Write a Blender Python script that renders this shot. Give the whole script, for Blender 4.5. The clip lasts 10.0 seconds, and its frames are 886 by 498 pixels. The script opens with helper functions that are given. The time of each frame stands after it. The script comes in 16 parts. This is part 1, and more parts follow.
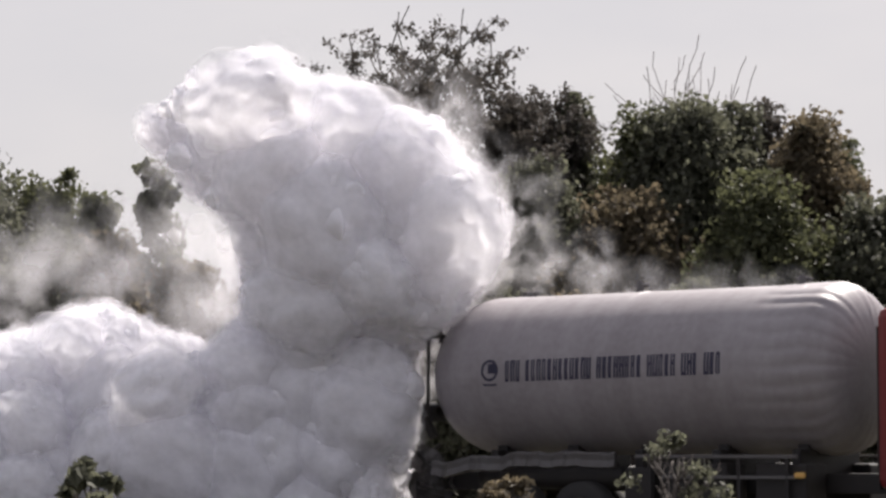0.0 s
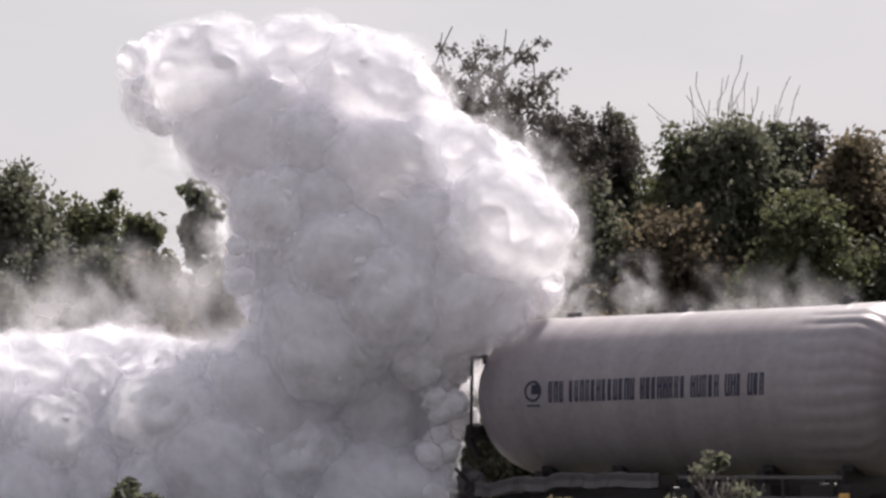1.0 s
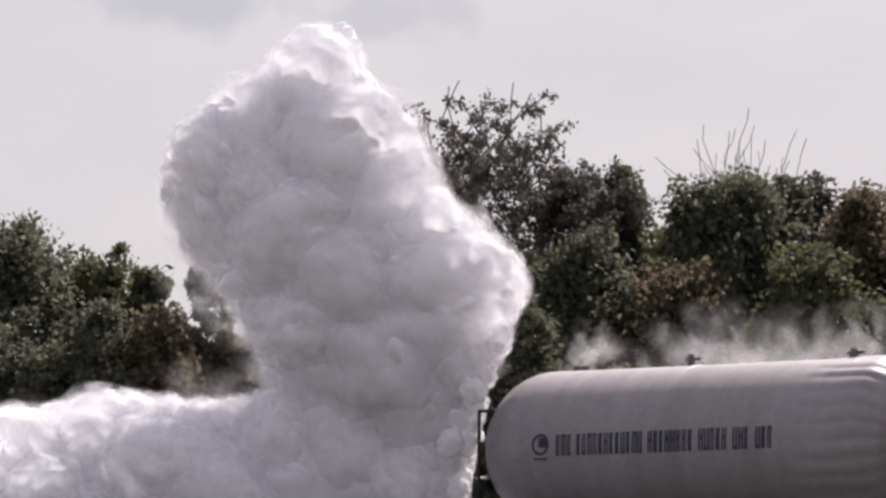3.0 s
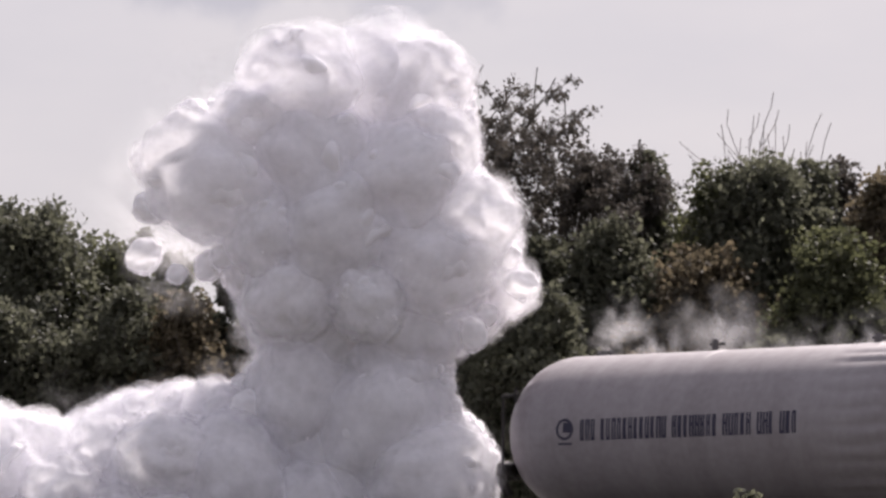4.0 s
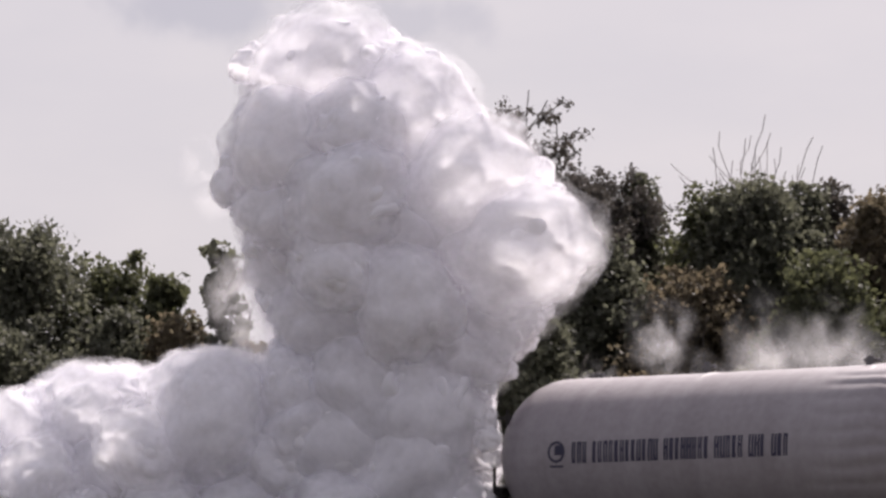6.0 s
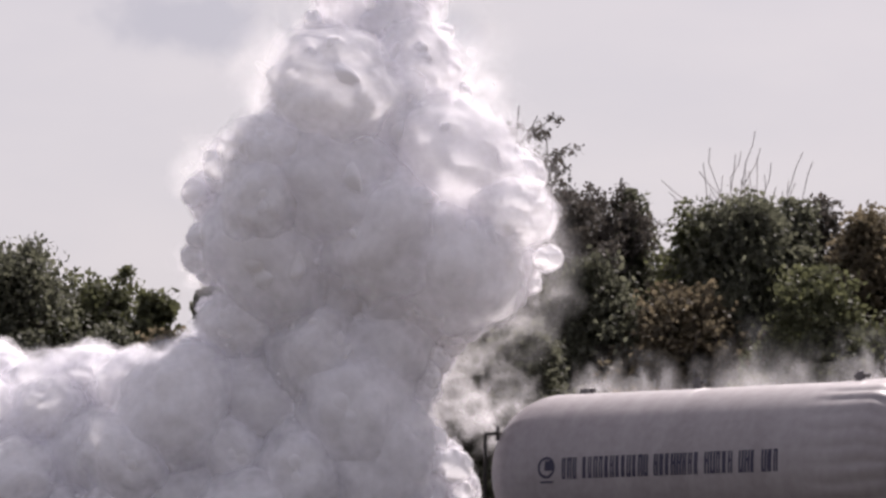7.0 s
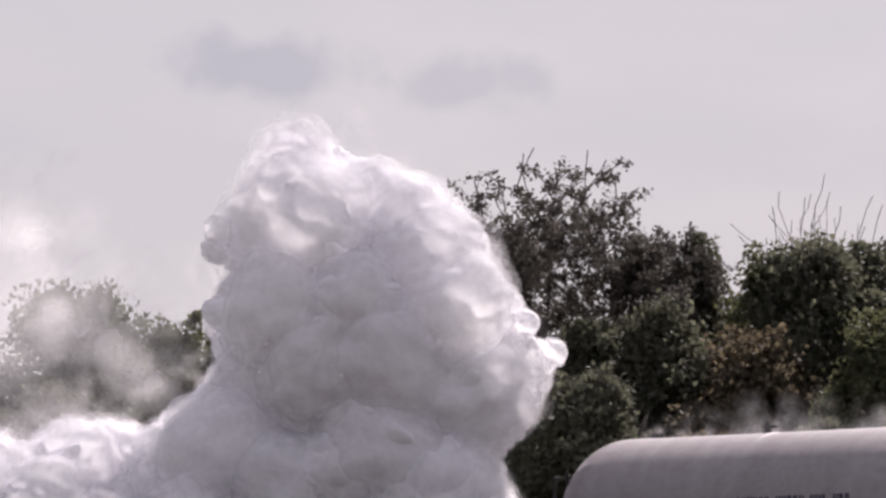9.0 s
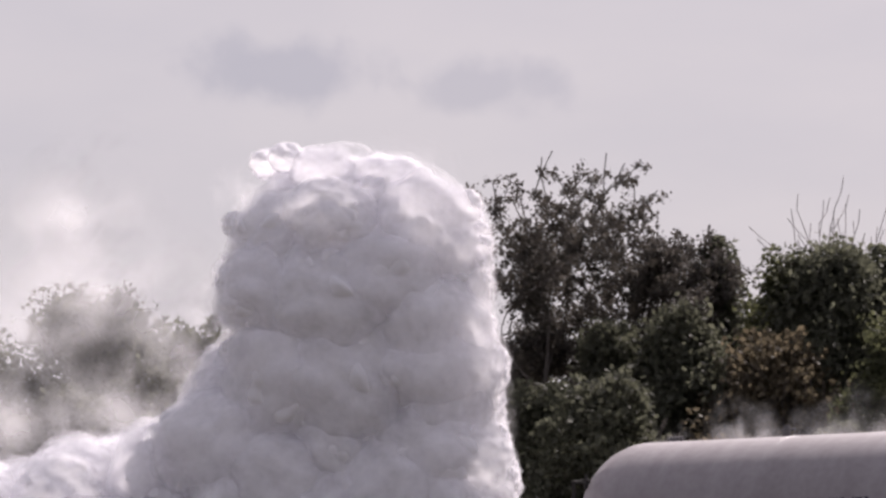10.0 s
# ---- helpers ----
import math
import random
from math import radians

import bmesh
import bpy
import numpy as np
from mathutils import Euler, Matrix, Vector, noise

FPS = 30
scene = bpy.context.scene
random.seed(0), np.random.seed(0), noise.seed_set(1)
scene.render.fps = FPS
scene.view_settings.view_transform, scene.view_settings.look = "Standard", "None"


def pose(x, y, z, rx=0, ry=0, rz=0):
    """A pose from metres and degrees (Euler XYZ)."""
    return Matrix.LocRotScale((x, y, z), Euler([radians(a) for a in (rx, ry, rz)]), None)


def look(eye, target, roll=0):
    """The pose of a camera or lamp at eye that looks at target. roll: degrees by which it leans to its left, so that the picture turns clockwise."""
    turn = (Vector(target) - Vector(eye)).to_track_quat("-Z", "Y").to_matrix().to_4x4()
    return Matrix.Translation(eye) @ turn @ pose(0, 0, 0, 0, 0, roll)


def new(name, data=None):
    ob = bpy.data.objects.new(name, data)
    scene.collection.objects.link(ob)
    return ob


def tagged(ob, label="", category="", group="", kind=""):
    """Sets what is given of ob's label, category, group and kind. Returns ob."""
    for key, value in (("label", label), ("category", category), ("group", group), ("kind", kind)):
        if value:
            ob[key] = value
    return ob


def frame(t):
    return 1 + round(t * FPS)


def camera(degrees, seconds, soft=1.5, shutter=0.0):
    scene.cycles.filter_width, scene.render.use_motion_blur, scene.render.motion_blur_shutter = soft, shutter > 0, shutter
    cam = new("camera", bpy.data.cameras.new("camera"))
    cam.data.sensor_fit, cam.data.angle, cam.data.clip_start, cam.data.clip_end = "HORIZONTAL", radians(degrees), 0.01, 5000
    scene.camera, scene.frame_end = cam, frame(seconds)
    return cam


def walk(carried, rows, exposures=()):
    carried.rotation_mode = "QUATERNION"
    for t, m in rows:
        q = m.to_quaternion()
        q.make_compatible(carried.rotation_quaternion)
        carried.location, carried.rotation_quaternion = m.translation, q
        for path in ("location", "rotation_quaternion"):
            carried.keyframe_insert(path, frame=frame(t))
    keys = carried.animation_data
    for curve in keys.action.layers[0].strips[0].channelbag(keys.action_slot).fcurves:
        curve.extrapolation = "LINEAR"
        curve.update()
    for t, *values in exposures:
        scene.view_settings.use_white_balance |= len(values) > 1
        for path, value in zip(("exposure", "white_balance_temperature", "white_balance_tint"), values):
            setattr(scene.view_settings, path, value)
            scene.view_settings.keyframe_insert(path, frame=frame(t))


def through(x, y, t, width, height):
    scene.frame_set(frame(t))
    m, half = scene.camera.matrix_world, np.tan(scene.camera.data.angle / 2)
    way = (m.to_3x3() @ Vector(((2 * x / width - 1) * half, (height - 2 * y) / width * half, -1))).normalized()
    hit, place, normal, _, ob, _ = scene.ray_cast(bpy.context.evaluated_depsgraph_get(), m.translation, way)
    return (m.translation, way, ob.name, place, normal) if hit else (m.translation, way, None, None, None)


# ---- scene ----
# ---------------------------------------------------------------- camera
EYE = (0.0, 0.0, 1.4)
cam = camera(18, 10.0, soft=2.9)
walk(cam, [(t, pose(*EYE, tilt, 0, turn)) for t, tilt, turn in (
    (0, 94.206, 0.0), (0.5, 94.508, 0.943), (1, 94.631, 0.888), (1.5, 95.092, 0.854),
    (2, 94.967, 1.066), (2.5, 95.783, 0.926), (4, 95.41, 1.531), (4.5, 95.322, 1.655),
    (5, 95.429, 1.512), (5.5, 95.623, 1.459), (7, 96.19, 1.158), (7.5, 96.128, 1.452),
    (8, 96.084, 2.04), (8.5, 96.509, 2.264), (9, 97.101, 2.58), (9.5, 97.181, 2.936),
    (10, 97.172, 2.962))],
     exposures=((0, 0.70, 6680, 14), (2.5, 0.68, 6680, 17), (5, 0.66, 6680, 19), (8, 0.61, 6680, 20), (10, 0.50, 6680, 21)))

# ---------------------------------------------------------------- light
SUN_AZ, SUN_EL = radians(26), radians(49)
world = bpy.data.worlds.new("sky")
scene.world = world
world.use_nodes = True


def build_sky():
    nt = world.node_tree
    nt.nodes.clear()
    out = nt.nodes.new("ShaderNodeOutputWorld")
    bg = nt.nodes.new("ShaderNodeBackground")
    sky = nt.nodes.new("ShaderNodeTexSky")
    sky.sky_type = "NISHITA"
    sky.sun_disc = False
    sky.sun_elevation, sky.sun_rotation = SUN_EL, SUN_AZ
    sky.air_density, sky.dust_density, sky.ozone_density = 1.0, 4.0, 1.0
    dim = nt.nodes.new("ShaderNodeVectorMath")
    dim.operation = "SCALE"
    dim.inputs["Scale"].default_value = 0.1
    nt.links.new(sky.outputs["Color"], dim.inputs[0])
    # thin high haze whitens the whole sky, greyer cloud banks drift in it
    geo = nt.nodes.new("ShaderNodeTexCoord")
    stretch = nt.nodes.new("ShaderNodeMapping")
    stretch.inputs["Scale"].default_value = (9, 9, 26)
    nt.links.new(geo.outputs["Generated"], stretch.inputs["Vector"])
    cloud = nt.nodes.new("ShaderNodeTexNoise")
    cloud.inputs["Scale"].default_value = 1.0
    cloud.inputs["Detail"].default_value = 6
    nt.links.new(stretch.outputs["Vector"], cloud.inputs["Vector"])
    ramp = nt.nodes.new("ShaderNodeValToRGB")
    ramp.color_ramp.elements[0].position, ramp.color_ramp.elements[1].position = 0.35, 0.72
    ramp.color_ramp.elements[0].color = (0.715, 0.715, 0.735, 1)
    ramp.color_ramp.elements[1].color = (0.655, 0.665, 0.70, 1)
    nt.links.new(cloud.outputs["Fac"], ramp.inputs["Fac"])
    last = ramp.outputs["Color"]
    wob = nt.nodes.new("ShaderNodeTexNoise")
    wob.inputs["Scale"].default_value = 55
    wob.inputs["Detail"].default_value = 4
    nt.links.new(geo.outputs["Generated"], wob.inputs["Vector"])
    for (x, z, a, b, depth) in ((-0.113, 0.192, 0.040, 0.0135, 0.75), (-0.036, 0.186, 0.032, 0.0115, 0.6)):
        d = Vector((x, 1.0, z)).normalized()
        m = nt.nodes.new("ShaderNodeMapping")
        m.inputs["Location"].default_value = (-d.x / a, 0, -d.z / b)
        m.inputs["Scale"].default_value = (1 / a, 0, 1 / b)
        nt.links.new(geo.outputs["Generated"], m.inputs["Vector"])
        ln = nt.nodes.new("ShaderNodeVectorMath")
        ln.operation = "LENGTH"
        nt.links.new(m.outputs["Vector"], ln.inputs[0])
        add = nt.nodes.new("ShaderNodeMath")
        add.operation = "MULTIPLY_ADD"
        add.inputs[1].default_value = 1.6
        nt.links.new(wob.outputs["Fac"], add.inputs[0])
        nt.links.new(ln.outputs["Value"], add.inputs[2])
        mr = nt.nodes.new("ShaderNodeMapRange")
        mr.interpolation_type = "SMOOTHSTEP"
        mr.inputs["From Min"].default_value, mr.inputs["From Max"].default_value = 1.15, 2.0
        mr.inputs["To Min"].default_value, mr.inputs["To Max"].default_value = depth, 0.0
        nt.links.new(add.outputs[0], mr.inputs["Value"])
        mix = nt.nodes.new("ShaderNodeMix")
        mix.data_type = "RGBA"
        nt.links.new(mr.outputs[0], mix.inputs[0])
        nt.links.new(last, mix.inputs[6])
        mix.inputs[7].default_value = (0.50, 0.52, 0.585, 1)
        last = mix.outputs[2]
    # the haze glows towards the sun and is dull on the far side
    toward = nt.nodes.new("ShaderNodeVectorMath")
    toward.operation = "DOT_PRODUCT"
    toward.inputs[1].default_value = (math.sin(SUN_AZ), math.cos(SUN_AZ), 0)
    nt.links.new(geo.outputs["Generated"], toward.inputs[0])
    glow = nt.nodes.new("ShaderNodeMapRange")
    glow.interpolation_type = "SMOOTHSTEP"
    glow.inputs["From Min"].default_value, glow.inputs["From Max"].default_value = -0.5, 0.8
    glow.inputs["To Min"].default_value, glow.inputs["To Max"].default_value = 0.0, 1.0
    nt.links.new(toward.outputs["Value"], glow.inputs["Value"])
    dull = nt.nodes.new("ShaderNodeMix")
    dull.data_type = "RGBA"
    dull.blend_type = "MULTIPLY"
    dull.inputs[0].default_value = 1.0
    shade = nt.nodes.new("ShaderNodeMix")
    shade.data_type = "RGBA"
    shade.inputs[6].default_value = (0.66, 0.675, 0.74, 1)
    shade.inputs[7].default_value = (1, 1, 1, 1)
    nt.links.new(glow.outputs[0], shade.inputs[0])
    nt.links.new(last, dull.inputs[6])
    nt.links.new(shade.outputs[2], dull.inputs[7])
    last = dull.outputs[2]
    haze = nt.nodes.new("ShaderNodeMix")
    haze.data_type = "RGBA"
    haze.inputs[0].default_value = 0.88
    nt.links.new(dim.outputs[0], haze.inputs[6])
    nt.links.new(last, haze.inputs[7])
    nt.links.new(haze.outputs[2], bg.inputs["Color"])
    bg.inputs["Strength"].default_value = 0.64
    nt.links.new(bg.outputs[0], out.inputs["Surface"])


build_sky()
sun_data = bpy.data.lights.new("sun", "SUN")
sun_data.energy, sun_data.angle, sun_data.color = 4.8, radians(1.2), (1.0, 0.965, 0.92)
sun = new("sun", sun_data)
sun_way = Vector((math.sin(SUN_AZ) * math.cos(SUN_EL), math.cos(SUN_AZ) * math.cos(SUN_EL), math.sin(SUN_EL)))
sun.matrix_world = look(sun_way * 100, (0, 0, 0))
scene.cycles.transparent_max_bounces = 48
scene.cycles.max_bounces, scene.cycles.diffuse_bounces, scene.cycles.transmission_bounces = 14, 10, 12


# ---------------------------------------------------------------- materials
def material(name, base, rough=0.8, metal=0.0, second=None, scale=3.0, fine=40.0, bump=0.3, amount=0.5,
             depth=0.02, per_piece=0.0, stretch=None):
    """A surface with large stains and fine grain between two colours."""
    mat = bpy.data.materials.new(name)
    mat.use_nodes = True
    nt = mat.node_tree
    b = nt.nodes["Principled BSDF"]
    co = nt.nodes.new("ShaderNodeTexCoord")
    big = nt.nodes.new("ShaderNodeTexNoise")
    big.inputs["Scale"].default_value, big.inputs["Detail"].default_value = scale, 6
    small = nt.nodes.new("ShaderNodeTexNoise")
    small.inputs["Scale"].default_value, small.inputs["Detail"].default_value = fine, 4
    for n in (big, small):
        nt.links.new(co.outputs["Object"], n.inputs["Vector"])
    if stretch:
        # stains that run down the surface
        run = nt.nodes.new("ShaderNodeMapping")
        run.inputs["Scale"].default_value = stretch
        nt.links.new(co.outputs["Object"], run.inputs["Vector"])
        nt.links.new(run.outputs["Vector"], big.inputs["Vector"])
    mixf = nt.nodes.new("ShaderNodeMath")
    mixf.operation = "MULTIPLY_ADD"
    mixf.inputs[1].default_value = 0.45
    nt.links.new(small.outputs["Fac"], mixf.inputs[0])
    sc = nt.nodes.new("ShaderNodeMath")
    sc.operation = "MULTIPLY"
    sc.inputs[1].default_value = 0.6
    nt.links.new(big.outputs["Fac"], sc.inputs[0])
    nt.links.new(sc.outputs[0], mixf.inputs[2])
    mr = nt.nodes.new("ShaderNodeMapRange")
    mr.inputs["From Min"].default_value, mr.inputs["From Max"].default_value = 0.35, 0.7
    mr.inputs["To Max"].default_value = amount
    nt.links.new(mixf.outputs[0], mr.inputs["Value"])
    mix = nt.nodes.new("ShaderNodeMix")
    mix.data_type = "RGBA"
    mix.inputs[6].default_value = (*base, 1)
    mix.inputs[7].default_value = (*(second or [c * 0.6 for c in base]), 1)
    nt.links.new(mr.outputs[0], mix.inputs[0])
    col = mix.outputs[2]
    if per_piece:
        gi = nt.nodes.new("ShaderNodeNewGeometry")
        hsv = nt.nodes.new("ShaderNodeHueSaturation")
        v = nt.nodes.new("ShaderNodeMapRange")
        v.inputs["To Min"].default_value, v.inputs["To Max"].default_value = 1 - per_piece, 1 + per_piece
        nt.links.new(gi.outputs["Random Per Island"], v.inputs["Value"])
        nt.links.new(v.outputs[0], hsv.inputs["Value"])
        nt.links.new(col, hsv.inputs["Color"])
        col = hsv.outputs["Color"]
    nt.links.new(col, b.inputs["Base Color"])
    b.inputs["Roughness"].default_value, b.inputs["Metallic"].default_value = rough, metal
    bp = nt.nodes.new("ShaderNodeBump")
    bp.inputs["Strength"].default_value, bp.inputs["Distance"].default_value = bump, depth
    nt.links.new(mixf.outputs[0], bp.inputs["Height"])
    nt.links.new(bp.outputs["Normal"], b.inputs["Normal"])
    return mat


def leaf_material(name, base, second, through=0.25):
    mat = material(name, base, 0.65, second=second, scale=0.6, fine=5.0, bump=0.0, amount=1.0, per_piece=0.28)
    nt = mat.node_tree
    b = nt.nodes["Principled BSDF"]
    tr = nt.nodes.new("ShaderNodeBsdfTranslucent")
    mixs = nt.nodes.new("ShaderNodeMixShader")
    mixs.inputs[0].default_value = through
    nt.links.new(b.inputs["Base Color"].links[0].from_socket, tr.inputs["Color"])
    nt.links.new(b.outputs[0], mixs.inputs[1])
    nt.links.new(tr.outputs[0], mixs.inputs[2])
    nt.links.new(mixs.outputs[0], nt.nodes["Material Output"].inputs["Surface"])
    return mat


def gas_material(name, soft0, soft1, torn, thick, thin):
    """White condensate in lobes: opaque in the middle, thinning out and letting light through towards the seam."""
    mat = bpy.data.materials.new(name)
    mat.use_nodes = True
    nt = mat.node_tree
    nt.nodes.remove(nt.nodes["Principled BSDF"])
    co = nt.nodes.new("ShaderNodeTexCoord")
    info = nt.nodes.new("ShaderNodeObjectInfo")
    shift = nt.nodes.new("ShaderNodeVectorMath")
    shift.operation = "MULTIPLY_ADD"
    shift.inputs[1].default_value = (40, 70, 90)
    nt.links.new(info.outputs["Random"], shift.inputs[0])
    nt.links.new(co.outputs["Object"], shift.inputs[2])
    n = nt.nodes.new("ShaderNodeTexNoise")
    n.inputs["Scale"].default_value, n.inputs["Detail"].default_value, n.inputs["Roughness"].default_value = 2.4, 5, 0.55
    nt.links.new(shift.outputs["Vector"], n.inputs["Vector"])
    att = nt.nodes.new("ShaderNodeAttribute")
    att.attribute_name = "veil"
    add = nt.nodes.new("ShaderNodeMath")
    add.operation = "MULTIPLY_ADD"
    add.inputs[1].default_value = torn
    nt.links.new(n.outputs["Fac"], add.inputs[0])
    nt.links.new(att.outputs["Fac"], add.inputs[2])
    body = nt.nodes.new("ShaderNodeMapRange")
    body.interpolation_type = "SMOOTHSTEP"
    body.inputs["From Min"].default_value, body.inputs["From Max"].default_value = soft0 + torn / 2, soft1 + torn / 2
    nt.links.new(add.outputs[0], body.inputs["Value"])
    lets = nt.nodes.new("ShaderNodeMapRange")
    lets.inputs["From Min"].default_value, lets.inputs["From Max"].default_value = 0.1, 0.8
    lets.inputs["To Min"].default_value, lets.inputs["To Max"].default_value = thin, thick
    nt.links.new(att.outputs["Fac"], lets.inputs["Value"])
    bp = nt.nodes.new("ShaderNodeBump")
    bp.inputs["Strength"].default_value, bp.inputs["Distance"].default_value = 0.10, 0.2
    nt.links.new(n.outputs["Fac"], bp.inputs["Height"])
    dif = nt.nodes.new("ShaderNodeBsdfDiffuse")
    trl = nt.nodes.new("ShaderNodeBsdfTranslucent")
    for sh in (dif, trl):
        sh.inputs["Color"].default_value = (0.97, 0.965, 0.985, 1)
        nt.links.new(bp.outputs["Normal"], sh.inputs["Normal"])
    both = nt.nodes.new("ShaderNodeMixShader")
    nt.links.new(lets.outputs[0], both.inputs[0])
    nt.links.new(dif.outputs[0], both.inputs[1])
    nt.links.new(trl.outputs[0], both.inputs[2])
    clear = nt.nodes.new("ShaderNodeBsdfTransparent")
    mix = nt.nodes.new("ShaderNodeMixShader")
    nt.links.new(body.outputs[0], mix.inputs[0])
    nt.links.new(clear.outputs[0], mix.inputs[1])
    nt.links.new(both.outputs[0], mix.inputs[2])
    nt.links.new(mix.outputs[0], nt.nodes["Material Output"].inputs["Surface"])
    return mat


def wisp_material(name, dense):
    """Thin gas: mostly clear, thicker where the veil is dense, torn by noise."""
    mat = bpy.data.materials.new(name)
    mat.use_nodes = True
    nt = mat.node_tree
    nt.nodes.remove(nt.nodes["Principled BSDF"])
    dif = nt.nodes.new("ShaderNodeBsdfDiffuse")
    trl = nt.nodes.new("ShaderNodeBsdfTranslucent")
    for s in (dif, trl):
        s.inputs["Color"].default_value = (0.985, 0.975, 0.99, 1)
    both = nt.nodes.new("ShaderNodeMixShader")
    both.inputs[0].default_value = 0.5
    nt.links.new(dif.outputs[0], both.inputs[1])
    nt.links.new(trl.outputs[0], both.inputs[2])
    clear = nt.nodes.new("ShaderNodeBsdfTransparent")
    att = nt.nodes.new("ShaderNodeAttribute")
    att.attribute_name = "veil"
    co = nt.nodes.new("ShaderNodeTexCoord")
    n = nt.nodes.new("ShaderNodeTexNoise")
    n.inputs["Scale"].default_value, n.inputs["Detail"].default_value, n.inputs["Distortion"].default_value = 1.5, 3, 0.4
    nt.links.new(co.outputs["Object"], n.inputs["Vector"])
    mr = nt.nodes.new("ShaderNodeMapRange")
    mr.interpolation_type = "SMOOTHSTEP"
    mr.inputs["From Min"].default_value, mr.inputs["From Max"].default_value = 0.34, 0.70
    nt.links.new(n.outputs["Fac"], mr.inputs["Value"])
    mul = nt.nodes.new("ShaderNodeMath")
    mul.operation = "MULTIPLY"
    nt.links.new(att.outputs["Fac"], mul.inputs[0])
    nt.links.new(mr.outputs[0], mul.inputs[1])
    mul2 = nt.nodes.new("ShaderNodeMath")
    mul2.operation = "MULTIPLY"
    mul2.use_clamp = True
    mul2.inputs[1].default_value = dense
    nt.links.new(mul.outputs[0], mul2.inputs[0])
    mix = nt.nodes.new("ShaderNodeMixShader")
    nt.links.new(mul2.outputs[0], mix.inputs[0])
    nt.links.new(clear.outputs[0], mix.inputs[1])
    nt.links.new(both.outputs[0], mix.inputs[2])
    nt.links.new(mix.outputs[0], nt.nodes["Material Output"].inputs["Surface"])
    return mat


GAS = gas_material("dense_gas", 0.06, 0.90, 0.40, 0.34, 0.42)
RIM_GAS = gas_material("rim_gas", 0.04, 0.70, 0.40, 0.34, 0.42)
SKIN_GAS = gas_material("thinning_gas", 0.0, 1.45, 1.1, 0.42, 0.5)
WISP = wisp_material("thin_gas", 0.5)
for node in WISP.node_tree.nodes:
    if node.bl_idname == "ShaderNodeTexNoise":
        node.inputs["Scale"].default_value, node.inputs["Detail"].default_value, node.inputs["Distortion"].default_value = 1.7, 4, 0.8
    if node.bl_idname == "ShaderNodeMapRange":
        node.inputs["From Min"].default_value, node.inputs["From Max"].default_value = 0.36, 0.74
VEIL = wisp_material("veil_gas", 0.34)
next(n for n in VEIL.node_tree.nodes if n.bl_idname == "ShaderNodeTexNoise").inputs["Scale"].default_value = 1.1
TANK_PAINT = material("tank_paint", (0.345, 0.32, 0.335), 0.5, second=(0.25, 0.225, 0.235), scale=0.9, fine=9, bump=0.10, amount=1.0, depth=0.02, stretch=(3.2, 0.5, 0.5))
NAVY = material("navy_paint", (0.028, 0.026, 0.055), 0.6, second=(0.045, 0.04, 0.075), scale=5, fine=30)
RED = material("red_paint", (0.20, 0.014, 0.016), 0.5, second=(0.13, 0.012, 0.012), scale=2, fine=25)
DARK_STEEL = material("dark_steel", (0.02, 0.019, 0.02), 0.6, 0.2, second=(0.045, 0.035, 0.03), scale=3, fine=30)
GREY_STEEL = material("grey_steel", (0.13, 0.125, 0.125), 0.6, 0.2, second=(0.09, 0.075, 0.07), scale=3, fine=30)
RUBBER = material("rubber", (0.025, 0.025, 0.026), 0.85, second=(0.05, 0.045, 0.04), scale=4, fine=40)
GLASS = material("cab_glass", (0.03, 0.035, 0.04), 0.06, second=(0.05, 0.05, 0.05), scale=2, fine=10, bump=0.0)
LAMP = material("amber_lens", (0.75, 0.45, 0.12), 0.2, second=(0.6, 0.3, 0.1))
BARK = material("bark", (0.10, 0.085, 0.075), 0.9, second=(0.05, 0.042, 0.036), scale=4, fine=30, bump=0.8)
DEAD_BARK = material("dead_bark", (0.22, 0.20, 0.19), 0.9, second=(0.13, 0.11, 0.10), scale=4, fine=30, bump=0.6)
EARTH = material("earth", (0.085, 0.07, 0.05), 0.95, second=(0.035, 0.04, 0.02), scale=0.25, fine=4, bump=0.6, amount=1.0, depth=0.1)
ASPHALT = material("asphalt", (0.06, 0.058, 0.056), 0.9, second=(0.035, 0.034, 0.033), scale=1, fine=60, bump=0.5)
LEAF_GREEN = leaf_material("green_leaf", (0.112, 0.118, 0.058), (0.072, 0.078, 0.042), 0.5)
LEAF_DARK = leaf_material("dark_leaf", (0.128, 0.132, 0.090), (0.085, 0.088, 0.064), 0.56)
LEAF_BROWN = leaf_material("dry_leaf", (0.165, 0.132, 0.085), (0.105, 0.09, 0.06), 0.58)
LEAF_THIN = leaf_material("feathery_leaf", (0.098, 0.088, 0.074), (0.064, 0.056, 0.050), 0.4)
FAR_WOOD = material("far_wood", (0.10, 0.13, 0.11), 0.95, second=(0.06, 0.085, 0.07), scale=0.2, fine=2, bump=0.5)


# ---------------------------------------------------------------- mesh helpers
def mesh_of(name, verts, faces, mat, smooth=False):
    me = bpy.data.meshes.new(name)
    me.from_pydata([tuple(v) for v in verts], [], faces)
    me.materials.append(mat)
    if smooth:
        me.polygons.foreach_set("use_smooth", [True] * len(me.polygons))
    me.update()
    return me


def part(name, bm, mat, parent, label="", smooth=False):
    """Links a bmesh as one mesh object under a thing or a part."""
    me = bpy.data.meshes.new(name)
    bm.to_mesh(me)
    bm.free()
    me.materials.append(mat)
    if smooth:
        me.polygons.foreach_set("use_smooth", [True] * len(me.polygons))
    ob = new(name, me)
    ob.parent = parent
    return tagged(ob, label)


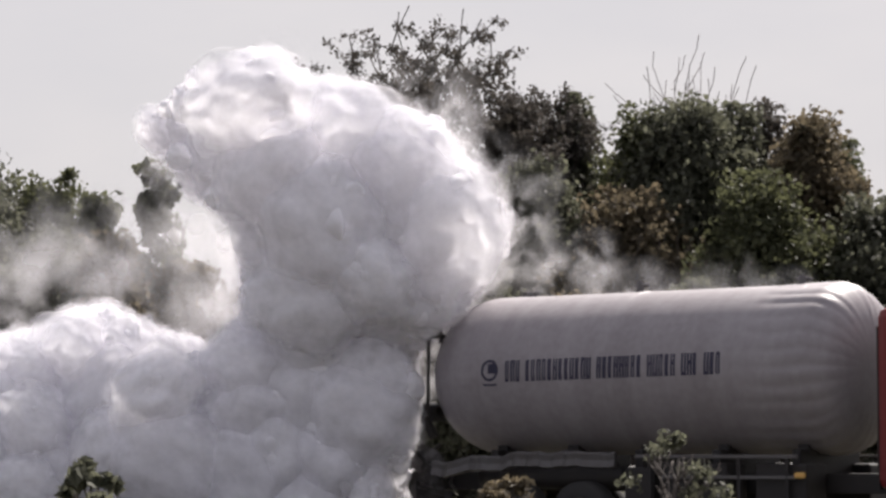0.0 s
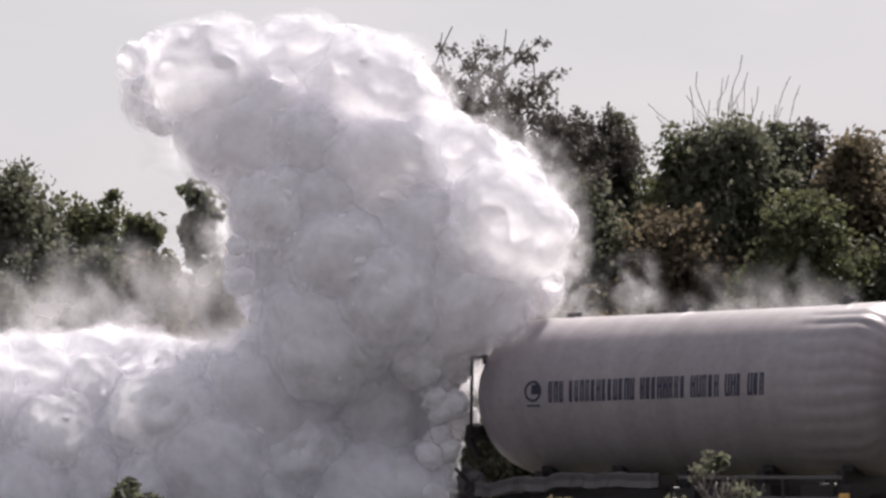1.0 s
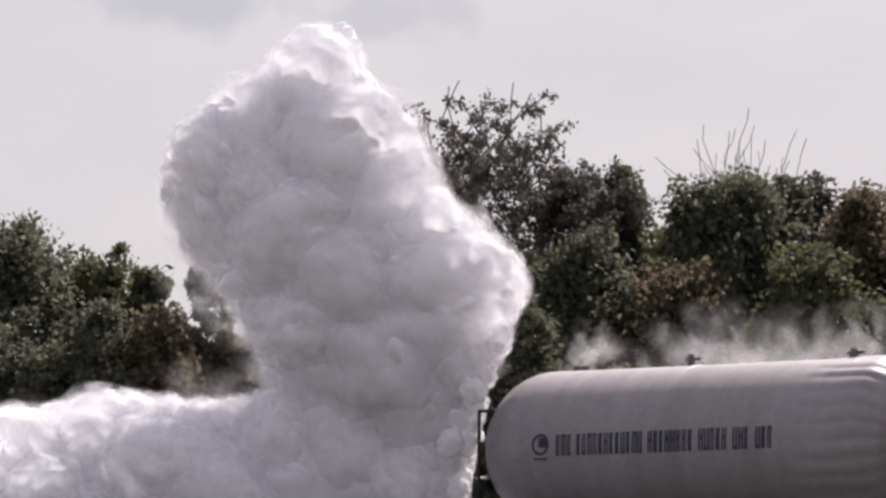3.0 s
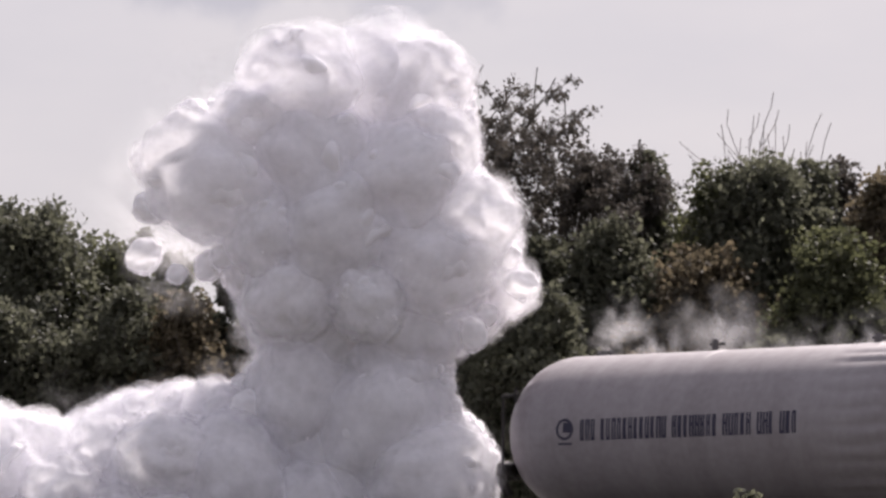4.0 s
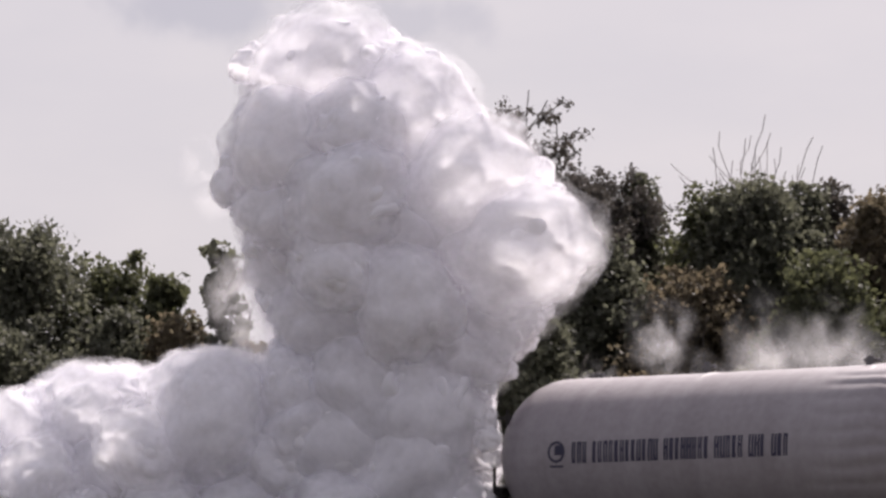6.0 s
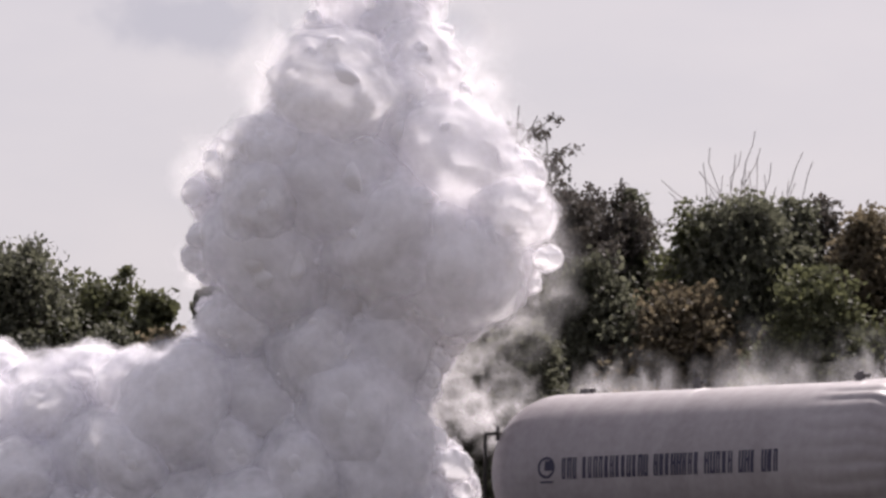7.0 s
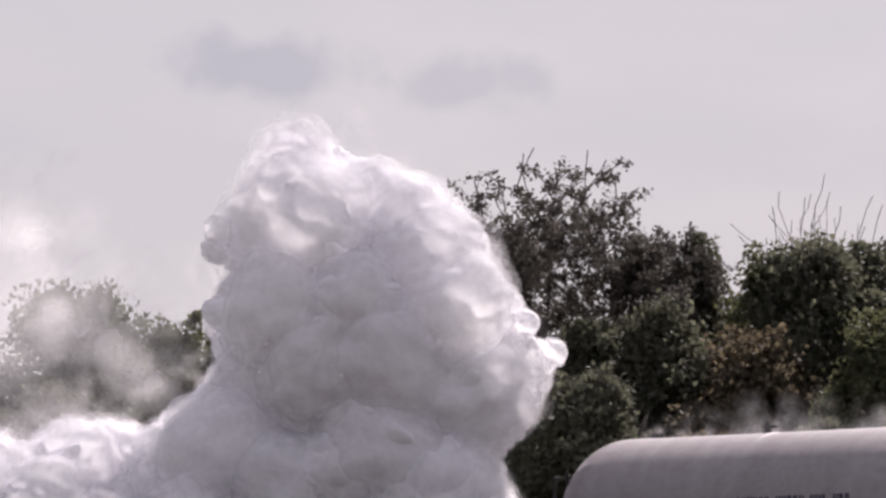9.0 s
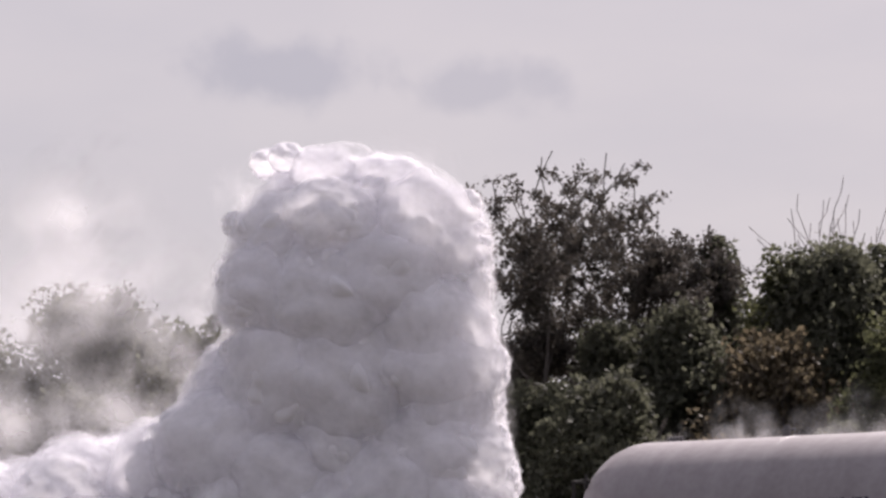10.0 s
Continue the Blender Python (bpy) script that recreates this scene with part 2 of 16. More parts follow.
def thing(name, m, label, category, group="", kind=""):
    ob = new(name)
    ob.empty_display_size = 0.3
    ob.matrix_world = m
    return tagged(ob, label, category, group, kind)


def box(bm, c, s, turn=None, bevel=0.0):
    made = bmesh.ops.create_cube(bm, size=1.0)["verts"]
    m = Matrix.LocRotScale(Vector(c), turn, Vector(s))
    bmesh.ops.transform(bm, matrix=m, verts=made)
    if bevel:
        edges = list({e for v in made for e in v.link_edges})
        bmesh.ops.bevel(bm, geom=edges, offset=bevel, segments=2, affect="EDGES", profile=0.5)
    return bm


def tube(bm, a, b, r, r2=None, n=10):
    a, b = Vector(a), Vector(b)
    d = b - a
    made = bmesh.ops.create_cone(bm, cap_ends=True, segments=n, radius1=r, radius2=r if r2 is None else r2, depth=d.length)["verts"]
    bmesh.ops.transform(bm, matrix=Matrix.Translation((a + b) / 2) @ d.to_track_quat("Z", "Y").to_matrix().to_4x4(), verts=made)
    return bm


def pipe(bm, pts, r, n=8):
    for a, b in zip(pts, pts[1:]):
        tube(bm, a, b, r, n=n)
    for p in pts[1:-1]:
        s = bmesh.ops.create_icosphere(bm, subdivisions=1, radius=r * 1.05)["verts"]
        bmesh.ops.translate(bm, vec=Vector(p), verts=s)
    return bm


def lathe(profile, n=64):
    """A body of revolution round x from (x, r) pairs."""
    bm = bmesh.new()
    rings = []
    for x, r in profile:
        if r < 1e-4:
            rings.append([bm.verts.new((x, 0, 0))])
        else:
            rings.append([bm.verts.new((x, r * math.cos(2 * math.pi * i / n), r * math.sin(2 * math.pi * i / n))) for i in range(n)])
    for a, b in zip(rings, rings[1:]):
        for i in range(n):
            j = (i + 1) % n
            if len(a) == 1:
                bm.faces.new((a[0], b[j], b[i]))
            elif len(b) == 1:
                bm.faces.new((a[i], a[j], b[0]))
            else:
                bm.faces.new((a[i], a[j], b[j], b[i]))
    bmesh.ops.recalc_face_normals(bm, faces=bm.faces)
    return bm


# ---------------------------------------------------------------- ground
def build_ground():
    rng = np.random.default_rng(3)
    xs = np.concatenate([np.linspace(-1500, -60, 16), np.linspace(-50, 50, 51), np.linspace(60, 1500, 16)])
    ys = np.concatenate([np.linspace(-300, -20, 8), np.linspace(-15, 90, 54), np.linspace(100, 3000, 20)])
    verts, faces = [], []
    for j, y in enumerate(ys):
        for i, x in enumerate(xs):
            near = abs(x) < 55 and -16 < y < 95
            bumpy = 0.10 * noise.noise((x * 0.15, y * 0.15, 0)) if near else 0.0
            if 33 < y < 50:
                bumpy *= 0.15
            verts.append((x, y, bumpy - 0.03))
    w = len(xs)
    for j in range(len(ys) - 1):
        for i in range(w - 1):
            a = j * w + i
            faces.append((a, a + 1, a + w + 1, a + w))
    tagged(new("ground", mesh_of("ground", verts, faces, EARTH, True)), "dry brown earth with patches of low green growth", "ground", kind="structure")


build_ground()


# ---------------------------------------------------------------- trees and bushes
def limbs(seed, height, spread, levels, lean=(0, 0), fork=3, first=0.35, trunk_r=0.16, up=0.5):
    """Grows a tapered skeleton. Returns the branches as (a, b, ra, rb) and the twig ends."""
    rng = random.Random(seed)
    segs, tips = [], []

    def grow(p, d, length, r, lv):
        n = 3 if lv < levels else 2
        for i in range(n):
            d = (d + Vector((rng.gauss(0, 0.14), rng.gauss(0, 0.14), rng.gauss(0, 0.08) + (0.05 if lv else 0)))).normalized()
            q = p + d * (length / n)
            r2 = r * (0.86 if lv < levels else 0.7)
            segs.append((p, q, r, r2))
            p, r = q, r2
            if lv >= levels - 1:
                tips.append((p, d))
        if lv < levels:
            for k in range(fork + (rng.random() < 0.4)):
                a = rng.uniform(0, 2 * math.pi)
                side = Vector((math.cos(a), math.sin(a), 0))
                nd = (d * rng.uniform(0.5, 1.0) + side * spread * rng.uniform(0.5, 1.2) + Vector((0, 0, up * rng.uniform(0.2, 1)))).normalized()
                grow(p, nd, length * rng.uniform(0.55, 0.85), r * 0.68, lv + 1)

    grow(Vector((0, 0, -0.1)), Vector((lean[0], lean[1], 1)).normalized(), height * first, trunk_r, 0)
    top = max(s[1].z for s in segs)
    k = height / top
    segs = [(a * k, b * k, ra, rb) for a, b, ra, rb in segs]
    tips = [(p * k, d) for p, d in tips]
    return segs, tips


def limb_mesh(name, segs, mat, n=5, thin=0.008):
    verts, faces = [], []
    for a, b, ra, rb in segs:
        d = (b - a).normalized()
        u = d.orthogonal().normalized()
        v = d.cross(u)
        o = len(verts)
        for p, r in ((a - d * ra * 0.3, max(ra, thin)), (b + d * rb * 0.3, max(rb, thin))):
            for i in range(n):
                t = 2 * math.pi * i / n
                verts.append(p + (u * math.cos(t) + v * math.sin(t)) * r)
        for i in range(n):
            j = (i + 1) % n
            faces.append((o + i, o + j, o + n + j, o + n + i))
        faces.append(tuple(o + n + i for i in range(n)))
    return mesh_of(name, verts, faces, mat, True)


def leaf_mesh(name, points, size, seed, mat, long=1.6):
    """Folded leaf blades, each two triangles pairs, at the given points."""
    rng = np.random.default_rng(seed)
    n = len(points)
    p = np.asarray(points, dtype=float)
    d = rng.normal(size=(n, 3))
    d[:, 2] -= 0.3
    d /= np.linalg.norm(d, axis=1)[:, None]
    s = rng.normal(size=(n, 3))
    s = np.cross(d, s)
    s /= np.linalg.norm(s, axis=1)[:, None] + 1e-9
    up = np.cross(d, s)
    k = size * rng.uniform(0.55, 1.35, n)[:, None]
    tip, side, fold = d * k * long * 0.5, s * k * 0.5, up * k * 0.16
    v = np.empty((n, 4, 3))
    v[:, 0], v[:, 1], v[:, 2], v[:, 3] = p - tip, p + side + fold, p + tip, p - side + fold
    f = np.arange(n)[:, None] * 4
    tri = np.concatenate([f + (0, 1, 2), f + (0, 2, 3)], axis=1).reshape(-1, 3)
    me = bpy.data.meshes.new(name)
    me.vertices.add(n * 4)
    me.vertices.foreach_set("co", v.reshape(-1))
    me.loops.add(n * 6)
    me.polygons.add(n * 2)
    me.loops.foreach_set("vertex_index", tri.reshape(-1).astype(np.int32))
    me.polygons.foreach_set("loop_start", np.arange(0, n * 6, 3, dtype=np.int32))
    me.materials.append(mat)
    me.update(calc_edges=True)
    me.validate()
    return me


def tree(name, x, y, height, half, leaf, mat, label, seed, count=9000, crown_from=0.25, feathery=False, lean=(0, 0), category="tree", bark=None):
    """A tapered trunk with limbs and a crown of many small blades with gaps."""
    rng = np.random.default_rng(seed)
    th = thing(name, pose(x, y, 0), label, category, {"bush": "bushes below the trees", "tree": "trees behind the truck and the gas"}.get(category, ""))
    segs, tips = limbs(seed, height * (0.97 if feathery else 0.88), half / height * (2.3 if feathery else 1.7), 5 if feathery else 3,
                       lean, 3, 0.3, 0.02 * height)
    # the skeleton stands over its foot and keeps to the crown's width
    drift = sum(p.x / max(p.z, 1) for p, d in tips) / len(tips) - lean[0]
    drift_y = sum(p.y / max(p.z, 1) for p, d in tips) / len(tips)
    even = lambda v: Vector((v.x - drift * v.z, v.y - drift_y * v.z, v.z))
    segs = [(even(a), even(b), ra, rb) for a, b, ra, rb in segs]
    tips = [(even(p), d) for p, d in tips]
    wide = max(max(abs(b.x - lean[0] * b.z), abs(b.y)) for a, b, ra, rb in segs)
    k = min(1.0, half / wide) if not feathery else half / wide
    fix = lambda v: Vector((lean[0] * v.z + (v.x - lean[0] * v.z) * k, v.y * k, v.z))
    segs = [(fix(a), fix(b), ra, rb) for a, b, ra, rb in segs]
    tips = [(fix(p), d) for p, d in tips]
    trunk = new("trunk", limb_mesh("trunk", segs, bark or BARK, thin=0.013 if feathery else 0.008))
    trunk.parent = th
    pts = []
    if feathery:
        per = max(1, count // len(tips))
        for p, d in tips:
            # short drooping tufts, with bare twigs between them
            if rng.random() < 0.3:
                continue
            way = np.array(d) * 0.6 + rng.normal(0, 0.3, 3) + (0, 0, -0.6)
            along = rng.uniform(-0.3, 1, (per, 1)) * rng.uniform(0.4, 0.9)
            pts.append(np.array(p) + along * way + rng.normal(size=(per, 3)) * 0.06)
    else:
        # many small sprays inside an uneven envelope, more of them outside than within
        z0 = height * crown_from
        if height > 3:
            count, leaf = int(count * 1.7), leaf * 0.74
        sprays = max(14, count // 45)
        wob = rng.uniform(0, 6, 6)
        for i in range(sprays):
            u = rng.uniform(0, 1) ** 0.85
            a = rng.uniform(0, 2 * math.pi)
            w = half * max(0.12, 1 - abs(2 * (u - 0.40)) ** 2.2 * 0.85) ** 0.5
            w *= 1 + 0.14 * math.sin(3 * a + wob[0]) + 0.14 * math.sin(7 * u + 2 * a + wob[1]) + 0.5 * noise.noise((2.2 * math.cos(a) + wob[4], 2.2 * math.sin(a), 5 * u + wob[5]))
            q = rng.uniform(0.1, 1) ** 0.6 * rng.uniform(0.85, 1.25)
            r = rng.uniform(0.35, 1.25) * 0.115 * math.sqrt(half * height)
            z = z0 + (height - z0 - r * 0.6) * u * (1 + 0.04 * math.sin(2 * a + wob[3]))
            c = np.array((lean[0] * z + math.cos(a) * q * w, math.sin(a) * q * w, z))
            pts.append(c + np.clip(rng.normal(size=(count // sprays, 3)), -1.7, 1.7) * r * (0.62, 0.62, 0.48))
    pts = np.concatenate(pts)
    pts = pts[pts[:, 2] > 0.1]
    crown = new("crown", leaf_mesh("crown", pts, leaf, seed + 1, mat))
    crown.parent = th
    return th


def build_trees():
    # the tall feathery tree and the wood behind the truck
    tree("feathery_tree", -0.25, 60, 11.3, 4.2, 0.06, LEAF_THIN, "tall tree with thin feathery dark crown and bare limbs showing", 11, 85000, feathery=True, lean=(0.05, 0))
    tree("slim_tree", 2.85, 60, 8.95, 0.62, 0.14, LEAF_DARK, "slim dark tree with small clumped leaves", 21, 7000, 0.2)
    tree("round_tree", 4.25, 58.6, 8.5, 1.0, 0.12, LEAF_GREEN, "narrow green tree at the edge of the wood", 27, 11000, 0.15)
    tree("round_tree", 5.1, 58, 8.72, 1.7, 0.12, LEAF_DARK, "dense dark green round tree in the wood", 31, 20000, 0.15)
    tree("round_tree", 6.1, 58.8, 8.6, 1.25, 0.12, LEAF_DARK, "dark green tree with a flat top in the wood", 33, 13000, 0.15)
    tree("light_tree", 7.0, 59.5, 8.85, 0.85, 0.11, LEAF_THIN, "light grey green tree with loose twigs above the wood", 37, 3200, 0.3)
    tree("dry_tree", 7.7, 58, 8.25, 1.5, 0.12, LEAF_BROWN, "dense olive brown tree in the wood", 41, 19000, 0.15)
    tree("round_tree", 8.4, 58.6, 7.9, 0.8, 0.12, LEAF_GREEN, "narrow green tree at the end of the wood", 47, 8000, 0.15)
    tree("round_tree", 10.2, 58.5, 6.3, 1.6, 0.12, LEAF_GREEN, "low green tree past the end of the wood", 51, 12000, 0.15)
    tree("round_tree", 1.9, 57.5, 7.3, 1.8, 0.12, LEAF_DARK, "dark shaded tree below the feathery crown", 61, 20000, 0.1)
    tree("dry_tree", 3.7, 56, 6.6, 1.9, 0.12, LEAF_BROWN, "brownish tree with dense small leaves", 71, 18000, 0.1)
    tree("round_tree", 6.4, 55.5, 6.9, 1.9, 0.12, LEAF_GREEN, "dense green tree in front of the wood", 81, 18000, 0.08)
    tree("round_tree", 8.7, 55.5, 6.4, 1.6, 0.12, LEAF_DARK, "dark green tree in front of the wood", 91, 18000, 0.08)
    for i, (x, h) in enumerate(((0.4, 5.6), (2.6, 4.4), (4.9, 4.6), (7.4, 4.5), (9.8, 4.6), (12.0, 5.0))):
        tree("bush", x, 53.5 + 0.3 * (i % 2), h, 1.7, 0.12, (LEAF_DARK, LEAF_BROWN, LEAF_DARK)[i % 3], "dense leafy bush at the foot of the wood", 101 + i, 12000, 0.03, category="bush")
    tree("round_tree", 3.95, 60.5, 7.7, 1.0, 0.12, LEAF_DARK, "dark narrow tree within the wood", 93, 9000, 0.15)
    tree("dry_tree", 8.6, 60, 7.2, 1.1, 0.12, LEAF_BROWN, "olive brown tree within the wood", 95, 12000, 0.15)
    tree("round_tree", 0.5, 57.5, 6.9, 1.3, 0.12, LEAF_DARK, "dark shaded tree at the foot of the feathery tree", 97, 12000, 0.08)
    # bare dead tree above the wood
    th = thing("dead_tree", pose(5.65, 64, 0), "bare dead tree with forked pale grey branches", "tree")
    rng = random.Random(12)
    new("trunk", limb_mesh("trunk", [(Vector((0, 0, -0.1)), Vector((0.05, 0, 4)), 0.2, 0.15), (Vector((0.05, 0, 4)), Vector((0, 0, 8.9)), 0.15, 0.07)], DEAD_BARK, 8)).parent = th
    for i in range(9):
        a = radians(-50 + 108 * i / 8 + rng.uniform(-5, 5))
        segs, p, r = [], Vector((0, 0, 7.8 + rng.uniform(0, 0.5))), 0.026
        d = Vector((math.sin(a), rng.uniform(-0.4, 0.4), math.cos(a))).normalized()
        for k in range(5):
            q = p + d * rng.uniform(0.30, 0.46)
            segs.append((p, q, r, r * 0.75))
            if k > 0:
                e = (d + Vector((rng.uniform(-0.9, 0.9), rng.uniform(-0.5, 0.5), 0.3))).normalized()
                f = q + e * rng.uniform(0.35, 0.7)
                segs += [(q, f, r * 0.5, r * 0.3), (f, f + (e + Vector((rng.uniform(-0.5, 0.5), 0, 0.5))).normalized() * 0.35, r * 0.3, r * 0.2)]
            p, r = q, r * 0.75
            d = (d + Vector((rng.uniform(-0.22, 0.22), 0, 0.16))).normalized()
        new("branch", limb_mesh("branch", segs, DEAD_BARK, 5, 0.010)).parent = th
    # the trees behind the low cloud
    tree("round_tree", -10.4, 58, 7.75, 2.4, 0.12, LEAF_DARK, "broad dark tree with dense rounded crown", 131, 20000, 0.15)
    tree("round_tree", -8.4, 58.5, 7.2, 1.5, 0.12, LEAF_GREEN, "green rounded tree beside the broad dark tree", 141, 10000, 0.15)
    tree("round_tree", -13.6, 58, 7.6, 2.2, 0.12, LEAF_DARK, "broad dark tree with dense rounded crown", 151, 16000, 0.15)
    tree("slim_tree", -7.05, 57, 6.7, 0.8, 0.17, LEAF_GREEN, "slim green tree with long drooping leaves", 161, 4500, 0.2)
    tree("slim_tree", -5.75, 56, 7.2, 0.6, 0.20, LEAF_DARK, "slim dark tree with large leaves in clumps", 171, 2600, 0.12)
    for i, (x, h, m) in enumerate(((-6.6, 5.6, LEAF_BROWN), (-5.0, 5.2, LEAF_BROWN), (-3.9, 4.6, LEAF_BROWN), (-2.4, 4.6, LEAF_DARK), (-9.0, 5.0, LEAF_DARK), (-11.6, 5.0, LEAF_DARK), (-1.0, 5.6, LEAF_DARK), (-7.8, 5.8, LEAF_DARK), (-10.3, 5.6, LEAF_DARK), (-12.9, 5.6, LEAF_DARK))):
        tree("bush", x, 55.0 + 0.4 * (i % 2), h, 1.3, 0.12, m, "dry brown scrub bush behind the gas cloud" if m is LEAF_BROWN else "dark leafy bush behind the gas cloud", 181 + i, 9000, 0.03, category="bush")
    # plants close to the camera
    tree("weed", -2.48, 20, 1.38, 0.36, 0.085, LEAF_DARK, "dark leafy weed standing by the roadside", 201, 420, 0.45, category="plant")
    tree("shrub", 2.5, 30, 1.68, 0.5, 0.055, LEAF_DARK, "thin green shrub in front of the truck", 211, 620, 0.35, category="bush")
    tree("shrub", 0.75, 32, 1.15, 0.5, 0.07, LEAF_BROWN, "low yellowish green shrub in front of the truck", 221, 1500, 0.1, category="bush")
    # far wood closing the distance
    rng = np.random.default_rng(5)
    pts = np.column_stack([rng.uniform(-160, 160, 60000), rng.uniform(215, 240, 60000), np.zeros(60000)])
    pts[:, 2] = rng.uniform(0, 1, 60000) ** 0.7 * (9 + 5 * np.sin(pts[:, 0] * 0.11) + 3 * np.sin(pts[:, 0] * 0.37 + 1))
    tagged(new("far_woods", leaf_mesh("far_woods", pts, 1.0, 6, FAR_WOOD, 1.2)), "hazy line of distant trees", "trees", kind="stuff")


build_trees()


# ---------------------------------------------------------------- tank truck
TANK_R, TANK_L, TANK_Z = 1.15, 5.64, 2.55


def on_shell(s, z, out=0.0):
    """A point of the shell's flank, s along the tank and z metres over its axis."""
    r = TANK_R + out
    a = z / TANK_R
    return Vector((s, -r * math.cos(a), TANK_Z + r * math.sin(a)))


def shell_patch(bm, s0, s1, z0, z1, out=0.006, n=4):
    """A painted patch that follows the shell's curve, with its own thickness."""
    rows = []
    for i in range(n + 1):
        z = z0 + (z1 - z0) * i / n
        rows.append([bm.verts.new(on_shell(s, z, o)) for s in (s0, s1) for o in (0.0, out)])
    for a, b in zip(rows, rows[1:]):
        bm.faces.new((a[1], a[3], b[3], b[1]))
        bm.faces.new((a[0], a[1], b[1], b[0]))
        bm.faces.new((a[3], a[2], b[2], b[3]))
    return bm


def build_truck():
    truck = thing("tank_truck", pose(0.99, 41.1, 0, 0, 0, -39.7), "grey white pressure tank truck with a crumpled rear, leaking gas", "truck")
    rng = random.Random(4)
    # the vessel: shell, rounded far head, flatter near head
    prof = [(-1.08 * math.cos(a), TANK_R * math.sin(a)) for a in np.linspace(0, math.pi / 2, 22)]
    prof += [(x, TANK_R) for x in np.linspace(0.12, TANK_L - 0.05, 46)]
    prof += [(TANK_L + 0.55 * math.sin(a), TANK_R * max(0.0, math.cos(a)) ** 0.62) for a in np.linspace(0, math.pi / 2, 24)]
    bm = lathe(prof, 192)
    for v in bm.verts:
        x, a = v.co.x, math.atan2(v.co.z, v.co.y)
        r = math.hypot(v.co.y, v.co.z)
        if r < 1e-3:
            continue
        dent = 0.006 * noise.noise((x * 0.9, a * 1.4, 1)) + 0.0015 * noise.noise((x * 5, a * 6, 2))
        # plates pressed into gores at both heads, slightly buckled
        for ring, way in ((TANK_L - 0.95, 1), (0.15, -1)):
            q = (x - ring) * way
            if q > 0:
                dent += (0.026 if way > 0 else 0.008) * min(1, q / 0.5) * abs(math.sin(a * 15 + 0.8 * noise.noise((a * 4, x * 2, 3)))) * min(1, r / 0.6) * (0.6 + 0.6 * noise.noise((a * 3, 5, way)))
        k = (r + dent) / r
        v.co.y *= k
        v.co.z *= k
    bmesh.ops.translate(bm, vec=(0, 0, TANK_Z), verts=bm.verts)
    part("tank", bm, TANK_PAINT, truck, "dull grey white painted steel tank with dented plates", True)
    # weld seams
    for x in (0.12, 2.55, TANK_L - 0.35):
        bm = lathe([(x - 0.02, TANK_R - 0.002), (x - 0.010, TANK_R + 0.004), (x + 0.010, TANK_R + 0.004), (x + 0.02, TANK_R - 0.002)], 96)
        bmesh.ops.translate(bm, vec=(0, 0, TANK_Z), verts=bm.verts)
        part("weld_seam", bm, TANK_PAINT, truck, smooth=True)
    # painted lettering as plain navy bars, one a character
    words = (3, 12, 8, 5, 3, 3)
    total = sum(words) + 5 * 0.8
    step = (4.50 - 0.81) / total
    s = 0.81
    for n in words:
        for i in range(n):
            up = 0.03 + 0.012 * (s - 0.8)
            bm = bmesh.new()
            w = step * rng.choice((0.66, 0.76, 0.84))
            if rng.random() < 0.6:
                b = w * 0.38
                shell_patch(bm, s, s + b, up - 0.15, up + 0.15)
                shell_patch(bm, s + w - b, s + w, up - 0.15, up + 0.15)
                z = rng.choice((0.11, 0.0, -0.15))
                shell_patch(bm, s + b, s + w - b, up + z, up + z + 0.045, n=1)
            else:
                shell_patch(bm, s, s + w * 0.75, up - 0.15, up + 0.15)
            part("lettering_bar", bm, NAVY, truck)
            s += step
        s += step * 0.8
    # round emblem and the small bar below it
    bm = bmesh.new()
    ring = []
    for i in range(28):
        a = 2 * math.pi * i / 28
        ring.append([bm.verts.new(on_shell(0.53 + r * math.cos(a), 0.045 + r * math.sin(a), 0.006)) for r in (0.155, 0.115)])
    for i in range(28):
        j = (i + 1) % 28
        bm.faces.new((ring[i][0], ring[j][0], ring[j][1], ring[i][1]))
    shell_patch(bm, 0.50, 0.64, 0.0, 0.14)
    part("emblem", bm, NAVY, truck, "round navy emblem painted on the tank")
    part("lettering_bar", shell_patch(bmesh.new(), 0.41, 0.65, -0.175, -0.145, n=1), NAVY, truck)
    # fittings on top
    for x, h, r in ((0.35, 0.07, 0.10), (2.35, 0.16, 0.06), (5.05, 0.13, 0.07)):
        bm = bmesh.new()
        tube(bm, (x, 0, TANK_Z + TANK_R - 0.03), (x, 0, TANK_Z + TANK_R + h), r, r * 0.7, 16)
        tube(bm, (x - 0.12, 0.05, TANK_Z + TANK_R + h * 0.6), (x + 0.12, 0.05, TANK_Z + TANK_R + h * 0.6), r * 0.4, None, 10)
        part("top_valve", bm, GREY_STEEL, truck)
    # vent pipe, valve box and broken valve gear at the rear head
    bm = pipe(bmesh.new(), [(-0.58, -0.82, 3.12), (-0.86, -0.84, 3.12), (-0.88, -0.84, 2.05), (-0.75, -0.6, 1.9)], 0.025)
    part("vent_pipe", bm, DARK_STEEL, truck)
    bm = bmesh.new()
    tube(bm, (-0.64, -0.82, 3.02), (-0.64, -0.82, 3.24), 0.035, 0.02)
    box(bm, (-0.64, -0.82, 3.13), (0.1, 0.08, 0.06), None, 0.012)
    part("pipe_valve", bm, DARK_STEEL, truck)
    bm = bmesh.new()
    box(bm, (-0.98, -0.62, 2.02), (0.22, 0.34, 0.26), Euler((0.1, 0.2, 0.3)).to_quaternion(), 0.03)
    box(bm, (-0.88, -0.80, 1.80), (0.10, 0.14, 0.34), Euler((0.2, -0.4, 0.1)).to_quaternion(), 0.02)
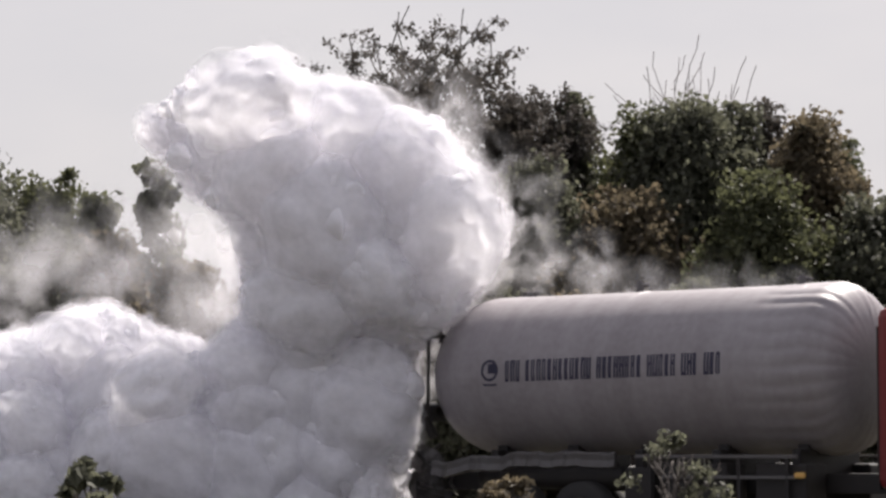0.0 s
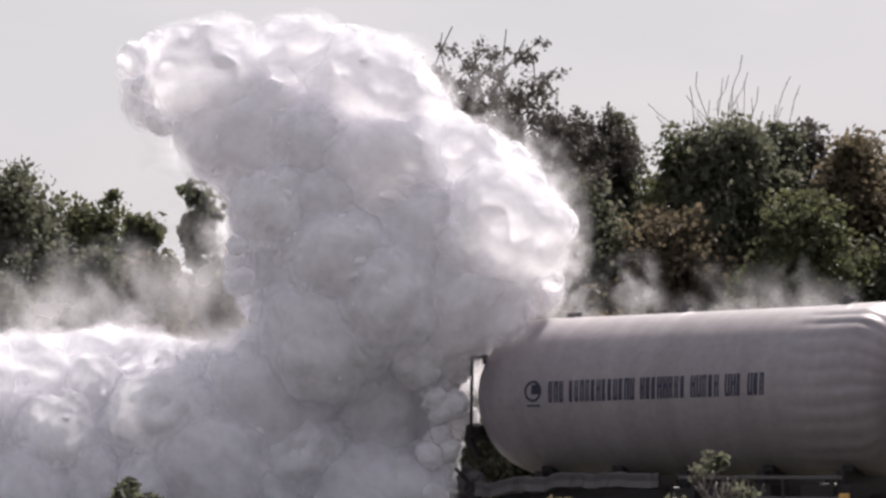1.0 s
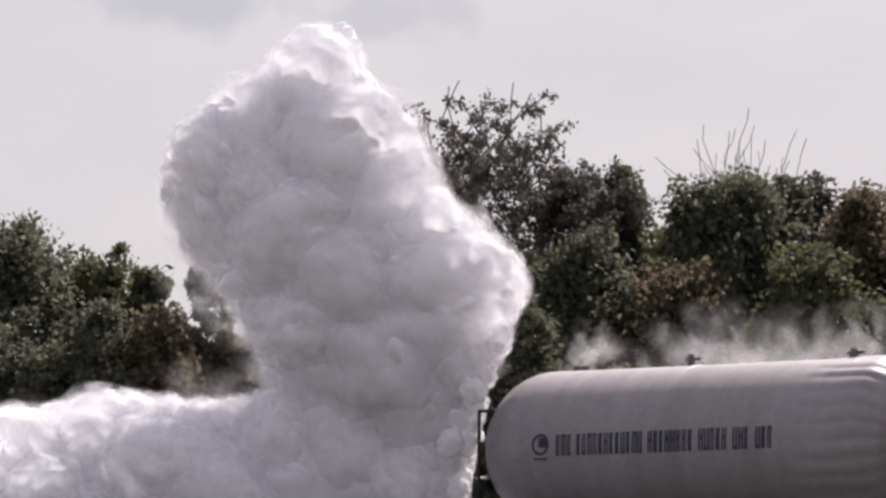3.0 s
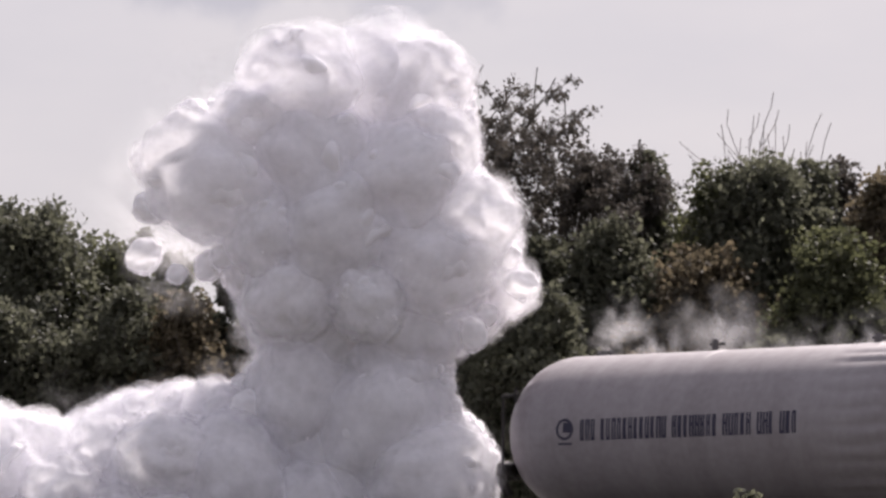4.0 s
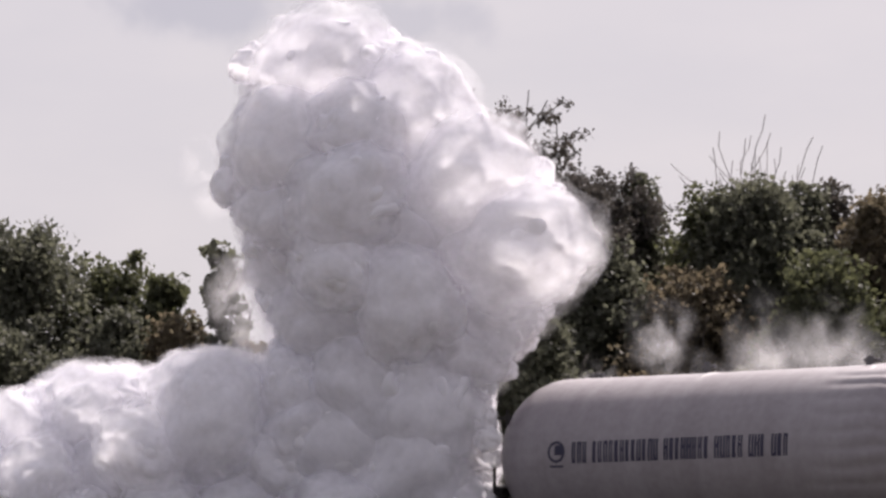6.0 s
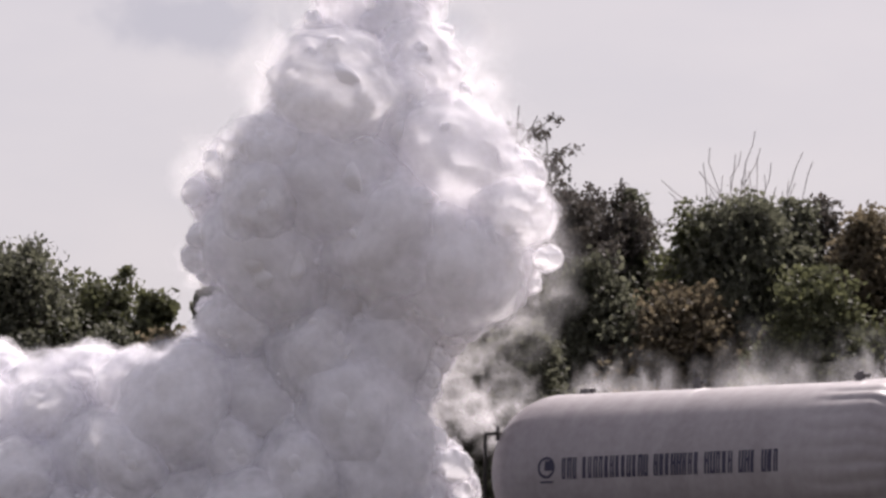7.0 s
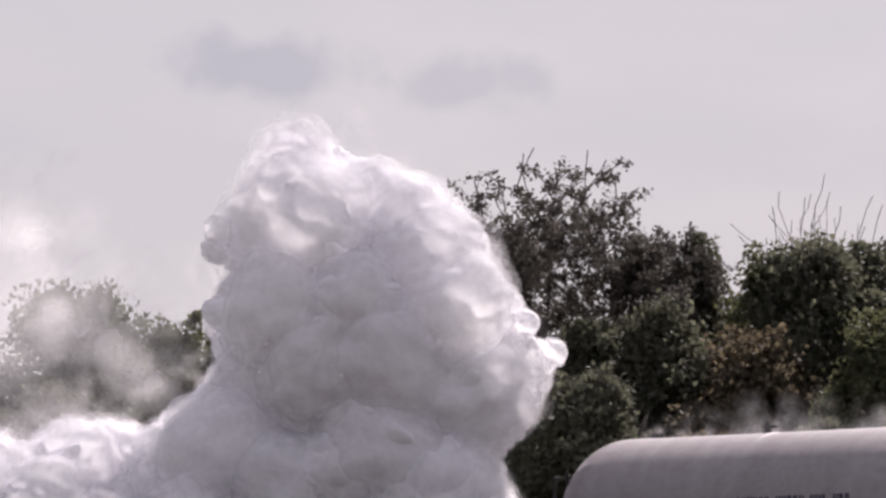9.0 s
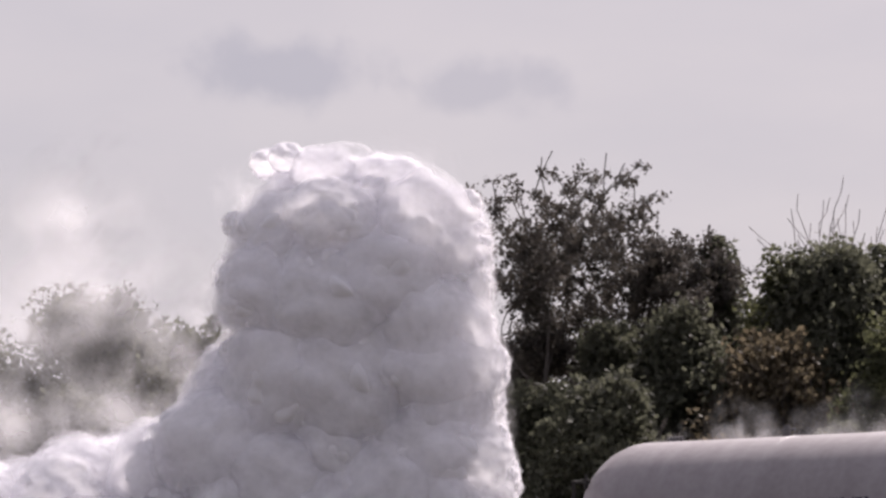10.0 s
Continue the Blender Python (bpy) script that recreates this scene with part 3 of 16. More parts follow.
    tube(bm, (-1.15, -0.5, 1.95), (-0.8, -0.45, 2.05), 0.06)
    part("valve_box", bm, DARK_STEEL, truck, "torn black valve box at the rear")
    # chassis
    for y in (-0.42, 0.42):
        part("chassis_rail", box(bmesh.new(), (3.6, y, 1.02), (9.4, 0.09, 0.26), None, 0.012), DARK_STEEL, truck)
    for i, x in enumerate(np.linspace(0.3, 5.4, 5)):
        bm = bmesh.new()
        box(bm, (x, 0, 1.30), (0.14, 1.5, 0.34), None, 0.02)
        box(bm, (x, 0, 1.48), (0.18, 1.15, 0.12), None, 0.02)
        part("saddle", bm, DARK_STEEL, truck)
    for y in (-1.12, 1.12):
        bm = box(bmesh.new(), (4.35, y, 1.375), (2.6, 0.05, 0.05), None, 0.01)
        part("side_rail", bm, GREY_STEEL, truck)
        for x in (3.3, 4.0, 4.75, 5.5):
            part("rail_post", box(bmesh.new(), (x, y, 1.06), (0.06, 0.05, 0.60), None, 0.01), DARK_STEEL, truck)
        part("lower_rail", box(bmesh.new(), (4.55, y, 1.10), (2.2, 0.05, 0.05), None, 0.01), GREY_STEEL, truck)
    # bent side guard under the tank's rear half
    for y in (-1.14, 1.14):
        bm = bmesh.new()
        xs = np.linspace(-0.55, 2.75, 45)
        rows = []
        for i, x in enumerate(xs):
            k = max(0, 1 - (x + 0.5) / 1.6)
            sag = -0.14 * k + 0.03 * math.sin(x * 7) * (0.3 + k) + 0.03 * noise.noise((x * 6, y, 0))
            out = 0.08 * k * math.sin(x * 11) + 0.04 * noise.noise((x * 9, y, 4))
            rows.append([bm.verts.new((x, y + out + dy, z + sag)) for dy, z in ((0, 1.44), (-0.035, 1.41), (-0.02, 1.33), (-0.05, 1.24), (0.03, 1.22), (0.03, 1.44))])
        for a, b in zip(rows, rows[1:]):
            for i in range(6):
                j = (i + 1) % 6
                bm.faces.new((a[i], a[j], b[j], b[i]))
        bmesh.ops.recalc_face_normals(bm, faces=bm.faces)
        part("side_guard", bm, GREY_STEEL, truck, "bent and dented grey side guard")
    # crumpled rear bumper plates
    for i, (x, y, z, sx, sy, sz, rx, ry, rz) in enumerate(((-0.95, -0.75, 1.28, 0.5, 0.04, 0.42, 12, 38, 25), (-0.7, -0.95, 1.12, 0.6, 0.04, 0.30, -20, 15, -12),
                                                        (-1.15, -0.55, 0.98, 0.55, 0.05, 0.5, 15, -25, 40), (-0.62, -1.0, 0.82, 0.7, 0.06, 0.2, 10, 8, -5), (-0.8, 0.3, 1.05, 0.1, 1.7, 0.24, 0, 6, 8))):
        bm = bmesh.new()
        bmesh.ops.create_grid(bm, x_segments=10, y_segments=8, size=0.5)
        for v in bm.verts:
            px, py = v.co.x, v.co.y
            v.co = Vector((px * sx, 0.12 * noise.noise((px * 3 + i, py * 3, i)), py * sz)) if sy < 1 else Vector((0.08 * noise.noise((px * 3, py * 4, i)), px * sy, py * sz))
        ret = bmesh.ops.solidify(bm, geom=bm.faces, thickness=0.02)
        bmesh.ops.transform(bm, matrix=pose(x, y, z, rx, ry, rz), verts=bm.verts)
        part("bumper_plate", bm, DARK_STEEL if i % 2 else GREY_STEEL, truck, "crumpled steel plate of the rear bumper")
    for a, b in (((-1.2, -0.8, 1.5), (-0.5, -1.0, 1.05)), ((-1.3, -0.6, 1.35), (-1.0, -0.9, 0.6)), ((-1.0, -0.4, 1.55), (-1.35, -0.7, 1.2))):
        part("bent_bar", tube(bmesh.new(), a, b, 0.03), DARK_STEEL, truck)
    # made-up black boxes and vessels under the frame, standing in for its dark underside
    for x, y, l, h in ((3.05, -0.78, 0.5, 0.5), (3.95, -0.80, 1.1, 0.62), (5.35, -0.80, 0.8, 0.6), (3.95, 0.8, 1.1, 0.62), (5.35, 0.8, 0.8, 0.6)):
        part("dark_fill_box", box(bmesh.new(), (x, y, 0.98), (l, 0.5, h), None, 0.03), DARK_STEEL, truck, "black box added to fill in the darkness under the frame")
    for y in (-0.72, 0.72):
        bm = bmesh.new()
        tube(bm, (0.1, y, 1.08), (2.6, y, 1.08), 0.16, None, 20)
        part("dark_fill_vessel", bm, DARK_STEEL, truck, smooth=True)
    # marker lamp near the cab
    part("marker_lamp", box(bmesh.new(), (5.72, -1.16, 1.13), (0.16, 0.05, 0.08), None, 0.02), LAMP, truck)
    # cab
    bm = box(bmesh.new(), (7.8, 0, 2.12), (1.9, 2.3, 2.36), None, 0.14)
    part("cab", bm, RED, truck, "red painted steel cab")
    # added dark sheet that keeps the cab's red bounce off the tank
    part("bounce_blocker", box(bmesh.new(), (6.835, 0, 2.0), (0.03, 2.1, 2.1), None, 0.008), DARK_STEEL, truck, "dark panel added behind the cab to block its red bounce light")
    for y in (-1.156, 1.156):
        part("side_window", box(bmesh.new(), (7.9, y, 2.6), (0.9, 0.012, 0.7), None, 0.005), GLASS, truck)
    part("windscreen", box(bmesh.new(), (8.756, 0, 2.6), (0.012, 2.0, 0.8), None, 0.005), GLASS, truck)
    # wheels
    for x in (0.9, 2.1, 7.6):
        for y in (-0.98, 0.98):
            wheel = thing("wheel", pose(x, y, 0.52, 0, 0, 90), "", "")
            wheel.parent = truck
            wheel.matrix_world = truck.matrix_world @ pose(x, y, 0.52, 0, 0, 90)
            for k in ("label", "category"):
                if k in wheel:
                    del wheel[k]
            bm = lathe([(-0.16, 0.30), (-0.16, 0.46), (-0.12, 0.51), (0.12, 0.51), (0.16, 0.46), (0.16, 0.30)], 36)
            part("tyre", bm, RUBBER, wheel, smooth=True)
            bm = lathe([(-0.12, 0.0), (-0.10, 0.12), (-0.04, 0.2), (-0.13, 0.30), (0.13, 0.30), (0.04, 0.2), (0.10, 0.12), (0.12, 0.0)], 28)
            part("rim", bm, GREY_STEEL, wheel, smooth=True)


build_truck()


# ---------------------------------------------------------------- escaping gas
def billow_mesh(name, seed, detail, mat, size=1.0):
    """A knobbly cauliflower lobe of radius about one metre, thinner towards the seam round it."""
    bm = bmesh.new()
    bmesh.ops.create_icosphere(bm, subdivisions=detail, radius=1.0)
    o = Vector((seed * 7.3, seed * 3.1, seed * 5.7))
    veil = []
    for v in bm.verts:
        p = v.co.copy()
        veil.append(abs(p.y))
        p += 0.4 * noise.noise_vector(p * 1.3 + o)
        d1 = noise.voronoi(p * 1.5 + o)[0][0]
        d2 = noise.voronoi(p * 3.3 + o)[0][0]
        d3 = noise.voronoi(p * 7.0 + o)[0][0]
        k = size + 0.27 * (0.42 - d1) + 0.23 * (0.40 - d2) + 0.09 * (0.4 - d3)
        v.co = v.co * k
    for _ in range(6):
        bmesh.ops.smooth_vert(bm, verts=bm.verts, factor=0.5, use_axis_x=True, use_axis_y=True, use_axis_z=True)
    me = bpy.data.meshes.new(name)
    bm.to_mesh(me)
    bm.free()
    me.materials.append(mat)
    me.polygons.foreach_set("use_smooth", [True] * len(me.polygons))
    at = me.attributes.new("veil", "FLOAT", "POINT")
    at.data.foreach_set("value", veil)
    return me


def wisp_mesh(name, seed, mat, k):
    """One torn veil, softly domed, that thins to nothing at its rim."""
    rng = np.random.default_rng(seed * 5 + k)
    verts, faces, dens = [], [], []
    n, m = 18, 30
    size = 1.0 - 0.16 * k
    off = rng.normal(0, 0.18, 3)
    tilt = Euler(rng.normal(0, 0.2, 3)).to_matrix()
    for i in range(n + 1):
        q = i / n
        for j in range(m):
            a = 2 * math.pi * j / m
            lob = 1 + 0.35 * noise.noise((math.cos(a) * 1.3 + seed, math.sin(a) * 1.3, k))
            x, z = size * q * lob * math.cos(a), size * q * lob * math.sin(a)
            y = -0.28 * size * (1 - q * q) + 0.16 * noise.noise((x * 1.7 + seed, z * 1.7, k * 3))
            verts.append(tilt @ Vector((x + off[0], y + off[1], z + off[2])))
            dens.append((1 - q * q) ** 1.2)
    for i in range(n):
        for j in range(m):
            j2 = (j + 1) % m
            faces.append((i * m + j, i * m + j2, (i + 1) * m + j2, (i + 1) * m + j))
    me = mesh_of(name, verts, faces, mat, True)
    at = me.attributes.new("veil", "FLOAT", "POINT")
    at.data.foreach_set("value", dens)
    return me


LOBES = [billow_mesh("billow", 1 + i, 6, GAS, 0.9) for i in range(8)]
SKINS = [billow_mesh("skin", 31 + i, 5, SKIN_GAS, 1.05) for i in range(8)]
RIM_LOBES = [billow_mesh("billow", 61 + i, 5, RIM_GAS, 0.9) for i in range(8)]
VEILS = [[wisp_mesh("wisp", 1 + i, WISP, k) for k in range(3)] for i in range(4)] + [[wisp_mesh("wisp", 11 + i, VEIL, k) for k in range(2)] for i in range(4)]
plume = thing("gas_plume", pose(0, 0, 0), "dense white gas column billowing up from the broken valve", "gas cloud")
low_cloud = thing("gas_cloud", pose(0, 0, 0), "dense white gas rolling low over the ground", "gas cloud")
haze = thing("gas_wisps", pose(0, 0, 0), "thin torn white gas drifting off the column", "gas cloud")


def billow(parent, kind, r, roll, rate, rows):
    """One rigid lobe of gas and its way: x, y, z at every half second, with a slow even roll."""
    layers = (SKINS[(kind + 3) % 8],)
    if parent is haze:
        first, *layers = VEILS[kind - 8]
    elif r < 0.4:
        first, layers = RIM_LOBES[kind], ()
    else:
        first = LOBES[kind]
    ob = new("wisp" if parent is haze else "billow", first)
    ob.parent = parent
    ob.scale = (r, r, r) if parent is haze else (1.08 * r, r, 0.94 * r)
    for me in layers:
        new("layer" if parent is haze else "skin", me).parent = ob
    walk(ob, [(0.5 * i, pose(x, y, z, 0, roll + rate * i, 0)) for i, (x, y, z) in enumerate(rows)])


def motions():
    billow(plume, 7, 0.47, 283, 9.2, [(-3.55,42.3,-0.27),(-2.88,42.3,1.96),(-3.31,42.2,3.16),(-3.04,42.3,4.38),(-4.28,42.2,5.66),(-3.98,42.2,7.76),(-2.21,42.6,3.42),(-3.43,42.2,1.2),(-3.71,42.2,2.63),(-3.96,42.4,4.09),(-3.51,42.3,5.62),(-3.59,42.2,6.95),(-1.75,42.6,6.83),(-1.96,42.6,1.1),(-4.12,42.3,1.88),(-4.38,42.3,2.89),(-4.53,42.3,4.4),(-5.12,42.4,6.4),(-4.99,42.2,6.91),(-3.18,42.6,4.48),(-5.16,42.3,1.46)])
    billow(plume, 2, 0.35, 141, 2.9, [(-0.92,42.3,0.57),(-0.56,42.2,2.22),(0.35,42.2,3.88),(0.77,42.2,5.17),(-1.46,42.2,6.61),(-2.54,42.3,8.12),(-2.05,42.6,3.64),(-0.52,42.3,1.7),(-1.25,42.4,3.13),(-0.29,42.4,4.5),(0.28,42.2,6),(-0.47,42.4,7.18),(-1.98,42.6,7.17),(-1.92,42.6,1.46),(-0.79,42.4,1.85),(-1.39,42.4,3.21),(-0.93,42.2,5.07),(-1.17,42.3,6.65),(-2.69,42.3,7.54),(-3.21,42.6,5.57),(-1.48,42.4,2.55)])
    billow(plume, 2, 0.46, 161, 0.2, [(-3.04,42.4,0.83),(-2.62,42.2,2.1),(-3.32,42.3,4.13),(-3.31,42.2,5.45),(-4.57,42.3,6.74),(-2.45,42.6,7.04),(-1.85,42.6,1.68),(-3.38,42.3,1.42),(-3.9,42.2,3.19),(-3.3,42.2,5.05),(-4.07,42.2,6.14),(-3.68,42.3,8.07),(-1.15,42.6,5.8),(-3.7,42.3,0.87),(-3.99,42.3,2.36),(-4.13,42.2,3.61),(-4.92,42.4,5.56),(-4.2,42.2,7.56),(-3.88,42.6,7.32),(-2.98,42.6,3.13),(-5.04,42.2,1.67)])
    billow(plume, 7, 0.57, 77, -8.7, [(-1.17,42.2,0.37),(-0.98,42.2,2.35),(0.14,42.3,4.27),(0.56,42.4,5.48),(-1.8,42.4,6.84),(-2.73,42.6,7.59),(-1.15,42.6,2.97),(-0.73,42.2,1.83),(-1.53,42.2,3.52),(-0.83,42.4,4.99),(-0.22,42.4,6.12),(-1.08,42.3,7.46),(-2.75,42.6,7.07),(-2.82,42.6,1.57),(-1.22,42.2,1.99),(-1.72,42.3,3.27),(-1.57,42.2,5.23),(-1.71,42.3,6.36),(-2.28,42.4,7.09),(-3.03,42.6,6.03),(-2.2,42.6,1.52)])
    billow(plume, 5, 0.42, 341, 3.2, [(-3.15,42.4,1.39),(-2.73,42.2,3.35),(-3.6,42.2,4.46),(-3.61,42.4,5.58),(-4.77,42.3,6.97),(-2.83,42.6,7.18),(-1.36,42.6,2.71),(-2.92,42.4,1.21),(-3.35,42.2,2.94),(-3.57,42.2,4.48),(-3.78,42.3,5.66),(-3.91,42.4,7.1),(-2.31,42.6,7.01),(-2.34,42.6,2.37),(-4.02,42.4,1.59),(-4.33,42.3,2.66),(-3.85,42.2,4.79),(-4.96,42.3,6),(-4.88,42.3,6.65),(-4.15,42.6,6.65),(-3.75,42.6,1.83)])
    billow(plume, 1, 0.66, 219, 5.0, [(-1.13,42.2,1.25),(-0.95,42.3,3.67),(0.6,42.4,4.39),(1.09,42.3,5.6),(-2.14,42.2,7.01),(-3.03,42.6,6.84),(-2.28,42.6,1.98),(-1,42.2,1.16),(-1.57,42.2,3.25),(-0.92,42.3,4.5),(-0.38,42.2,5.54),(-0.51,42.4,6.57),(-3.09,42.6,7.88),(-2.52,42.6,2.84),(-0.84,42.4,1.6),(-1.53,42.4,2.69),(-1.64,42.4,4.36),(-0.74,42.3,5.65),(-2.09,42.4,6.54),(-4.07,42.4,7.86),(-3.02,42.6,3.1)])
    billow(plume, 0, 0.37, 341, -3.0, [(-3.06,42.3,1.92),(-3.29,42.3,3.44),(-3.63,42.3,4.74),(-4.23,42.4,5.79),(-4.55,42.3,7.82),(-1.06,42.6,4.4),(-2.48,42.4,1.42),(-3.11,42.4,2.78),(-3.99,42.4,4.93),(-4.82,42.2,5.76),(-4.16,42.2,7.12),(-2.84,42.6,6.31),(-2.91,42.6,0.77),(-4.02,42.3,1.73),(-3.99,42.4,3.96),(-3.88,42.3,5.56),(-4.26,42.2,7.17),(-3.31,42.2,8.91),(-2.56,42.6,3.92),(-3.77,42.4,1.18),(-4.54,42.2,2.46)])
    billow(plume, 2, 0.54, 285, -0.2, [(-0.97,42.4,1.68),(-0.76,42.2,3.87),(0.63,42.4,4.87),(0.28,42.4,5.91),(-2.7,42.2,7.53),(-1.83,42.6,2.93),(-1.53,42.2,1.67),(-1.27,42.4,3.81),(-0.73,42.2,5.19),(-0.82,42.2,6.74),(-1.65,42.4,7.48),(-2.14,42.6,5.53),(-1.14,42.3,0.65),(-0.76,42.4,2.47),(-1.13,42.4,4.92),(-1.6,42.4,5.39),(-2.46,42.2,7.19),(-3.2,42.6,7.83),(-3.65,42.6,1.38),(-1.57,42.3,2.86),(-1.85,42.2,3.84)])
    billow(plume, 4, 0.41, 340, 0.2, [(-2.53,42.4,1.91),(-2.84,42.3,3.73),(-3.56,42.4,5.17),(-4.32,42.3,5.95),(-4.84,42.4,7.38),(-1.62,42.6,4.87),(-2.97,42.4,0.48),(-3.76,42.3,2.35),(-3.6,42.2,3.97),(-3.99,42.4,5.42),(-4.41,42.2,6.39),(-3.89,42.2,8.3),(-1.35,42.6,6.11),(-3.92,42.2,0.66),(-4.01,42.4,2.13),(-4.19,42.4,3.18),(-4.23,42.2,5.09),(-5.18,42.2,6.82),(-4.63,42.2,7.56),(-4.14,42.6,6.39),(-2.03,42.6,1.23)])
    billow(plume, 5, 0.48, 234, -0.7, [(-0.78,42.2,2.53),(-0.31,42.4,3.98),(0.9,42.2,5.24),(0.71,42.2,5.8),(-2.23,42.3,7.39),(-1.45,42.6,4.65),(-0.99,42.4,1.91),(-0.87,42.3,2.89),(-1.42,42.3,3.76),(-0.37,42.4,4.84),(0.24,42.4,6.34),(-1.31,42.4,7.96),(-1.74,42.6,6.28),(-2.21,42.6,0.81),(-0.81,42.4,1.4),(-1.01,42.2,2.55),(-1.23,42.2,4.84),(-0.96,42.4,5.99),(-1.97,42.4,7.01),(-3.7,42.6,7.29),(-3.61,42.6,2.3)])
    billow(plume, 5, 0.67, 211, -9.8, [(-2.56,42.3,2.26),(-2.63,42.2,4.05),(-3.12,42.2,5.34),(-4.21,42.2,6.37),(-3.96,42.6,7.22),(-2.01,42.6,3.26),(-3.39,42.2,0.83),(-3.4,42.4,2.26),(-3.37,42.3,4.23),(-4.51,42.3,5.6),(-3.96,42.3,6.61),(-3.29,42.4,8.42),(-1.8,42.6,4.4),(-4.2,42.3,1.11),(-4.33,42.2,2.72),(-4.14,42.3,4.11),(-4.7,42.2,5.47),(-4.78,42.4,6.9),(-4.52,42.4,7.15),(-2.68,42.6,4.92),(-2.04,42.2,1.19)])
    billow(plume, 0, 0.68, 120, -7.5, [(-1.02,42.2,2.55),(0.25,42.4,4.31),(0.33,42.4,5.33),(-0.2,42.4,5.97),(-3.2,42.6,6.91),(-1.17,42.6,3.22),(-1.4,42.3,2.2),(-1.13,42.2,3.1),(-0.7,42.2,4.6),(-0.52,42.3,5.84),(-0.38,42.4,6.63),(-1.88,42.2,8.01),(-2.4,42.6,4.65),(-1.09,42.3,1.9),(-1.4,42.2,2.8),(-2.22,42.4,3.56),(-1.2,42.4,5.49),(-1.64,42.2,6.99),(-2.67,42.3,7.15),(-3.64,42.6,5.4),(-1.74,42.6,1.61)])
    billow(plume, 0, 0.45, 147, 8.6, [(-2.87,42.4,3.1),(-3.52,42.3,4.62),(-3.77,42.3,6.19),(-3.85,42.3,7.41),(-1.17,42.6,4.4),(-1.72,42.2,1.22),(-2.6,42.4,3.1),(-3.41,42.2,4.76),(-4.5,42.3,5.97),(-4.25,42.2,7.47),(-1.87,42.6,6.1),(-3.52,42.3,0.78),(-3.44,42.4,2.43),(-3.73,42.3,4.76),(-4.27,42.3,6.45),(-3.86,42.3,6.72),(-2.96,42.6,7),(-2.86,42.6,1.21),(-4.54,42.4,1.34),(-4.13,42.4,2.69),(-4.79,42.3,4.4)])
    billow(plume, 2, 0.66, 58, -6.0, [(-1.02,42.3,3.1),(0.65,42.2,4.58),(0.24,42.3,5.94),(-1.29,42.3,6.44),(-2.79,42.6,5.59),(-1.41,42.6,0.84),(-1.1,42.4,2.23),(-1.17,42.2,3.37),(-0.3,42.2,4.81),(-0.6,42.4,6.16),(-0.75,42.2,7.08),(-2.49,42.6,6.53),(-2.26,42.6,1.88),(-0.92,42.3,2.17),(-1.69,42.3,3.75),(-2.01,42.4,4.96),(-1.37,42.4,5.73),(-2.07,42.2,7.69),(-3.87,42.6,6.84),(-3.76,42.6,2.73),(-2.1,42.2,2.85)])
    billow(plume, 6, 0.37, 263, 6.0, [(-2.68,42.4,3.53),(-3.33,42.3,4.91),(-4.01,42.3,6.6),(-3.87,42.2,7.63),(-1.7,42.6,3.87),(-1.82,42.4,0.98),(-2.48,42.4,2.76),(-3.36,42.2,3.96),(-5.66,42.2,5.31),(-4.42,42.3,6.8),(-2.34,42.6,7.38),(-1.48,42.6,2.33),(-3.59,42.2,1.3),(-3.63,42.3,2.86),(-4.24,42.4,5.01),(-4.2,42.2,5.78),(-4.15,42.3,7.4),(-3.15,42.6,6.83),(-2.89,42.6,1.07),(-4.66,42.3,1.59),(-5.23,42.3,2.5)])
    billow(plume, 2, 0.51, 284, -8.5, [(-0.45,42.3,3.52),(0.73,42.4,5.02),(-0.44,42.4,6.3),(-3.33,42.6,6.66),(-2.16,42.6,1.82),(-1.59,42.3,2.12),(-0.97,42.4,4.2),(-0.15,42.2,5.17),(-1.19,42.4,6.5),(-2.16,42.2,8.06),(-1.63,42.6,4.11),(-0.65,42.2,1.92),(-0.74,42.2,3.51),(-1.03,42.3,5.22),(-0.02,42.2,6.83),(-1.75,42.4,7.08),(-2.58,42.6,6.03),(-1.51,42.6,1.04),(-1.6,42.2,2.16),(-1.27,42.3,3.96),(-1.78,42.2,5.27)])
    billow(plume, 0, 0.53, 185, 4.6, [(-2.52,42.4,3.71),(-3,42.4,5.14),(-4.4,42.3,6.96),(-1.69,42.6,6.36),(-1.78,42.6,0.82),(-2.66,42.4,1.9),(-3.07,42.3,4.1),(-4.35,42.3,5.58),(-4.87,42.3,7.22),(-2.88,42.3,8.55),(-2.45,42.6,3.09),(-3.17,42.3,1.64),(-3,42.3,3.61),(-3.91,42.4,5.34),(-3.99,42.3,7.29),(-3.61,42.3,7.55),(-2.24,42.6,4.69),(-3.58,42.3,0.72),(-4.54,42.4,2.13),(-4.41,42.4,4.1),(-5,42.4,5.76)])
    billow(plume, 2, 0.52, 185, -8.0, [(-0.13,42.2,3.78),(0.69,42.3,5.35),(-0.76,42.4,6.59),(-2.85,42.6,6.5),(-1.56,42.6,1.94),(-1.27,42.4,1.25),(-0.77,42.4,3.18),(-0.81,42.2,4.42),(-0.32,42.2,5.34),(-0.72,42.2,7.08),(-2.77,42.6,7.92),(-1.92,42.6,3.42),(-0.82,42.4,1.93),(-0.66,42.4,3.27),(-0.56,42.4,5.11),(-1.62,42.3,5.86),(-2.31,42.4,7.36),(-2.7,42.4,8.61),(-3.17,42.6,3.82),(-1.5,42.2,2.02),(-1.55,42.3,3.3)])
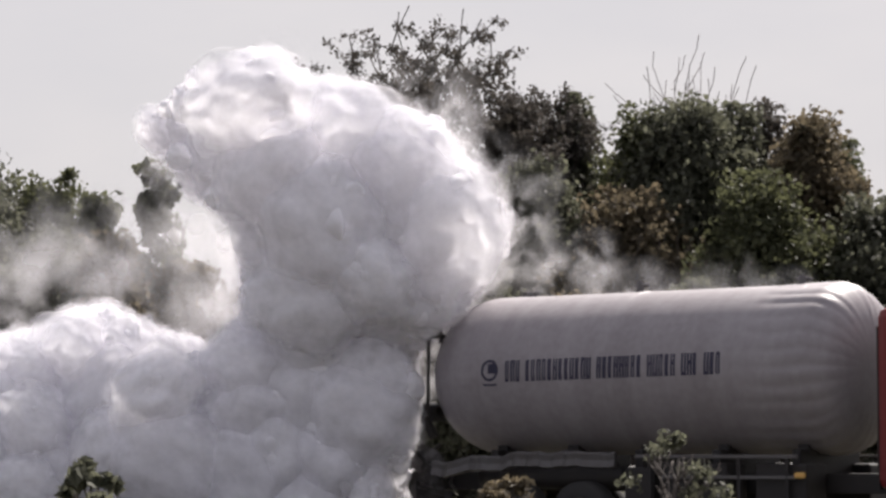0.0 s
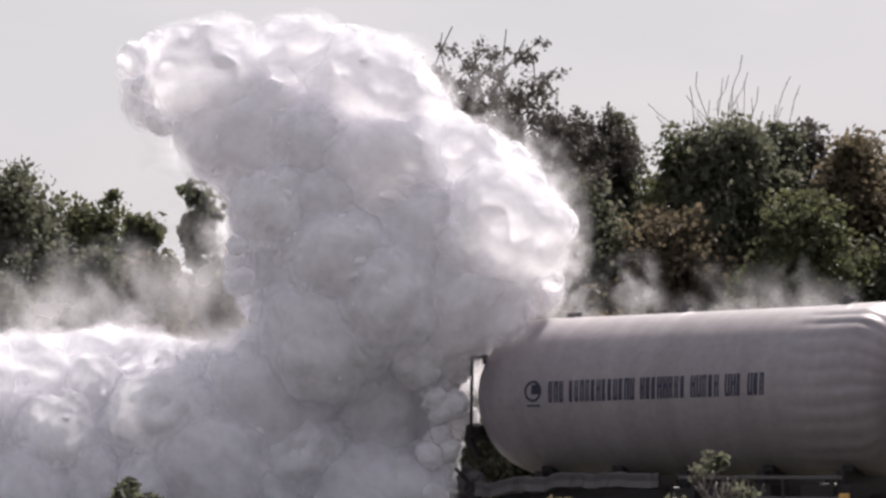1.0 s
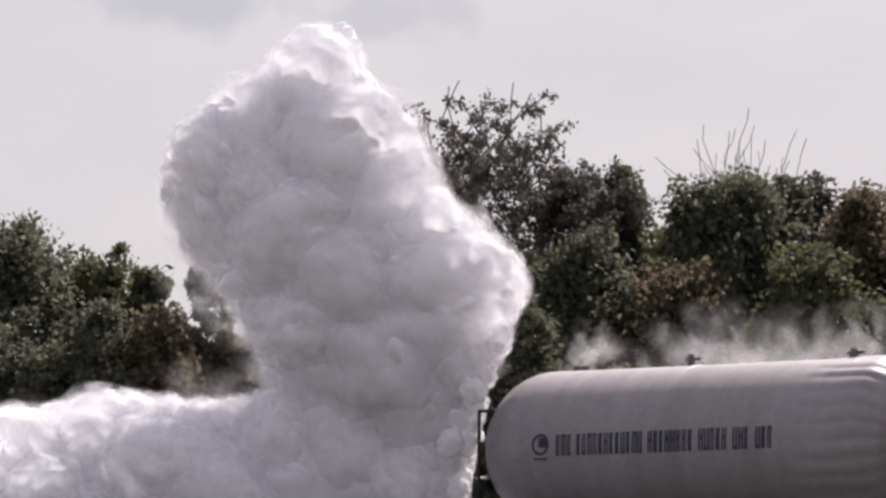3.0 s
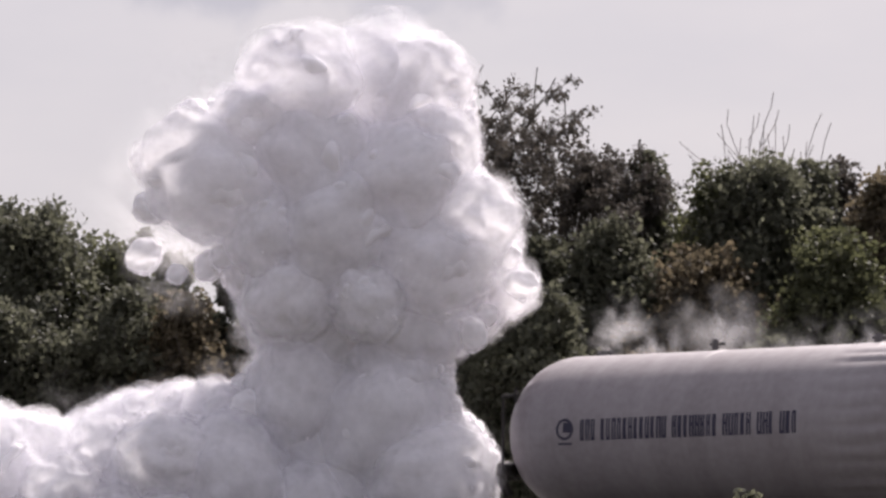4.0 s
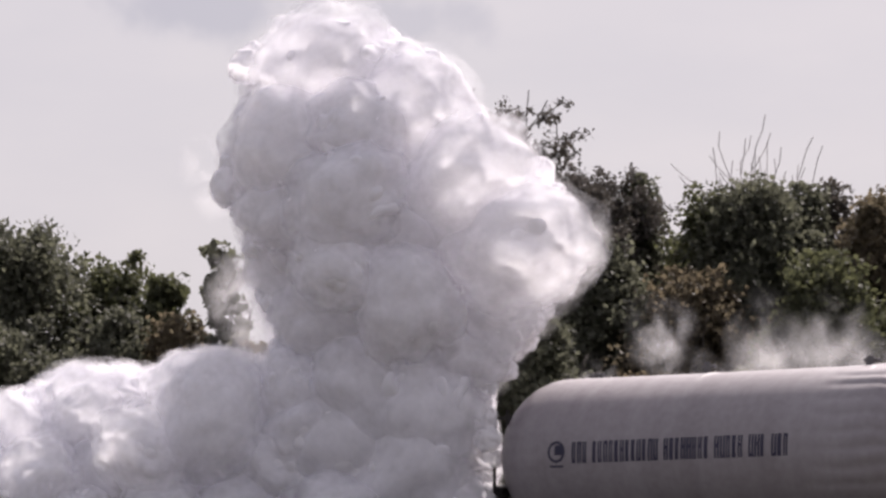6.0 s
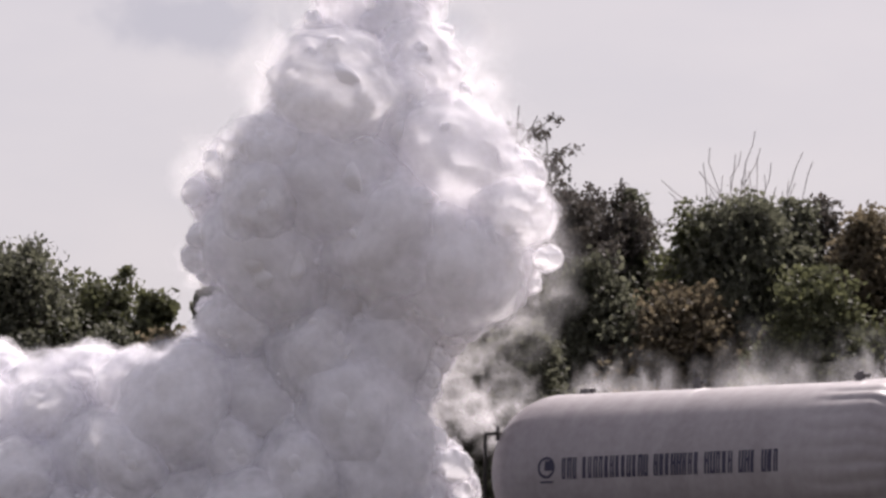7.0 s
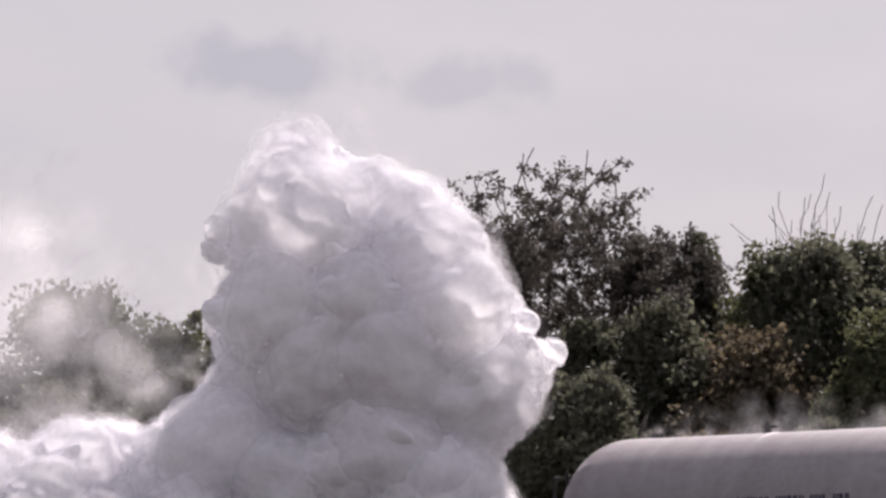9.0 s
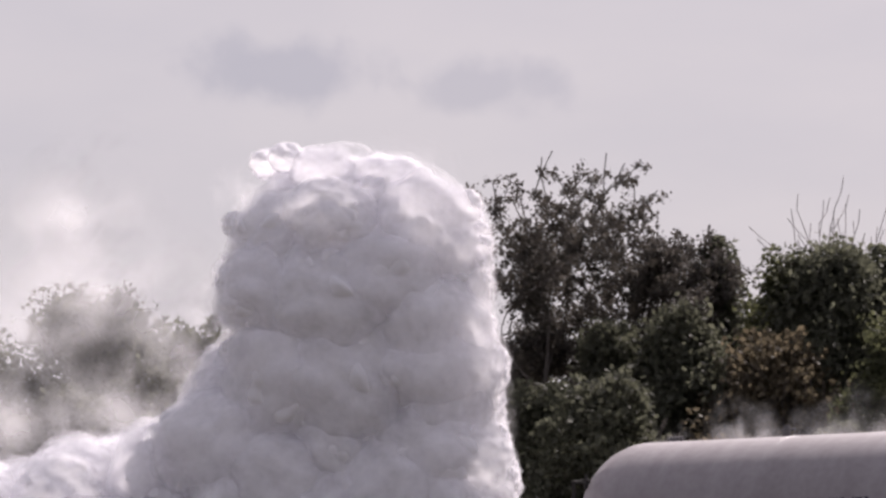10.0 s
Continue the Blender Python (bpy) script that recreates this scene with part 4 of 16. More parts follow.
    billow(plume, 0, 0.64, 6, -7.9, [(-2.48,42.3,4.12),(-3.41,42.4,5.48),(-4.96,42.3,7.15),(-0.96,42.6,5.81),(-1.89,42.6,0.45),(-2.25,42.3,0.82),(-2.95,42.2,3.01),(-3.39,42.2,5.2),(-4.14,42.3,6.46),(-3.95,42.3,7.16),(-1.3,42.6,4.8),(-3.54,42.2,0.16),(-3.86,42.2,2.04),(-4.09,42.4,4.62),(-4.06,42.3,6.01),(-3.96,42.3,6.23),(-3.61,42.3,7.8),(-2.19,42.6,4.54),(-4.4,42.3,1.13),(-4.5,42.3,2.47),(-4.55,42.4,4.03)])
    billow(plume, 2, 0.4, 154, 1.0, [(0.18,42.3,4.05),(0.64,42.2,5.63),(-0.9,42.4,6.95),(-1.52,42.6,5.49),(-1.59,42.6,0.51),(-0.82,42.2,1.17),(-0.57,42.2,3.02),(-0.23,42.4,4.78),(-0.64,42.2,5.89),(-1.15,42.2,7.53),(-2.52,42.6,6.94),(-2.08,42.6,2),(-0.74,42.3,1.71),(-0.98,42.3,3.55),(-1,42.3,5.28),(-1.26,42.4,5.8),(-2.28,42.2,7.74),(-2.97,42.6,8.49),(-3.01,42.6,2.69),(-1.28,42.4,2.92),(-1.54,42.2,3.67)])
    billow(plume, 5, 0.45, 326, 10.3, [(-2.64,42.3,4.44),(-3.06,42.2,6.17),(-5.19,42.2,7.63),(-1.5,42.6,4.3),(-2.71,42.2,0.37),(-2.84,42.3,3),(-3.4,42.3,4.64),(-5.17,42.4,5.82),(-5.52,42.3,6.73),(-3.76,42.6,6.7),(-3.08,42.6,1.21),(-3.4,42.4,1.21),(-3.6,42.2,2.79),(-4.2,42.4,4.93),(-4.4,42.4,6.85),(-3.51,42.2,6.94),(-2.73,42.6,4.49),(-2.69,42.4,0.72),(-4.07,42.3,2.28),(-3.96,42.3,4.11),(-4.44,42.2,5.41)])
    billow(plume, 3, 0.36, 281, -9.3, [(0.57,42.2,4.53),(-0.13,42.3,6.08),(-1.47,42.4,7.68),(-1.16,42.6,3.38),(-0.81,42.3,1.62),(-0.3,42.2,3.31),(-0.05,42.4,4.45),(-0.66,42.4,6.02),(-1,42.4,7.81),(-2.41,42.6,6.17),(-1.99,42.6,0.46),(-0.47,42.3,2.26),(-0.47,42.3,4.05),(0.69,42.2,5.55),(0.2,42.2,7.25),(-1.31,42.3,8.1),(-2.28,42.6,4.44),(-1.12,42.4,2.88),(-1.29,42.3,3.75),(-1.31,42.4,5.04),(-1.8,42.4,5.76)])
    billow(plume, 7, 0.53, 60, -4.5, [(-2.63,42.3,4.85),(-2.99,42.3,6.48),(-4.7,42.3,7.73),(-0.63,42.6,4.22),(-1.2,42.2,0.26),(-1.66,42.4,1.67),(-2.99,42.3,3.8),(-3.74,42.2,5.46),(-4.58,42.3,6.81),(-3.37,42.3,7.76),(-1.27,42.6,5.61),(-1.39,42.6,0.62),(-3.48,42.3,1.77),(-3.77,42.2,3.32),(-3.78,42.2,5.54),(-3.57,42.2,5.89),(-4.09,42.3,6.96),(-2.87,42.6,7.12),(-3.28,42.6,1.85),(-3.25,42.3,1.19),(-4.13,42.4,2.39)])
    billow(plume, 3, 0.67, 12, 0.3, [(0.38,42.2,4.9),(-1.15,42.2,6.56),(-2.59,42.6,6.63),(-1.82,42.6,0.98),(-1.18,42.4,2.07),(-0.28,42.4,4.15),(-0.09,42.2,5.09),(-0.85,42.2,7.03),(-1.81,42.2,8.18),(-2.84,42.6,3.64),(-1.22,42.3,1.14),(-0.98,42.3,3.5),(-0.22,42.2,4.88),(0.49,42.4,6.63),(-1.16,42.2,8.73),(-2.88,42.6,5.64),(-0.93,42.2,2.16),(-1.47,42.3,3.15),(-1.08,42.3,4.51),(-1.79,42.2,5.48),(-2.03,42.4,6.28)])
    billow(plume, 0, 0.55, 110, -0.5, [(-2.78,42.4,5.4),(-4.11,42.4,7.12),(-1.88,42.6,6.78),(-1.89,42.6,1.36),(-1.96,42.2,1.47),(-2.65,42.3,3.26),(-3.55,42.4,5.02),(-5.47,42.4,6.5),(-4.31,42.2,7.44),(-2.77,42.6,5.23),(-4.03,42.2,-0.06),(-3.6,42.2,1.71),(-2.87,42.4,3.9),(-3.95,42.2,5.76),(-3.72,42.4,7.08),(-3.24,42.3,7.36),(-3.11,42.6,3.71),(-2.97,42.4,0.65),(-4.2,42.3,1.66),(-4.16,42.3,3.92),(-4.79,42.4,5.51)])
    billow(plume, 1, 0.5, 145, -3.6, [(0.63,42.3,4.82),(-1.21,42.3,6.92),(-1.65,42.6,6.41),(-1.65,42.6,1.63),(-0.89,42.3,1.84),(-0.33,42.2,3.74),(-0.31,42.2,4.82),(-0.53,42.3,6.35),(-1.4,42.3,7.7),(-3.09,42.6,7.58),(-3.1,42.6,2.25),(-1.06,42.3,1.75),(-0.72,42.3,3.83),(-0.48,42.3,5.14),(0.49,42.2,6.47),(-1.54,42.2,6.76),(-3.04,42.6,8.02),(-2.89,42.6,3.03),(-1.51,42.3,1.88),(-1.7,42.2,3.79),(-1.69,42.2,4.66)])
    billow(plume, 1, 0.48, 229, -9.1, [(-3.18,42.3,5.47),(-4.56,42.4,7.32),(-0.85,42.6,5.73),(-2.27,42.4,0.72),(-1.85,42.3,2.1),(-2.59,42.4,4),(-3.52,42.3,5.54),(-4.43,42.2,6.4),(-3.85,42.4,8.19),(-2.35,42.6,4.57),(-3.73,42.2,0.58),(-3.53,42.2,2.05),(-3.18,42.2,4.13),(-4.44,42.3,5.79),(-3.33,42.2,7.78),(-2.85,42.4,8.27),(-2.84,42.6,3.51),(-4.4,42.3,1.52),(-4.95,42.4,2.55),(-4.3,42.2,4.4),(-5.18,42.3,5.98)])
    billow(plume, 3, 0.42, 249, -4.0, [(0.16,42.3,5.4),(-1.59,42.4,7.3),(-1.28,42.6,5.23),(-1.09,42.2,1.37),(-0.63,42.4,2.91),(-0,42.4,3.9),(-0.4,42.2,5.48),(-1.17,42.3,6.69),(-1.38,42.2,8.28),(-2.69,42.6,4.46),(-0.74,42.3,1.38),(-0.64,42.4,2.99),(-0.53,42.4,4.42),(0.05,42.2,6.11),(-0.75,42.2,8.01),(-2.21,42.6,7.93),(-2.7,42.6,2.83),(-1.03,42.4,2.63),(-1.37,42.2,3.2),(-1.18,42.4,4.68),(-2.04,42.3,5.67)])
    billow(plume, 5, 0.6, 256, 1.9, [(-3.57,42.3,5.73),(-4.53,42.4,7.65),(-1.84,42.6,3.64),(-2.58,42.4,1.98),(-2.63,42.3,2.65),(-2.91,42.3,4.84),(-4.54,42.2,6.51),(-4.36,42.4,7.55),(-2.46,42.6,6.25),(-4.02,42.3,0.11),(-3.61,42.4,1.85),(-2.65,42.3,3.88),(-3.48,42.4,5.57),(-3.8,42.3,7.22),(-2.66,42.4,9.15),(-2.29,42.6,3.06),(-4.21,42.2,1.38),(-4.24,42.2,3.15),(-4.19,42.2,4.99),(-5.67,42.4,6.05),(-4.94,42.4,6.92)])
    billow(plume, 1, 0.46, 302, 9.7, [(-0.38,42.2,6.01),(-3.09,42.6,7.38),(-1.49,42.6,2.75),(-0.99,42.3,1.81),(-0.69,42.3,3.1),(-0.02,42.3,4.67),(-0.95,42.3,6.13),(-0.98,42.4,7.81),(-2.15,42.6,5.96),(-0.91,42.2,1.26),(-0.66,42.4,2.27),(-0.19,42.4,3.91),(0.67,42.3,5.37),(0.34,42.2,7.23),(-1.51,42.6,9.51),(-2.16,42.6,2.65),(-0.67,42.2,2.23),(-1.25,42.2,3.45),(-1.31,42.2,4.98),(-1.96,42.3,6.4),(-1.98,42.3,7.22)])
    billow(plume, 1, 0.46, 29, 1.9, [(-4.25,42.2,6.31),(-2.63,42.6,7.19),(-1.22,42.6,3.04),(-2.48,42.4,1.12),(-2.6,42.2,2.31),(-2.84,42.2,4.1),(-3.81,42.2,5.3),(-4.47,42.4,6.95),(-2.26,42.6,8.14),(-2.4,42.6,3.56),(-3.44,42.2,1.33),(-3.34,42.3,2.68),(-3.14,42.4,4.67),(-4.15,42.4,6.17),(-3.62,42.3,7.59),(-3.39,42.3,7.89),(-2.74,42.6,4.06),(-4.63,42.2,1.16),(-5.11,42.4,2.21),(-4.46,42.2,3.74),(-4.95,42.3,5.1)])
    billow(plume, 4, 0.36, 146, 5.2, [(-0.34,42.4,6.25),(-1.68,42.6,6.32),(-1.65,42.6,0.96),(-0.69,42.4,2.13),(-0.66,42.4,3.34),(0.2,42.2,5.02),(-1.15,42.4,6.53),(-1.3,42.3,8.34),(-2.13,42.6,4.25),(-0.78,42.4,0.91),(-0.79,42.4,2.53),(0.04,42.3,4.1),(0.84,42.2,5.9),(-0.04,42.2,7.75),(-1.58,42.6,7.13),(-2.5,42.6,0.89),(-0.49,42.3,2.12),(-1.17,42.2,3.87),(-0.45,42.3,4.99),(-2.04,42.2,6.77),(-2.77,42.2,7.73)])
    billow(plume, 0, 0.72, 303, 1.9, [(-3.79,42.4,6.37),(-1.18,42.6,5.87),(-1.64,42.6,1.34),(-2.96,42.2,1.42),(-2.99,42.3,2.52),(-2.89,42.3,4.53),(-4.13,42.3,5.88),(-5.01,42.2,6.85),(-3.27,42.6,7.47),(-3.23,42.6,2.46),(-3.75,42.3,1.17),(-3.08,42.3,2.19),(-3.2,42.4,5.13),(-4.15,42.4,6.65),(-2.84,42.4,8.35),(-2.29,42.4,8.28),(-2.33,42.6,3.86),(-4.31,42.4,0.92),(-4.68,42.3,1.76),(-4.32,42.4,3.17),(-4.25,42.3,4.77)])
    billow(plume, 6, 0.62, 240, -8.6, [(-0.88,42.4,6.14),(-0.35,42.6,4.45),(-1.03,42.3,0.47),(-0.58,42.2,3.16),(-1,42.4,4.03),(-0.29,42.2,5.17),(-1.66,42.4,6.38),(-3.42,42.6,6.73),(-2.65,42.6,0.9),(-1.17,42.4,0.73),(-1.15,42.2,2.57),(0.04,42.4,4.64),(0.15,42.2,6.38),(-0.76,42.2,8.35),(-2.77,42.6,4.68),(-0.75,42.3,1.21),(-1.09,42.4,2.48),(-0.93,42.3,4.87),(-1.07,42.2,5.47),(-2.49,42.3,7.04),(-3.72,42.6,5.65)])
    billow(plume, 3, 0.46, 242, -12.2, [(-3.41,42.2,6.9),(-0.69,42.6,4.24),(-2.05,42.4,1.05),(-2.87,42.2,2.83),(-2.69,42.3,4.33),(-4.1,42.4,5.41),(-4.5,42.2,7.05),(-2.97,42.6,6.69),(-2.29,42.6,0.95),(-4.3,42.2,1.12),(-3.79,42.4,2.94),(-3.33,42.4,5.04),(-4.11,42.4,6.75),(-3.26,42.4,9.24),(-3.18,42.6,4.75),(-4.47,42.4,1.06),(-4.24,42.3,2.6),(-4.35,42.4,4.19),(-5.12,42.3,5.53),(-5.14,42.4,7.87),(-3.51,42.6,6.06)])
    billow(plume, 5, 0.5, 90, 6.7, [(-1.22,42.2,6.45),(-1.81,42.6,3.37),(-0.89,42.3,1.32),(-0.51,42.2,2.88),(-0.8,42.2,4.41),(-1.18,42.4,6.08),(-1.67,42.3,7.32),(-2.22,42.6,4.95),(-0.77,42.4,1.66),(-1.17,42.3,2.75),(-0.27,42.4,4.07),(0.68,42.2,5.8),(-0.8,42.3,7.66),(-1.87,42.6,6.81),(-2.54,42.6,0.47),(-0.77,42.2,1.62),(-1.44,42.2,3.34),(-0.32,42.4,5.58),(-1.65,42.2,6.55),(-4.84,42.6,8.05),(-3.85,42.6,2.17)])
    billow(plume, 6, 0.67, 211, -6.8, [(-3.24,42.6,6.29),(-2.21,42.6,2.04),(-2.77,42.3,1.07),(-2.46,42.4,3.34),(-3.02,42.4,5.12),(-4.27,42.3,5.75),(-4.18,42.3,7.22),(-2.83,42.6,4.97),(-3.59,42.4,0.24),(-4.12,42.3,1.52),(-3.58,42.4,4.26),(-3.15,42.4,5.4),(-3.73,42.3,6.92),(-1.45,42.6,7.68),(-2.2,42.6,1.9),(-4.7,42.3,1.56),(-3.6,42.3,3.54),(-4.13,42.2,5.54),(-4.46,42.2,6.4),(-4.85,42.3,7.86),(-2.86,42.6,3.91)])
    billow(plume, 4, 0.47, 286, 4.3, [(-2.18,42.6,6.36),(-1.75,42.6,2.66),(-0.68,42.4,2.09),(-0.25,42.2,3.51),(-0.69,42.3,4.75),(-0.69,42.2,5.62),(-1.41,42.3,6.81),(-2.76,42.6,7.02),(-2.15,42.6,1.89),(-0.8,42.4,1.63),(-1.22,42.4,2.94),(-0.26,42.2,4.3),(0.28,42.3,5.79),(-0.42,42.2,7.87),(-2.06,42.6,7.55),(-2.56,42.6,1.45),(-0.86,42.4,1.67),(-1.23,42.2,3.14),(-0.72,42.4,4.66),(-1.85,42.2,6.05),(-1.93,42.4,6.99)])
    billow(plume, 3, 0.58, 193, 9.8, [(-2.21,42.6,5.24),(-1.61,42.6,1.19),(-2.6,42.3,1.72),(-2.56,42.3,3.22),(-2.64,42.3,4.62),(-3.79,42.3,5.79),(-4.1,42.4,6.67),(-2.33,42.6,6.7),(-2.37,42.6,1.63),(-4.55,42.2,0.65),(-3.66,42.2,2.39),(-2.88,42.4,4.53),(-3.53,42.3,6.05),(-3.41,42.4,7.68),(-1.47,42.6,8.52),(-2.34,42.6,2.43),(-4.71,42.2,1.46),(-4.18,42.4,2.48),(-4.35,42.2,4.27),(-5.38,42.3,5.88),(-5.14,42.2,6.27)])
    billow(plume, 4, 0.57, 29, -3.9, [(-0.99,42.6,5.52),(-1.57,42.2,0.03),(-0.93,42.2,1.96),(-0.19,42.2,3.79),(-0.85,42.4,4.84),(-1.39,42.4,6.42),(-1.98,42.2,7.57),(-1.69,42.6,3.91),(-0.93,42.2,1.9),(-1.75,42.4,3.07),(-0.44,42.3,4.34),(0.21,42.3,5.98),(-1.13,42.2,7.94),(-3.22,42.6,6.86),(-2.91,42.6,0.49),(-0.92,42.2,0.98),(-1.35,42.3,2.92),(-0.68,42.3,5.09),(-1.47,42.3,5.95),(-3.7,42.2,7.72),(-3.29,42.6,4.34)])
    billow(plume, 0, 0.45, 127, 7.5, [(-0.59,42.6,4.47),(-2.67,42.4,0.52),(-2.83,42.2,2.14),(-2.52,42.4,3.64),(-3.78,42.2,5),(-4.3,42.2,6.79),(-3.41,42.3,7.94),(-1.29,42.6,4.09),(-3.39,42.2,1.29),(-3.56,42.4,3.05),(-3.3,42.4,4.66),(-3.32,42.3,5.99),(-3.69,42.4,7.59),(-1.69,42.6,9.39),(-1.87,42.6,3.1),(-4.24,42.3,1.31),(-3.92,42.4,2.81),(-3.99,42.2,4.72),(-5.07,42.2,5.75),(-4.52,42.2,7.5),(-2.56,42.6,6.16)])
    billow(plume, 2, 0.52, 186, -11.2, [(-1.11,42.6,3.56),(-1.15,42.4,0.9),(-0.64,42.3,2.23),(0.2,42.3,3.96),(-1.06,42.3,5.25),(-1.81,42.3,7.29),(-3.09,42.6,6.11),(-2.7,42.6,0.12),(-1.57,42.2,1.73),(-1.32,42.2,3.84),(-0.19,42.3,4.79),(-0.04,42.4,6.4),(-2.48,42.6,8.59),(-2.17,42.6,3.23),(-1.19,42.3,1.75),(-1.23,42.3,2.79),(-1.46,42.4,4.91),(-1.48,42.4,6.11),(-3.24,42.4,7.01),(-3.35,42.6,4.72),(-1.96,42.3,2.6)])
    billow(plume, 4, 0.36, 200, 6.5, [(-2.13,42.6,3.44),(-2.62,42.4,0.84),(-2.82,42.3,2.96),(-2.81,42.3,4.13),(-3.91,42.3,5.83),(-4.24,42.2,7.55),(-2.1,42.6,6.65),(-1.8,42.6,1.27),(-3.66,42.2,1.51),(-4.16,42.3,3.42),(-3.67,42.3,4.77),(-4.27,42.4,6.57),(-3.88,42.4,8.66),(-2.26,42.6,6.09),(-4.4,42.4,1.56),(-4.01,42.4,2.49),(-3.54,42.3,4.25),(-4.74,42.3,5.71),(-5.25,42.3,6.77),(-4.57,42.6,8),(-3.48,42.6,2.79)])
    billow(plume, 3, 0.4, 83, 11.3, [(-2.28,42.6,1.95),(-0.91,42.2,1.25),(-0.61,42.2,3.27),(0.27,42.4,4.36),(-1.19,42.3,5.77),(-1.95,42.2,7.61),(-1.82,42.6,5.29),(-0.58,42.3,1.51),(-1.22,42.2,2.91),(-0.56,42.3,4.24),(0.01,42.4,5.63),(-0.11,42.2,6.85),(-1.95,42.6,8.37),(-1.87,42.6,2.38),(-0.73,42.4,2.45),(-1.64,42.3,3.48),(-0.74,42.2,5.4),(-1.28,42.2,6.99),(-3.35,42.2,7.69),(-3,42.6,4.78),(-1.76,42.3,2.46)])
    billow(plume, 5, 0.67, 170, -0.5, [(-1.63,42.6,1.59),(-2.49,42.3,1.57),(-2.85,42.4,3.36),(-2.69,42.4,4.59),(-3.99,42.4,5.43),(-4.19,42.4,7.23),(-3.37,42.6,6.47),(-2.17,42.6,1.67),(-3.86,42.2,1.07),(-3.89,42.3,3.4),(-3.62,42.3,4.49),(-3.83,42.3,6.36),(-3.48,42.2,8.18),(-1.37,42.6,8.26),(-1.76,42.6,2.59),(-4.12,42.3,1.93),(-4.28,42.3,3.32),(-3.72,42.3,4.77),(-4.75,42.3,5.46),(-5.25,42.2,6.47),(-4.58,42.6,6.22)])
    billow(plume, 0, 0.37, 43, 8.0, [(-1.55,42.6,0.81),(-0.71,42.4,2.04),(-0.45,42.3,3.35),(0.31,42.4,4.53),(-1.26,42.2,6),(-1.75,42.3,7.67),(-2.09,42.6,6.29),(-1.84,42.6,0.98),(-0.61,42.3,2.18),(-1.09,42.2,3.78),(0.15,42.2,4.34),(0.33,42.2,6.43),(-1.06,42.3,8.28),(-2.1,42.6,6.3),(-0.34,42.4,1.21),(-0.66,42.2,2.24),(-1.45,42.2,3.58),(-0.43,42.4,5.22),(-1.4,42.4,6.29),(-3.1,42.4,7.89),(-3.42,42.6,5.08)])
    billow(plume, 0, 0.98, 179, 7.8, [(-1.41,41.5,0.24),(-1.65,41.9,3.02),(-1.34,41.2,4.26),(-0.68,40.9,5.64),(-1.88,41,6.3),(-3.09,41.6,7.76),(-2.2,42.6,4.44),(-1.82,41.5,1.34),(-1.84,41.3,3.33),(-1,40.9,4.61),(-0.19,40.7,5.97),(-1.21,40.7,6.87),(-2.2,42.6,7.7),(-3.02,42.6,2.35),(-1.94,41.1,1.77),(-1.95,41.1,2.98),(-1.34,41.3,5.22),(-2,40.5,6.79),(-3.09,41.3,7.03),(-3.95,42.6,5.81),(-1.94,41,2)])
    billow(plume, 1, 0.68, 104, -11.8, [(-1.2,41.2,0.72),(-1.15,41.7,2.81),(-0.95,40.7,3.27),(-0.79,40.5,4.31),(-2.48,40.8,5.67),(-2.73,41.4,7.37),(-1.38,42.6,4.26),(-1.05,41.3,0.7),(-1.09,41,2.28),(-1.27,40.7,3.8),(-0.22,40.4,5.27),(-0.4,40.3,6.53),(-1.83,41.2,8.26),(-2.04,42.6,4.51),(-1.55,40.8,1.06),(-1.68,40.7,1.55),(-1.67,41.4,3.18),(-1.45,40.3,4.91),(-3.23,40.7,6.21),(-4.42,41.5,7.91),(-2.82,42.6,3.57)])
    billow(plume, 4, 1.1, 45, 3.5, [(-2.93,41.4,1),(-2.83,41.9,2.57),(-2.37,40.7,3.37),(-2.22,40.6,4.48),(-3.75,41,6.23),(-3.14,42.6,6.13),(-1.8,42.6,0.41),(-2.45,41.5,1.58),(-3.11,41.5,3.14),(-2.9,40.9,5.1),(-3.42,40.4,6.37),(-2.84,41.3,7.95),(-1.82,42.6,3.76),(-1.4,41.1,0.29),(-1.78,41.2,2.64),(-2.44,41.5,3.76),(-3.12,40.6,4.54),(-2.84,41.3,6.47),(-3.06,42.6,5.38),(-2.5,42.6,2.46),(-3.9,40.9,2.39)])
    billow(plume, 7, 1.17, 114, -3.2, [(-2,41.5,0.4),(-1.78,41.9,3.69),(-0.21,40.7,4.16),(0,40.5,5.31),(-2.47,41.1,6.78),(-2.46,42.6,5.95),(-2,42.6,2.18),(-2.56,41.6,2.85),(-3.19,41.6,4.61),(-1.57,41,5.55),(-0.95,40.4,5.99),(-1.82,41.3,7.48),(-1.33,42.6,4.85),(-1.37,41.2,1.59),(-2.06,41.1,3.37),(-2.32,41.4,4.32),(-2.21,40.7,5.19),(-2.48,40.8,7.58),(-3.42,42.6,6.4),(-2.85,42.6,2.13),(-2.13,41,2.68)])
    billow(plume, 7, 0.94, 98, -0.1, [(-2.41,41.3,1.34),(-2.81,41.5,3.12),(-1.39,40.2,3.99),(-1.48,40,5.05),(-4.25,41,7.03),(-2.28,42.6,5.31),(-1.29,41.6,1.59),(-1.26,41.4,2.81),(-2.64,41.4,4.11),(-2.17,40.8,5.01),(-2.2,40.2,6.15),(-2.53,41.2,7.96),(-2.41,42.6,5.29),(-2.72,41,0.5),(-2.85,40.9,2.48),(-3.92,41.3,4),(-4.09,40.4,5.41),(-3.91,40.6,6.8),(-4.16,41.7,7.66),(-3.38,42.6,3.61),(-1.79,40.7,1.17)])
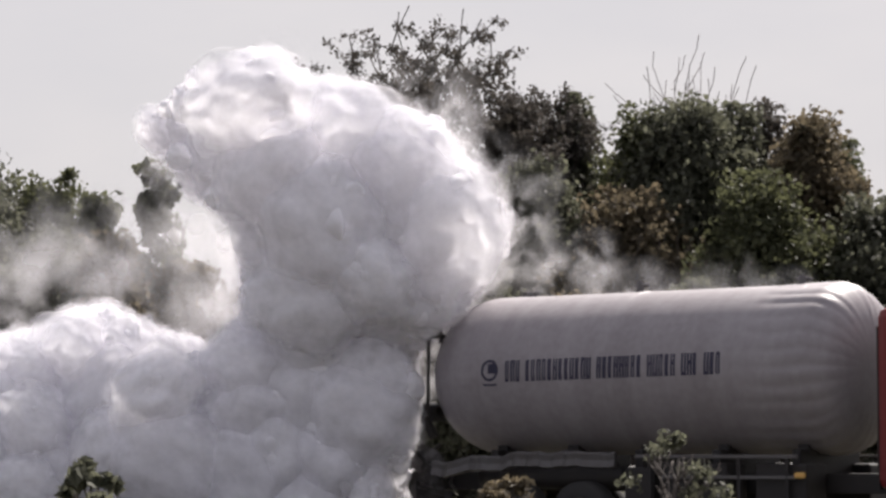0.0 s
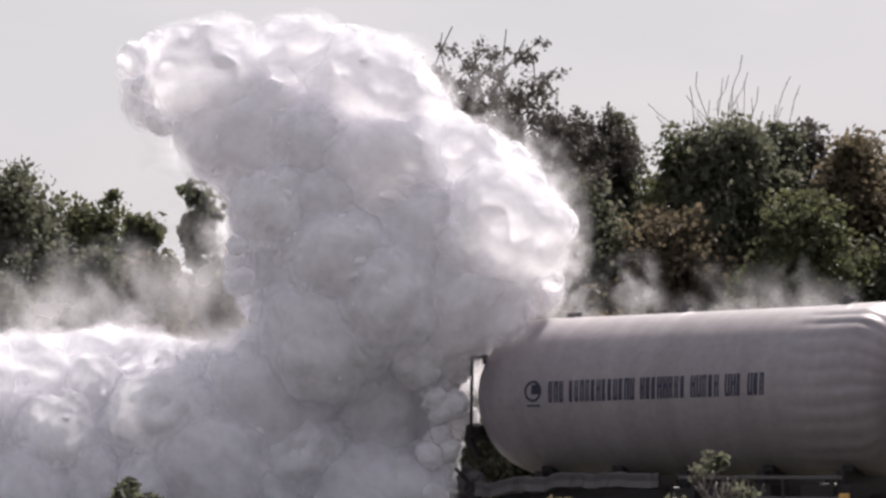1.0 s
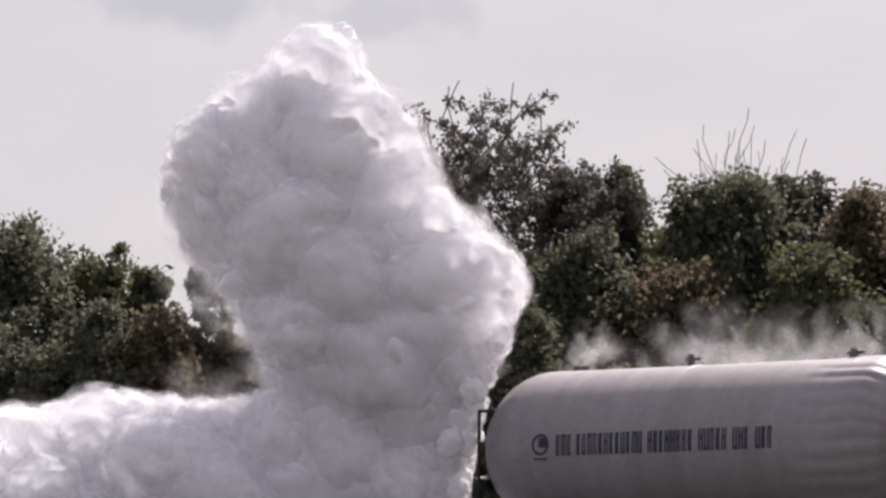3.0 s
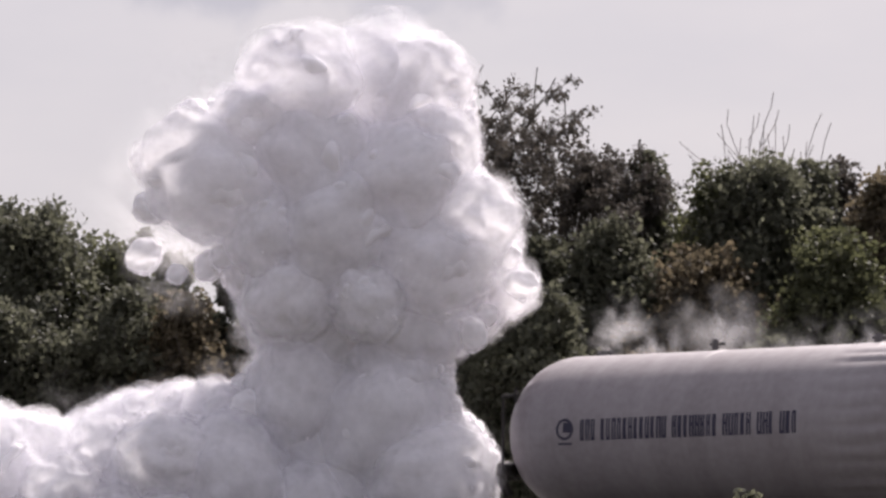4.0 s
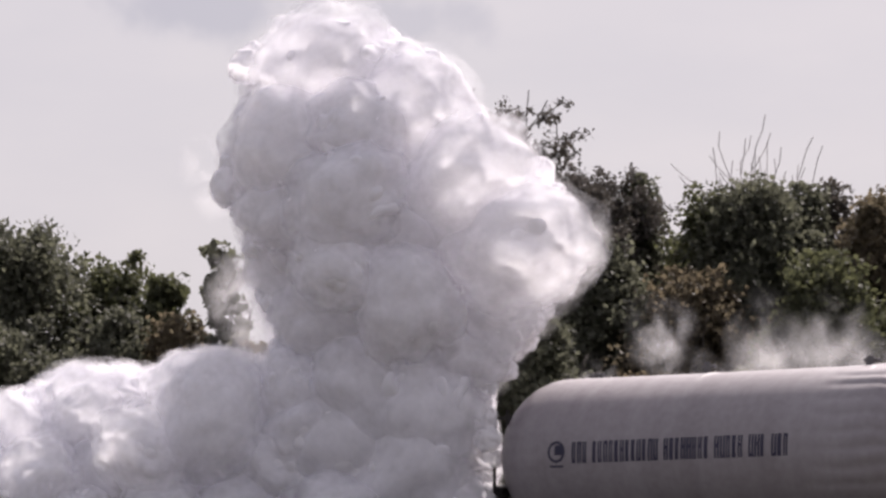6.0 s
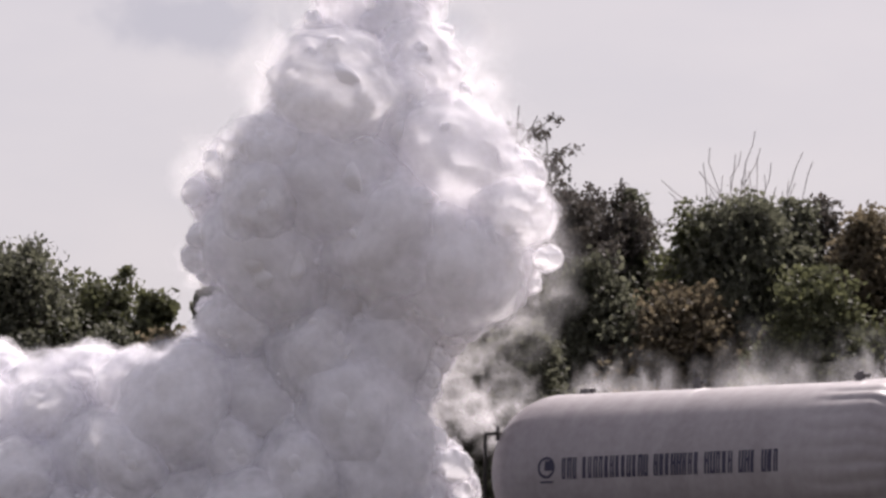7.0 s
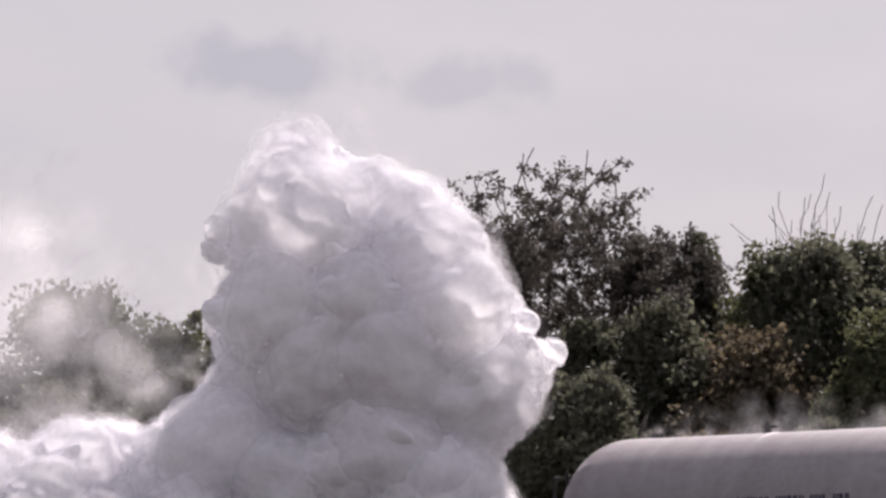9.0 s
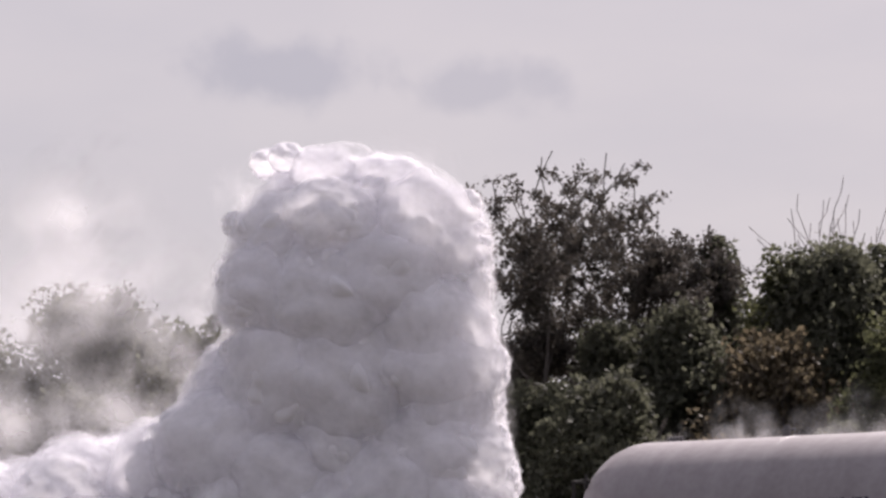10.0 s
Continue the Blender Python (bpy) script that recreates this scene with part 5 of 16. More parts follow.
    billow(plume, 4, 1.08, 185, 6.3, [(-1.31,41.4,1.99),(-0.95,41.5,4.1),(0.21,40.3,4.97),(-0.82,40.1,5.61),(-2.95,41.2,6.91),(-1.4,42.6,3.85),(-0.86,41.7,0.38),(-1.48,41.5,2.13),(-1.65,41.3,4.35),(-0.87,40.6,5.77),(-1.32,40.6,6.78),(-1.55,42.6,6.47),(-1.91,42.6,1.32),(-1.4,41.1,2.34),(-1.82,41.4,4.25),(-2.24,41.4,4.93),(-2.76,41,6.16),(-3.34,41.7,7.2),(-3.91,42.6,3.47),(-1.87,41.3,2.49),(-2.81,40.9,2.94)])
    billow(plume, 3, 0.86, 194, -4.4, [(-2.76,41.3,2.03),(-2.43,41.2,3.9),(-2.11,40.1,4.58),(-2.28,39.8,5.77),(-3.7,41.1,7.34),(-1.8,42.6,3.96),(-1.18,41.6,1.78),(-1.29,41.3,3.21),(-2.23,41.3,4.94),(-2.35,40.5,5.93),(-2.43,40.3,7.21),(-2.38,42.6,7.47),(-1.81,42.6,2.74),(-2.03,40.9,1.07),(-2.64,41,4.31),(-3.4,41.4,4.69),(-3.72,40.4,6.16),(-2.96,41,8.23),(-3.16,42.6,5.9),(-1.6,42.6,1.26),(-1.17,40.7,1.51)])
    billow(plume, 0, 0.82, 224, 12.4, [(-2.86,41.3,2.59),(-1.85,41,4.47),(-2.31,40.3,5.4),(-3.06,40.3,6.49),(-3.31,42.6,6.34),(-2.32,42.6,1.35),(-3.05,41.6,1.39),(-3.46,41.4,2.93),(-3.24,40.6,4.56),(-3.89,40.4,6.36),(-2.83,41.3,7.9),(-1.53,42.6,4.07),(-1.55,41.1,0.85),(-1.72,41.1,2.79),(-3.02,41.2,5.06),(-2.97,41.2,5.3),(-4,41.5,6.04),(-4.2,42.6,6.43),(-0.96,42.6,1.19),(-1.68,41.2,1.72),(-3.29,40.8,2.91)])
    billow(plume, 2, 0.88, 163, -2.8, [(-1.18,41.4,2.49),(-0.13,40.8,4.17),(-0.45,40.5,5.84),(-1.82,40.7,6.36),(-2.34,42.6,6.07),(-1.23,41.9,2.44),(-1.03,41.7,3.47),(-0.62,41.5,4.88),(-0.71,40.8,5.59),(-1.01,40.7,6.82),(-2.17,41.5,7.68),(-1.76,42.6,2.98),(-1.35,41.2,1.76),(-1.79,41.3,3.56),(-2.32,41.2,5.34),(-2.39,41.3,5.74),(-2.61,41.6,7.38),(-3.06,42.6,6.29),(-2.29,42.6,2.64),(-2.36,41.3,3.49),(-2.07,40.9,4.06)])
    billow(plume, 1, 1.04, 158, 1.5, [(-2.11,41.5,2.31),(-1.33,40.6,3.47),(-0.99,40.5,5.08),(-2.61,40.7,5.67),(-1.79,42.6,4.55),(-1.19,41.9,1.92),(-1.34,41.7,3.26),(-1.45,41.5,4.51),(-1.22,40.8,5.09),(-1.72,40.5,6.81),(-2.21,41.1,6.51),(-1.31,42.6,4.47),(-1.2,41.2,1.63),(-1.14,41.1,3.55),(-1.51,41.4,5.11),(-1.87,41.4,5.58),(-3.32,41.2,7.17),(-2.78,41.8,7.82),(-2.85,42.6,3.51),(-2,41.3,2.81),(-2.15,40.9,3.49)])
    billow(plume, 1, 0.69, 147, -11.8, [(-2.37,41.4,3.53),(-2.22,40.3,3.99),(-3.1,40.1,5.28),(-3.76,40.8,6.91),(-2.06,42.6,4.42),(-1.51,41.7,0.61),(-1.23,41.5,2.4),(-1.76,41.2,3.19),(-2.18,40.4,4.44),(-3.22,40.3,5.87),(-2.98,41.2,7.29),(-2.18,42.6,4.6),(-2.03,41,0.52),(-2.5,40.8,2.77),(-3.78,41.1,4.77),(-3.86,41.1,5.05),(-3.88,41.1,6.93),(-3.08,41.7,8.61),(-2.73,42.6,4.58),(-1.12,41.1,1.28),(-2.45,40.6,1.69)])
    billow(plume, 1, 0.79, 182, -10.3, [(-2.32,41.4,4.32),(-1.61,40.3,4.43),(-2.47,40.2,6.23),(-2.45,42.6,6.17),(-2.82,42.6,0.97),(-2.35,41.8,1.47),(-3.17,41.4,2.74),(-2.93,40.6,4.35),(-3.59,40.6,5.49),(-2.63,41.9,6.9),(-2.32,42.6,2.39),(-2.78,41.1,1.55),(-3.16,41.2,3.46),(-3.73,40.8,5.35),(-3.33,40.4,7.09),(-3.24,41.6,7.5),(-3.03,42.6,4.79),(-2.69,41,1.62),(-3.36,40.6,3.2),(-4.57,40.9,4.76),(-4.75,40.8,5.83)])
    billow(plume, 3, 1.13, 226, -9.8, [(-1.23,41.5,4.51),(-0.86,40.5,4.94),(-1.48,40.4,5.94),(-2.08,42.6,5.77),(-2.64,42.6,1.61),(-2.81,42,0.46),(-2.87,41.7,1.89),(-2.2,41,3.66),(-2.62,40.7,5.54),(-2.71,41,6.76),(-2.48,42.6,5.74),(-1.21,41.3,1.92),(-1.28,41.2,3.19),(-1.02,41.4,4.51),(-0.55,40.7,5.58),(-1.94,41.3,6.3),(-3.02,41.9,7.78),(-2.91,42.6,4.18),(-1.85,40.8,2.7),(-1.82,41.3,4.06),(-2.23,41,4.73)])
    billow(plume, 5, 1.14, 26, -7.0, [(-0.84,41.4,3.91),(0.2,40.6,5.01),(-1.67,40.5,6.85),(-0.89,42.6,5.14),(-2.16,42.6,1.06),(-2.34,42,2.24),(-2.18,41.6,3.66),(-1.35,40.9,5.6),(-1.69,40.8,6.25),(-2.68,41.3,7.72),(-2.36,42.6,4.59),(-0.98,41.3,0.23),(-1.5,41.2,2.31),(-2.13,41.4,4.32),(-1.6,40.6,5.96),(-2.57,41.3,6.7),(-3.35,42.6,5.94),(-3.63,42.6,1.41),(-1.93,40.8,2.86),(-1.73,41.4,4.26),(-2.27,41,5.23)])
    billow(plume, 1, 1.22, 130, 8.1, [(-2.06,41.4,4.96),(-2.78,40.8,4.93),(-3.4,40.7,6.51),(-1.17,42.6,4.89),(-2.37,42.6,1.06),(-3.67,42,2.38),(-2.63,41.7,4.54),(-3.07,41.1,5.58),(-4.41,40.9,6.33),(-3.66,41.2,6.79),(-2.14,42.6,5.18),(-1.35,41.5,1.49),(-2.27,41.4,2.78),(-3.02,41.6,3.91),(-3.32,41,5.83),(-3.58,41.4,5.75),(-3.19,41.9,6.32),(-2.15,42.6,5.36),(-2.07,41,1.21),(-3.88,41.5,2.01),(-4.36,41.1,4.62)])
    billow(plume, 6, 0.95, 190, -7.2, [(-0.37,41.1,3.93),(-0.58,40.8,5.84),(-2.73,40.6,7.31),(-1.52,42.6,3.69),(-1.18,42,2.59),(-1.18,41.8,4),(-0.35,41.1,4.89),(-0.82,40.8,5.99),(-1.44,41,7.6),(-1.68,42.6,5.93),(-1.47,41.1,1.62),(-1.68,41.3,2.97),(-1.03,41.4,5.11),(-0.57,40.6,6.28),(-1.64,40.9,7.62),(-2.59,42.6,7.36),(-2.71,42.6,2.06),(-2.23,41.1,0.63),(-3.16,40.8,2.3),(-3.77,41,4.75),(-4.53,40.9,5.93)])
    billow(plume, 6, 1.05, 9, 0.7, [(-1.94,40.9,3.72),(-1.84,40.8,5.45),(-4,40.5,7.16),(-1.67,42.6,2.81),(-1.48,42,1.22),(-1.18,41.9,3.41),(-1.23,41.2,4.5),(-2.44,40.6,6.34),(-3.18,40.8,7.71),(-1.92,42.6,6.65),(-1.95,42.6,1.05),(-2.16,41.2,2.27),(-2.62,41.4,4.66),(-3.25,40.9,6.05),(-2.44,40.4,8.07),(-2.34,41.6,7.85),(-2.77,42.6,5.23),(-1.49,41.1,2.24),(-2.65,40.7,3.59),(-2.5,41.1,4.77),(-3.8,40.8,5.76)])
    billow(plume, 2, 0.7, 64, -4.4, [(-0.88,40.7,4.75),(-1.34,40.9,6.68),(-3.51,42.6,6.9),(-2.36,42.6,2.42),(-1.83,41.9,-0.06),(-1.14,41.8,2.92),(-0.68,41.2,4.04),(-0.47,40.6,5.01),(-1.17,40.7,6.82),(-2.63,41.9,8.3),(-2.1,42.6,4.07),(-1.27,41.2,2.4),(-0.65,41.1,4.07),(-0.43,41.2,5.13),(0.06,40.5,6.27),(-1.63,41.2,6.49),(-2.99,41.9,8.23),(-3,42.6,5.75),(-2.45,40.7,1.76),(-3.25,41.2,2.53),(-3.11,40.9,3.75)])
    billow(plume, 7, 0.78, 54, -9.3, [(-1.07,40.4,3.98),(-2.7,40.7,5.95),(-2.97,42.6,6.35),(-2.25,42.6,1.61),(-1.93,41.9,0.57),(-1.84,41.6,3.26),(-2.79,40.9,4.37),(-3.54,40.5,6.5),(-3.77,40.6,7.16),(-3.23,42.6,6.95),(-3.12,42.6,1.7),(-3.1,41.1,0.95),(-3.02,41.1,2.94),(-3.67,41,4.53),(-3.43,40.3,6.5),(-3.41,41.2,6.92),(-3.42,42.6,6.69),(-3.22,42.6,2.63),(-1.71,40.6,1.14),(-2.73,41.1,1.92),(-3.69,40.8,3.52)])
    billow(plume, 6, 1.12, 68, -0.8, [(-1.8,40.6,4.77),(-2.72,40.9,6.9),(-1.82,42.6,5.67),(-2.7,42.6,0.37),(-2.02,42,-0.34),(-1.97,41.8,2.71),(-1.69,41.2,4.06),(-1.95,40.7,4.71),(-2.95,40.8,6.59),(-2.52,42.6,6.93),(-2.59,42.6,1.85),(-1.48,41.3,1.71),(-1.99,41.2,3.59),(-2.84,41.4,5.06),(-2.38,40.6,6.78),(-3.31,41.2,6.35),(-3.54,41.9,7.16),(-2.81,42.6,4.77),(-1.82,40.8,2.71),(-2.8,41.3,3.75),(-3.56,40.9,4.59)])
    billow(plume, 5, 1.26, 272, 7.7, [(-0.11,41.1,4.68),(-1.78,41.3,6.4),(-1.53,42.6,4.51),(-1.82,42,1.26),(-2,42.1,2.66),(-1.75,41.8,4.64),(-0.95,41.3,5.04),(-1.4,41.2,6.85),(-2.15,41.4,7.68),(-1.89,42.6,5.08),(-0.86,41.4,0.2),(-2.21,41.6,1.58),(-1.54,41.7,4.49),(-1.23,41.2,5.81),(-0.77,41,7),(-2.06,41.8,7.75),(-3.3,42.6,5.72),(-2.62,42.6,1.82),(-2.48,41.2,2.63),(-3.08,41.6,4.46),(-3.08,41.3,4.89)])
    billow(plume, 4, 0.98, 284, 11.8, [(-2.55,40.6,5.52),(-3.96,41,7.29),(-2.05,42.6,3.12),(-2.04,41.7,2.3),(-2.14,41.9,3.14),(-1.49,41,3.99),(-2.2,40.9,5.04),(-2.76,41.1,7.5),(-2.39,42.6,4.75),(-1.42,40.8,0.01),(-1.19,41,2.11),(-0.92,41.2,3.85),(-1.5,40.5,4.76),(-1.66,41,6.9),(-2.07,42.6,6.68),(-1.75,42.6,1.89),(-1.92,40.6,3.27),(-1.68,41.2,4.79),(-1.63,40.6,5.53),(-2.52,40.8,6.57),(-3.25,42.6,6.78)])
    billow(plume, 1, 0.88, 345, 6.4, [(-0.59,40.9,5.71),(-2.2,42.6,6.59),(-1.68,42.6,2.13),(-1.36,41.8,0.2),(-1.1,42,3.43),(-0.25,41.3,4.88),(-1.12,41,5.71),(-1.25,41.2,7.49),(-2.31,42.6,7.01),(-2.26,42.6,1.76),(-1.2,41.2,1.01),(-1.16,41.5,3.2),(-0.33,41.2,4.7),(0.36,40.8,6.19),(-1.28,41.5,8.48),(-2.93,42.6,6.29),(-3.07,42.6,1.66),(-1.91,41.3,1.81),(-1.87,41,3.3),(-1.79,41.1,5.03),(-2.14,41.1,5.88)])
    billow(plume, 2, 1.13, 237, 9.3, [(-0.66,41,5.42),(-1.12,42.6,5.28),(-2.49,42.6,-0.35),(-1.75,41.9,1.05),(-1.62,42,2.66),(-0.53,41.3,4.01),(-1.6,41.3,6.07),(-1.87,41.4,8.08),(-1.86,42.6,5.21),(-1.42,41.2,1.59),(-1.85,41.4,2.78),(-1.65,41.6,5.24),(-1.38,41,6.02),(-1.2,41.2,7.99),(-2.01,42.6,8.19),(-3.07,42.6,2.62),(-1.91,41.1,1.11),(-1.83,41.4,3.1),(-1.44,41.2,4.67),(-2.27,41,5.76),(-2.41,41.2,6.68)])
    billow(plume, 3, 1.05, 180, -1.8, [(-2.8,40.5,6.39),(-2.23,42.6,5.26),(-2.17,41.7,-0.05),(-2.26,41.7,1.74),(-2.11,41.8,3.73),(-2.47,40.8,4.41),(-2.99,40.9,5.74),(-2.18,42.6,7.71),(-2.33,42.6,2.53),(-2.9,40.8,1.42),(-2.72,41.2,3.42),(-1.73,40.9,4.71),(-2.35,40.4,6.27),(-2.14,41.2,8.02),(-3.19,42.6,6.46),(-1.93,40.9,0.53),(-2.56,40.6,2),(-2.44,41.2,4.15),(-3.67,40.6,4.83),(-4.55,40.7,6.14),(-3.98,42.6,6.46)])
    billow(plume, 0, 1.2, 350, -8.6, [(-1.57,41.2,5.96),(-1.61,42.6,4.62),(-1.51,42,-0.58),(-1.46,41.9,2.48),(-1.41,42,3.17),(-1.21,41.3,5.18),(-2.26,41.5,6.33),(-2.58,42.6,6.06),(-2,42.6,1.38),(-1.85,41.3,2.32),(-2.3,41.5,4.87),(-0.58,41.2,6.1),(-1.39,41.1,7.47),(-1.97,41.7,9.03),(-3.22,42.6,2.64),(-1.4,41.4,1.95),(-2.61,41.6,3.45),(-1.05,41.4,5.31),(-2.07,41.1,6.17),(-3.7,41.7,6.72),(-3.58,42.6,3.85)])
    billow(plume, 6, 0.82, 84, -6.8, [(-2.73,41.5,6.71),(-1.86,42.6,3.91),(-1.81,41.8,1.87),(-2.29,41.7,3.19),(-1.73,41.8,4.09),(-3.89,41,5.57),(-4.11,41.2,6.88),(-2.71,42.6,7.83),(-2.4,42.6,3.63),(-4.43,41,1.84),(-3.5,41.3,3.34),(-2.81,41.4,5.23),(-3.3,40.8,6.2),(-3.16,41.1,7.36),(-1.9,42.6,9.19),(-2.7,42.6,2.88),(-4.8,40.9,0.81),(-3.92,41.3,3.07),(-4.49,41.1,4.67),(-5.25,40.9,5.96),(-4.58,41,6.68)])
    billow(plume, 1, 0.78, 255, -3.1, [(-2.9,42.6,6.19),(-2.09,42.6,2.58),(-2.49,41.6,0.95),(-2.87,41.5,2.53),(-2.4,41.6,4.24),(-2.53,40.7,5.24),(-3.41,40.9,6.31),(-3.57,42.6,7.33),(-2.83,42.6,2.66),(-3.76,40.6,1.09),(-4.12,41,2.82),(-2.51,40.9,4.28),(-2.5,40.3,5.25),(-2.47,40.8,7.23),(-1.47,42.6,7.76),(-2.26,42.6,1.97),(-2.99,40.5,1.07),(-3.09,40.9,2.52),(-3.08,40.7,4.05),(-4.11,40.5,5.44),(-3.75,40.7,6.9)])
    billow(plume, 0, 1.09, 92, 9.7, [(-1.66,42.6,5.47),(-2.08,42.6,0.78),(-1.64,41.9,2.46),(-0.94,41.7,4.19),(-1.54,41.6,4.72),(-1.67,41.4,6.02),(-2.97,41.7,7.51),(-2.39,42.6,3.28),(-2.5,41.5,1.7),(-2.11,41.3,4.32),(-1.59,41,5.45),(-1.82,40.9,5.9),(-2.2,41.4,7.01),(-3.29,42.6,6.04),(-1.06,41.3,1.23),(-1.53,41.3,2.28),(-2.46,41.8,4.87),(-1.64,40.9,6.14),(-2.48,41.3,6.63),(-3.45,42.6,6.36),(-3.17,42.6,1.68)])
    billow(plume, 7, 1.23, 147, 1.8, [(-1.23,42.6,4.54),(-1.63,42,0.73),(-1.6,41.9,3.28),(-1.04,41.7,5.06),(-2.12,41.8,5.82),(-2.37,41.2,6.24),(-2.27,41.3,7),(-2.04,42.6,5.66),(-1.29,42.6,-0.19),(-1.84,41,0.81),(-1.97,41.4,3.64),(-0.59,41.1,4.58),(0.16,40.7,5.6),(-0.55,41.3,7.2),(-0.96,42.6,6.47),(-1.74,42.6,0.69),(-0.53,40.9,0.45),(-1.92,41.3,2.54),(-1.66,41.1,4.39),(-3.15,40.9,5.6),(-2.96,41.1,6.05)])
    billow(plume, 4, 1.01, 61, 1.4, [(-1.58,42.6,4.26),(-1.87,41.9,1.16),(-2.14,41.7,4.05),(-2.38,41.4,5.23),(-3.19,41.2,6.4),(-3.41,41,7.48),(-2.68,41.5,7.86),(-2.04,42.6,3.45),(-2.98,41.2,1.31),(-3.54,40.9,3.31),(-3.11,40.8,4.26),(-2.76,40.5,5.34),(-3.29,40.8,7.09),(-2.55,42.6,7.23),(-3.24,42.6,1.76),(-4.56,40.9,0.55),(-3.63,41.3,3.51),(-3.68,41,5.58),(-4.23,40.5,5.59),(-3.95,41.2,7.41),(-2.93,42.6,5.67)])
    billow(plume, 2, 1.16, 356, 11.5, [(-1.97,42.6,2.3),(-2.2,42,-0.62),(-1.88,41.7,1.09),(-1,41.5,3.31),(-2.25,41.3,4.87),(-3.48,41.1,5.86),(-3.46,41.6,7.09),(-2.55,42.6,2.77),(-1.43,41.3,1.31),(-2.12,41,3.05),(-1.05,41,4.17),(0.18,40.7,5.44),(-0.62,40.7,6.54),(-2.05,42.6,8.5),(-2.82,42.6,3.16),(-0.89,41,0.6),(-1.44,41,2.17),(-2.02,41.3,3.67),(-2.63,40.7,4.86),(-3.53,40.9,6.43),(-3.6,42.6,6.6)])
    billow(plume, 1, 0.95, 287, 4.3, [(-1.85,42.6,2.83),(-2,41.8,2.49),(-2.67,41.5,4.73),(-1.5,41.2,5.75),(-1.58,41,5.56),(-2.12,41,7.29),(-2.78,42.6,7.23),(-1.66,42.6,2.33),(-1.18,41.2,1.76),(-1.99,40.8,3.64),(-0.75,40.8,4.81),(-0.7,40.5,5.81),(-2.29,40.6,7.25),(-2.32,42.6,8.78),(-3.04,42.6,3.86),(-2.84,40.9,1.35),(-2.79,40.9,3.05),(-2.5,41.1,4.9),(-3.12,40.5,5.63),(-3.38,40.8,7.2),(-2.97,41.4,7.22)])
    billow(plume, 5, 1.23, 198, 9.8, [(-2.12,42.6,-1.04),(-1.26,42,-0.61),(-3.15,41.5,2.54),(-1.83,41.1,3.43),(-3.42,41.1,5.47),(-3.65,41.4,6.92),(-2.51,42.6,5.68),(-1.35,41.6,1.41),(-1.97,41.3,2.69),(-3.1,41,3.9),(-2.83,40.7,5.23),(-2.8,40.5,6.69),(-2.71,41.3,8.19),(-2.25,42.6,5.37),(-2,41.1,0.45),(-2.41,41,2.29),(-2.23,41.6,4.19),(-2.51,40.8,5.59),(-3.93,40.8,6.8),(-4.67,41.6,8.03),(-4.03,42.6,3.4)])
    billow(plume, 7, 0.59, 240, 0.7, [(-3.28,42.1,-0.6),(-2.72,42.1,1.08),(-2.98,42.1,3.87),(-2.93,42.1,5.14),(-4.22,42.1,6.11),(-3.59,42.1,8.05),(-1.7,42.6,3.2),(-3.14,42.1,0.91),(-3.71,42.1,2.34),(-3.2,42.1,4.7),(-3.02,42.1,5.79),(-3.27,42.1,7.28),(-2.12,42.6,6.06),(-2,42.1,0.32),(-2.11,42.1,2.44),(-3.39,42.1,3.64),(-3.51,42.1,4.67),(-3.53,42.1,6.39),(-4.26,42.6,6.87),(-3.47,42.6,2.7),(-2.58,42.1,1.2)])
    billow(plume, 1, 0.56, 293, -0.9, [(-1.85,42.4,0.49),(-1.31,42.4,1.8),(-2.32,42.4,3.9),(-2.27,42.4,4.94),(-3.78,42.4,6.26),(-3.08,42.6,7.76),(-1.78,42.6,2.73),(-2.37,42.4,1.34),(-2.9,42.4,3.3),(-2.87,42.4,4.83),(-2.98,42.4,6.58),(-2.6,42.4,8.39),(-1.38,42.6,6.56),(-1.64,42.6,0.73),(-2.33,42.4,2.68),(-3.19,42.4,4.2),(-3.97,42.4,5.23),(-3.94,42.4,6.96),(-3.91,42.4,7.9),(-2.57,42.6,4.52),(-3.49,42.4,1.14)])
    billow(plume, 2, 0.84, 162, -10.9, [(-1.27,42.6,0.83),(-1.28,42.6,2.89),(-1.15,42.6,3.71),(-1.86,42.6,4.76),(-3.18,42.6,5.89),(-3.48,42.6,7.9),(-1.51,42.6,4.88),(-1.02,42.6,1.12),(-1.94,42.6,2.48),(-2,42.6,3.89),(-0.78,42.6,4.89),(-0.5,42.6,5.82),(-1.21,42.6,7.35),(-1.19,42.6,6.57),(-1.71,42.6,1.17),(-1.85,42.6,1.09),(-2.06,42.6,2.31),(-1.87,42.6,4.23),(-2.09,42.6,5.43),(-2.68,42.6,6.87),(-2.72,42.6,6.62)])
    billow(plume, 7, 0.71, 102, -10.6, [(-1.24,42.7,0.87),(-1.09,42.7,3.21),(-0.07,42.7,4.92),(-0.04,42.7,5.56),(-2.7,42.7,7.15),(-1.57,42.6,5.33),(-1.34,42.7,1.13),(-0.91,42.7,2.42),(-1.74,42.7,4.16),(-1.11,42.7,6.12),(-1.3,42.7,6.96),(-2.31,42.6,5.99),(-2.58,42.6,0.23),(-1.38,42.7,2.4),(-1.98,42.7,4.79),(-2.43,42.7,5.39),(-2.6,42.7,6.52),(-2.86,42.6,7.95),(-3.39,42.6,2.54),(-2.49,42.7,1.6),(-2.48,42.7,3.43)])
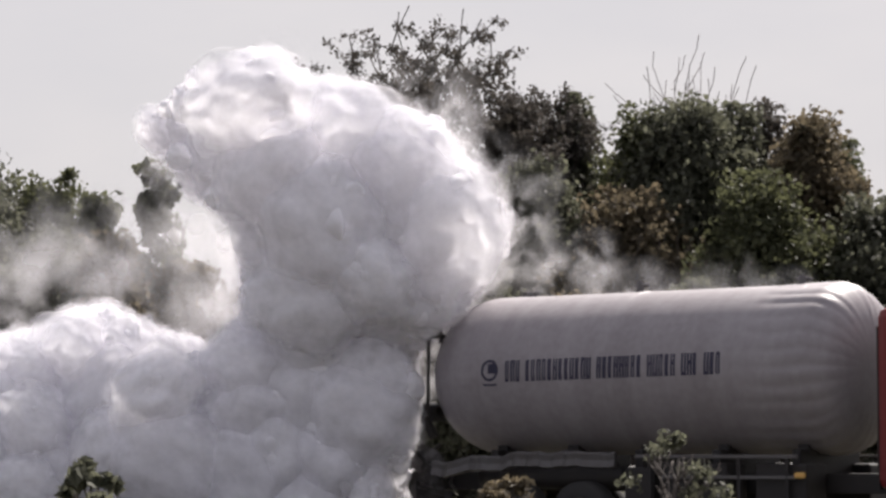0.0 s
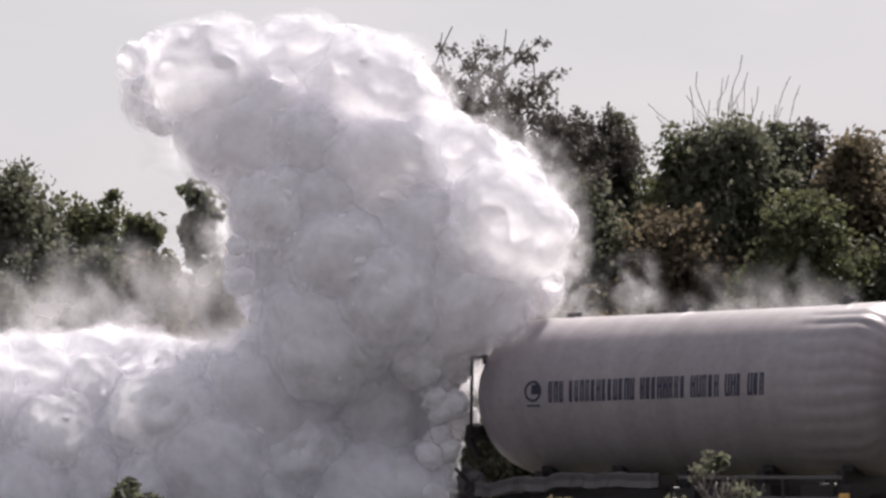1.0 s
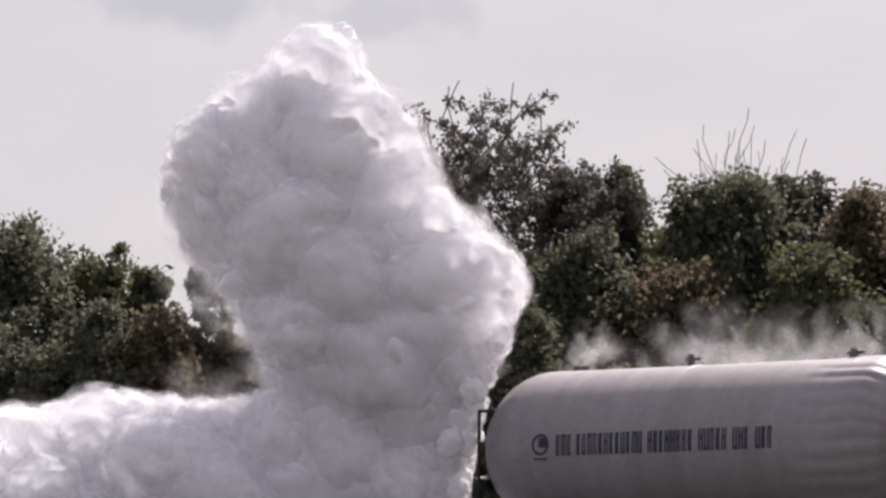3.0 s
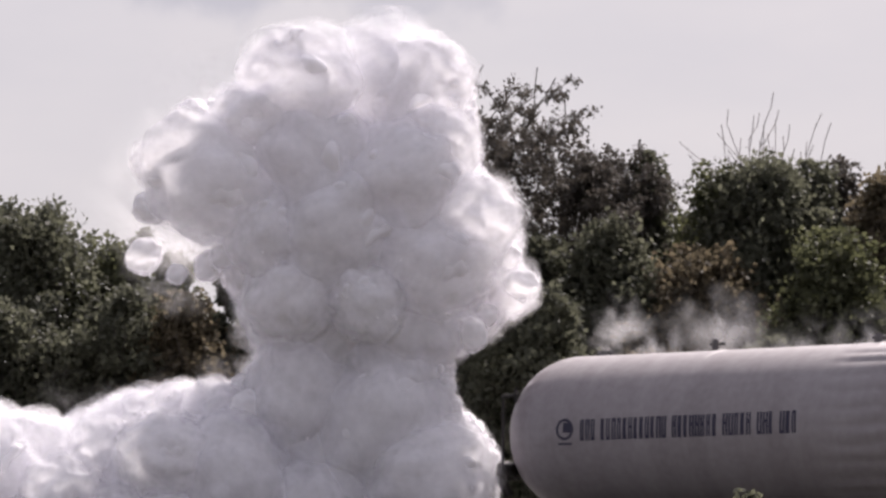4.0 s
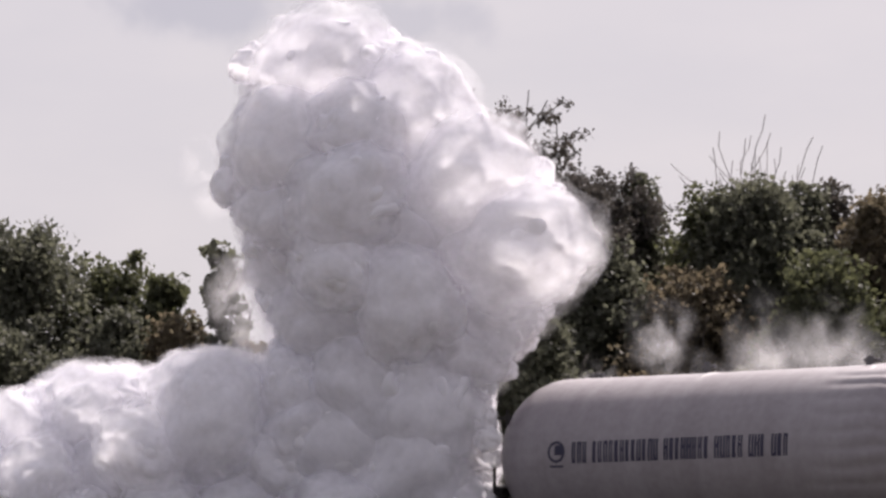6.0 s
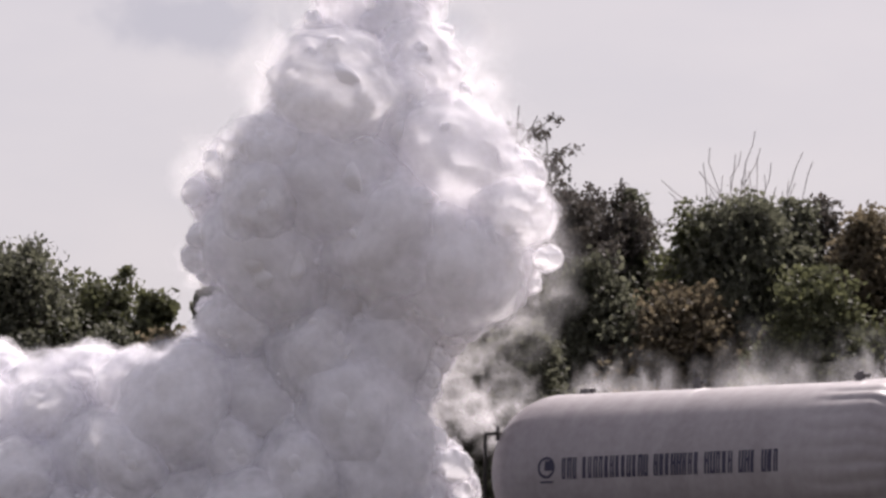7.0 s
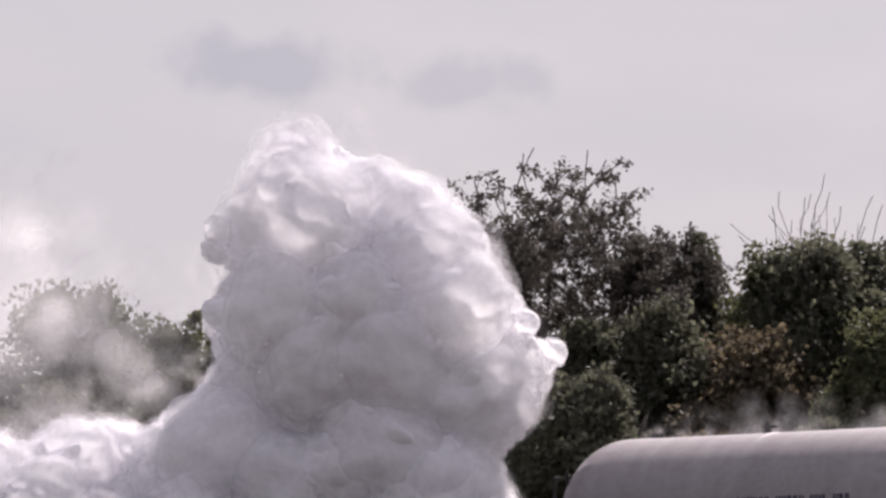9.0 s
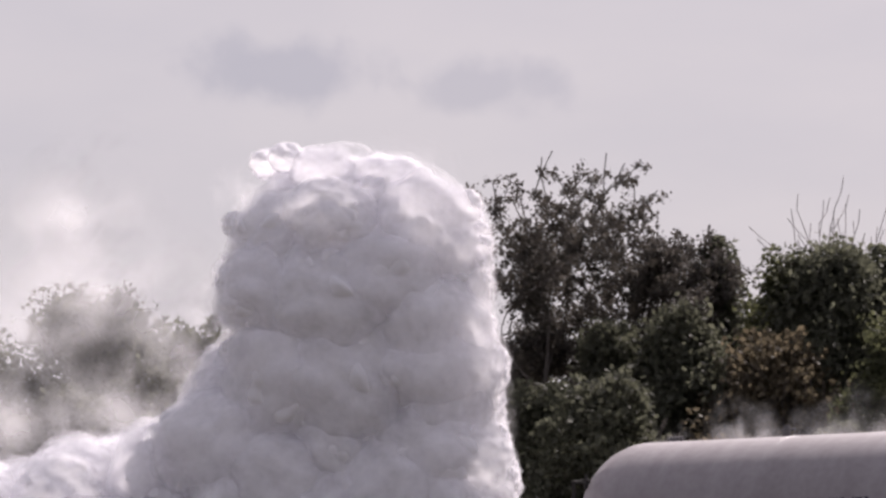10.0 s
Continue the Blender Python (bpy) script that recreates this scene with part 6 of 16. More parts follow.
    billow(plume, 3, 0.76, 300, -1.4, [(-2.48,42.7,0.72),(-2.46,42.7,2.81),(-2.77,42.7,4.24),(-2.64,42.7,5.35),(-4.16,42.7,6.66),(-3.58,42.6,7.18),(-2.09,42.6,3),(-2.52,42.7,0.79),(-3.16,42.7,1.65),(-2.91,42.7,4.14),(-3.29,42.7,5.25),(-3.29,42.7,6.57),(-3.25,42.7,8.74),(-2.9,42.6,4.85),(-2.01,42.7,0.43),(-2.66,42.7,1.95),(-2.47,42.7,3.32),(-3.65,42.7,5.74),(-4.12,42.7,6.09),(-4.14,42.7,7.06),(-2.99,42.6,5.21)])
    billow(plume, 0, 0.6, 321, -3.8, [(-2.2,42.6,1.51),(-2.45,42.6,3.46),(-2.59,42.6,5.09),(-3.01,42.6,5.96),(-3.98,42.6,7.76),(-0.92,42.6,4.82),(-2.11,42.6,1.37),(-2.16,42.6,2.45),(-2.96,42.6,4.43),(-3.82,42.6,6.15),(-3.64,42.6,7.18),(-2.92,42.6,7.07),(-2.93,42.6,2.06),(-3.69,42.6,2.36),(-3.42,42.6,4.23),(-3.54,42.6,5.17),(-4.51,42.6,6.1),(-3.8,42.6,7.84),(-3.25,42.6,4.76),(-1.45,42.6,1.24),(-2.59,42.6,2.71)])
    billow(plume, 2, 0.61, 256, -11.4, [(-2.74,42.3,1.6),(-3,42.3,3.38),(-3.14,42.3,4.71),(-3.72,42.3,5.89),(-4.59,42.3,7.45),(-2.11,42.6,4.79),(-2.69,42.3,0.92),(-3.55,42.3,2.79),(-3.66,42.3,4.6),(-3.42,42.3,5.51),(-3.49,42.3,6.07),(-3.1,42.3,7.89),(-1.23,42.6,3.82),(-2.7,42.3,0.98),(-3.97,42.3,2.78),(-3.82,42.3,3.98),(-4.49,42.3,5.37),(-4.24,42.3,7.3),(-4.08,42.6,7.45),(-2.87,42.6,3.56),(-4.79,42.3,1.28)])
    billow(plume, 6, 0.59, 234, 6.7, [(-2.92,42,1.96),(-2.48,42,4.31),(-2.69,42,5.62),(-3.27,42,6.1),(-3.61,42.6,7.01),(-1.32,42.6,2.7),(-1.8,42,2.23),(-2.68,42,3.85),(-2.56,42,5.5),(-3.13,42,6.35),(-3.08,42,7.51),(-1.68,42.6,5.9),(-1.57,42.6,0.64),(-1.84,42,1.95),(-2.59,42,4.12),(-3.31,42,5.46),(-4.12,42,6.54),(-3.3,42,8.31),(-3.15,42.6,4.38),(-2.2,42,1.12),(-3.13,42,2.53)])
    billow(plume, 3, 0.81, 191, 6.6, [(-1.89,41.8,2.82),(-1.85,41.8,4.81),(-1.75,41.8,5.35),(-2.52,41.8,6.01),(-3.88,41.8,7.49),(-2.08,42.6,4.39),(-1.49,41.8,0.12),(-1.96,41.8,2.44),(-2.31,41.8,3.7),(-2.13,41.8,5.39),(-1.95,41.8,6.32),(-2.69,41.8,7.04),(-1.72,42.6,5.56),(-1.64,41.8,0.43),(-2.34,41.8,1.81),(-2.41,41.8,2.74),(-2.91,41.8,5.27),(-3.18,41.8,5.62),(-3.61,41.8,6.29),(-4.53,42.6,6.06),(-1.79,42.6,1.5)])
    billow(plume, 4, 0.65, 8, -11.6, [(-2.76,41.6,2.91),(-3.15,41.6,4.79),(-3.45,41.6,6.15),(-3.82,41.6,7.11),(-2.58,42.6,6.48),(-1.14,42.6,0.7),(-2.4,41.6,0.98),(-3.15,41.6,3.39),(-3.86,41.6,5.03),(-4.39,41.6,6.06),(-3.77,41.6,7.04),(-1.62,42.6,5.48),(-1.71,41.6,0.19),(-2.44,41.6,1.81),(-3.4,41.6,4.33),(-4.25,41.6,4.76),(-4.42,41.6,5.89),(-3.73,41.6,7.62),(-3.49,42.6,4.05),(-1.74,41.6,1.14),(-3.92,41.6,2.06)])
    billow(plume, 4, 0.68, 329, -11.7, [(-1.23,41.5,3.07),(-0.43,41.5,5.01),(-0.79,41.5,6.01),(-2.09,41.5,6.61),(-1.51,42.6,4.21),(-1.37,41.5,1.34),(-2.34,41.5,3.12),(-2.16,41.5,5.22),(-1.86,41.5,6.45),(-1.44,41.5,7.02),(-0.92,42.6,6.32),(-0.8,41.5,2.12),(-0.89,41.5,3.65),(-1.76,41.5,5.04),(-1.62,41.5,6.18),(-1.87,41.5,7.16),(-3.23,42.6,7.2),(-3.08,42.6,2.19),(-2.57,41.5,2.06),(-3.19,41.5,3.21),(-3.88,41.5,5.53)])
    billow(plume, 7, 0.49, 83, -11.7, [(-1.26,41.5,3.37),(-1.12,41.5,4.91),(-2.02,41.5,6.06),(-3.09,41.5,6.83),(-2.48,42.6,3.16),(-1.88,41.5,0.9),(-1.79,41.5,2.73),(-2.26,41.5,4.73),(-2.4,41.5,6),(-1.96,41.5,7.35),(-1.88,42.6,7.03),(-1.77,42.6,1.64),(-1.87,41.5,1.46),(-2.3,41.5,3.39),(-2.35,41.5,6.19),(-2.84,41.5,5.97),(-3.39,41.5,7.98),(-3.05,42.6,5.31),(-2.76,41.5,1.74),(-2.84,41.5,2.96),(-3.9,41.5,3.78)])
    billow(plume, 5, 1.1, 54, -2.7, [(-1.96,41.6,3.18),(-2.73,41.6,5.32),(-2.84,41.6,6.95),(-3.74,41.6,6.55),(-2.01,42.6,4.98),(-1.82,42.6,1.8),(-2.29,41.6,2.53),(-2.75,41.6,4.47),(-3.37,41.6,5.84),(-3.76,41.6,6.02),(-3.12,41.6,6.53),(-2.09,42.6,7.08),(-2.33,42.6,2.55),(-3.34,41.6,1.71),(-3.6,41.6,3.62),(-3.11,41.6,4.35),(-3.59,41.6,5.4),(-4.4,41.6,6.48),(-4.07,41.6,7.05),(-2.54,42.6,4.07),(-1.21,41.6,1.15)])
    billow(plume, 7, 0.63, 247, -1.6, [(-1.71,41.8,3.86),(-1.11,41.8,5.54),(-1.48,41.8,6.38),(-2.69,41.8,6.71),(-2.06,42.6,3.66),(-1.2,41.8,0.79),(-1.38,41.8,2.83),(-1.98,41.8,3.83),(-1.72,41.8,5.61),(-2.01,41.8,6.52),(-2.31,41.8,7.02),(-1.29,42.6,4.96),(-2.06,41.8,0.75),(-1.89,41.8,2.65),(-2.71,41.8,4.58),(-2.86,41.8,5.33),(-2.49,41.8,5.87),(-2.33,41.8,7.24),(-2.43,42.6,5.87),(-1.84,42.6,2.57),(-2.89,41.8,2.88)])
    billow(plume, 5, 0.47, 289, -6.8, [(-2.23,42.2,4.01),(-2.51,42.2,6.01),(-3.92,42.2,7.16),(-1.96,42.6,6.54),(-1.8,42.6,1.8),(-1.82,42.2,1.82),(-2.97,42.2,3.62),(-3.05,42.2,5.42),(-3.68,42.2,6.78),(-3.19,42.2,8.11),(-1.44,42.6,5.28),(-2.48,42.2,1),(-3.4,42.2,2.12),(-3.43,42.2,4.77),(-3.91,42.2,6.63),(-3.46,42.2,6.48),(-3.04,42.2,8.5),(-2.31,42.6,3.67),(-1.66,42.2,1.14),(-2.57,42.2,3.4),(-3.75,42.2,4.54)])
    billow(plume, 7, 0.62, 251, 10.9, [(-0.5,42.4,3.88),(0,42.4,5.53),(-1.41,42.4,7.13),(-1.3,42.6,5.97),(-1.49,42.6,1.65),(-1.52,42.4,1.34),(-0.95,42.4,3.63),(-0.76,42.4,4.94),(-1.11,42.4,6.05),(-1.23,42.4,7.17),(-2.19,42.6,6.65),(-1.74,42.6,2.08),(-1.16,42.4,1.88),(-1.55,42.4,3.53),(-1.68,42.4,5.18),(-1.99,42.4,5.57),(-2.7,42.4,6.85),(-2.44,42.6,7.27),(-2.83,42.6,1.97),(-1.34,42.4,1.8),(-2.21,42.4,3.8)])
    billow(plume, 3, 0.58, 56, 9.7, [(-2.21,42.6,4.52),(-2.94,42.6,5.8),(-4.19,42.6,7.68),(-2.13,42.6,4.38),(-2.37,42.6,0.62),(-2.36,42.6,2.8),(-2.96,42.6,4.59),(-3.55,42.6,5.88),(-3.91,42.6,7.28),(-2.81,42.6,7.83),(-1.91,42.6,1.63),(-2.39,42.6,1.64),(-2.65,42.6,3.47),(-3.42,42.6,5.26),(-3.3,42.6,7.23),(-3.01,42.6,6.89),(-2.39,42.6,4.95),(-1.14,42.6,0.65),(-3.09,42.6,2.27),(-3.1,42.6,4.13),(-4.06,42.6,5.25)])
    billow(plume, 1, 0.63, 25, 5.3, [(-0.2,42.7,4.28),(-0.46,42.7,5.73),(-2.2,42.7,7.26),(-0.36,42.6,4.47),(-1.2,42.7,1.08),(-1.6,42.7,2.49),(-1.76,42.7,3.91),(-1.25,42.7,5.55),(-1.77,42.7,6.43),(-1.96,42.7,7.84),(-1.47,42.6,6.2),(-1.84,42.6,1.32),(-1.78,42.7,2.03),(-1.62,42.7,4.15),(-1.46,42.7,5.53),(-2.31,42.7,6.06),(-3.15,42.7,7.7),(-3.51,42.6,7.45),(-3.69,42.6,1.84),(-2.48,42.7,1.23),(-3.14,42.7,2.73)])
    billow(plume, 7, 0.75, 352, -9.3, [(0.02,42.6,4.57),(-0.49,42.6,6.23),(-2,42.6,7.57),(-0.86,42.6,3.92),(-1.21,42.6,1.36),(-0.78,42.6,2.96),(-0.47,42.6,4.22),(-0.6,42.6,5.59),(-1.24,42.6,7.17),(-2.66,42.6,8.37),(-2.22,42.6,3.66),(-0.4,42.6,0.69),(-0.86,42.6,2.43),(-0.83,42.6,4.46),(-0.44,42.6,5.7),(-1.82,42.6,6.34),(-2.73,42.6,8.03),(-2.56,42.6,3.17),(-1.77,42.6,3.79),(-1.93,42.6,4.15),(-2.18,42.6,4.9)])
    billow(plume, 7, 0.61, 88, 6.8, [(-0.35,42.5,5.29),(-1.6,42.5,6.85),(-3.04,42.6,7.33),(-1.11,42.6,2.89),(-1.19,42.5,1.72),(-0.57,42.5,3.28),(-0.8,42.5,4.78),(-1.14,42.5,6.19),(-1.91,42.5,7.6),(-2.41,42.6,7.6),(-1.87,42.6,2.02),(-1.3,42.5,1.13),(-1.39,42.5,3.01),(-1.44,42.5,4.81),(-0.77,42.5,7.27),(-2.23,42.5,6.79),(-3.07,42.6,6.55),(-2.62,42.6,1.42),(-2.86,42.5,1.29),(-2.3,42.5,3.25),(-2.78,42.5,4.62)])
    billow(plume, 7, 0.61, 287, 12.4, [(-2.36,42.3,4.87),(-3.3,42.3,6.92),(-2.25,42.6,6.24),(-1.71,42.6,0.26),(-1.37,42.3,0.08),(-2.43,42.3,3.4),(-2.2,42.3,5.13),(-3.89,42.3,6.24),(-3.2,42.3,8.2),(-2.4,42.6,5.67),(-2.81,42.3,0.01),(-2.59,42.3,1.99),(-2.84,42.3,4.32),(-2.67,42.3,6.32),(-2.97,42.3,7.82),(-3.03,42.3,7.96),(-3.25,42.6,4.02),(-3.33,42.3,0.62),(-4.03,42.3,2),(-3.68,42.3,4.33),(-3.96,42.3,5.46)])
    billow(plume, 3, 0.66, 105, -1.0, [(0.19,42.1,5.12),(-1.91,42.1,7.22),(-0.73,42.6,5.26),(-1.36,42.1,0.95),(-0.82,42.1,2.49),(-0.44,42.1,4.59),(-0.91,42.1,5.52),(-1.4,42.1,7.26),(-2.64,42.6,7.72),(-2.36,42.6,2.36),(-1.06,42.1,1.36),(-0.73,42.1,3.83),(-0.38,42.1,5.58),(-0.51,42.1,6.97),(-1.32,42.1,9.83),(-3.4,42.6,4.5),(-2.1,42.1,1.66),(-1.5,42.1,3.64),(-1.81,42.1,4.91),(-2.41,42.1,6.09),(-2.24,42.1,6.77)])
    billow(plume, 5, 0.79, 81, 8.6, [(-0.55,41.8,5.17),(-2.64,41.8,7.23),(-0.58,42.6,4.56),(-1.69,41.8,0.63),(-1.53,41.8,1.42),(-1.96,41.8,3.92),(-2.77,41.8,5.62),(-2.69,41.8,6.78),(-3.08,42.6,6.72),(-2.7,42.6,0.69),(-1.78,41.8,1.74),(-1.59,41.8,4.03),(-1.46,41.8,5.97),(-1.77,41.8,7.09),(-1.68,41.8,9.21),(-2.98,42.6,3.81),(-2.19,41.8,1.3),(-2.91,41.8,2.52),(-3.1,41.8,4.12),(-3.03,41.8,5.54),(-3.2,41.8,6.06)])
    billow(plume, 2, 0.95, 340, 7.1, [(-1.49,41.6,5.25),(-3.56,41.6,7.39),(-2.29,42.6,4.62),(-2.24,41.6,0.55),(-2.82,41.6,1.55),(-2.3,41.6,3.17),(-2.04,41.6,5.2),(-2.28,41.6,6.11),(-2.8,41.6,6.81),(-2.88,42.6,5.99),(-3.02,42.6,0.63),(-3.01,41.6,2.62),(-2.64,41.6,3.9),(-2.25,41.6,5.69),(-2.26,41.6,7.08),(-2.83,41.6,7.47),(-3.61,42.6,5.89),(-3.81,42.6,2.03),(-0.95,41.6,1.63),(-2.83,41.6,2.51),(-3.35,41.6,3.71)])
    billow(plume, 6, 0.95, 261, -3.6, [(-2.99,41.5,5.73),(-3.69,42.6,7.36),(-2.44,42.6,2.59),(-3.35,41.5,2.34),(-3.04,41.5,2.61),(-2.84,41.5,4.98),(-4.02,41.5,6.01),(-4.04,41.5,7.25),(-3.34,42.6,5.99),(-3.67,41.5,0.44),(-3.28,41.5,2.01),(-2.9,41.5,3.46),(-3.13,41.5,5.47),(-3.7,41.5,6.72),(-2.12,42.6,8.07),(-3.07,42.6,1.7),(-3.29,41.5,1.25),(-3.4,41.5,3.52),(-3.67,41.5,4.88),(-4.92,41.5,6.2),(-4.24,41.5,6.95)])
    billow(plume, 7, 0.9, 137, -8.8, [(-2.31,41.5,5.89),(-2.17,42.6,6.34),(-2.14,42.6,1.79),(-2.72,41.5,0.78),(-3.17,41.5,2.13),(-2.59,41.5,4.36),(-3.3,41.5,5.16),(-3.56,41.5,6.53),(-3.07,42.6,5.12),(-1.45,41.5,-0.2),(-2.3,41.5,1.29),(-2.06,41.5,3.6),(-2.15,41.5,5.3),(-2.45,41.5,6.42),(-2.48,41.5,8.58),(-3.62,42.6,2.76),(-2.04,41.5,0.48),(-2.42,41.5,2.49),(-2.66,41.5,4.75),(-4.38,41.5,5.71),(-3.76,41.5,6.45)])
    billow(plume, 2, 0.7, 169, 0.9, [(-3.44,41.7,6.27),(-1.82,42.6,5.67),(-1.9,42.6,0.35),(-2.68,41.7,1.86),(-2.59,41.7,3.27),(-3.43,41.7,5.12),(-3.73,41.7,6.33),(-2.8,41.7,8.3),(-2.09,42.6,3.75),(-2.88,41.7,1.03),(-3.14,41.7,2.83),(-2.74,41.7,4.52),(-2.97,41.7,6.33),(-2.97,41.7,8.27),(-2.63,42.6,7.47),(-1.15,42.6,0.43),(-2.86,41.7,1.74),(-3.16,41.7,4.13),(-4.06,41.7,5.68),(-4.46,41.7,6.6),(-4.07,41.7,7.61)])
    billow(plume, 6, 0.8, 160, -6.5, [(-2.91,41.8,6.32),(-0.07,42.6,4.98),(-1.73,41.8,0.45),(-1.77,41.8,3.69),(-1.32,41.8,4.36),(-2.33,41.8,5.43),(-3.17,41.8,6.13),(-3.12,41.8,7.62),(-1.17,42.6,5.44),(-2.84,41.8,0.54),(-2.37,41.8,1.88),(-2.09,41.8,4.37),(-2.38,41.8,5.98),(-2.81,41.8,7.25),(-2.11,41.8,9.67),(-3.02,42.6,4.95),(-4.08,41.8,0.6),(-3.79,41.8,1.8),(-3.94,41.8,3.57),(-3.73,41.8,5.44),(-4.43,41.8,6.09)])
    billow(plume, 5, 0.72, 135, -7.8, [(-1.67,42.1,6.45),(-1.23,42.6,4.18),(-1.08,42.1,0.05),(-1.05,42.1,2.2),(-1.05,42.1,3.67),(-0.99,42.1,5.37),(-1.8,42.1,7.04),(-1.69,42.6,6.7),(-1.67,42.6,0.87),(-1.27,42.1,1.18),(-1.65,42.1,3.02),(-0.51,42.1,4.83),(-0.66,42.1,6.2),(-0.85,42.1,7.64),(-2.27,42.6,3.44),(-0.98,42.1,2.09),(-1.64,42.1,3.19),(-1.31,42.1,5.44),(-1.91,42.1,6.07),(-3.27,42.1,7.59),(-3.33,42.6,5.71)])
    billow(plume, 7, 0.65, 223, 10.1, [(-2.67,42.3,6.97),(-2.21,42.6,3.62),(-2.66,42.3,0.64),(-2.76,42.3,2.56),(-2.54,42.3,4.22),(-3.08,42.3,5.33),(-3.57,42.3,6.93),(-3.24,42.6,7.75),(-2.32,42.6,3.03),(-2.72,42.3,2.14),(-2.58,42.3,3.49),(-2.04,42.3,5.09),(-2.14,42.3,6.63),(-2.34,42.3,7.92),(-2.25,42.6,7.15),(-2.87,42.6,0.8),(-3.66,42.3,1.32),(-3.16,42.3,3.4),(-3.63,42.3,4.89),(-4.98,42.3,6.01),(-4.5,42.3,7.22)])
    billow(plume, 2, 0.57, 40, 0.1, [(-2.49,42.6,6.4),(-1.91,42.6,1.75),(-2.24,42.6,1.31),(-2.18,42.6,3.19),(-2.63,42.6,4.93),(-3.62,42.6,6.62),(-3.06,42.6,8.2),(-2.21,42.6,4.36),(-2.31,42.6,1.27),(-2.57,42.6,2.91),(-1.47,42.6,4.41),(-1.04,42.6,5.9),(-1.58,42.6,8.39),(-1.29,42.6,5.85),(-0.66,42.6,0.65),(-1.84,42.6,2.65),(-1.86,42.6,4.83),(-2.12,42.6,6.06),(-2.83,42.6,6.66),(-3.36,42.6,7.05),(-3.09,42.6,1.19)])
    billow(plume, 1, 0.6, 206, 3.2, [(-2.3,42.6,5.77),(-1.91,42.6,1.44),(-2.25,42.7,0.76),(-1.96,42.7,2.05),(-2.55,42.7,3.74),(-3.57,42.7,5.15),(-3.85,42.7,6.28),(-4.06,42.6,7.1),(-2.98,42.6,3.02),(-2.97,42.7,1.26),(-2.82,42.7,2.61),(-2.34,42.7,4.25),(-2.93,42.7,5.96),(-3.01,42.7,7.76),(-2.04,42.7,10.01),(-2.74,42.6,3.4),(-2.45,42.7,0.99),(-2.53,42.7,2.36),(-3.3,42.7,3.13),(-3.45,42.7,5.11),(-4.55,42.7,5.87)])
    billow(plume, 0, 0.66, 74, 4.8, [(-0.74,42.6,5.09),(-1.61,42.7,0.57),(-1.9,42.7,2.44),(-2.46,42.7,4.14),(-3.44,42.7,5.05),(-4.06,42.7,6.65),(-3.6,42.7,7.69),(-1.89,42.6,4.45),(-2.96,42.7,1.02),(-3.85,42.7,2.36),(-2.99,42.7,4.56),(-2.83,42.7,5.83),(-3.27,42.7,7.34),(-1.71,42.6,7.27),(-2.62,42.6,1.9),(-3.69,42.7,1.89),(-3.1,42.7,2.62),(-3.56,42.7,5.15),(-4.47,42.7,5.75),(-4.25,42.7,7.49),(-3.1,42.6,4.78)])
    billow(plume, 6, 0.71, 324, 10.4, [(-0.95,42.6,3.97),(-0.63,42.5,-0.21),(-1.27,42.5,1.29),(-0.59,42.5,3.57),(-1.34,42.5,5.53),(-1.98,42.5,6.84),(-2.65,42.5,8.48),(-1.24,42.6,4.94),(-2.33,42.5,0.46),(-3.15,42.5,1.91),(-2.96,42.5,3.36),(-2.7,42.5,5.05),(-3.15,42.5,6.56),(-3.1,42.5,8.66),(-3.17,42.6,5.29),(-3.89,42.5,1.35),(-3.67,42.5,2.16),(-3.47,42.5,4),(-3.9,42.5,5.46),(-4.68,42.5,6.67),(-3.95,42.5,7.7)])
    billow(plume, 4, 0.59, 313, 8.2, [(-1.68,42.6,3.68),(-1.24,42.3,1.15),(-1.01,42.3,2.81),(0.04,42.3,3.99),(-0.99,42.3,4.98),(-1.75,42.3,6.31),(-2.22,42.3,7.88),(-1.6,42.6,4.67),(-1.03,42.3,1.53),(-1.45,42.3,2.76),(-1.16,42.3,3.69),(-0.07,42.3,5.38),(-0.8,42.3,6.84),(-1.05,42.3,8.72),(-1.85,42.6,5.83),(-0.91,42.3,2.18),(-1.2,42.3,2.67),(-1.24,42.3,4.64),(-1.43,42.3,5.36),(-2.31,42.3,6.44),(-2.46,42.3,7.3)])
    billow(plume, 1, 0.75, 144, 5.3, [(-1.67,42.6,3.34),(-1.25,42,2.2),(-0.6,42,3.97),(0.04,42,5.03),(-1.71,42,6.4),(-2.28,42,7.71),(-1.6,42.6,5.8),(-1,42,0.46),(-1.45,42,2.39),(-1.5,42,4.29),(-0.84,42,5.62),(-1.29,42,7.15),(-2.52,42.6,8.23),(-1.96,42.6,2.82),(-1.77,42,1.67),(-1.85,42,3.13),(-1.87,42,5.47),(-2.05,42,6.74),(-3.11,42,7.32),(-2.47,42.6,5.6),(-1.87,42,3.09)])
    billow(plume, 0, 0.66, 127, 11.1, [(-1.94,42.6,1.86),(-1.71,41.8,1.61),(-0.98,41.8,3.5),(-0.27,41.8,4.44),(-1.43,41.8,5.45),(-2.1,41.8,7.02),(-2.58,41.8,8.4),(-2.73,42.6,4.59),(-1.07,41.8,0.57),(-0.96,41.8,2.3),(-1.11,41.8,4.28),(0.45,41.8,5.37),(-0.32,41.8,6.81),(-1.31,41.8,9.12),(-2.32,42.6,6.19),(-1.21,41.8,1.94),(-1.67,41.8,2.21),(-1.58,41.8,4.12),(-0.89,41.8,4.74),(-2.28,41.8,5.62),(-2.52,41.8,5.78)])
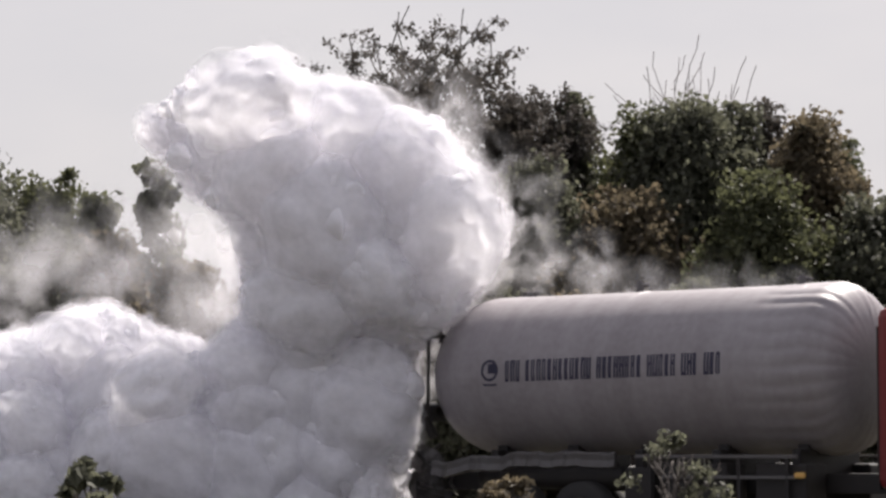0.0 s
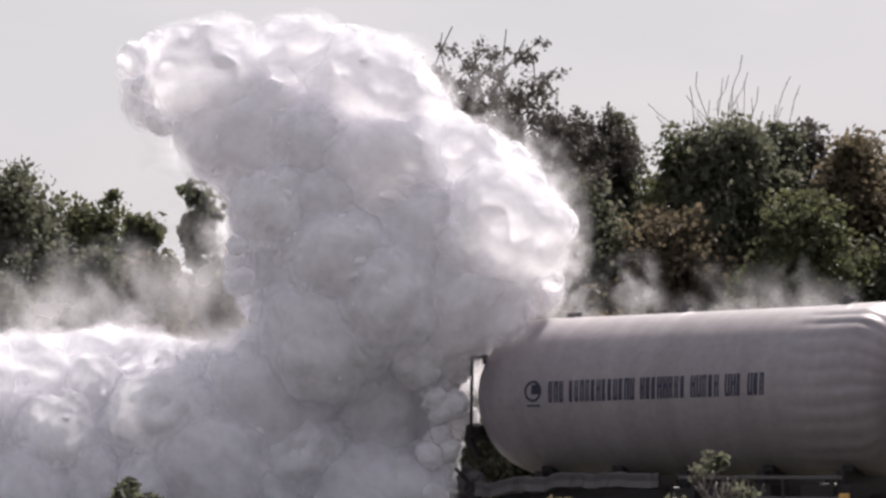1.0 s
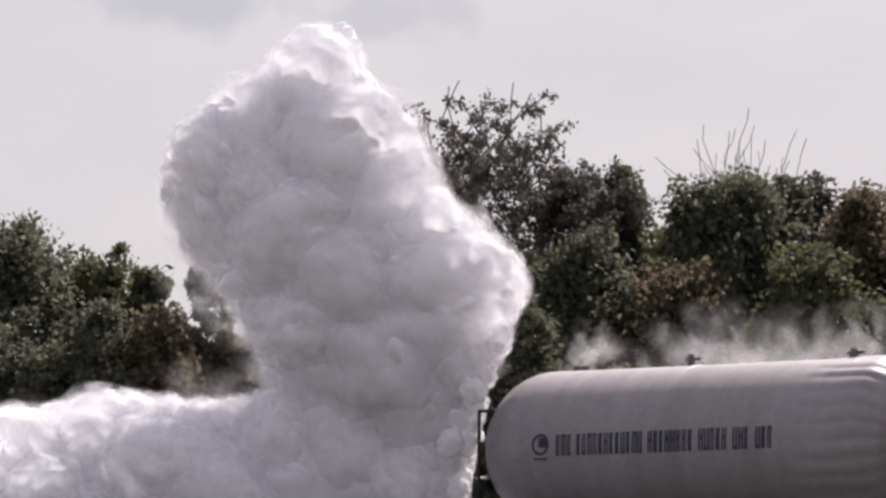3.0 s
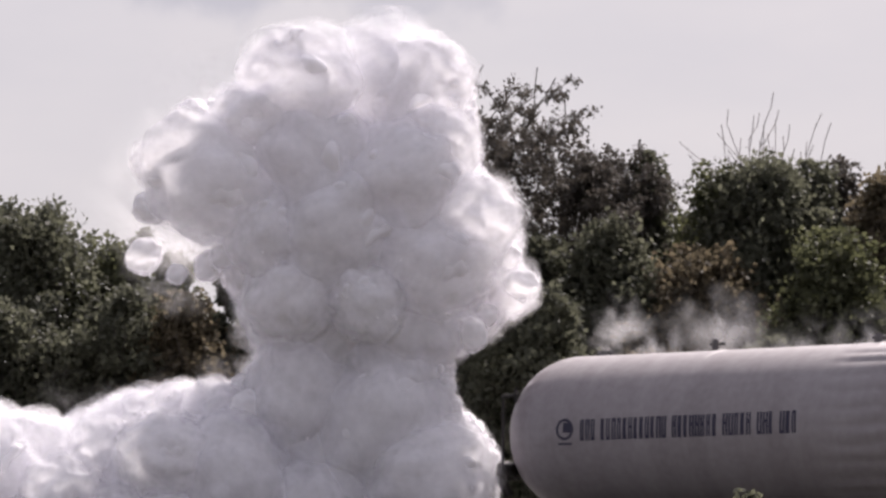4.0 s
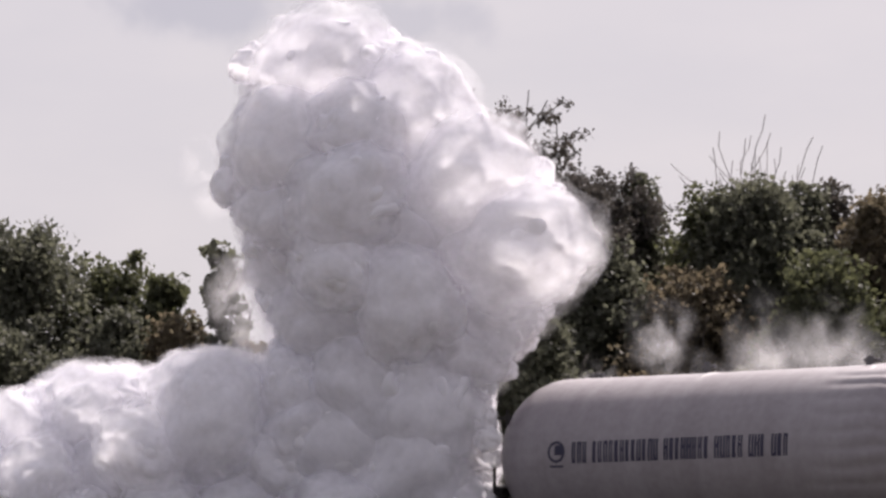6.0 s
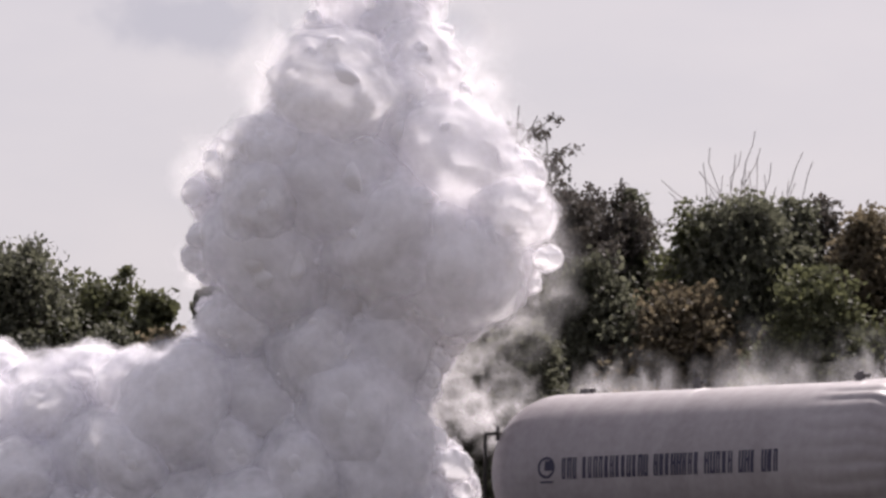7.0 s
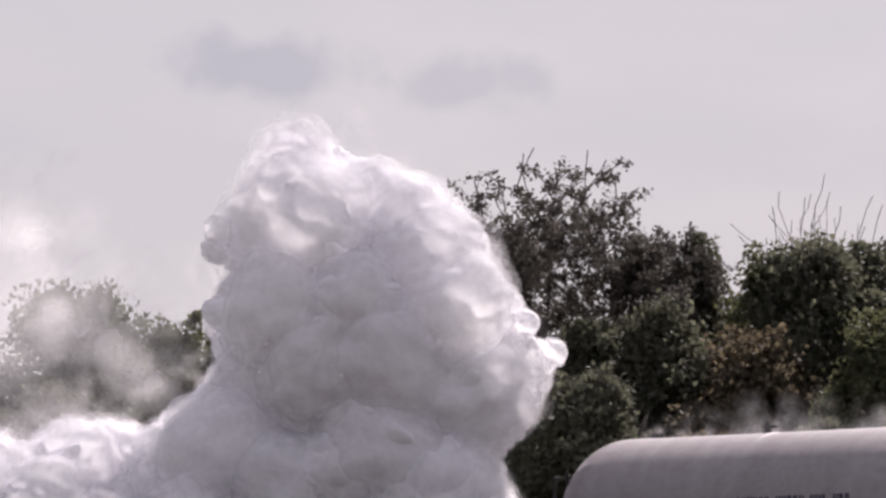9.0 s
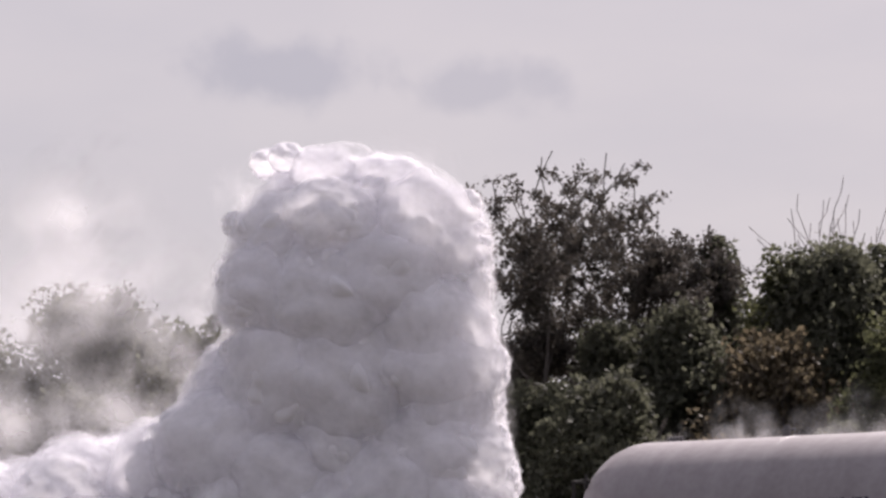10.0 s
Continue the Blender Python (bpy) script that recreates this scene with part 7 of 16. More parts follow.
    billow(plume, 1, 1.08, 106, 5.8, [(-0.82,42.6,-1.12),(-1.02,41.6,-0.28),(-2.55,41.6,3.11),(-2.25,41.6,4.49),(-2.87,41.6,5.57),(-2.99,41.6,6.63),(-2.74,42.6,6.95),(-1.7,42.6,1.94),(-1.75,41.6,0.66),(-2.76,41.6,2.43),(-3.04,41.6,4.3),(-2.38,41.6,6.15),(-3.32,41.6,7.1),(-2.67,41.6,9.1),(-2.74,42.6,5.71),(-3.36,41.6,0.98),(-2.44,41.6,2.7),(-3.3,41.6,4.74),(-3,41.6,5.59),(-3.26,41.6,6.28),(-3.64,41.6,7.23)])
    billow(plume, 0, 0.22, 0, 20.0, [(-0.62,41.4,1.9),(-0.47,41.4,2.2),(-0.38,41.4,2.2),(-0.53,41.4,2.19),(-0.44,41.4,2.29),(-0.39,41.4,2.34),(-0.54,41.4,2.27),(-0.33,41.4,2.26),(-0.47,41.4,2.18),(-0.49,41.4,2.12),(-0.48,41.4,2.12),(-0.35,41.4,2.3),(-0.4,41.4,2.21),(-0.47,41.4,2.17),(-0.56,41.4,2.29),(-0.55,41.4,2.27),(-0.5,41.4,2.24),(-0.73,41.4,2.54),(-1.43,41.4,2.48),(-1.32,41.4,2.3),(-1.38,41.4,3.11)])
    billow(plume, 1, 0.27, 60, 20.0, [(-0.77,41.6,1.82),(-0.66,41.6,2.02),(-0.53,41.6,2.13),(-0.62,41.6,2.08),(-0.53,41.6,2.23),(-0.48,41.6,2.26),(-0.66,41.6,2.26),(-0.62,41.6,2.2),(-0.56,41.6,2.22),(-0.64,41.6,1.97),(-0.56,41.6,2.35),(-0.42,41.6,2.44),(-0.43,41.6,2.34),(-0.5,41.6,2.41),(-0.73,41.6,2.38),(-0.71,41.6,2.43),(-0.7,41.6,2.48),(-1.03,41.6,2.79),(-1.1,41.6,2.93),(-1.43,41.6,3.06),(-1.46,41.6,3.29)])
    billow(plume, 2, 0.32, 120, 20.0, [(-0.61,41.8,2.36),(-0.63,41.8,2.33),(-0.62,41.8,2.43),(-0.52,41.8,2.38),(-0.48,41.8,2.45),(-0.45,41.8,2.7),(-0.59,41.8,2.53),(-0.55,41.8,2.52),(-0.73,41.8,2.39),(-0.59,41.8,2.29),(-0.73,41.8,2.07),(-0.67,41.8,2.59),(-0.69,41.8,2.35),(-0.62,41.8,2.17),(-0.83,41.8,2.17),(-0.85,41.8,1.93),(-1.45,41.8,1.83),(-0.99,41.8,1.76),(-1.19,41.8,2.78),(-1.09,41.8,2.79),(-1.57,41.8,1.95)])
    billow(plume, 3, 0.37, 180, 20.0, [(-0.68,41.9,2.17),(-0.94,41.9,2.1),(-0.99,41.9,2.28),(-0.74,41.9,2.41),(-0.55,41.9,2.65),(-0.76,41.9,2.82),(-0.59,41.9,2.77),(-0.69,41.9,2.39),(-0.88,41.9,2.36),(-1.43,41.9,1.62),(-1.3,41.9,1.74),(-1.18,41.9,2.52),(-1.05,41.9,2.25),(-1.48,41.9,2.19),(-1.7,41.9,2.26),(-2.04,41.9,1.56),(-1.52,41.9,1.52),(-1.01,41.9,1.4),(-1.24,41.9,1.75),(-0.97,41.9,1.7),(-1.31,41.9,1.87)])
    billow(plume, 4, 0.42, 240, 20.0, [(-1.7,42.1,1.28),(-1.17,42.1,1.49),(-0.82,42.1,1.17),(-0.94,42.1,1.62),(-0.79,42.1,2.03),(-0.86,42.1,2.55),(-0.85,42.1,2.45),(-0.51,42.1,2.11),(-0.66,42.1,2),(-1.65,42.1,2.33),(-1.53,42.1,2.44),(-1.67,42.1,2.45),(-1.5,42.1,2.21),(-1.59,42.1,1.78),(-1.51,42.1,1.83),(-1.85,42.1,2.22),(-1.81,42.1,1.86),(-1.78,42.1,1.7),(-1.98,42.1,2.13),(-1.93,42.1,1.88),(-2.62,42.1,2.15)])
    billow(plume, 5, 0.47, 300, 20.0, [(-2.02,42.3,1.04),(-1.09,42.3,1.67),(-1.09,42.3,1.8),(-0.81,42.3,2.06),(-0.65,42.3,2.35),(-0.67,42.3,2.48),(-1.16,42.3,2.47),(-1.58,42.3,1.42),(-2.02,42.3,1.41),(-2.46,42.3,1.36),(-2.55,42.3,1.29),(-2.14,42.3,1.35),(-2.43,42.3,1.21),(-2.47,42.3,1.25),(-2.54,42.3,1.33),(-2.73,42.3,1.23),(-2.8,42.3,1.12),(-2.88,42.3,0.95),(-1.45,42.3,1.15),(-1.54,42.3,2.36),(-2.61,42.3,2.37)])
    billow(low_cloud, 0, 0.54, 246, 7.0, [(-11,43.7,3.18),(-11.04,43.7,3.29),(-11.08,43.7,3.16),(-11.11,43.7,3.2),(-11.14,43.7,3),(-11.18,43.7,2.68),(-11.22,43.7,2.64),(-11.27,43.7,2.59),(-11.34,43.7,2.5),(-11.41,43.7,2.58),(-11.49,43.7,2.26),(-11.57,43.7,2.54),(-11.64,43.7,2.67),(-11.7,43.7,2.85),(-11.75,43.7,3.04),(-11.79,43.7,3.4),(-11.82,43.7,3.81),(-11.85,43.7,4.11),(-11.88,43.7,3.18),(-11.92,43.7,3.11),(-11.97,43.7,2.92)])
    billow(low_cloud, 1, 1.05, 192, 7.0, [(-10.28,41.5,1.99),(-10.32,41.5,2.11),(-10.34,41.5,1.98),(-10.36,41.5,2.01),(-10.37,41.5,1.82),(-10.39,41.5,1.52),(-10.41,41.5,1.48),(-10.45,41.5,1.44),(-10.5,41.5,1.35),(-10.56,41.5,1.41),(-10.62,41.5,1.1),(-10.68,41.5,1.37),(-10.73,41.5,1.52),(-10.77,41.5,1.71),(-10.8,41.5,1.9),(-10.82,41.5,2.21),(-10.84,41.5,2.57),(-10.85,41.5,2.82),(-10.87,41.5,1.95),(-10.9,41.5,1.92),(-10.94,41.5,1.78)])
    billow(low_cloud, 2, 0.92, 286, 7.0, [(-10.62,43.2,2.39),(-10.66,43.2,2.47),(-10.7,43.2,2.34),(-10.74,43.2,2.42),(-10.79,43.2,2.27),(-10.86,43.2,1.99),(-10.94,43.2,1.93),(-11.03,43.2,1.82),(-11.12,43.2,1.67),(-11.21,43.2,1.73),(-11.29,43.2,1.45),(-11.35,43.2,1.8),(-11.4,43.2,2.01),(-11.45,43.2,2.19),(-11.48,43.2,2.32),(-11.52,43.2,2.57),(-11.57,43.2,2.92),(-11.64,43.2,3.22),(-11.72,43.2,2.39),(-11.8,43.2,2.42),(-11.9,43.2,2.28)])
    billow(low_cloud, 3, 0.8, 111, 7.0, [(-10,41.2,1.25),(-10.06,41.2,1.38),(-10.13,41.2,1.32),(-10.2,41.2,1.44),(-10.27,41.2,1.3),(-10.35,41.2,1),(-10.42,41.2,0.92),(-10.5,41.2,0.82),(-10.58,41.2,0.7),(-10.65,41.2,0.76),(-10.71,41.2,0.47),(-10.77,41.2,0.76),(-10.82,41.2,0.91),(-10.87,41.2,1.07),(-10.91,41.2,1.24),(-10.96,41.2,1.57),(-11,41.2,1.97),(-11.05,41.2,2.28),(-11.1,41.2,1.43),(-11.16,41.2,1.37),(-11.22,41.2,1.16)])
    billow(low_cloud, 4, 0.89, 180, 7.0, [(-10.2,42.1,1.75),(-10.22,42.1,1.84),(-10.23,42.1,1.7),(-10.24,42.1,1.77),(-10.26,42.1,1.61),(-10.3,42.1,1.33),(-10.34,42.1,1.29),(-10.39,42.1,1.2),(-10.46,42.1,1.08),(-10.52,42.1,1.12),(-10.58,42.1,0.83),(-10.62,42.1,1.15),(-10.66,42.1,1.33),(-10.68,42.1,1.52),(-10.7,42.1,1.69),(-10.71,42.1,1.96),(-10.73,42.1,2.3),(-10.75,42.1,2.57),(-10.79,42.1,1.71),(-10.84,42.1,1.72),(-10.9,42.1,1.6)])
    billow(low_cloud, 5, 0.52, 275, 7.0, [(-10.4,43.7,3.03),(-10.45,43.7,3.21),(-10.5,43.7,3.16),(-10.55,43.7,3.24),(-10.58,43.7,3.02),(-10.61,43.7,2.62),(-10.63,43.7,2.49),(-10.64,43.7,2.38),(-10.65,43.7,2.3),(-10.66,43.7,2.46),(-10.67,43.7,2.23),(-10.69,43.7,2.59),(-10.72,43.7,2.73),(-10.76,43.7,2.85),(-10.8,43.7,2.95),(-10.85,43.7,3.21),(-10.91,43.7,3.6),(-10.96,43.7,3.93),(-11,43.7,3.1),(-11.04,43.7,3.12),(-11.08,43.7,2.97)])
    billow(low_cloud, 6, 0.65, 304, 7.0, [(-9.7,41.3,1.51),(-9.79,41.3,1.68),(-9.86,41.3,1.6),(-9.93,41.3,1.64),(-9.98,41.3,1.41),(-10.02,41.3,1.05),(-10.06,41.3,0.98),(-10.11,41.3,0.93),(-10.16,41.3,0.89),(-10.22,41.3,1.02),(-10.29,41.3,0.74),(-10.38,41.3,1),(-10.46,41.3,1.09),(-10.55,41.3,1.21),(-10.64,41.3,1.37),(-10.71,41.3,1.71),(-10.78,41.3,2.14),(-10.83,41.3,2.46),(-10.88,41.3,1.6),(-10.92,41.3,1.53),(-10.96,41.3,1.31)])
    billow(low_cloud, 7, 0.95, 89, 7.0, [(-9.98,42.7,2.1),(-10.02,42.7,2.21),(-10.07,42.7,2.12),(-10.12,42.7,2.21),(-10.17,42.7,2.04),(-10.23,42.7,1.73),(-10.29,42.7,1.67),(-10.36,42.7,1.61),(-10.43,42.7,1.54),(-10.5,42.7,1.65),(-10.57,42.7,1.38),(-10.64,42.7,1.67),(-10.71,42.7,1.78),(-10.77,42.7,1.89),(-10.84,42.7,2),(-10.9,42.7,2.29),(-10.95,42.7,2.68),(-11,42.7,3.02),(-11.05,42.7,2.19),(-11.09,42.7,2.2),(-11.14,42.7,2.05)])
    billow(low_cloud, 0, 1.04, 154, 7.0, [(-9.5,40.8,1.06),(-9.54,40.8,1.19),(-9.56,40.8,1.09),(-9.58,40.8,1.14),(-9.6,40.8,0.93),(-9.61,40.8,0.58),(-9.63,40.8,0.48),(-9.64,40.8,0.4),(-9.66,40.8,0.34),(-9.68,40.8,0.48),(-9.71,40.8,0.26),(-9.74,40.8,0.58),(-9.78,40.8,0.72),(-9.82,40.8,0.84),(-9.86,40.8,0.94),(-9.91,40.8,1.19),(-9.95,40.8,1.54),(-10,40.8,1.83),(-10.04,40.8,1.02),(-10.08,40.8,1.02),(-10.11,40.8,0.88)])
    billow(low_cloud, 1, 1.03, 130, 7.0, [(-9.6,42,1.94),(-9.62,42,2.05),(-9.64,42,1.93),(-9.65,42,1.98),(-9.67,42,1.79),(-9.68,42,1.45),(-9.7,42,1.38),(-9.72,42,1.32),(-9.75,42,1.26),(-9.79,42,1.4),(-9.82,42,1.15),(-9.86,42,1.47),(-9.91,42,1.58),(-9.95,42,1.69),(-10,42,1.79),(-10.04,42,2.06),(-10.08,42,2.43),(-10.12,42,2.75),(-10.15,42,1.93),(-10.18,42,1.94),(-10.2,42,1.8)])
    billow(low_cloud, 2, 0.48, 2, 7.0, [(-9.92,43.6,3.04),(-9.98,43.6,3.17),(-10.03,43.6,3.06),(-10.07,43.6,3.1),(-10.11,43.6,2.88),(-10.15,43.6,2.51),(-10.19,43.6,2.43),(-10.23,43.6,2.38),(-10.28,43.6,2.33),(-10.34,43.6,2.47),(-10.4,43.6,2.21),(-10.48,43.6,2.51),(-10.55,43.6,2.61),(-10.63,43.6,2.71),(-10.71,43.6,2.83),(-10.78,43.6,3.13),(-10.85,43.6,3.57),(-10.91,43.6,3.94),(-10.96,43.6,3.11),(-11,43.6,3.1),(-11.04,43.6,2.91)])
    billow(low_cloud, 3, 0.83, 282, 7.0, [(-9.19,41.4,1.5),(-9.23,41.4,1.67),(-9.27,41.4,1.63),(-9.32,41.4,1.74),(-9.36,41.4,1.58),(-9.4,41.4,1.23),(-9.43,41.4,1.1),(-9.45,41.4,0.98),(-9.48,41.4,0.85),(-9.49,41.4,0.95),(-9.5,41.4,0.7),(-9.51,41.4,1.04),(-9.52,41.4,1.21),(-9.53,41.4,1.38),(-9.55,41.4,1.54),(-9.57,41.4,1.82),(-9.6,41.4,2.19),(-9.63,41.4,2.46),(-9.94,41.4,2.75),(-10.59,41.4,2.96),(-10.2,41.4,2.08)])
    billow(low_cloud, 4, 1.1, 299, 7.0, [(-9.37,42.3,2.01),(-9.39,42.3,2.11),(-9.41,42.3,1.99),(-9.43,42.3,2.04),(-9.45,42.3,1.85),(-9.48,42.3,1.54),(-9.51,42.3,1.49),(-9.55,42.3,1.44),(-9.6,42.3,1.37),(-9.65,42.3,1.48),(-9.71,42.3,1.18),(-9.76,42.3,1.45),(-9.82,42.3,1.55),(-9.87,42.3,1.68),(-9.92,42.3,1.83),(-9.95,42.3,2.16),(-9.98,42.3,2.6),(-10,42.3,2.95),(-10.02,42.3,2.11),(-9.45,42.3,2.39),(-9.8,42.3,2.39)])
    billow(low_cloud, 5, 1.15, 36, 7.0, [(-9.49,43.4,2.46),(-9.52,43.4,2.6),(-9.56,43.4,2.56),(-9.61,43.4,2.69),(-9.66,43.4,2.55),(-9.71,43.4,2.21),(-9.77,43.4,2.1),(-9.81,43.4,1.96),(-9.85,43.4,1.82),(-9.88,43.4,1.9),(-9.9,43.4,1.63),(-9.92,43.4,1.99),(-9.93,43.4,2.18),(-9.94,43.4,2.36),(-9.95,43.4,2.52),(-9.97,43.4,2.81),(-10,43.4,3.17),(-10.04,43.4,3.45),(-10.77,43.4,1.63),(-10.48,43.4,2.06),(-10.89,43.4,1.73)])
    billow(low_cloud, 6, 1.07, 204, 7.0, [(-9.05,41.6,1.21),(-9.12,41.6,1.37),(-9.18,41.6,1.28),(-9.24,41.6,1.34),(-9.29,41.6,1.13),(-9.34,41.6,0.76),(-9.38,41.6,0.64),(-9.42,41.6,0.55),(-9.46,41.6,0.49),(-9.51,41.6,0.63),(-9.56,41.6,0.41),(-9.62,41.6,0.74),(-9.68,41.6,0.89),(-9.75,41.6,1),(-9.82,41.6,1.1),(-9.9,41.6,1.36),(-9.97,41.6,1.71),(-10.05,41.6,2.02),(-10.12,41.6,1.2),(-10.19,41.6,1.21),(-10.25,41.6,1.08)])
    billow(low_cloud, 7, 0.51, 294, 7.0, [(-9.22,43.4,2.95),(-9.25,43.4,3.09),(-9.28,43.4,3.03),(-9.32,43.4,3.14),(-9.36,43.4,3),(-9.4,43.4,2.68),(-9.44,43.4,2.61),(-9.49,43.4,2.51),(-9.53,43.4,2.4),(-9.57,43.4,2.48),(-9.61,43.4,2.18),(-9.64,43.4,2.47),(-9.67,43.4,2.59),(-9.69,43.4,2.73),(-9.71,43.4,2.89),(-9.73,43.4,3.23),(-9.45,43.4,3.74),(-9.64,43.4,4.25),(-9.94,43.4,3.56),(-9.62,43.4,3.39),(-9.63,43.4,3.15)])
    billow(low_cloud, 0, 0.86, 171, 7.0, [(-8.59,40.9,1.03),(-8.63,40.9,1.19),(-8.67,40.9,1.14),(-8.72,40.9,1.26),(-8.77,40.9,1.11),(-8.82,40.9,0.8),(-8.86,40.9,0.7),(-8.91,40.9,0.58),(-8.94,40.9,0.46),(-8.98,40.9,0.53),(-9,40.9,0.25),(-9.03,40.9,0.55),(-9.04,40.9,0.7),(-9.06,40.9,0.87),(-9.08,40.9,1.04),(-9.1,40.9,1.36),(-8.96,40.9,1.32),(-9.15,40.9,1.56),(-9.7,40.9,1.79),(-9.83,40.9,2.05),(-9.7,40.9,1.52)])
    billow(low_cloud, 1, 0.77, 260, 7.0, [(-8.72,41.9,2.26),(-8.76,41.9,2.41),(-8.81,41.9,2.35),(-8.85,41.9,2.46),(-8.9,41.9,2.32),(-8.96,41.9,2.01),(-9.01,41.9,1.93),(-9.06,41.9,1.84),(-9.11,41.9,1.74),(-9.15,41.9,1.82),(-9.2,41.9,1.53),(-9.24,41.9,1.81),(-9.27,41.9,1.92),(-9.3,41.9,2.05),(-9.33,41.9,2.19),(-9.36,41.9,2.5),(-9.62,41.9,3.45),(-9.66,41.9,3.93),(-9.91,41.9,3.35),(-9.91,41.9,3.07),(-10.44,41.9,2.9)])
    billow(low_cloud, 2, 0.91, 182, 7.0, [(-8.92,43.5,2.63),(-8.98,43.5,2.76),(-9.04,43.5,2.67),(-9.1,43.5,2.76),(-9.17,43.5,2.6),(-9.25,43.5,2.28),(-9.32,43.5,2.22),(-9.4,43.5,2.15),(-9.48,43.5,2.08),(-9.57,43.5,2.19),(-9.65,43.5,1.91),(-9.73,43.5,2.21),(-9.81,43.5,2.32),(-9.89,43.5,2.43),(-9.96,43.5,2.55),(-10.03,43.5,2.84),(-10.09,43.5,3.24),(-10.16,43.5,3.58),(-10.22,43.5,2.74),(-10.19,43.5,3.05),(-10.25,43.5,2.87)])
    billow(low_cloud, 3, 1.02, 181, 7.0, [(-8.45,41.6,1.59),(-8.12,41.6,2.34),(-8.13,41.6,2),(-8.09,41.6,1.94),(-8.1,41.6,1.74),(-8.37,41.6,1.63),(-8.44,41.6,1.74),(-8.48,41.6,1.82),(-8.76,41.6,2.07),(-8.94,41.6,2.18),(-8.97,41.6,1.41),(-9.03,41.6,1.45),(-9.07,41.6,1.42),(-9.12,41.6,1.47),(-9.16,41.6,1.56),(-9.21,41.6,1.83),(-8.71,41.6,2.35),(-8.85,41.6,2.87),(-9,41.6,2.22),(-9.05,41.6,2.28),(-9.15,41.6,2.2)])
    billow(low_cloud, 4, 0.65, 238, 7.0, [(-8.66,43,2.59),(-8.63,43,3.19),(-8.48,43,3.02),(-8.52,43,3.02),(-8.59,43,3.02),(-8.55,43,2.5),(-8.53,43,2.41),(-8.68,43,2.49),(-8.73,43,2.4),(-8.77,43,2.5),(-8.83,43,2.24),(-8.9,43,2.56),(-8.98,43,2.7),(-9.11,43,2.6),(-9.23,43,2.6),(-9.31,43,2.86),(-9.31,43,2.61),(-9.53,43,2.66),(-9.72,43,2.05),(-9.54,43,2.41),(-9.86,43,2.14)])
    billow(low_cloud, 5, 0.8, 175, 7.0, [(-8.1,40.6,1.16),(-8.33,40.6,2.14),(-8.35,40.6,2.12),(-8.28,40.6,1.67),(-8.08,40.6,1.89),(-8.19,40.6,1.62),(-8.39,40.6,1.8),(-8.63,40.6,1.72),(-8.69,40.6,1.73),(-8.83,40.6,1.8),(-8.65,40.6,1.66),(-8.76,40.6,1.78),(-8.74,40.6,1.33),(-8.74,40.6,1.2),(-8.75,40.6,1.23),(-8.77,40.6,1.46),(-8.69,40.6,2.3),(-8.74,40.6,2.66),(-8.93,40.6,2.37),(-8.85,40.6,2.34),(-8.97,40.6,2.28)])
    billow(low_cloud, 6, 1.04, 218, 7.0, [(-8.25,42,1.64),(-8.07,42,1.3),(-8.2,42,0.83),(-8.12,42,0.9),(-8.23,42,0.54),(-8.21,42,0.79),(-8.38,42,0.64),(-8.21,42,0.8),(-8.35,42,0.76),(-8.5,42,0.84),(-8.36,42,0.65),(-8.49,42,0.79),(-8.34,42,1.08),(-8.22,42,1.38),(-8.27,42,1.49),(-8.25,42,1.4),(-8.4,42,1.24),(-8.57,42,1.84),(-9.17,42,1.1),(-9.3,42,1.26),(-9.25,42,1.27)])
    billow(low_cloud, 7, 1.2, 7, 7.0, [(-8.34,43,2.26),(-8.53,43,1.37),(-8.87,43,0.83),(-8.97,43,1.08),(-8.85,43,0.72),(-8.85,43,0.88),(-8.8,43,0.54),(-8.63,43,0.59),(-8.87,43,0.42),(-9.01,43,0.39),(-8.66,43,-0.14),(-8.93,43,0.45),(-8.81,43,0.89),(-8.79,43,1.31),(-8.95,43,1.36),(-9.11,43,1.33),(-9.22,43,1.5),(-9.49,43,1.74),(-9.3,43,1.13),(-9.45,43,1.13),(-9.46,43,1.38)])
    billow(low_cloud, 0, 0.99, 290, 7.0, [(-7.81,41,1.15),(-7.69,41,1.28),(-7.73,41,1.07),(-7.77,41,0.85),(-7.92,41,0.6),(-7.8,41,0.43),(-7.93,41,0.08),(-8.07,41,0.22),(-8.13,41,-0),(-8.23,41,-0.22),(-8.12,41,0.04),(-8.19,41,0.15),(-8.2,41,0.27),(-8.16,41,0.42),(-8.15,41,0.51),(-8.27,41,0.47),(-8.37,41,0.46),(-8.33,41,1.73),(-8.28,41,1.07),(-8.4,41,1.21),(-8.36,41,1.3)])
    billow(low_cloud, 1, 0.43, 98, 7.0, [(-8.29,43.2,2.81),(-8.17,43.2,3.37),(-8.09,43.2,3.19),(-8.17,43.2,3.19),(-8.34,43.2,2.57),(-8.36,43.2,1.99),(-8.43,43.2,1.68),(-8.48,43.2,1.61),(-8.6,43.2,1.5),(-8.73,43.2,1.6),(-8.8,43.2,1.39),(-8.75,43.2,1.72),(-8.77,43.2,1.83),(-8.64,43.2,2.21),(-8.45,43.2,2.36),(-8.87,43.2,2.21),(-8.77,43.2,2.52),(-8.91,43.2,3.15),(-9.01,43.2,2.31),(-8.99,43.2,2.37),(-9.16,43.2,2.06)])
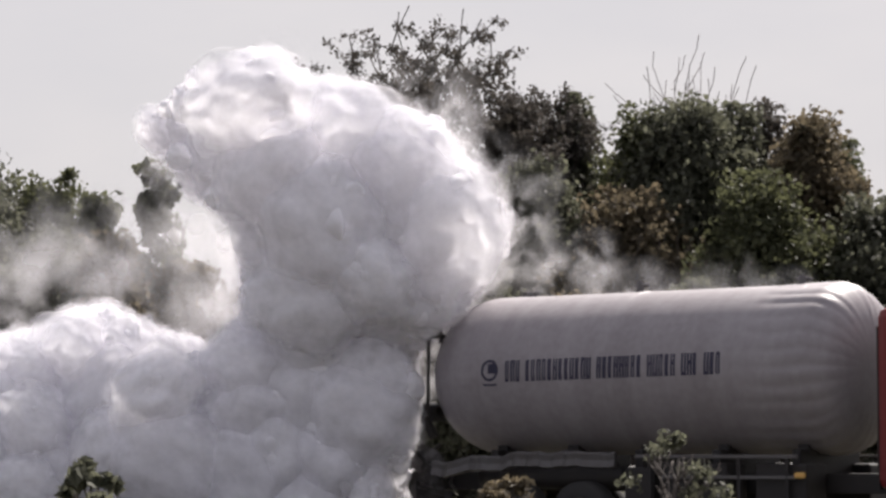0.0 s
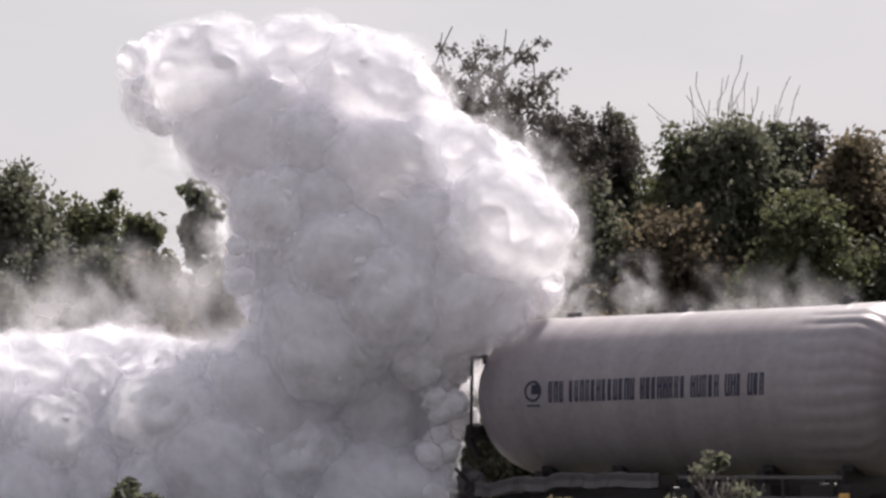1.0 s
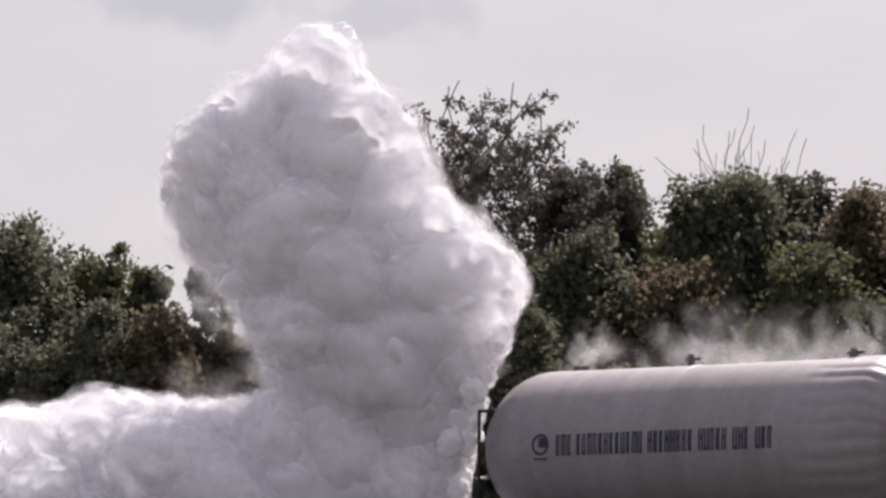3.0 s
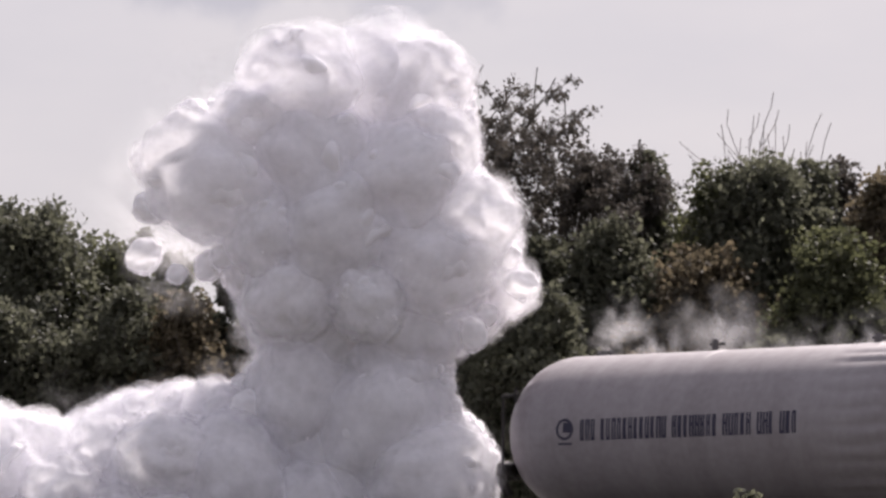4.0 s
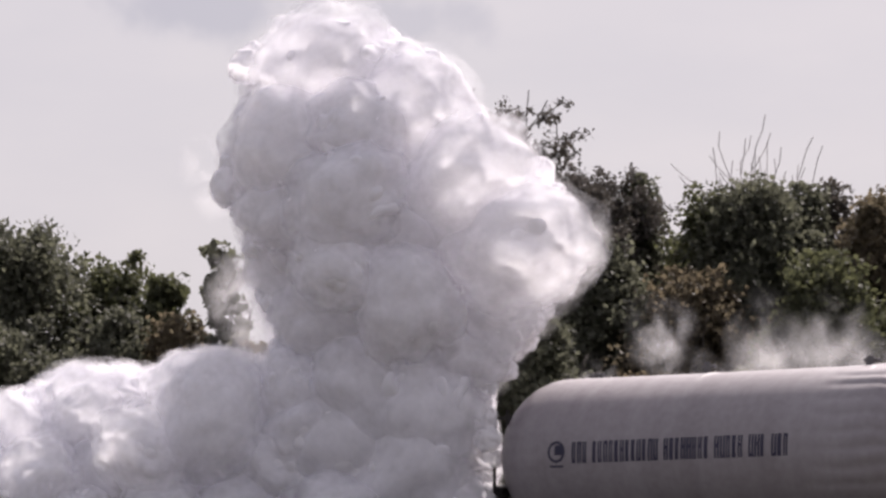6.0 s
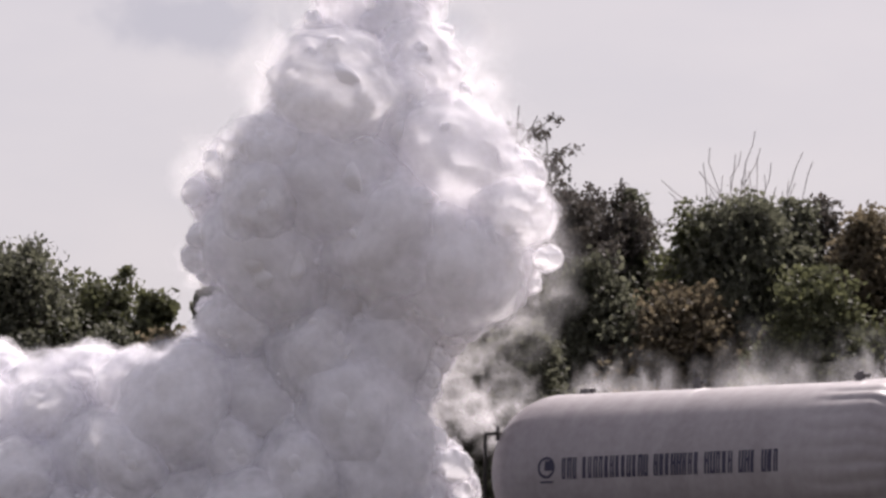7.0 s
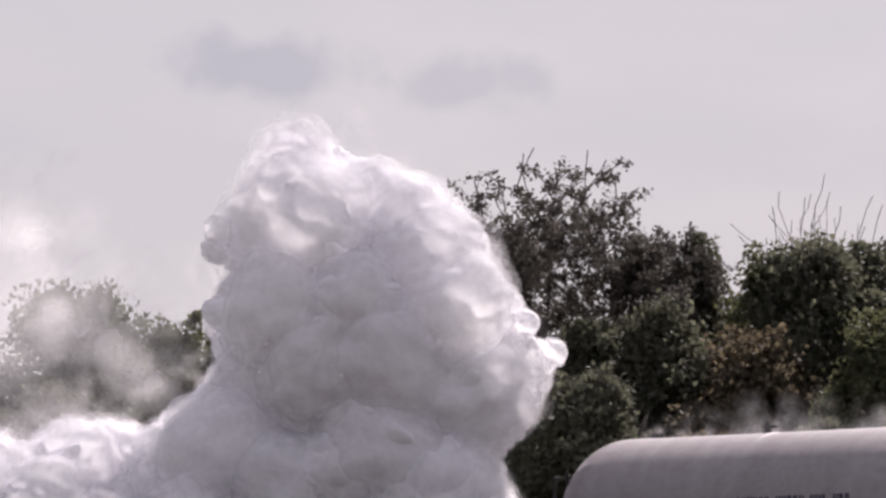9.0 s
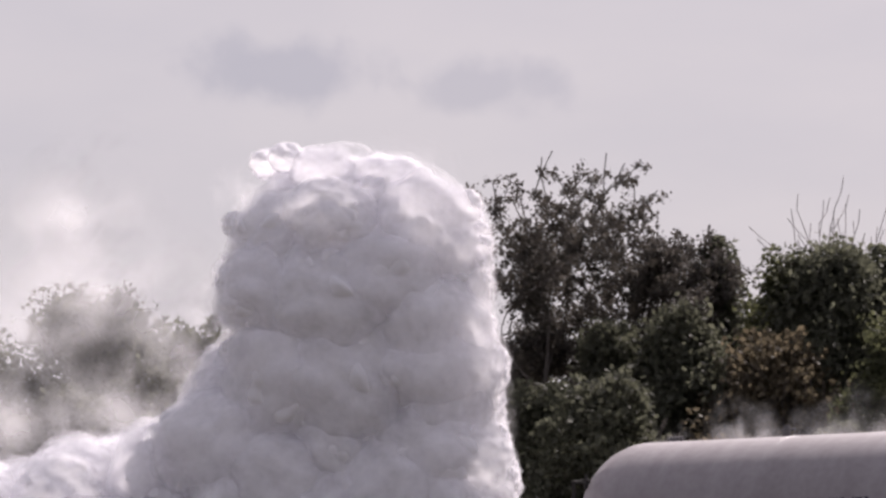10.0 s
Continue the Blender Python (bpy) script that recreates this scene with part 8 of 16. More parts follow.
    billow(low_cloud, 2, 1.14, 276, 7.0, [(-8.2,43.4,2.56),(-8.08,43.4,2.55),(-8.3,43.4,1.85),(-8.22,43.4,1.86),(-8.17,43.4,1.72),(-7.83,43.4,1.22),(-7.7,43.4,0.98),(-7.52,43.4,0.75),(-7.66,43.4,0.51),(-7.94,43.4,0.75),(-7.79,43.4,0.7),(-7.83,43.4,1.07),(-7.65,43.4,1.14),(-7.57,43.4,1.2),(-7.67,43.4,1.28),(-7.87,43.4,1.57),(-8.03,43.4,2.03),(-8.46,43.4,2.31),(-8.32,43.4,1.66),(-8.35,43.4,1.72),(-8.35,43.4,1.47)])
    billow(low_cloud, 3, 1.03, 63, 7.0, [(-7.66,41.4,2.35),(-7.58,41.4,2.84),(-7.71,41.4,2.66),(-7.75,41.4,2.67),(-7.87,41.4,2.67),(-7.85,41.4,2.16),(-7.83,41.4,2.1),(-7.92,41.4,2.17),(-7.97,41.4,2.05),(-8.06,41.4,2.13),(-8.22,41.4,1.9),(-8.27,41.4,2.21),(-8.35,41.4,2.35),(-8.47,41.4,2.59),(-8.51,41.4,2.73),(-8.5,41.4,2.75),(-8.6,41.4,3.21),(-8.51,41.4,3.73),(-8.93,41.4,3.02),(-8.83,41.4,2.94),(-9.17,41.4,2.66)])
    billow(low_cloud, 4, 0.7, 106, 7.0, [(-7.63,42.7,2.65),(-8.11,42.7,2.62),(-8.37,42.7,2.27),(-8.64,42.7,2.39),(-8.81,42.7,2.37),(-8.92,42.7,2.02),(-8.97,42.7,2.05),(-9.09,42.7,2.11),(-9.22,42.7,2.12),(-9.32,42.7,2.29),(-9.36,42.7,1.99),(-9.26,42.7,2.12),(-9.25,42.7,2.17),(-9.43,42.7,2.25),(-9.03,42.7,2.47),(-9.64,42.7,3.06),(-9.64,42.7,3.55),(-9.66,42.7,3.91),(-9.94,42.7,3.14),(-9.83,42.7,3.17),(-9.71,42.7,2.99)])
    billow(low_cloud, 5, 0.71, 201, 7.0, [(-7.28,40.9,0.24),(-7.34,40.9,0.29),(-7.41,40.9,0.18),(-7.43,40.9,0.02),(-7.36,40.9,-0.18),(-6.93,40.9,0.12),(-6.87,40.9,0.05),(-7.02,40.9,-0.05),(-7.13,40.9,-0.05),(-7.21,40.9,-0.11),(-7.17,40.9,-0.13),(-7.27,40.9,0.17),(-7.26,40.9,0.21),(-7.27,40.9,0.27),(-7.31,40.9,0.55),(-7.41,40.9,0.63),(-7.51,40.9,0.76),(-7.66,40.9,0.97),(-7.54,40.9,1.24),(-7.55,40.9,1.28),(-7.63,40.9,1.3)])
    billow(low_cloud, 6, 0.55, 177, 7.0, [(-7.5,42.8,1.8),(-7.57,42.8,1.91),(-7.36,42.8,2.17),(-7.29,42.8,2.35),(-7.38,42.8,2.4),(-7.3,42.8,2.15),(-7.29,42.8,2.09),(-7.52,42.8,1.96),(-7.58,42.8,1.86),(-7.67,42.8,1.93),(-7.68,42.8,1.76),(-7.68,42.8,2.23),(-7.71,42.8,2.42),(-7.94,42.8,2.68),(-8.07,42.8,2.9),(-7.92,42.8,2.92),(-8.07,42.8,3.03),(-8.27,42.8,3.29),(-8.37,42.8,2.83),(-8.08,42.8,2.99),(-7.93,42.8,2.67)])
    billow(low_cloud, 7, 0.95, 36, 7.0, [(-7.15,43,2.5),(-7.32,43,3),(-7.6,43,2.8),(-7.68,43,2.83),(-7.78,43,2.88),(-7.74,43,2.42),(-7.9,43,2.28),(-8.03,43,2.3),(-8.11,43,2.16),(-8.21,43,2.24),(-8.25,43,2.01),(-8.25,43,2.41),(-8.35,43,2.5),(-8.67,43,3.13),(-8.8,43,3.28),(-8.61,43,2.88),(-8.75,43,3.36),(-8.76,43,3.91),(-9.11,43,3.12),(-8.86,43,3.14),(-8.87,43,2.75)])
    billow(low_cloud, 0, 1.06, 253, 7.0, [(-7,41.2,1.24),(-6.69,41.2,1.04),(-6.71,41.2,0.98),(-6.79,41.2,1.2),(-6.98,41.2,1.18),(-7.24,41.2,1.21),(-7.28,41.2,1.03),(-7.32,41.2,0.91),(-7.27,41.2,0.76),(-7.39,41.2,0.72),(-7.26,41.2,0.84),(-7.32,41.2,1.05),(-7.14,41.2,1.14),(-7.09,41.2,1.24),(-7.06,41.2,1.39),(-7.09,41.2,1.51),(-7.09,41.2,1.63),(-7.29,41.2,1.82),(-7.02,41.2,2.08),(-7.04,41.2,2.23),(-7.14,41.2,2.13)])
    billow(low_cloud, 1, 0.86, 259, 7.0, [(-7.68,42.4,1.03),(-7.32,42.4,1.11),(-7.83,42.4,1.6),(-7.98,42.4,1.91),(-8.09,42.4,1.86),(-8.07,42.4,1.79),(-8.17,42.4,1.6),(-8.27,42.4,1.67),(-8.42,42.4,1.57),(-8.5,42.4,1.66),(-8.48,42.4,1.4),(-8.37,42.4,1.64),(-8.24,42.4,1.82),(-8.42,42.4,2.27),(-8.35,42.4,2.36),(-8.48,42.4,2.23),(-8.5,42.4,2.36),(-8.81,42.4,2.93),(-8.87,42.4,2.23),(-8.65,42.4,2.09),(-9.01,42.4,2.1)])
    billow(low_cloud, 2, 1.03, 241, 7.0, [(-7.15,43.8,1.9),(-6.94,43.8,2.12),(-7.06,43.8,2.05),(-7.07,43.8,2.17),(-7.02,43.8,2.23),(-7.02,43.8,2),(-6.97,43.8,1.82),(-7.01,43.8,1.7),(-7.1,43.8,1.49),(-7.12,43.8,1.39),(-7.07,43.8,1.48),(-7.13,43.8,2.01),(-7.19,43.8,2.22),(-7.39,43.8,2.46),(-7.45,43.8,2.51),(-7.2,43.8,2.59),(-7.1,43.8,2.82),(-7.64,43.8,3.02),(-7.67,43.8,2.56),(-7.73,43.8,2.69),(-7.63,43.8,2.43)])
    billow(low_cloud, 3, 0.53, 346, 7.0, [(-6.59,42.8,2.84),(-6.64,42.8,3.25),(-6.85,42.8,3.1),(-6.99,42.8,3.18),(-7.09,42.8,3.31),(-7.2,42.8,3.02),(-7.29,42.8,2.76),(-7.33,42.8,2.66),(-7.39,42.8,2.45),(-7.42,42.8,2.49),(-7.62,42.8,2.32),(-7.66,42.8,2.92),(-7.77,42.8,3.05),(-7.88,42.8,3.43),(-7.93,42.8,3.62),(-7.85,42.8,3.35),(-8.06,42.8,3.62),(-8.06,42.8,4.18),(-8.23,42.8,3.27),(-8.31,42.8,3.57),(-8.29,42.8,3.09)])
    billow(low_cloud, 4, 0.79, 171, 7.0, [(-6.68,42.7,2.19),(-6.75,42.7,2.43),(-6.72,42.7,2.46),(-6.68,42.7,2.66),(-6.75,42.7,2.7),(-6.83,42.7,2.65),(-6.83,42.7,2.37),(-6.94,42.7,2.12),(-7.01,42.7,1.85),(-7.11,42.7,1.83),(-7.09,42.7,1.97),(-7.11,42.7,2.52),(-7.16,42.7,2.72),(-7.36,42.7,2.9),(-7.5,42.7,2.98),(-7.27,42.7,3.24),(-7.49,42.7,3.39),(-7.74,42.7,3.5),(-7.68,42.7,3.33),(-7.7,42.7,3.55),(-7.75,42.7,3.2)])
    billow(low_cloud, 5, 0.73, 43, 7.0, [(-6.03,41.1,1.78),(-6.11,41.1,1.95),(-6.27,41.1,1.97),(-6.29,41.1,2.17),(-6.38,41.1,2.1),(-6.5,41.1,1.95),(-6.56,41.1,1.84),(-6.62,41.1,1.74),(-6.69,41.1,1.62),(-6.84,41.1,1.61),(-6.89,41.1,1.8),(-6.84,41.1,2.03),(-6.95,41.1,2.21),(-7,41.1,2.31),(-7.08,41.1,2.43),(-7.31,41.1,2.62),(-7.42,41.1,2.74),(-7.54,41.1,2.93),(-7.7,41.1,2.84),(-7.7,41.1,2.96),(-7.8,41.1,2.95)])
    billow(low_cloud, 6, 0.85, 196, 7.0, [(-6.89,41.9,2.53),(-6.77,41.9,3.04),(-6.82,41.9,2.82),(-6.84,41.9,2.89),(-6.98,41.9,3.01),(-7.14,41.9,2.66),(-7.23,41.9,2.46),(-7.27,41.9,2.39),(-7.28,41.9,2.18),(-7.37,41.9,2.23),(-7.47,41.9,2.05),(-7.44,41.9,2.65),(-7.53,41.9,2.79),(-7.86,41.9,3.22),(-7.89,41.9,3.36),(-7.82,41.9,3.03),(-7.86,41.9,3.33),(-7.69,41.9,3.72),(-7.41,41.9,3.31),(-7.73,41.9,3.4),(-7.72,41.9,3.11)])
    billow(low_cloud, 7, 0.7, 130, 7.0, [(-6.53,43.5,2.76),(-6.58,43.5,3.26),(-6.74,43.5,3.01),(-6.86,43.5,3.12),(-7.03,43.5,3.25),(-7.18,43.5,2.99),(-7.2,43.5,2.72),(-7.28,43.5,2.58),(-7.33,43.5,2.34),(-7.49,43.5,2.38),(-7.34,43.5,2.36),(-7.5,43.5,2.92),(-7.62,43.5,3.06),(-7.74,43.5,3.43),(-7.84,43.5,3.35),(-7.79,43.5,3.3),(-7.86,43.5,3.52),(-7.92,43.5,3.92),(-7.9,43.5,3.42),(-7.88,43.5,3.67),(-8.08,43.5,3.3)])
    billow(low_cloud, 0, 0.63, 139, 7.0, [(-6.24,43,1.8),(-6.28,43,1.85),(-6.35,43,1.82),(-6.39,43,2),(-6.44,43,2.03),(-6.57,43,1.93),(-6.57,43,1.7),(-6.64,43,1.45),(-6.74,43,1.15),(-6.87,43,1.1),(-6.78,43,1.35),(-6.68,43,1.93),(-6.68,43,2.14),(-6.79,43,2.34),(-6.85,43,2.53),(-6.92,43,2.75),(-6.95,43,2.97),(-7.28,43,2.76),(-7.43,43,2.63),(-7.48,43,2.79),(-7.39,43,2.66)])
    billow(low_cloud, 1, 0.76, 205, 7.0, [(-7,42.6,1.49),(-6.97,42.6,1.74),(-7,42.6,1.69),(-7.05,42.6,1.89),(-7.13,42.6,1.91),(-7.13,42.6,1.74),(-7.26,42.6,1.53),(-7.43,42.6,1.43),(-7.59,42.6,1.28),(-7.68,42.6,1.3),(-7.53,42.6,1.27),(-7.43,42.6,1.72),(-7.38,42.6,1.9),(-7.53,42.6,2.06),(-7.6,42.6,2.16),(-7.6,42.6,2.43),(-7.64,42.6,2.53),(-7.93,42.6,2.48),(-8.02,42.6,2.51),(-8.12,42.6,2.42),(-8.16,42.6,2.23)])
    billow(low_cloud, 2, 0.7, 184, 7.0, [(-6.17,40.8,0.87),(-5.83,40.8,0.48),(-5.77,40.8,0.43),(-5.84,40.8,0.59),(-5.93,40.8,0.63),(-5.69,40.8,0.59),(-5.82,40.8,0.21),(-6.15,40.8,0.14),(-6.3,40.8,0.05),(-6.37,40.8,-0.09),(-6.34,40.8,-0),(-6.42,40.8,0.37),(-6.4,40.8,0.41),(-6.45,40.8,0.37),(-6.49,40.8,0.41),(-6.63,40.8,0.47),(-6.73,40.8,0.59),(-6.84,40.8,0.81),(-6.97,40.8,1.25),(-6.83,40.8,1.27),(-6.97,40.8,1.16)])
    billow(low_cloud, 3, 0.98, 152, 7.0, [(-6.77,41.8,1.92),(-7.04,41.8,2.09),(-7,41.8,2.01),(-6.98,41.8,2.18),(-7.04,41.8,2.19),(-6.89,41.8,2.05),(-6.96,41.8,1.78),(-7.15,41.8,1.69),(-7.31,41.8,1.54),(-7.43,41.8,1.5),(-7.3,41.8,1.6),(-7.28,41.8,1.99),(-7.31,41.8,2.13),(-7.41,41.8,2.28),(-7.45,41.8,2.37),(-7.4,41.8,2.59),(-7.57,41.8,2.66),(-7.84,41.8,2.79),(-8.09,41.8,2.86),(-8.17,41.8,2.94),(-8.22,41.8,2.66)])
    billow(low_cloud, 4, 0.79, 131, 7.0, [(-5.8,43.2,2.35),(-5.81,43.2,2.4),(-5.89,43.2,2.32),(-5.85,43.2,2.45),(-5.84,43.2,2.43),(-6.04,43.2,2.48),(-5.96,43.2,2.17),(-6.01,43.2,2.03),(-6.11,43.2,1.81),(-6.2,43.2,1.83),(-6.28,43.2,2.15),(-6.28,43.2,2.68),(-6.23,43.2,2.78),(-6.4,43.2,3.03),(-6.69,43.2,3.35),(-6.66,43.2,3.62),(-6.81,43.2,3.82),(-6.64,43.2,3.25),(-6.6,43.2,2.73),(-6.31,43.2,2.87),(-6.48,43.2,2.74)])
    billow(low_cloud, 5, 0.49, 109, 7.0, [(-6.14,42.4,2.88),(-6.27,42.4,2.89),(-6.35,42.4,3.13),(-6.39,42.4,3.31),(-6.52,42.4,3.32),(-6.61,42.4,3.3),(-6.67,42.4,2.89),(-6.73,42.4,2.73),(-6.83,42.4,2.45),(-6.86,42.4,2.47),(-7.05,42.4,2.65),(-7.04,42.4,3.21),(-7.08,42.4,3.33),(-7.33,42.4,3.66),(-7.58,42.4,4.13),(-6.85,42.4,3.83),(-6.99,42.4,3.86),(-7.04,42.4,3.32),(-7.06,42.4,3.23),(-7.18,42.4,3.55),(-7.19,42.4,3.44)])
    billow(low_cloud, 6, 0.95, 163, 7.0, [(-6.6,42.5,0.81),(-6.85,42.5,0.61),(-7.25,42.5,0.82),(-7.39,42.5,1.12),(-7.54,42.5,1.13),(-7.56,42.5,1.17),(-7.38,42.5,0.45),(-7.59,42.5,-0.1),(-7.7,42.5,-0.2),(-7.66,42.5,-0.22),(-7.49,42.5,-0.05),(-7.4,42.5,0.95),(-7.36,42.5,1.1),(-7.3,42.5,1.21),(-7.26,42.5,1.3),(-7.57,42.5,1.64),(-7.78,42.5,1.68),(-8.07,42.5,1.24),(-8.18,42.5,1.77),(-7.94,42.5,1.62),(-8.26,42.5,1.28)])
    billow(low_cloud, 7, 0.74, 125, 7.0, [(-5.8,43.6,2.94),(-5.9,43.6,3.17),(-5.98,43.6,3.06),(-6.13,43.6,3.24),(-6.28,43.6,3.14),(-6.6,43.6,3.26),(-6.47,43.6,2.82),(-6.53,43.6,2.62),(-6.51,43.6,2.42),(-6.82,43.6,2.3),(-6.73,43.6,2.8),(-6.71,43.6,3.4),(-6.76,43.6,3.43),(-6.75,43.6,3.77),(-7.84,43.6,4.04),(-6.76,43.6,4.47),(-6.49,43.6,4.48),(-6.59,43.6,4.04),(-7.16,43.6,3.5),(-7.05,43.6,3.37),(-7.24,43.6,3.34)])
    billow(low_cloud, 0, 0.75, 200, 7.0, [(-6.22,41.9,2.52),(-6.28,41.9,2.3),(-6.34,41.9,2.07),(-6.28,41.9,2.25),(-6.36,41.9,2.4),(-6.59,41.9,2.79),(-6.67,41.9,2.41),(-6.68,41.9,2.01),(-6.73,41.9,1.73),(-6.9,41.9,1.75),(-6.67,41.9,1.85),(-6.62,41.9,2.31),(-6.79,41.9,2.57),(-7.19,41.9,2.91),(-7.35,41.9,2.99),(-6.96,41.9,3.25),(-7.13,41.9,3.4),(-7.18,41.9,2.95),(-7.44,41.9,2.83),(-7.35,41.9,3.18),(-7.34,41.9,3.13)])
    billow(low_cloud, 1, 1.08, 196, 7.0, [(-5.57,43,1.27),(-5.8,43,1.11),(-5.91,43,1.07),(-5.95,43,1.24),(-5.98,43,1.26),(-5.98,43,1.27),(-5.9,43,1.08),(-5.85,43,0.98),(-5.85,43,0.87),(-5.96,43,0.82),(-5.95,43,1.04),(-5.94,43,1.29),(-6.02,43,1.43),(-6.09,43,1.63),(-6.2,43,1.72),(-6.24,43,2.14),(-6.31,43,2.25),(-6.55,43,2.04),(-7.02,43,1.81),(-6.89,43,2.06),(-7.16,43,1.91)])
    billow(low_cloud, 2, 0.46, 61, 7.0, [(-5.71,42.4,3.07),(-6.17,42.4,3.38),(-5.99,42.4,3.18),(-6.01,42.4,3.4),(-6.2,42.4,3.3),(-6.31,42.4,3.42),(-6.17,42.4,2.99),(-6.09,42.4,2.84),(-6.15,42.4,2.76),(-5.97,42.4,2.81),(-6.32,42.4,3.08),(-6.55,42.4,3.54),(-6.54,42.4,3.59),(-6.55,42.4,3.91),(-6.6,42.4,4.07),(-6.28,42.4,4.85),(-6.42,42.4,4.81),(-6.48,42.4,4.23),(-7.09,42.4,3.68),(-6.52,42.4,3.9),(-6.92,42.4,3.48)])
    billow(low_cloud, 3, 1.19, 320, 7.0, [(-5.9,42.2,1.22),(-6.11,42.2,1.08),(-6.34,42.2,0.89),(-6.49,42.2,1.01),(-6.52,42.2,1.05),(-6.43,42.2,1.06),(-6.43,42.2,0.96),(-6.6,42.2,0.83),(-6.7,42.2,0.69),(-6.75,42.2,0.68),(-6.6,42.2,0.76),(-6.46,42.2,1.07),(-6.44,42.2,1.14),(-6.43,42.2,1.27),(-6.39,42.2,1.39),(-6.61,42.2,1.61),(-6.74,42.2,1.71),(-6.95,42.2,1.76),(-6.84,42.2,1.67),(-6.88,42.2,1.96),(-6.96,42.2,1.78)])
    billow(low_cloud, 4, 0.66, 121, 7.0, [(-5.3,43.3,3.18),(-5.14,43.3,3.11),(-5.23,43.3,2.99),(-5.3,43.3,3.07),(-5.38,43.3,3.17),(-5.58,43.3,2.92),(-5.63,43.3,2.9),(-5.73,43.3,2.84),(-5.84,43.3,2.79),(-6.02,43.3,2.6),(-5.95,43.3,2.94),(-5.77,43.3,3.36),(-5.88,43.3,3.5),(-5.93,43.3,3.78),(-6.26,43.3,4.05),(-6.11,43.3,4.51),(-6.1,43.3,4.91),(-5.95,43.3,4.28),(-6.34,43.3,3.4),(-6.5,43.3,3.96),(-6.52,43.3,3.63)])
    billow(low_cloud, 5, 0.85, 145, 7.0, [(-5.33,41.6,0.25),(-5.49,41.6,0.16),(-5.42,41.6,0.22),(-5.47,41.6,0.5),(-5.49,41.6,0.48),(-5.47,41.6,0.67),(-5.45,41.6,0.48),(-5.46,41.6,0.48),(-5.51,41.6,0.43),(-5.48,41.6,0.4),(-5.39,41.6,0.55),(-5.38,41.6,0.51),(-5.35,41.6,0.42),(-5.2,41.6,0.99),(-5.15,41.6,1.15),(-5.42,41.6,2.1),(-5.61,41.6,2.2),(-5.7,41.6,1.96),(-5.76,41.6,2.15),(-6.2,41.6,2.71),(-6.41,41.6,3.25)])
    billow(low_cloud, 6, 1.03, 243, 7.0, [(-5.5,42.5,2.71),(-5.71,42.5,2.89),(-5.84,42.5,2.69),(-5.84,42.5,2.92),(-5.83,42.5,2.83),(-6,42.5,2.59),(-6,42.5,2.59),(-6.16,42.5,2.4),(-6.23,42.5,2.19),(-6.35,42.5,2.03),(-6.49,42.5,2.53),(-6.36,42.5,3.06),(-6.41,42.5,3.15),(-6.66,42.5,3.36),(-6.93,42.5,3.55),(-6.37,42.5,4.26),(-6.41,42.5,3.9),(-6.36,42.5,3.54),(-6.55,42.5,2.79),(-6.56,42.5,3.19),(-6.4,42.5,2.65)])
    billow(low_cloud, 7, 0.39, 85, 7.0, [(-5.09,42.2,3.3),(-4.98,42.2,3.25),(-4.97,42.2,2.7),(-5.28,42.2,3.26),(-5.29,42.2,3.31),(-5.35,42.2,3.07),(-5.37,42.2,3.04),(-5.68,42.2,2.98),(-5.82,42.2,2.94),(-5.96,42.2,3.03),(-5.91,42.2,3.09),(-5.78,42.2,3.47),(-6,42.2,3.67),(-6.18,42.2,3.98),(-6.16,42.2,4.19),(-5.87,42.2,4.61),(-6.13,42.2,5.03),(-6.18,42.2,4.33),(-5.91,42.2,3.86),(-5.87,42.2,4.64),(-5.76,42.2,4.35)])
    billow(low_cloud, 0, 0.7, 226, 7.0, [(-5.38,41.8,2.83),(-5.59,41.8,3.03),(-5.83,41.8,2.6),(-5.8,41.8,2.89),(-5.74,41.8,2.93),(-5.9,41.8,2.81),(-6.01,41.8,2.52),(-6.11,41.8,2.39),(-6.22,41.8,2.24),(-6.3,41.8,2.11),(-6.46,41.8,2.58),(-6.26,41.8,3.05),(-6.3,41.8,3.1),(-6.51,41.8,3.24),(-6.75,41.8,3.43),(-6.52,41.8,4.08),(-6.42,41.8,4.06),(-6.45,41.8,3.64),(-6.49,41.8,2.74),(-6.56,41.8,3.34),(-6.82,41.8,2.81)])
    billow(low_cloud, 1, 0.88, 220, 7.0, [(-4.82,42.7,2.12),(-4.88,42.7,2.16),(-5,42.7,2.04),(-5.02,42.7,2.16),(-4.95,42.7,2.29),(-5.1,42.7,2.06),(-5.08,42.7,1.97),(-5.12,42.7,1.93),(-5.23,42.7,1.93),(-5.29,42.7,1.84),(-5.41,42.7,1.98),(-5.4,42.7,2.31),(-5.36,42.7,2.42),(-5.46,42.7,2.76),(-5.76,42.7,2.7),(-5.79,42.7,3.1),(-5.84,42.7,3.32),(-5.8,42.7,2.94),(-5.67,42.7,2.62),(-5.68,42.7,3.46),(-5.6,42.7,3.1)])
    billow(low_cloud, 2, 0.64, 291, 7.0, [(-4.93,40.9,1.45),(-4.86,40.9,1.41),(-4.91,40.9,1.25),(-5.01,40.9,1.34),(-4.98,40.9,1.38),(-4.95,40.9,1.54),(-5.01,40.9,1.49),(-5,40.9,1.37),(-4.99,40.9,1.3),(-5.03,40.9,1.34),(-5.16,40.9,1.42),(-5.1,40.9,1.69),(-5.07,40.9,1.82),(-5.32,40.9,1.91),(-5.5,40.9,1.94),(-5.34,40.9,1.28),(-5.4,40.9,1.39),(-5.32,40.9,1.15),(-5.1,40.9,1.45),(-5.55,40.9,2),(-5.71,40.9,2.09)])
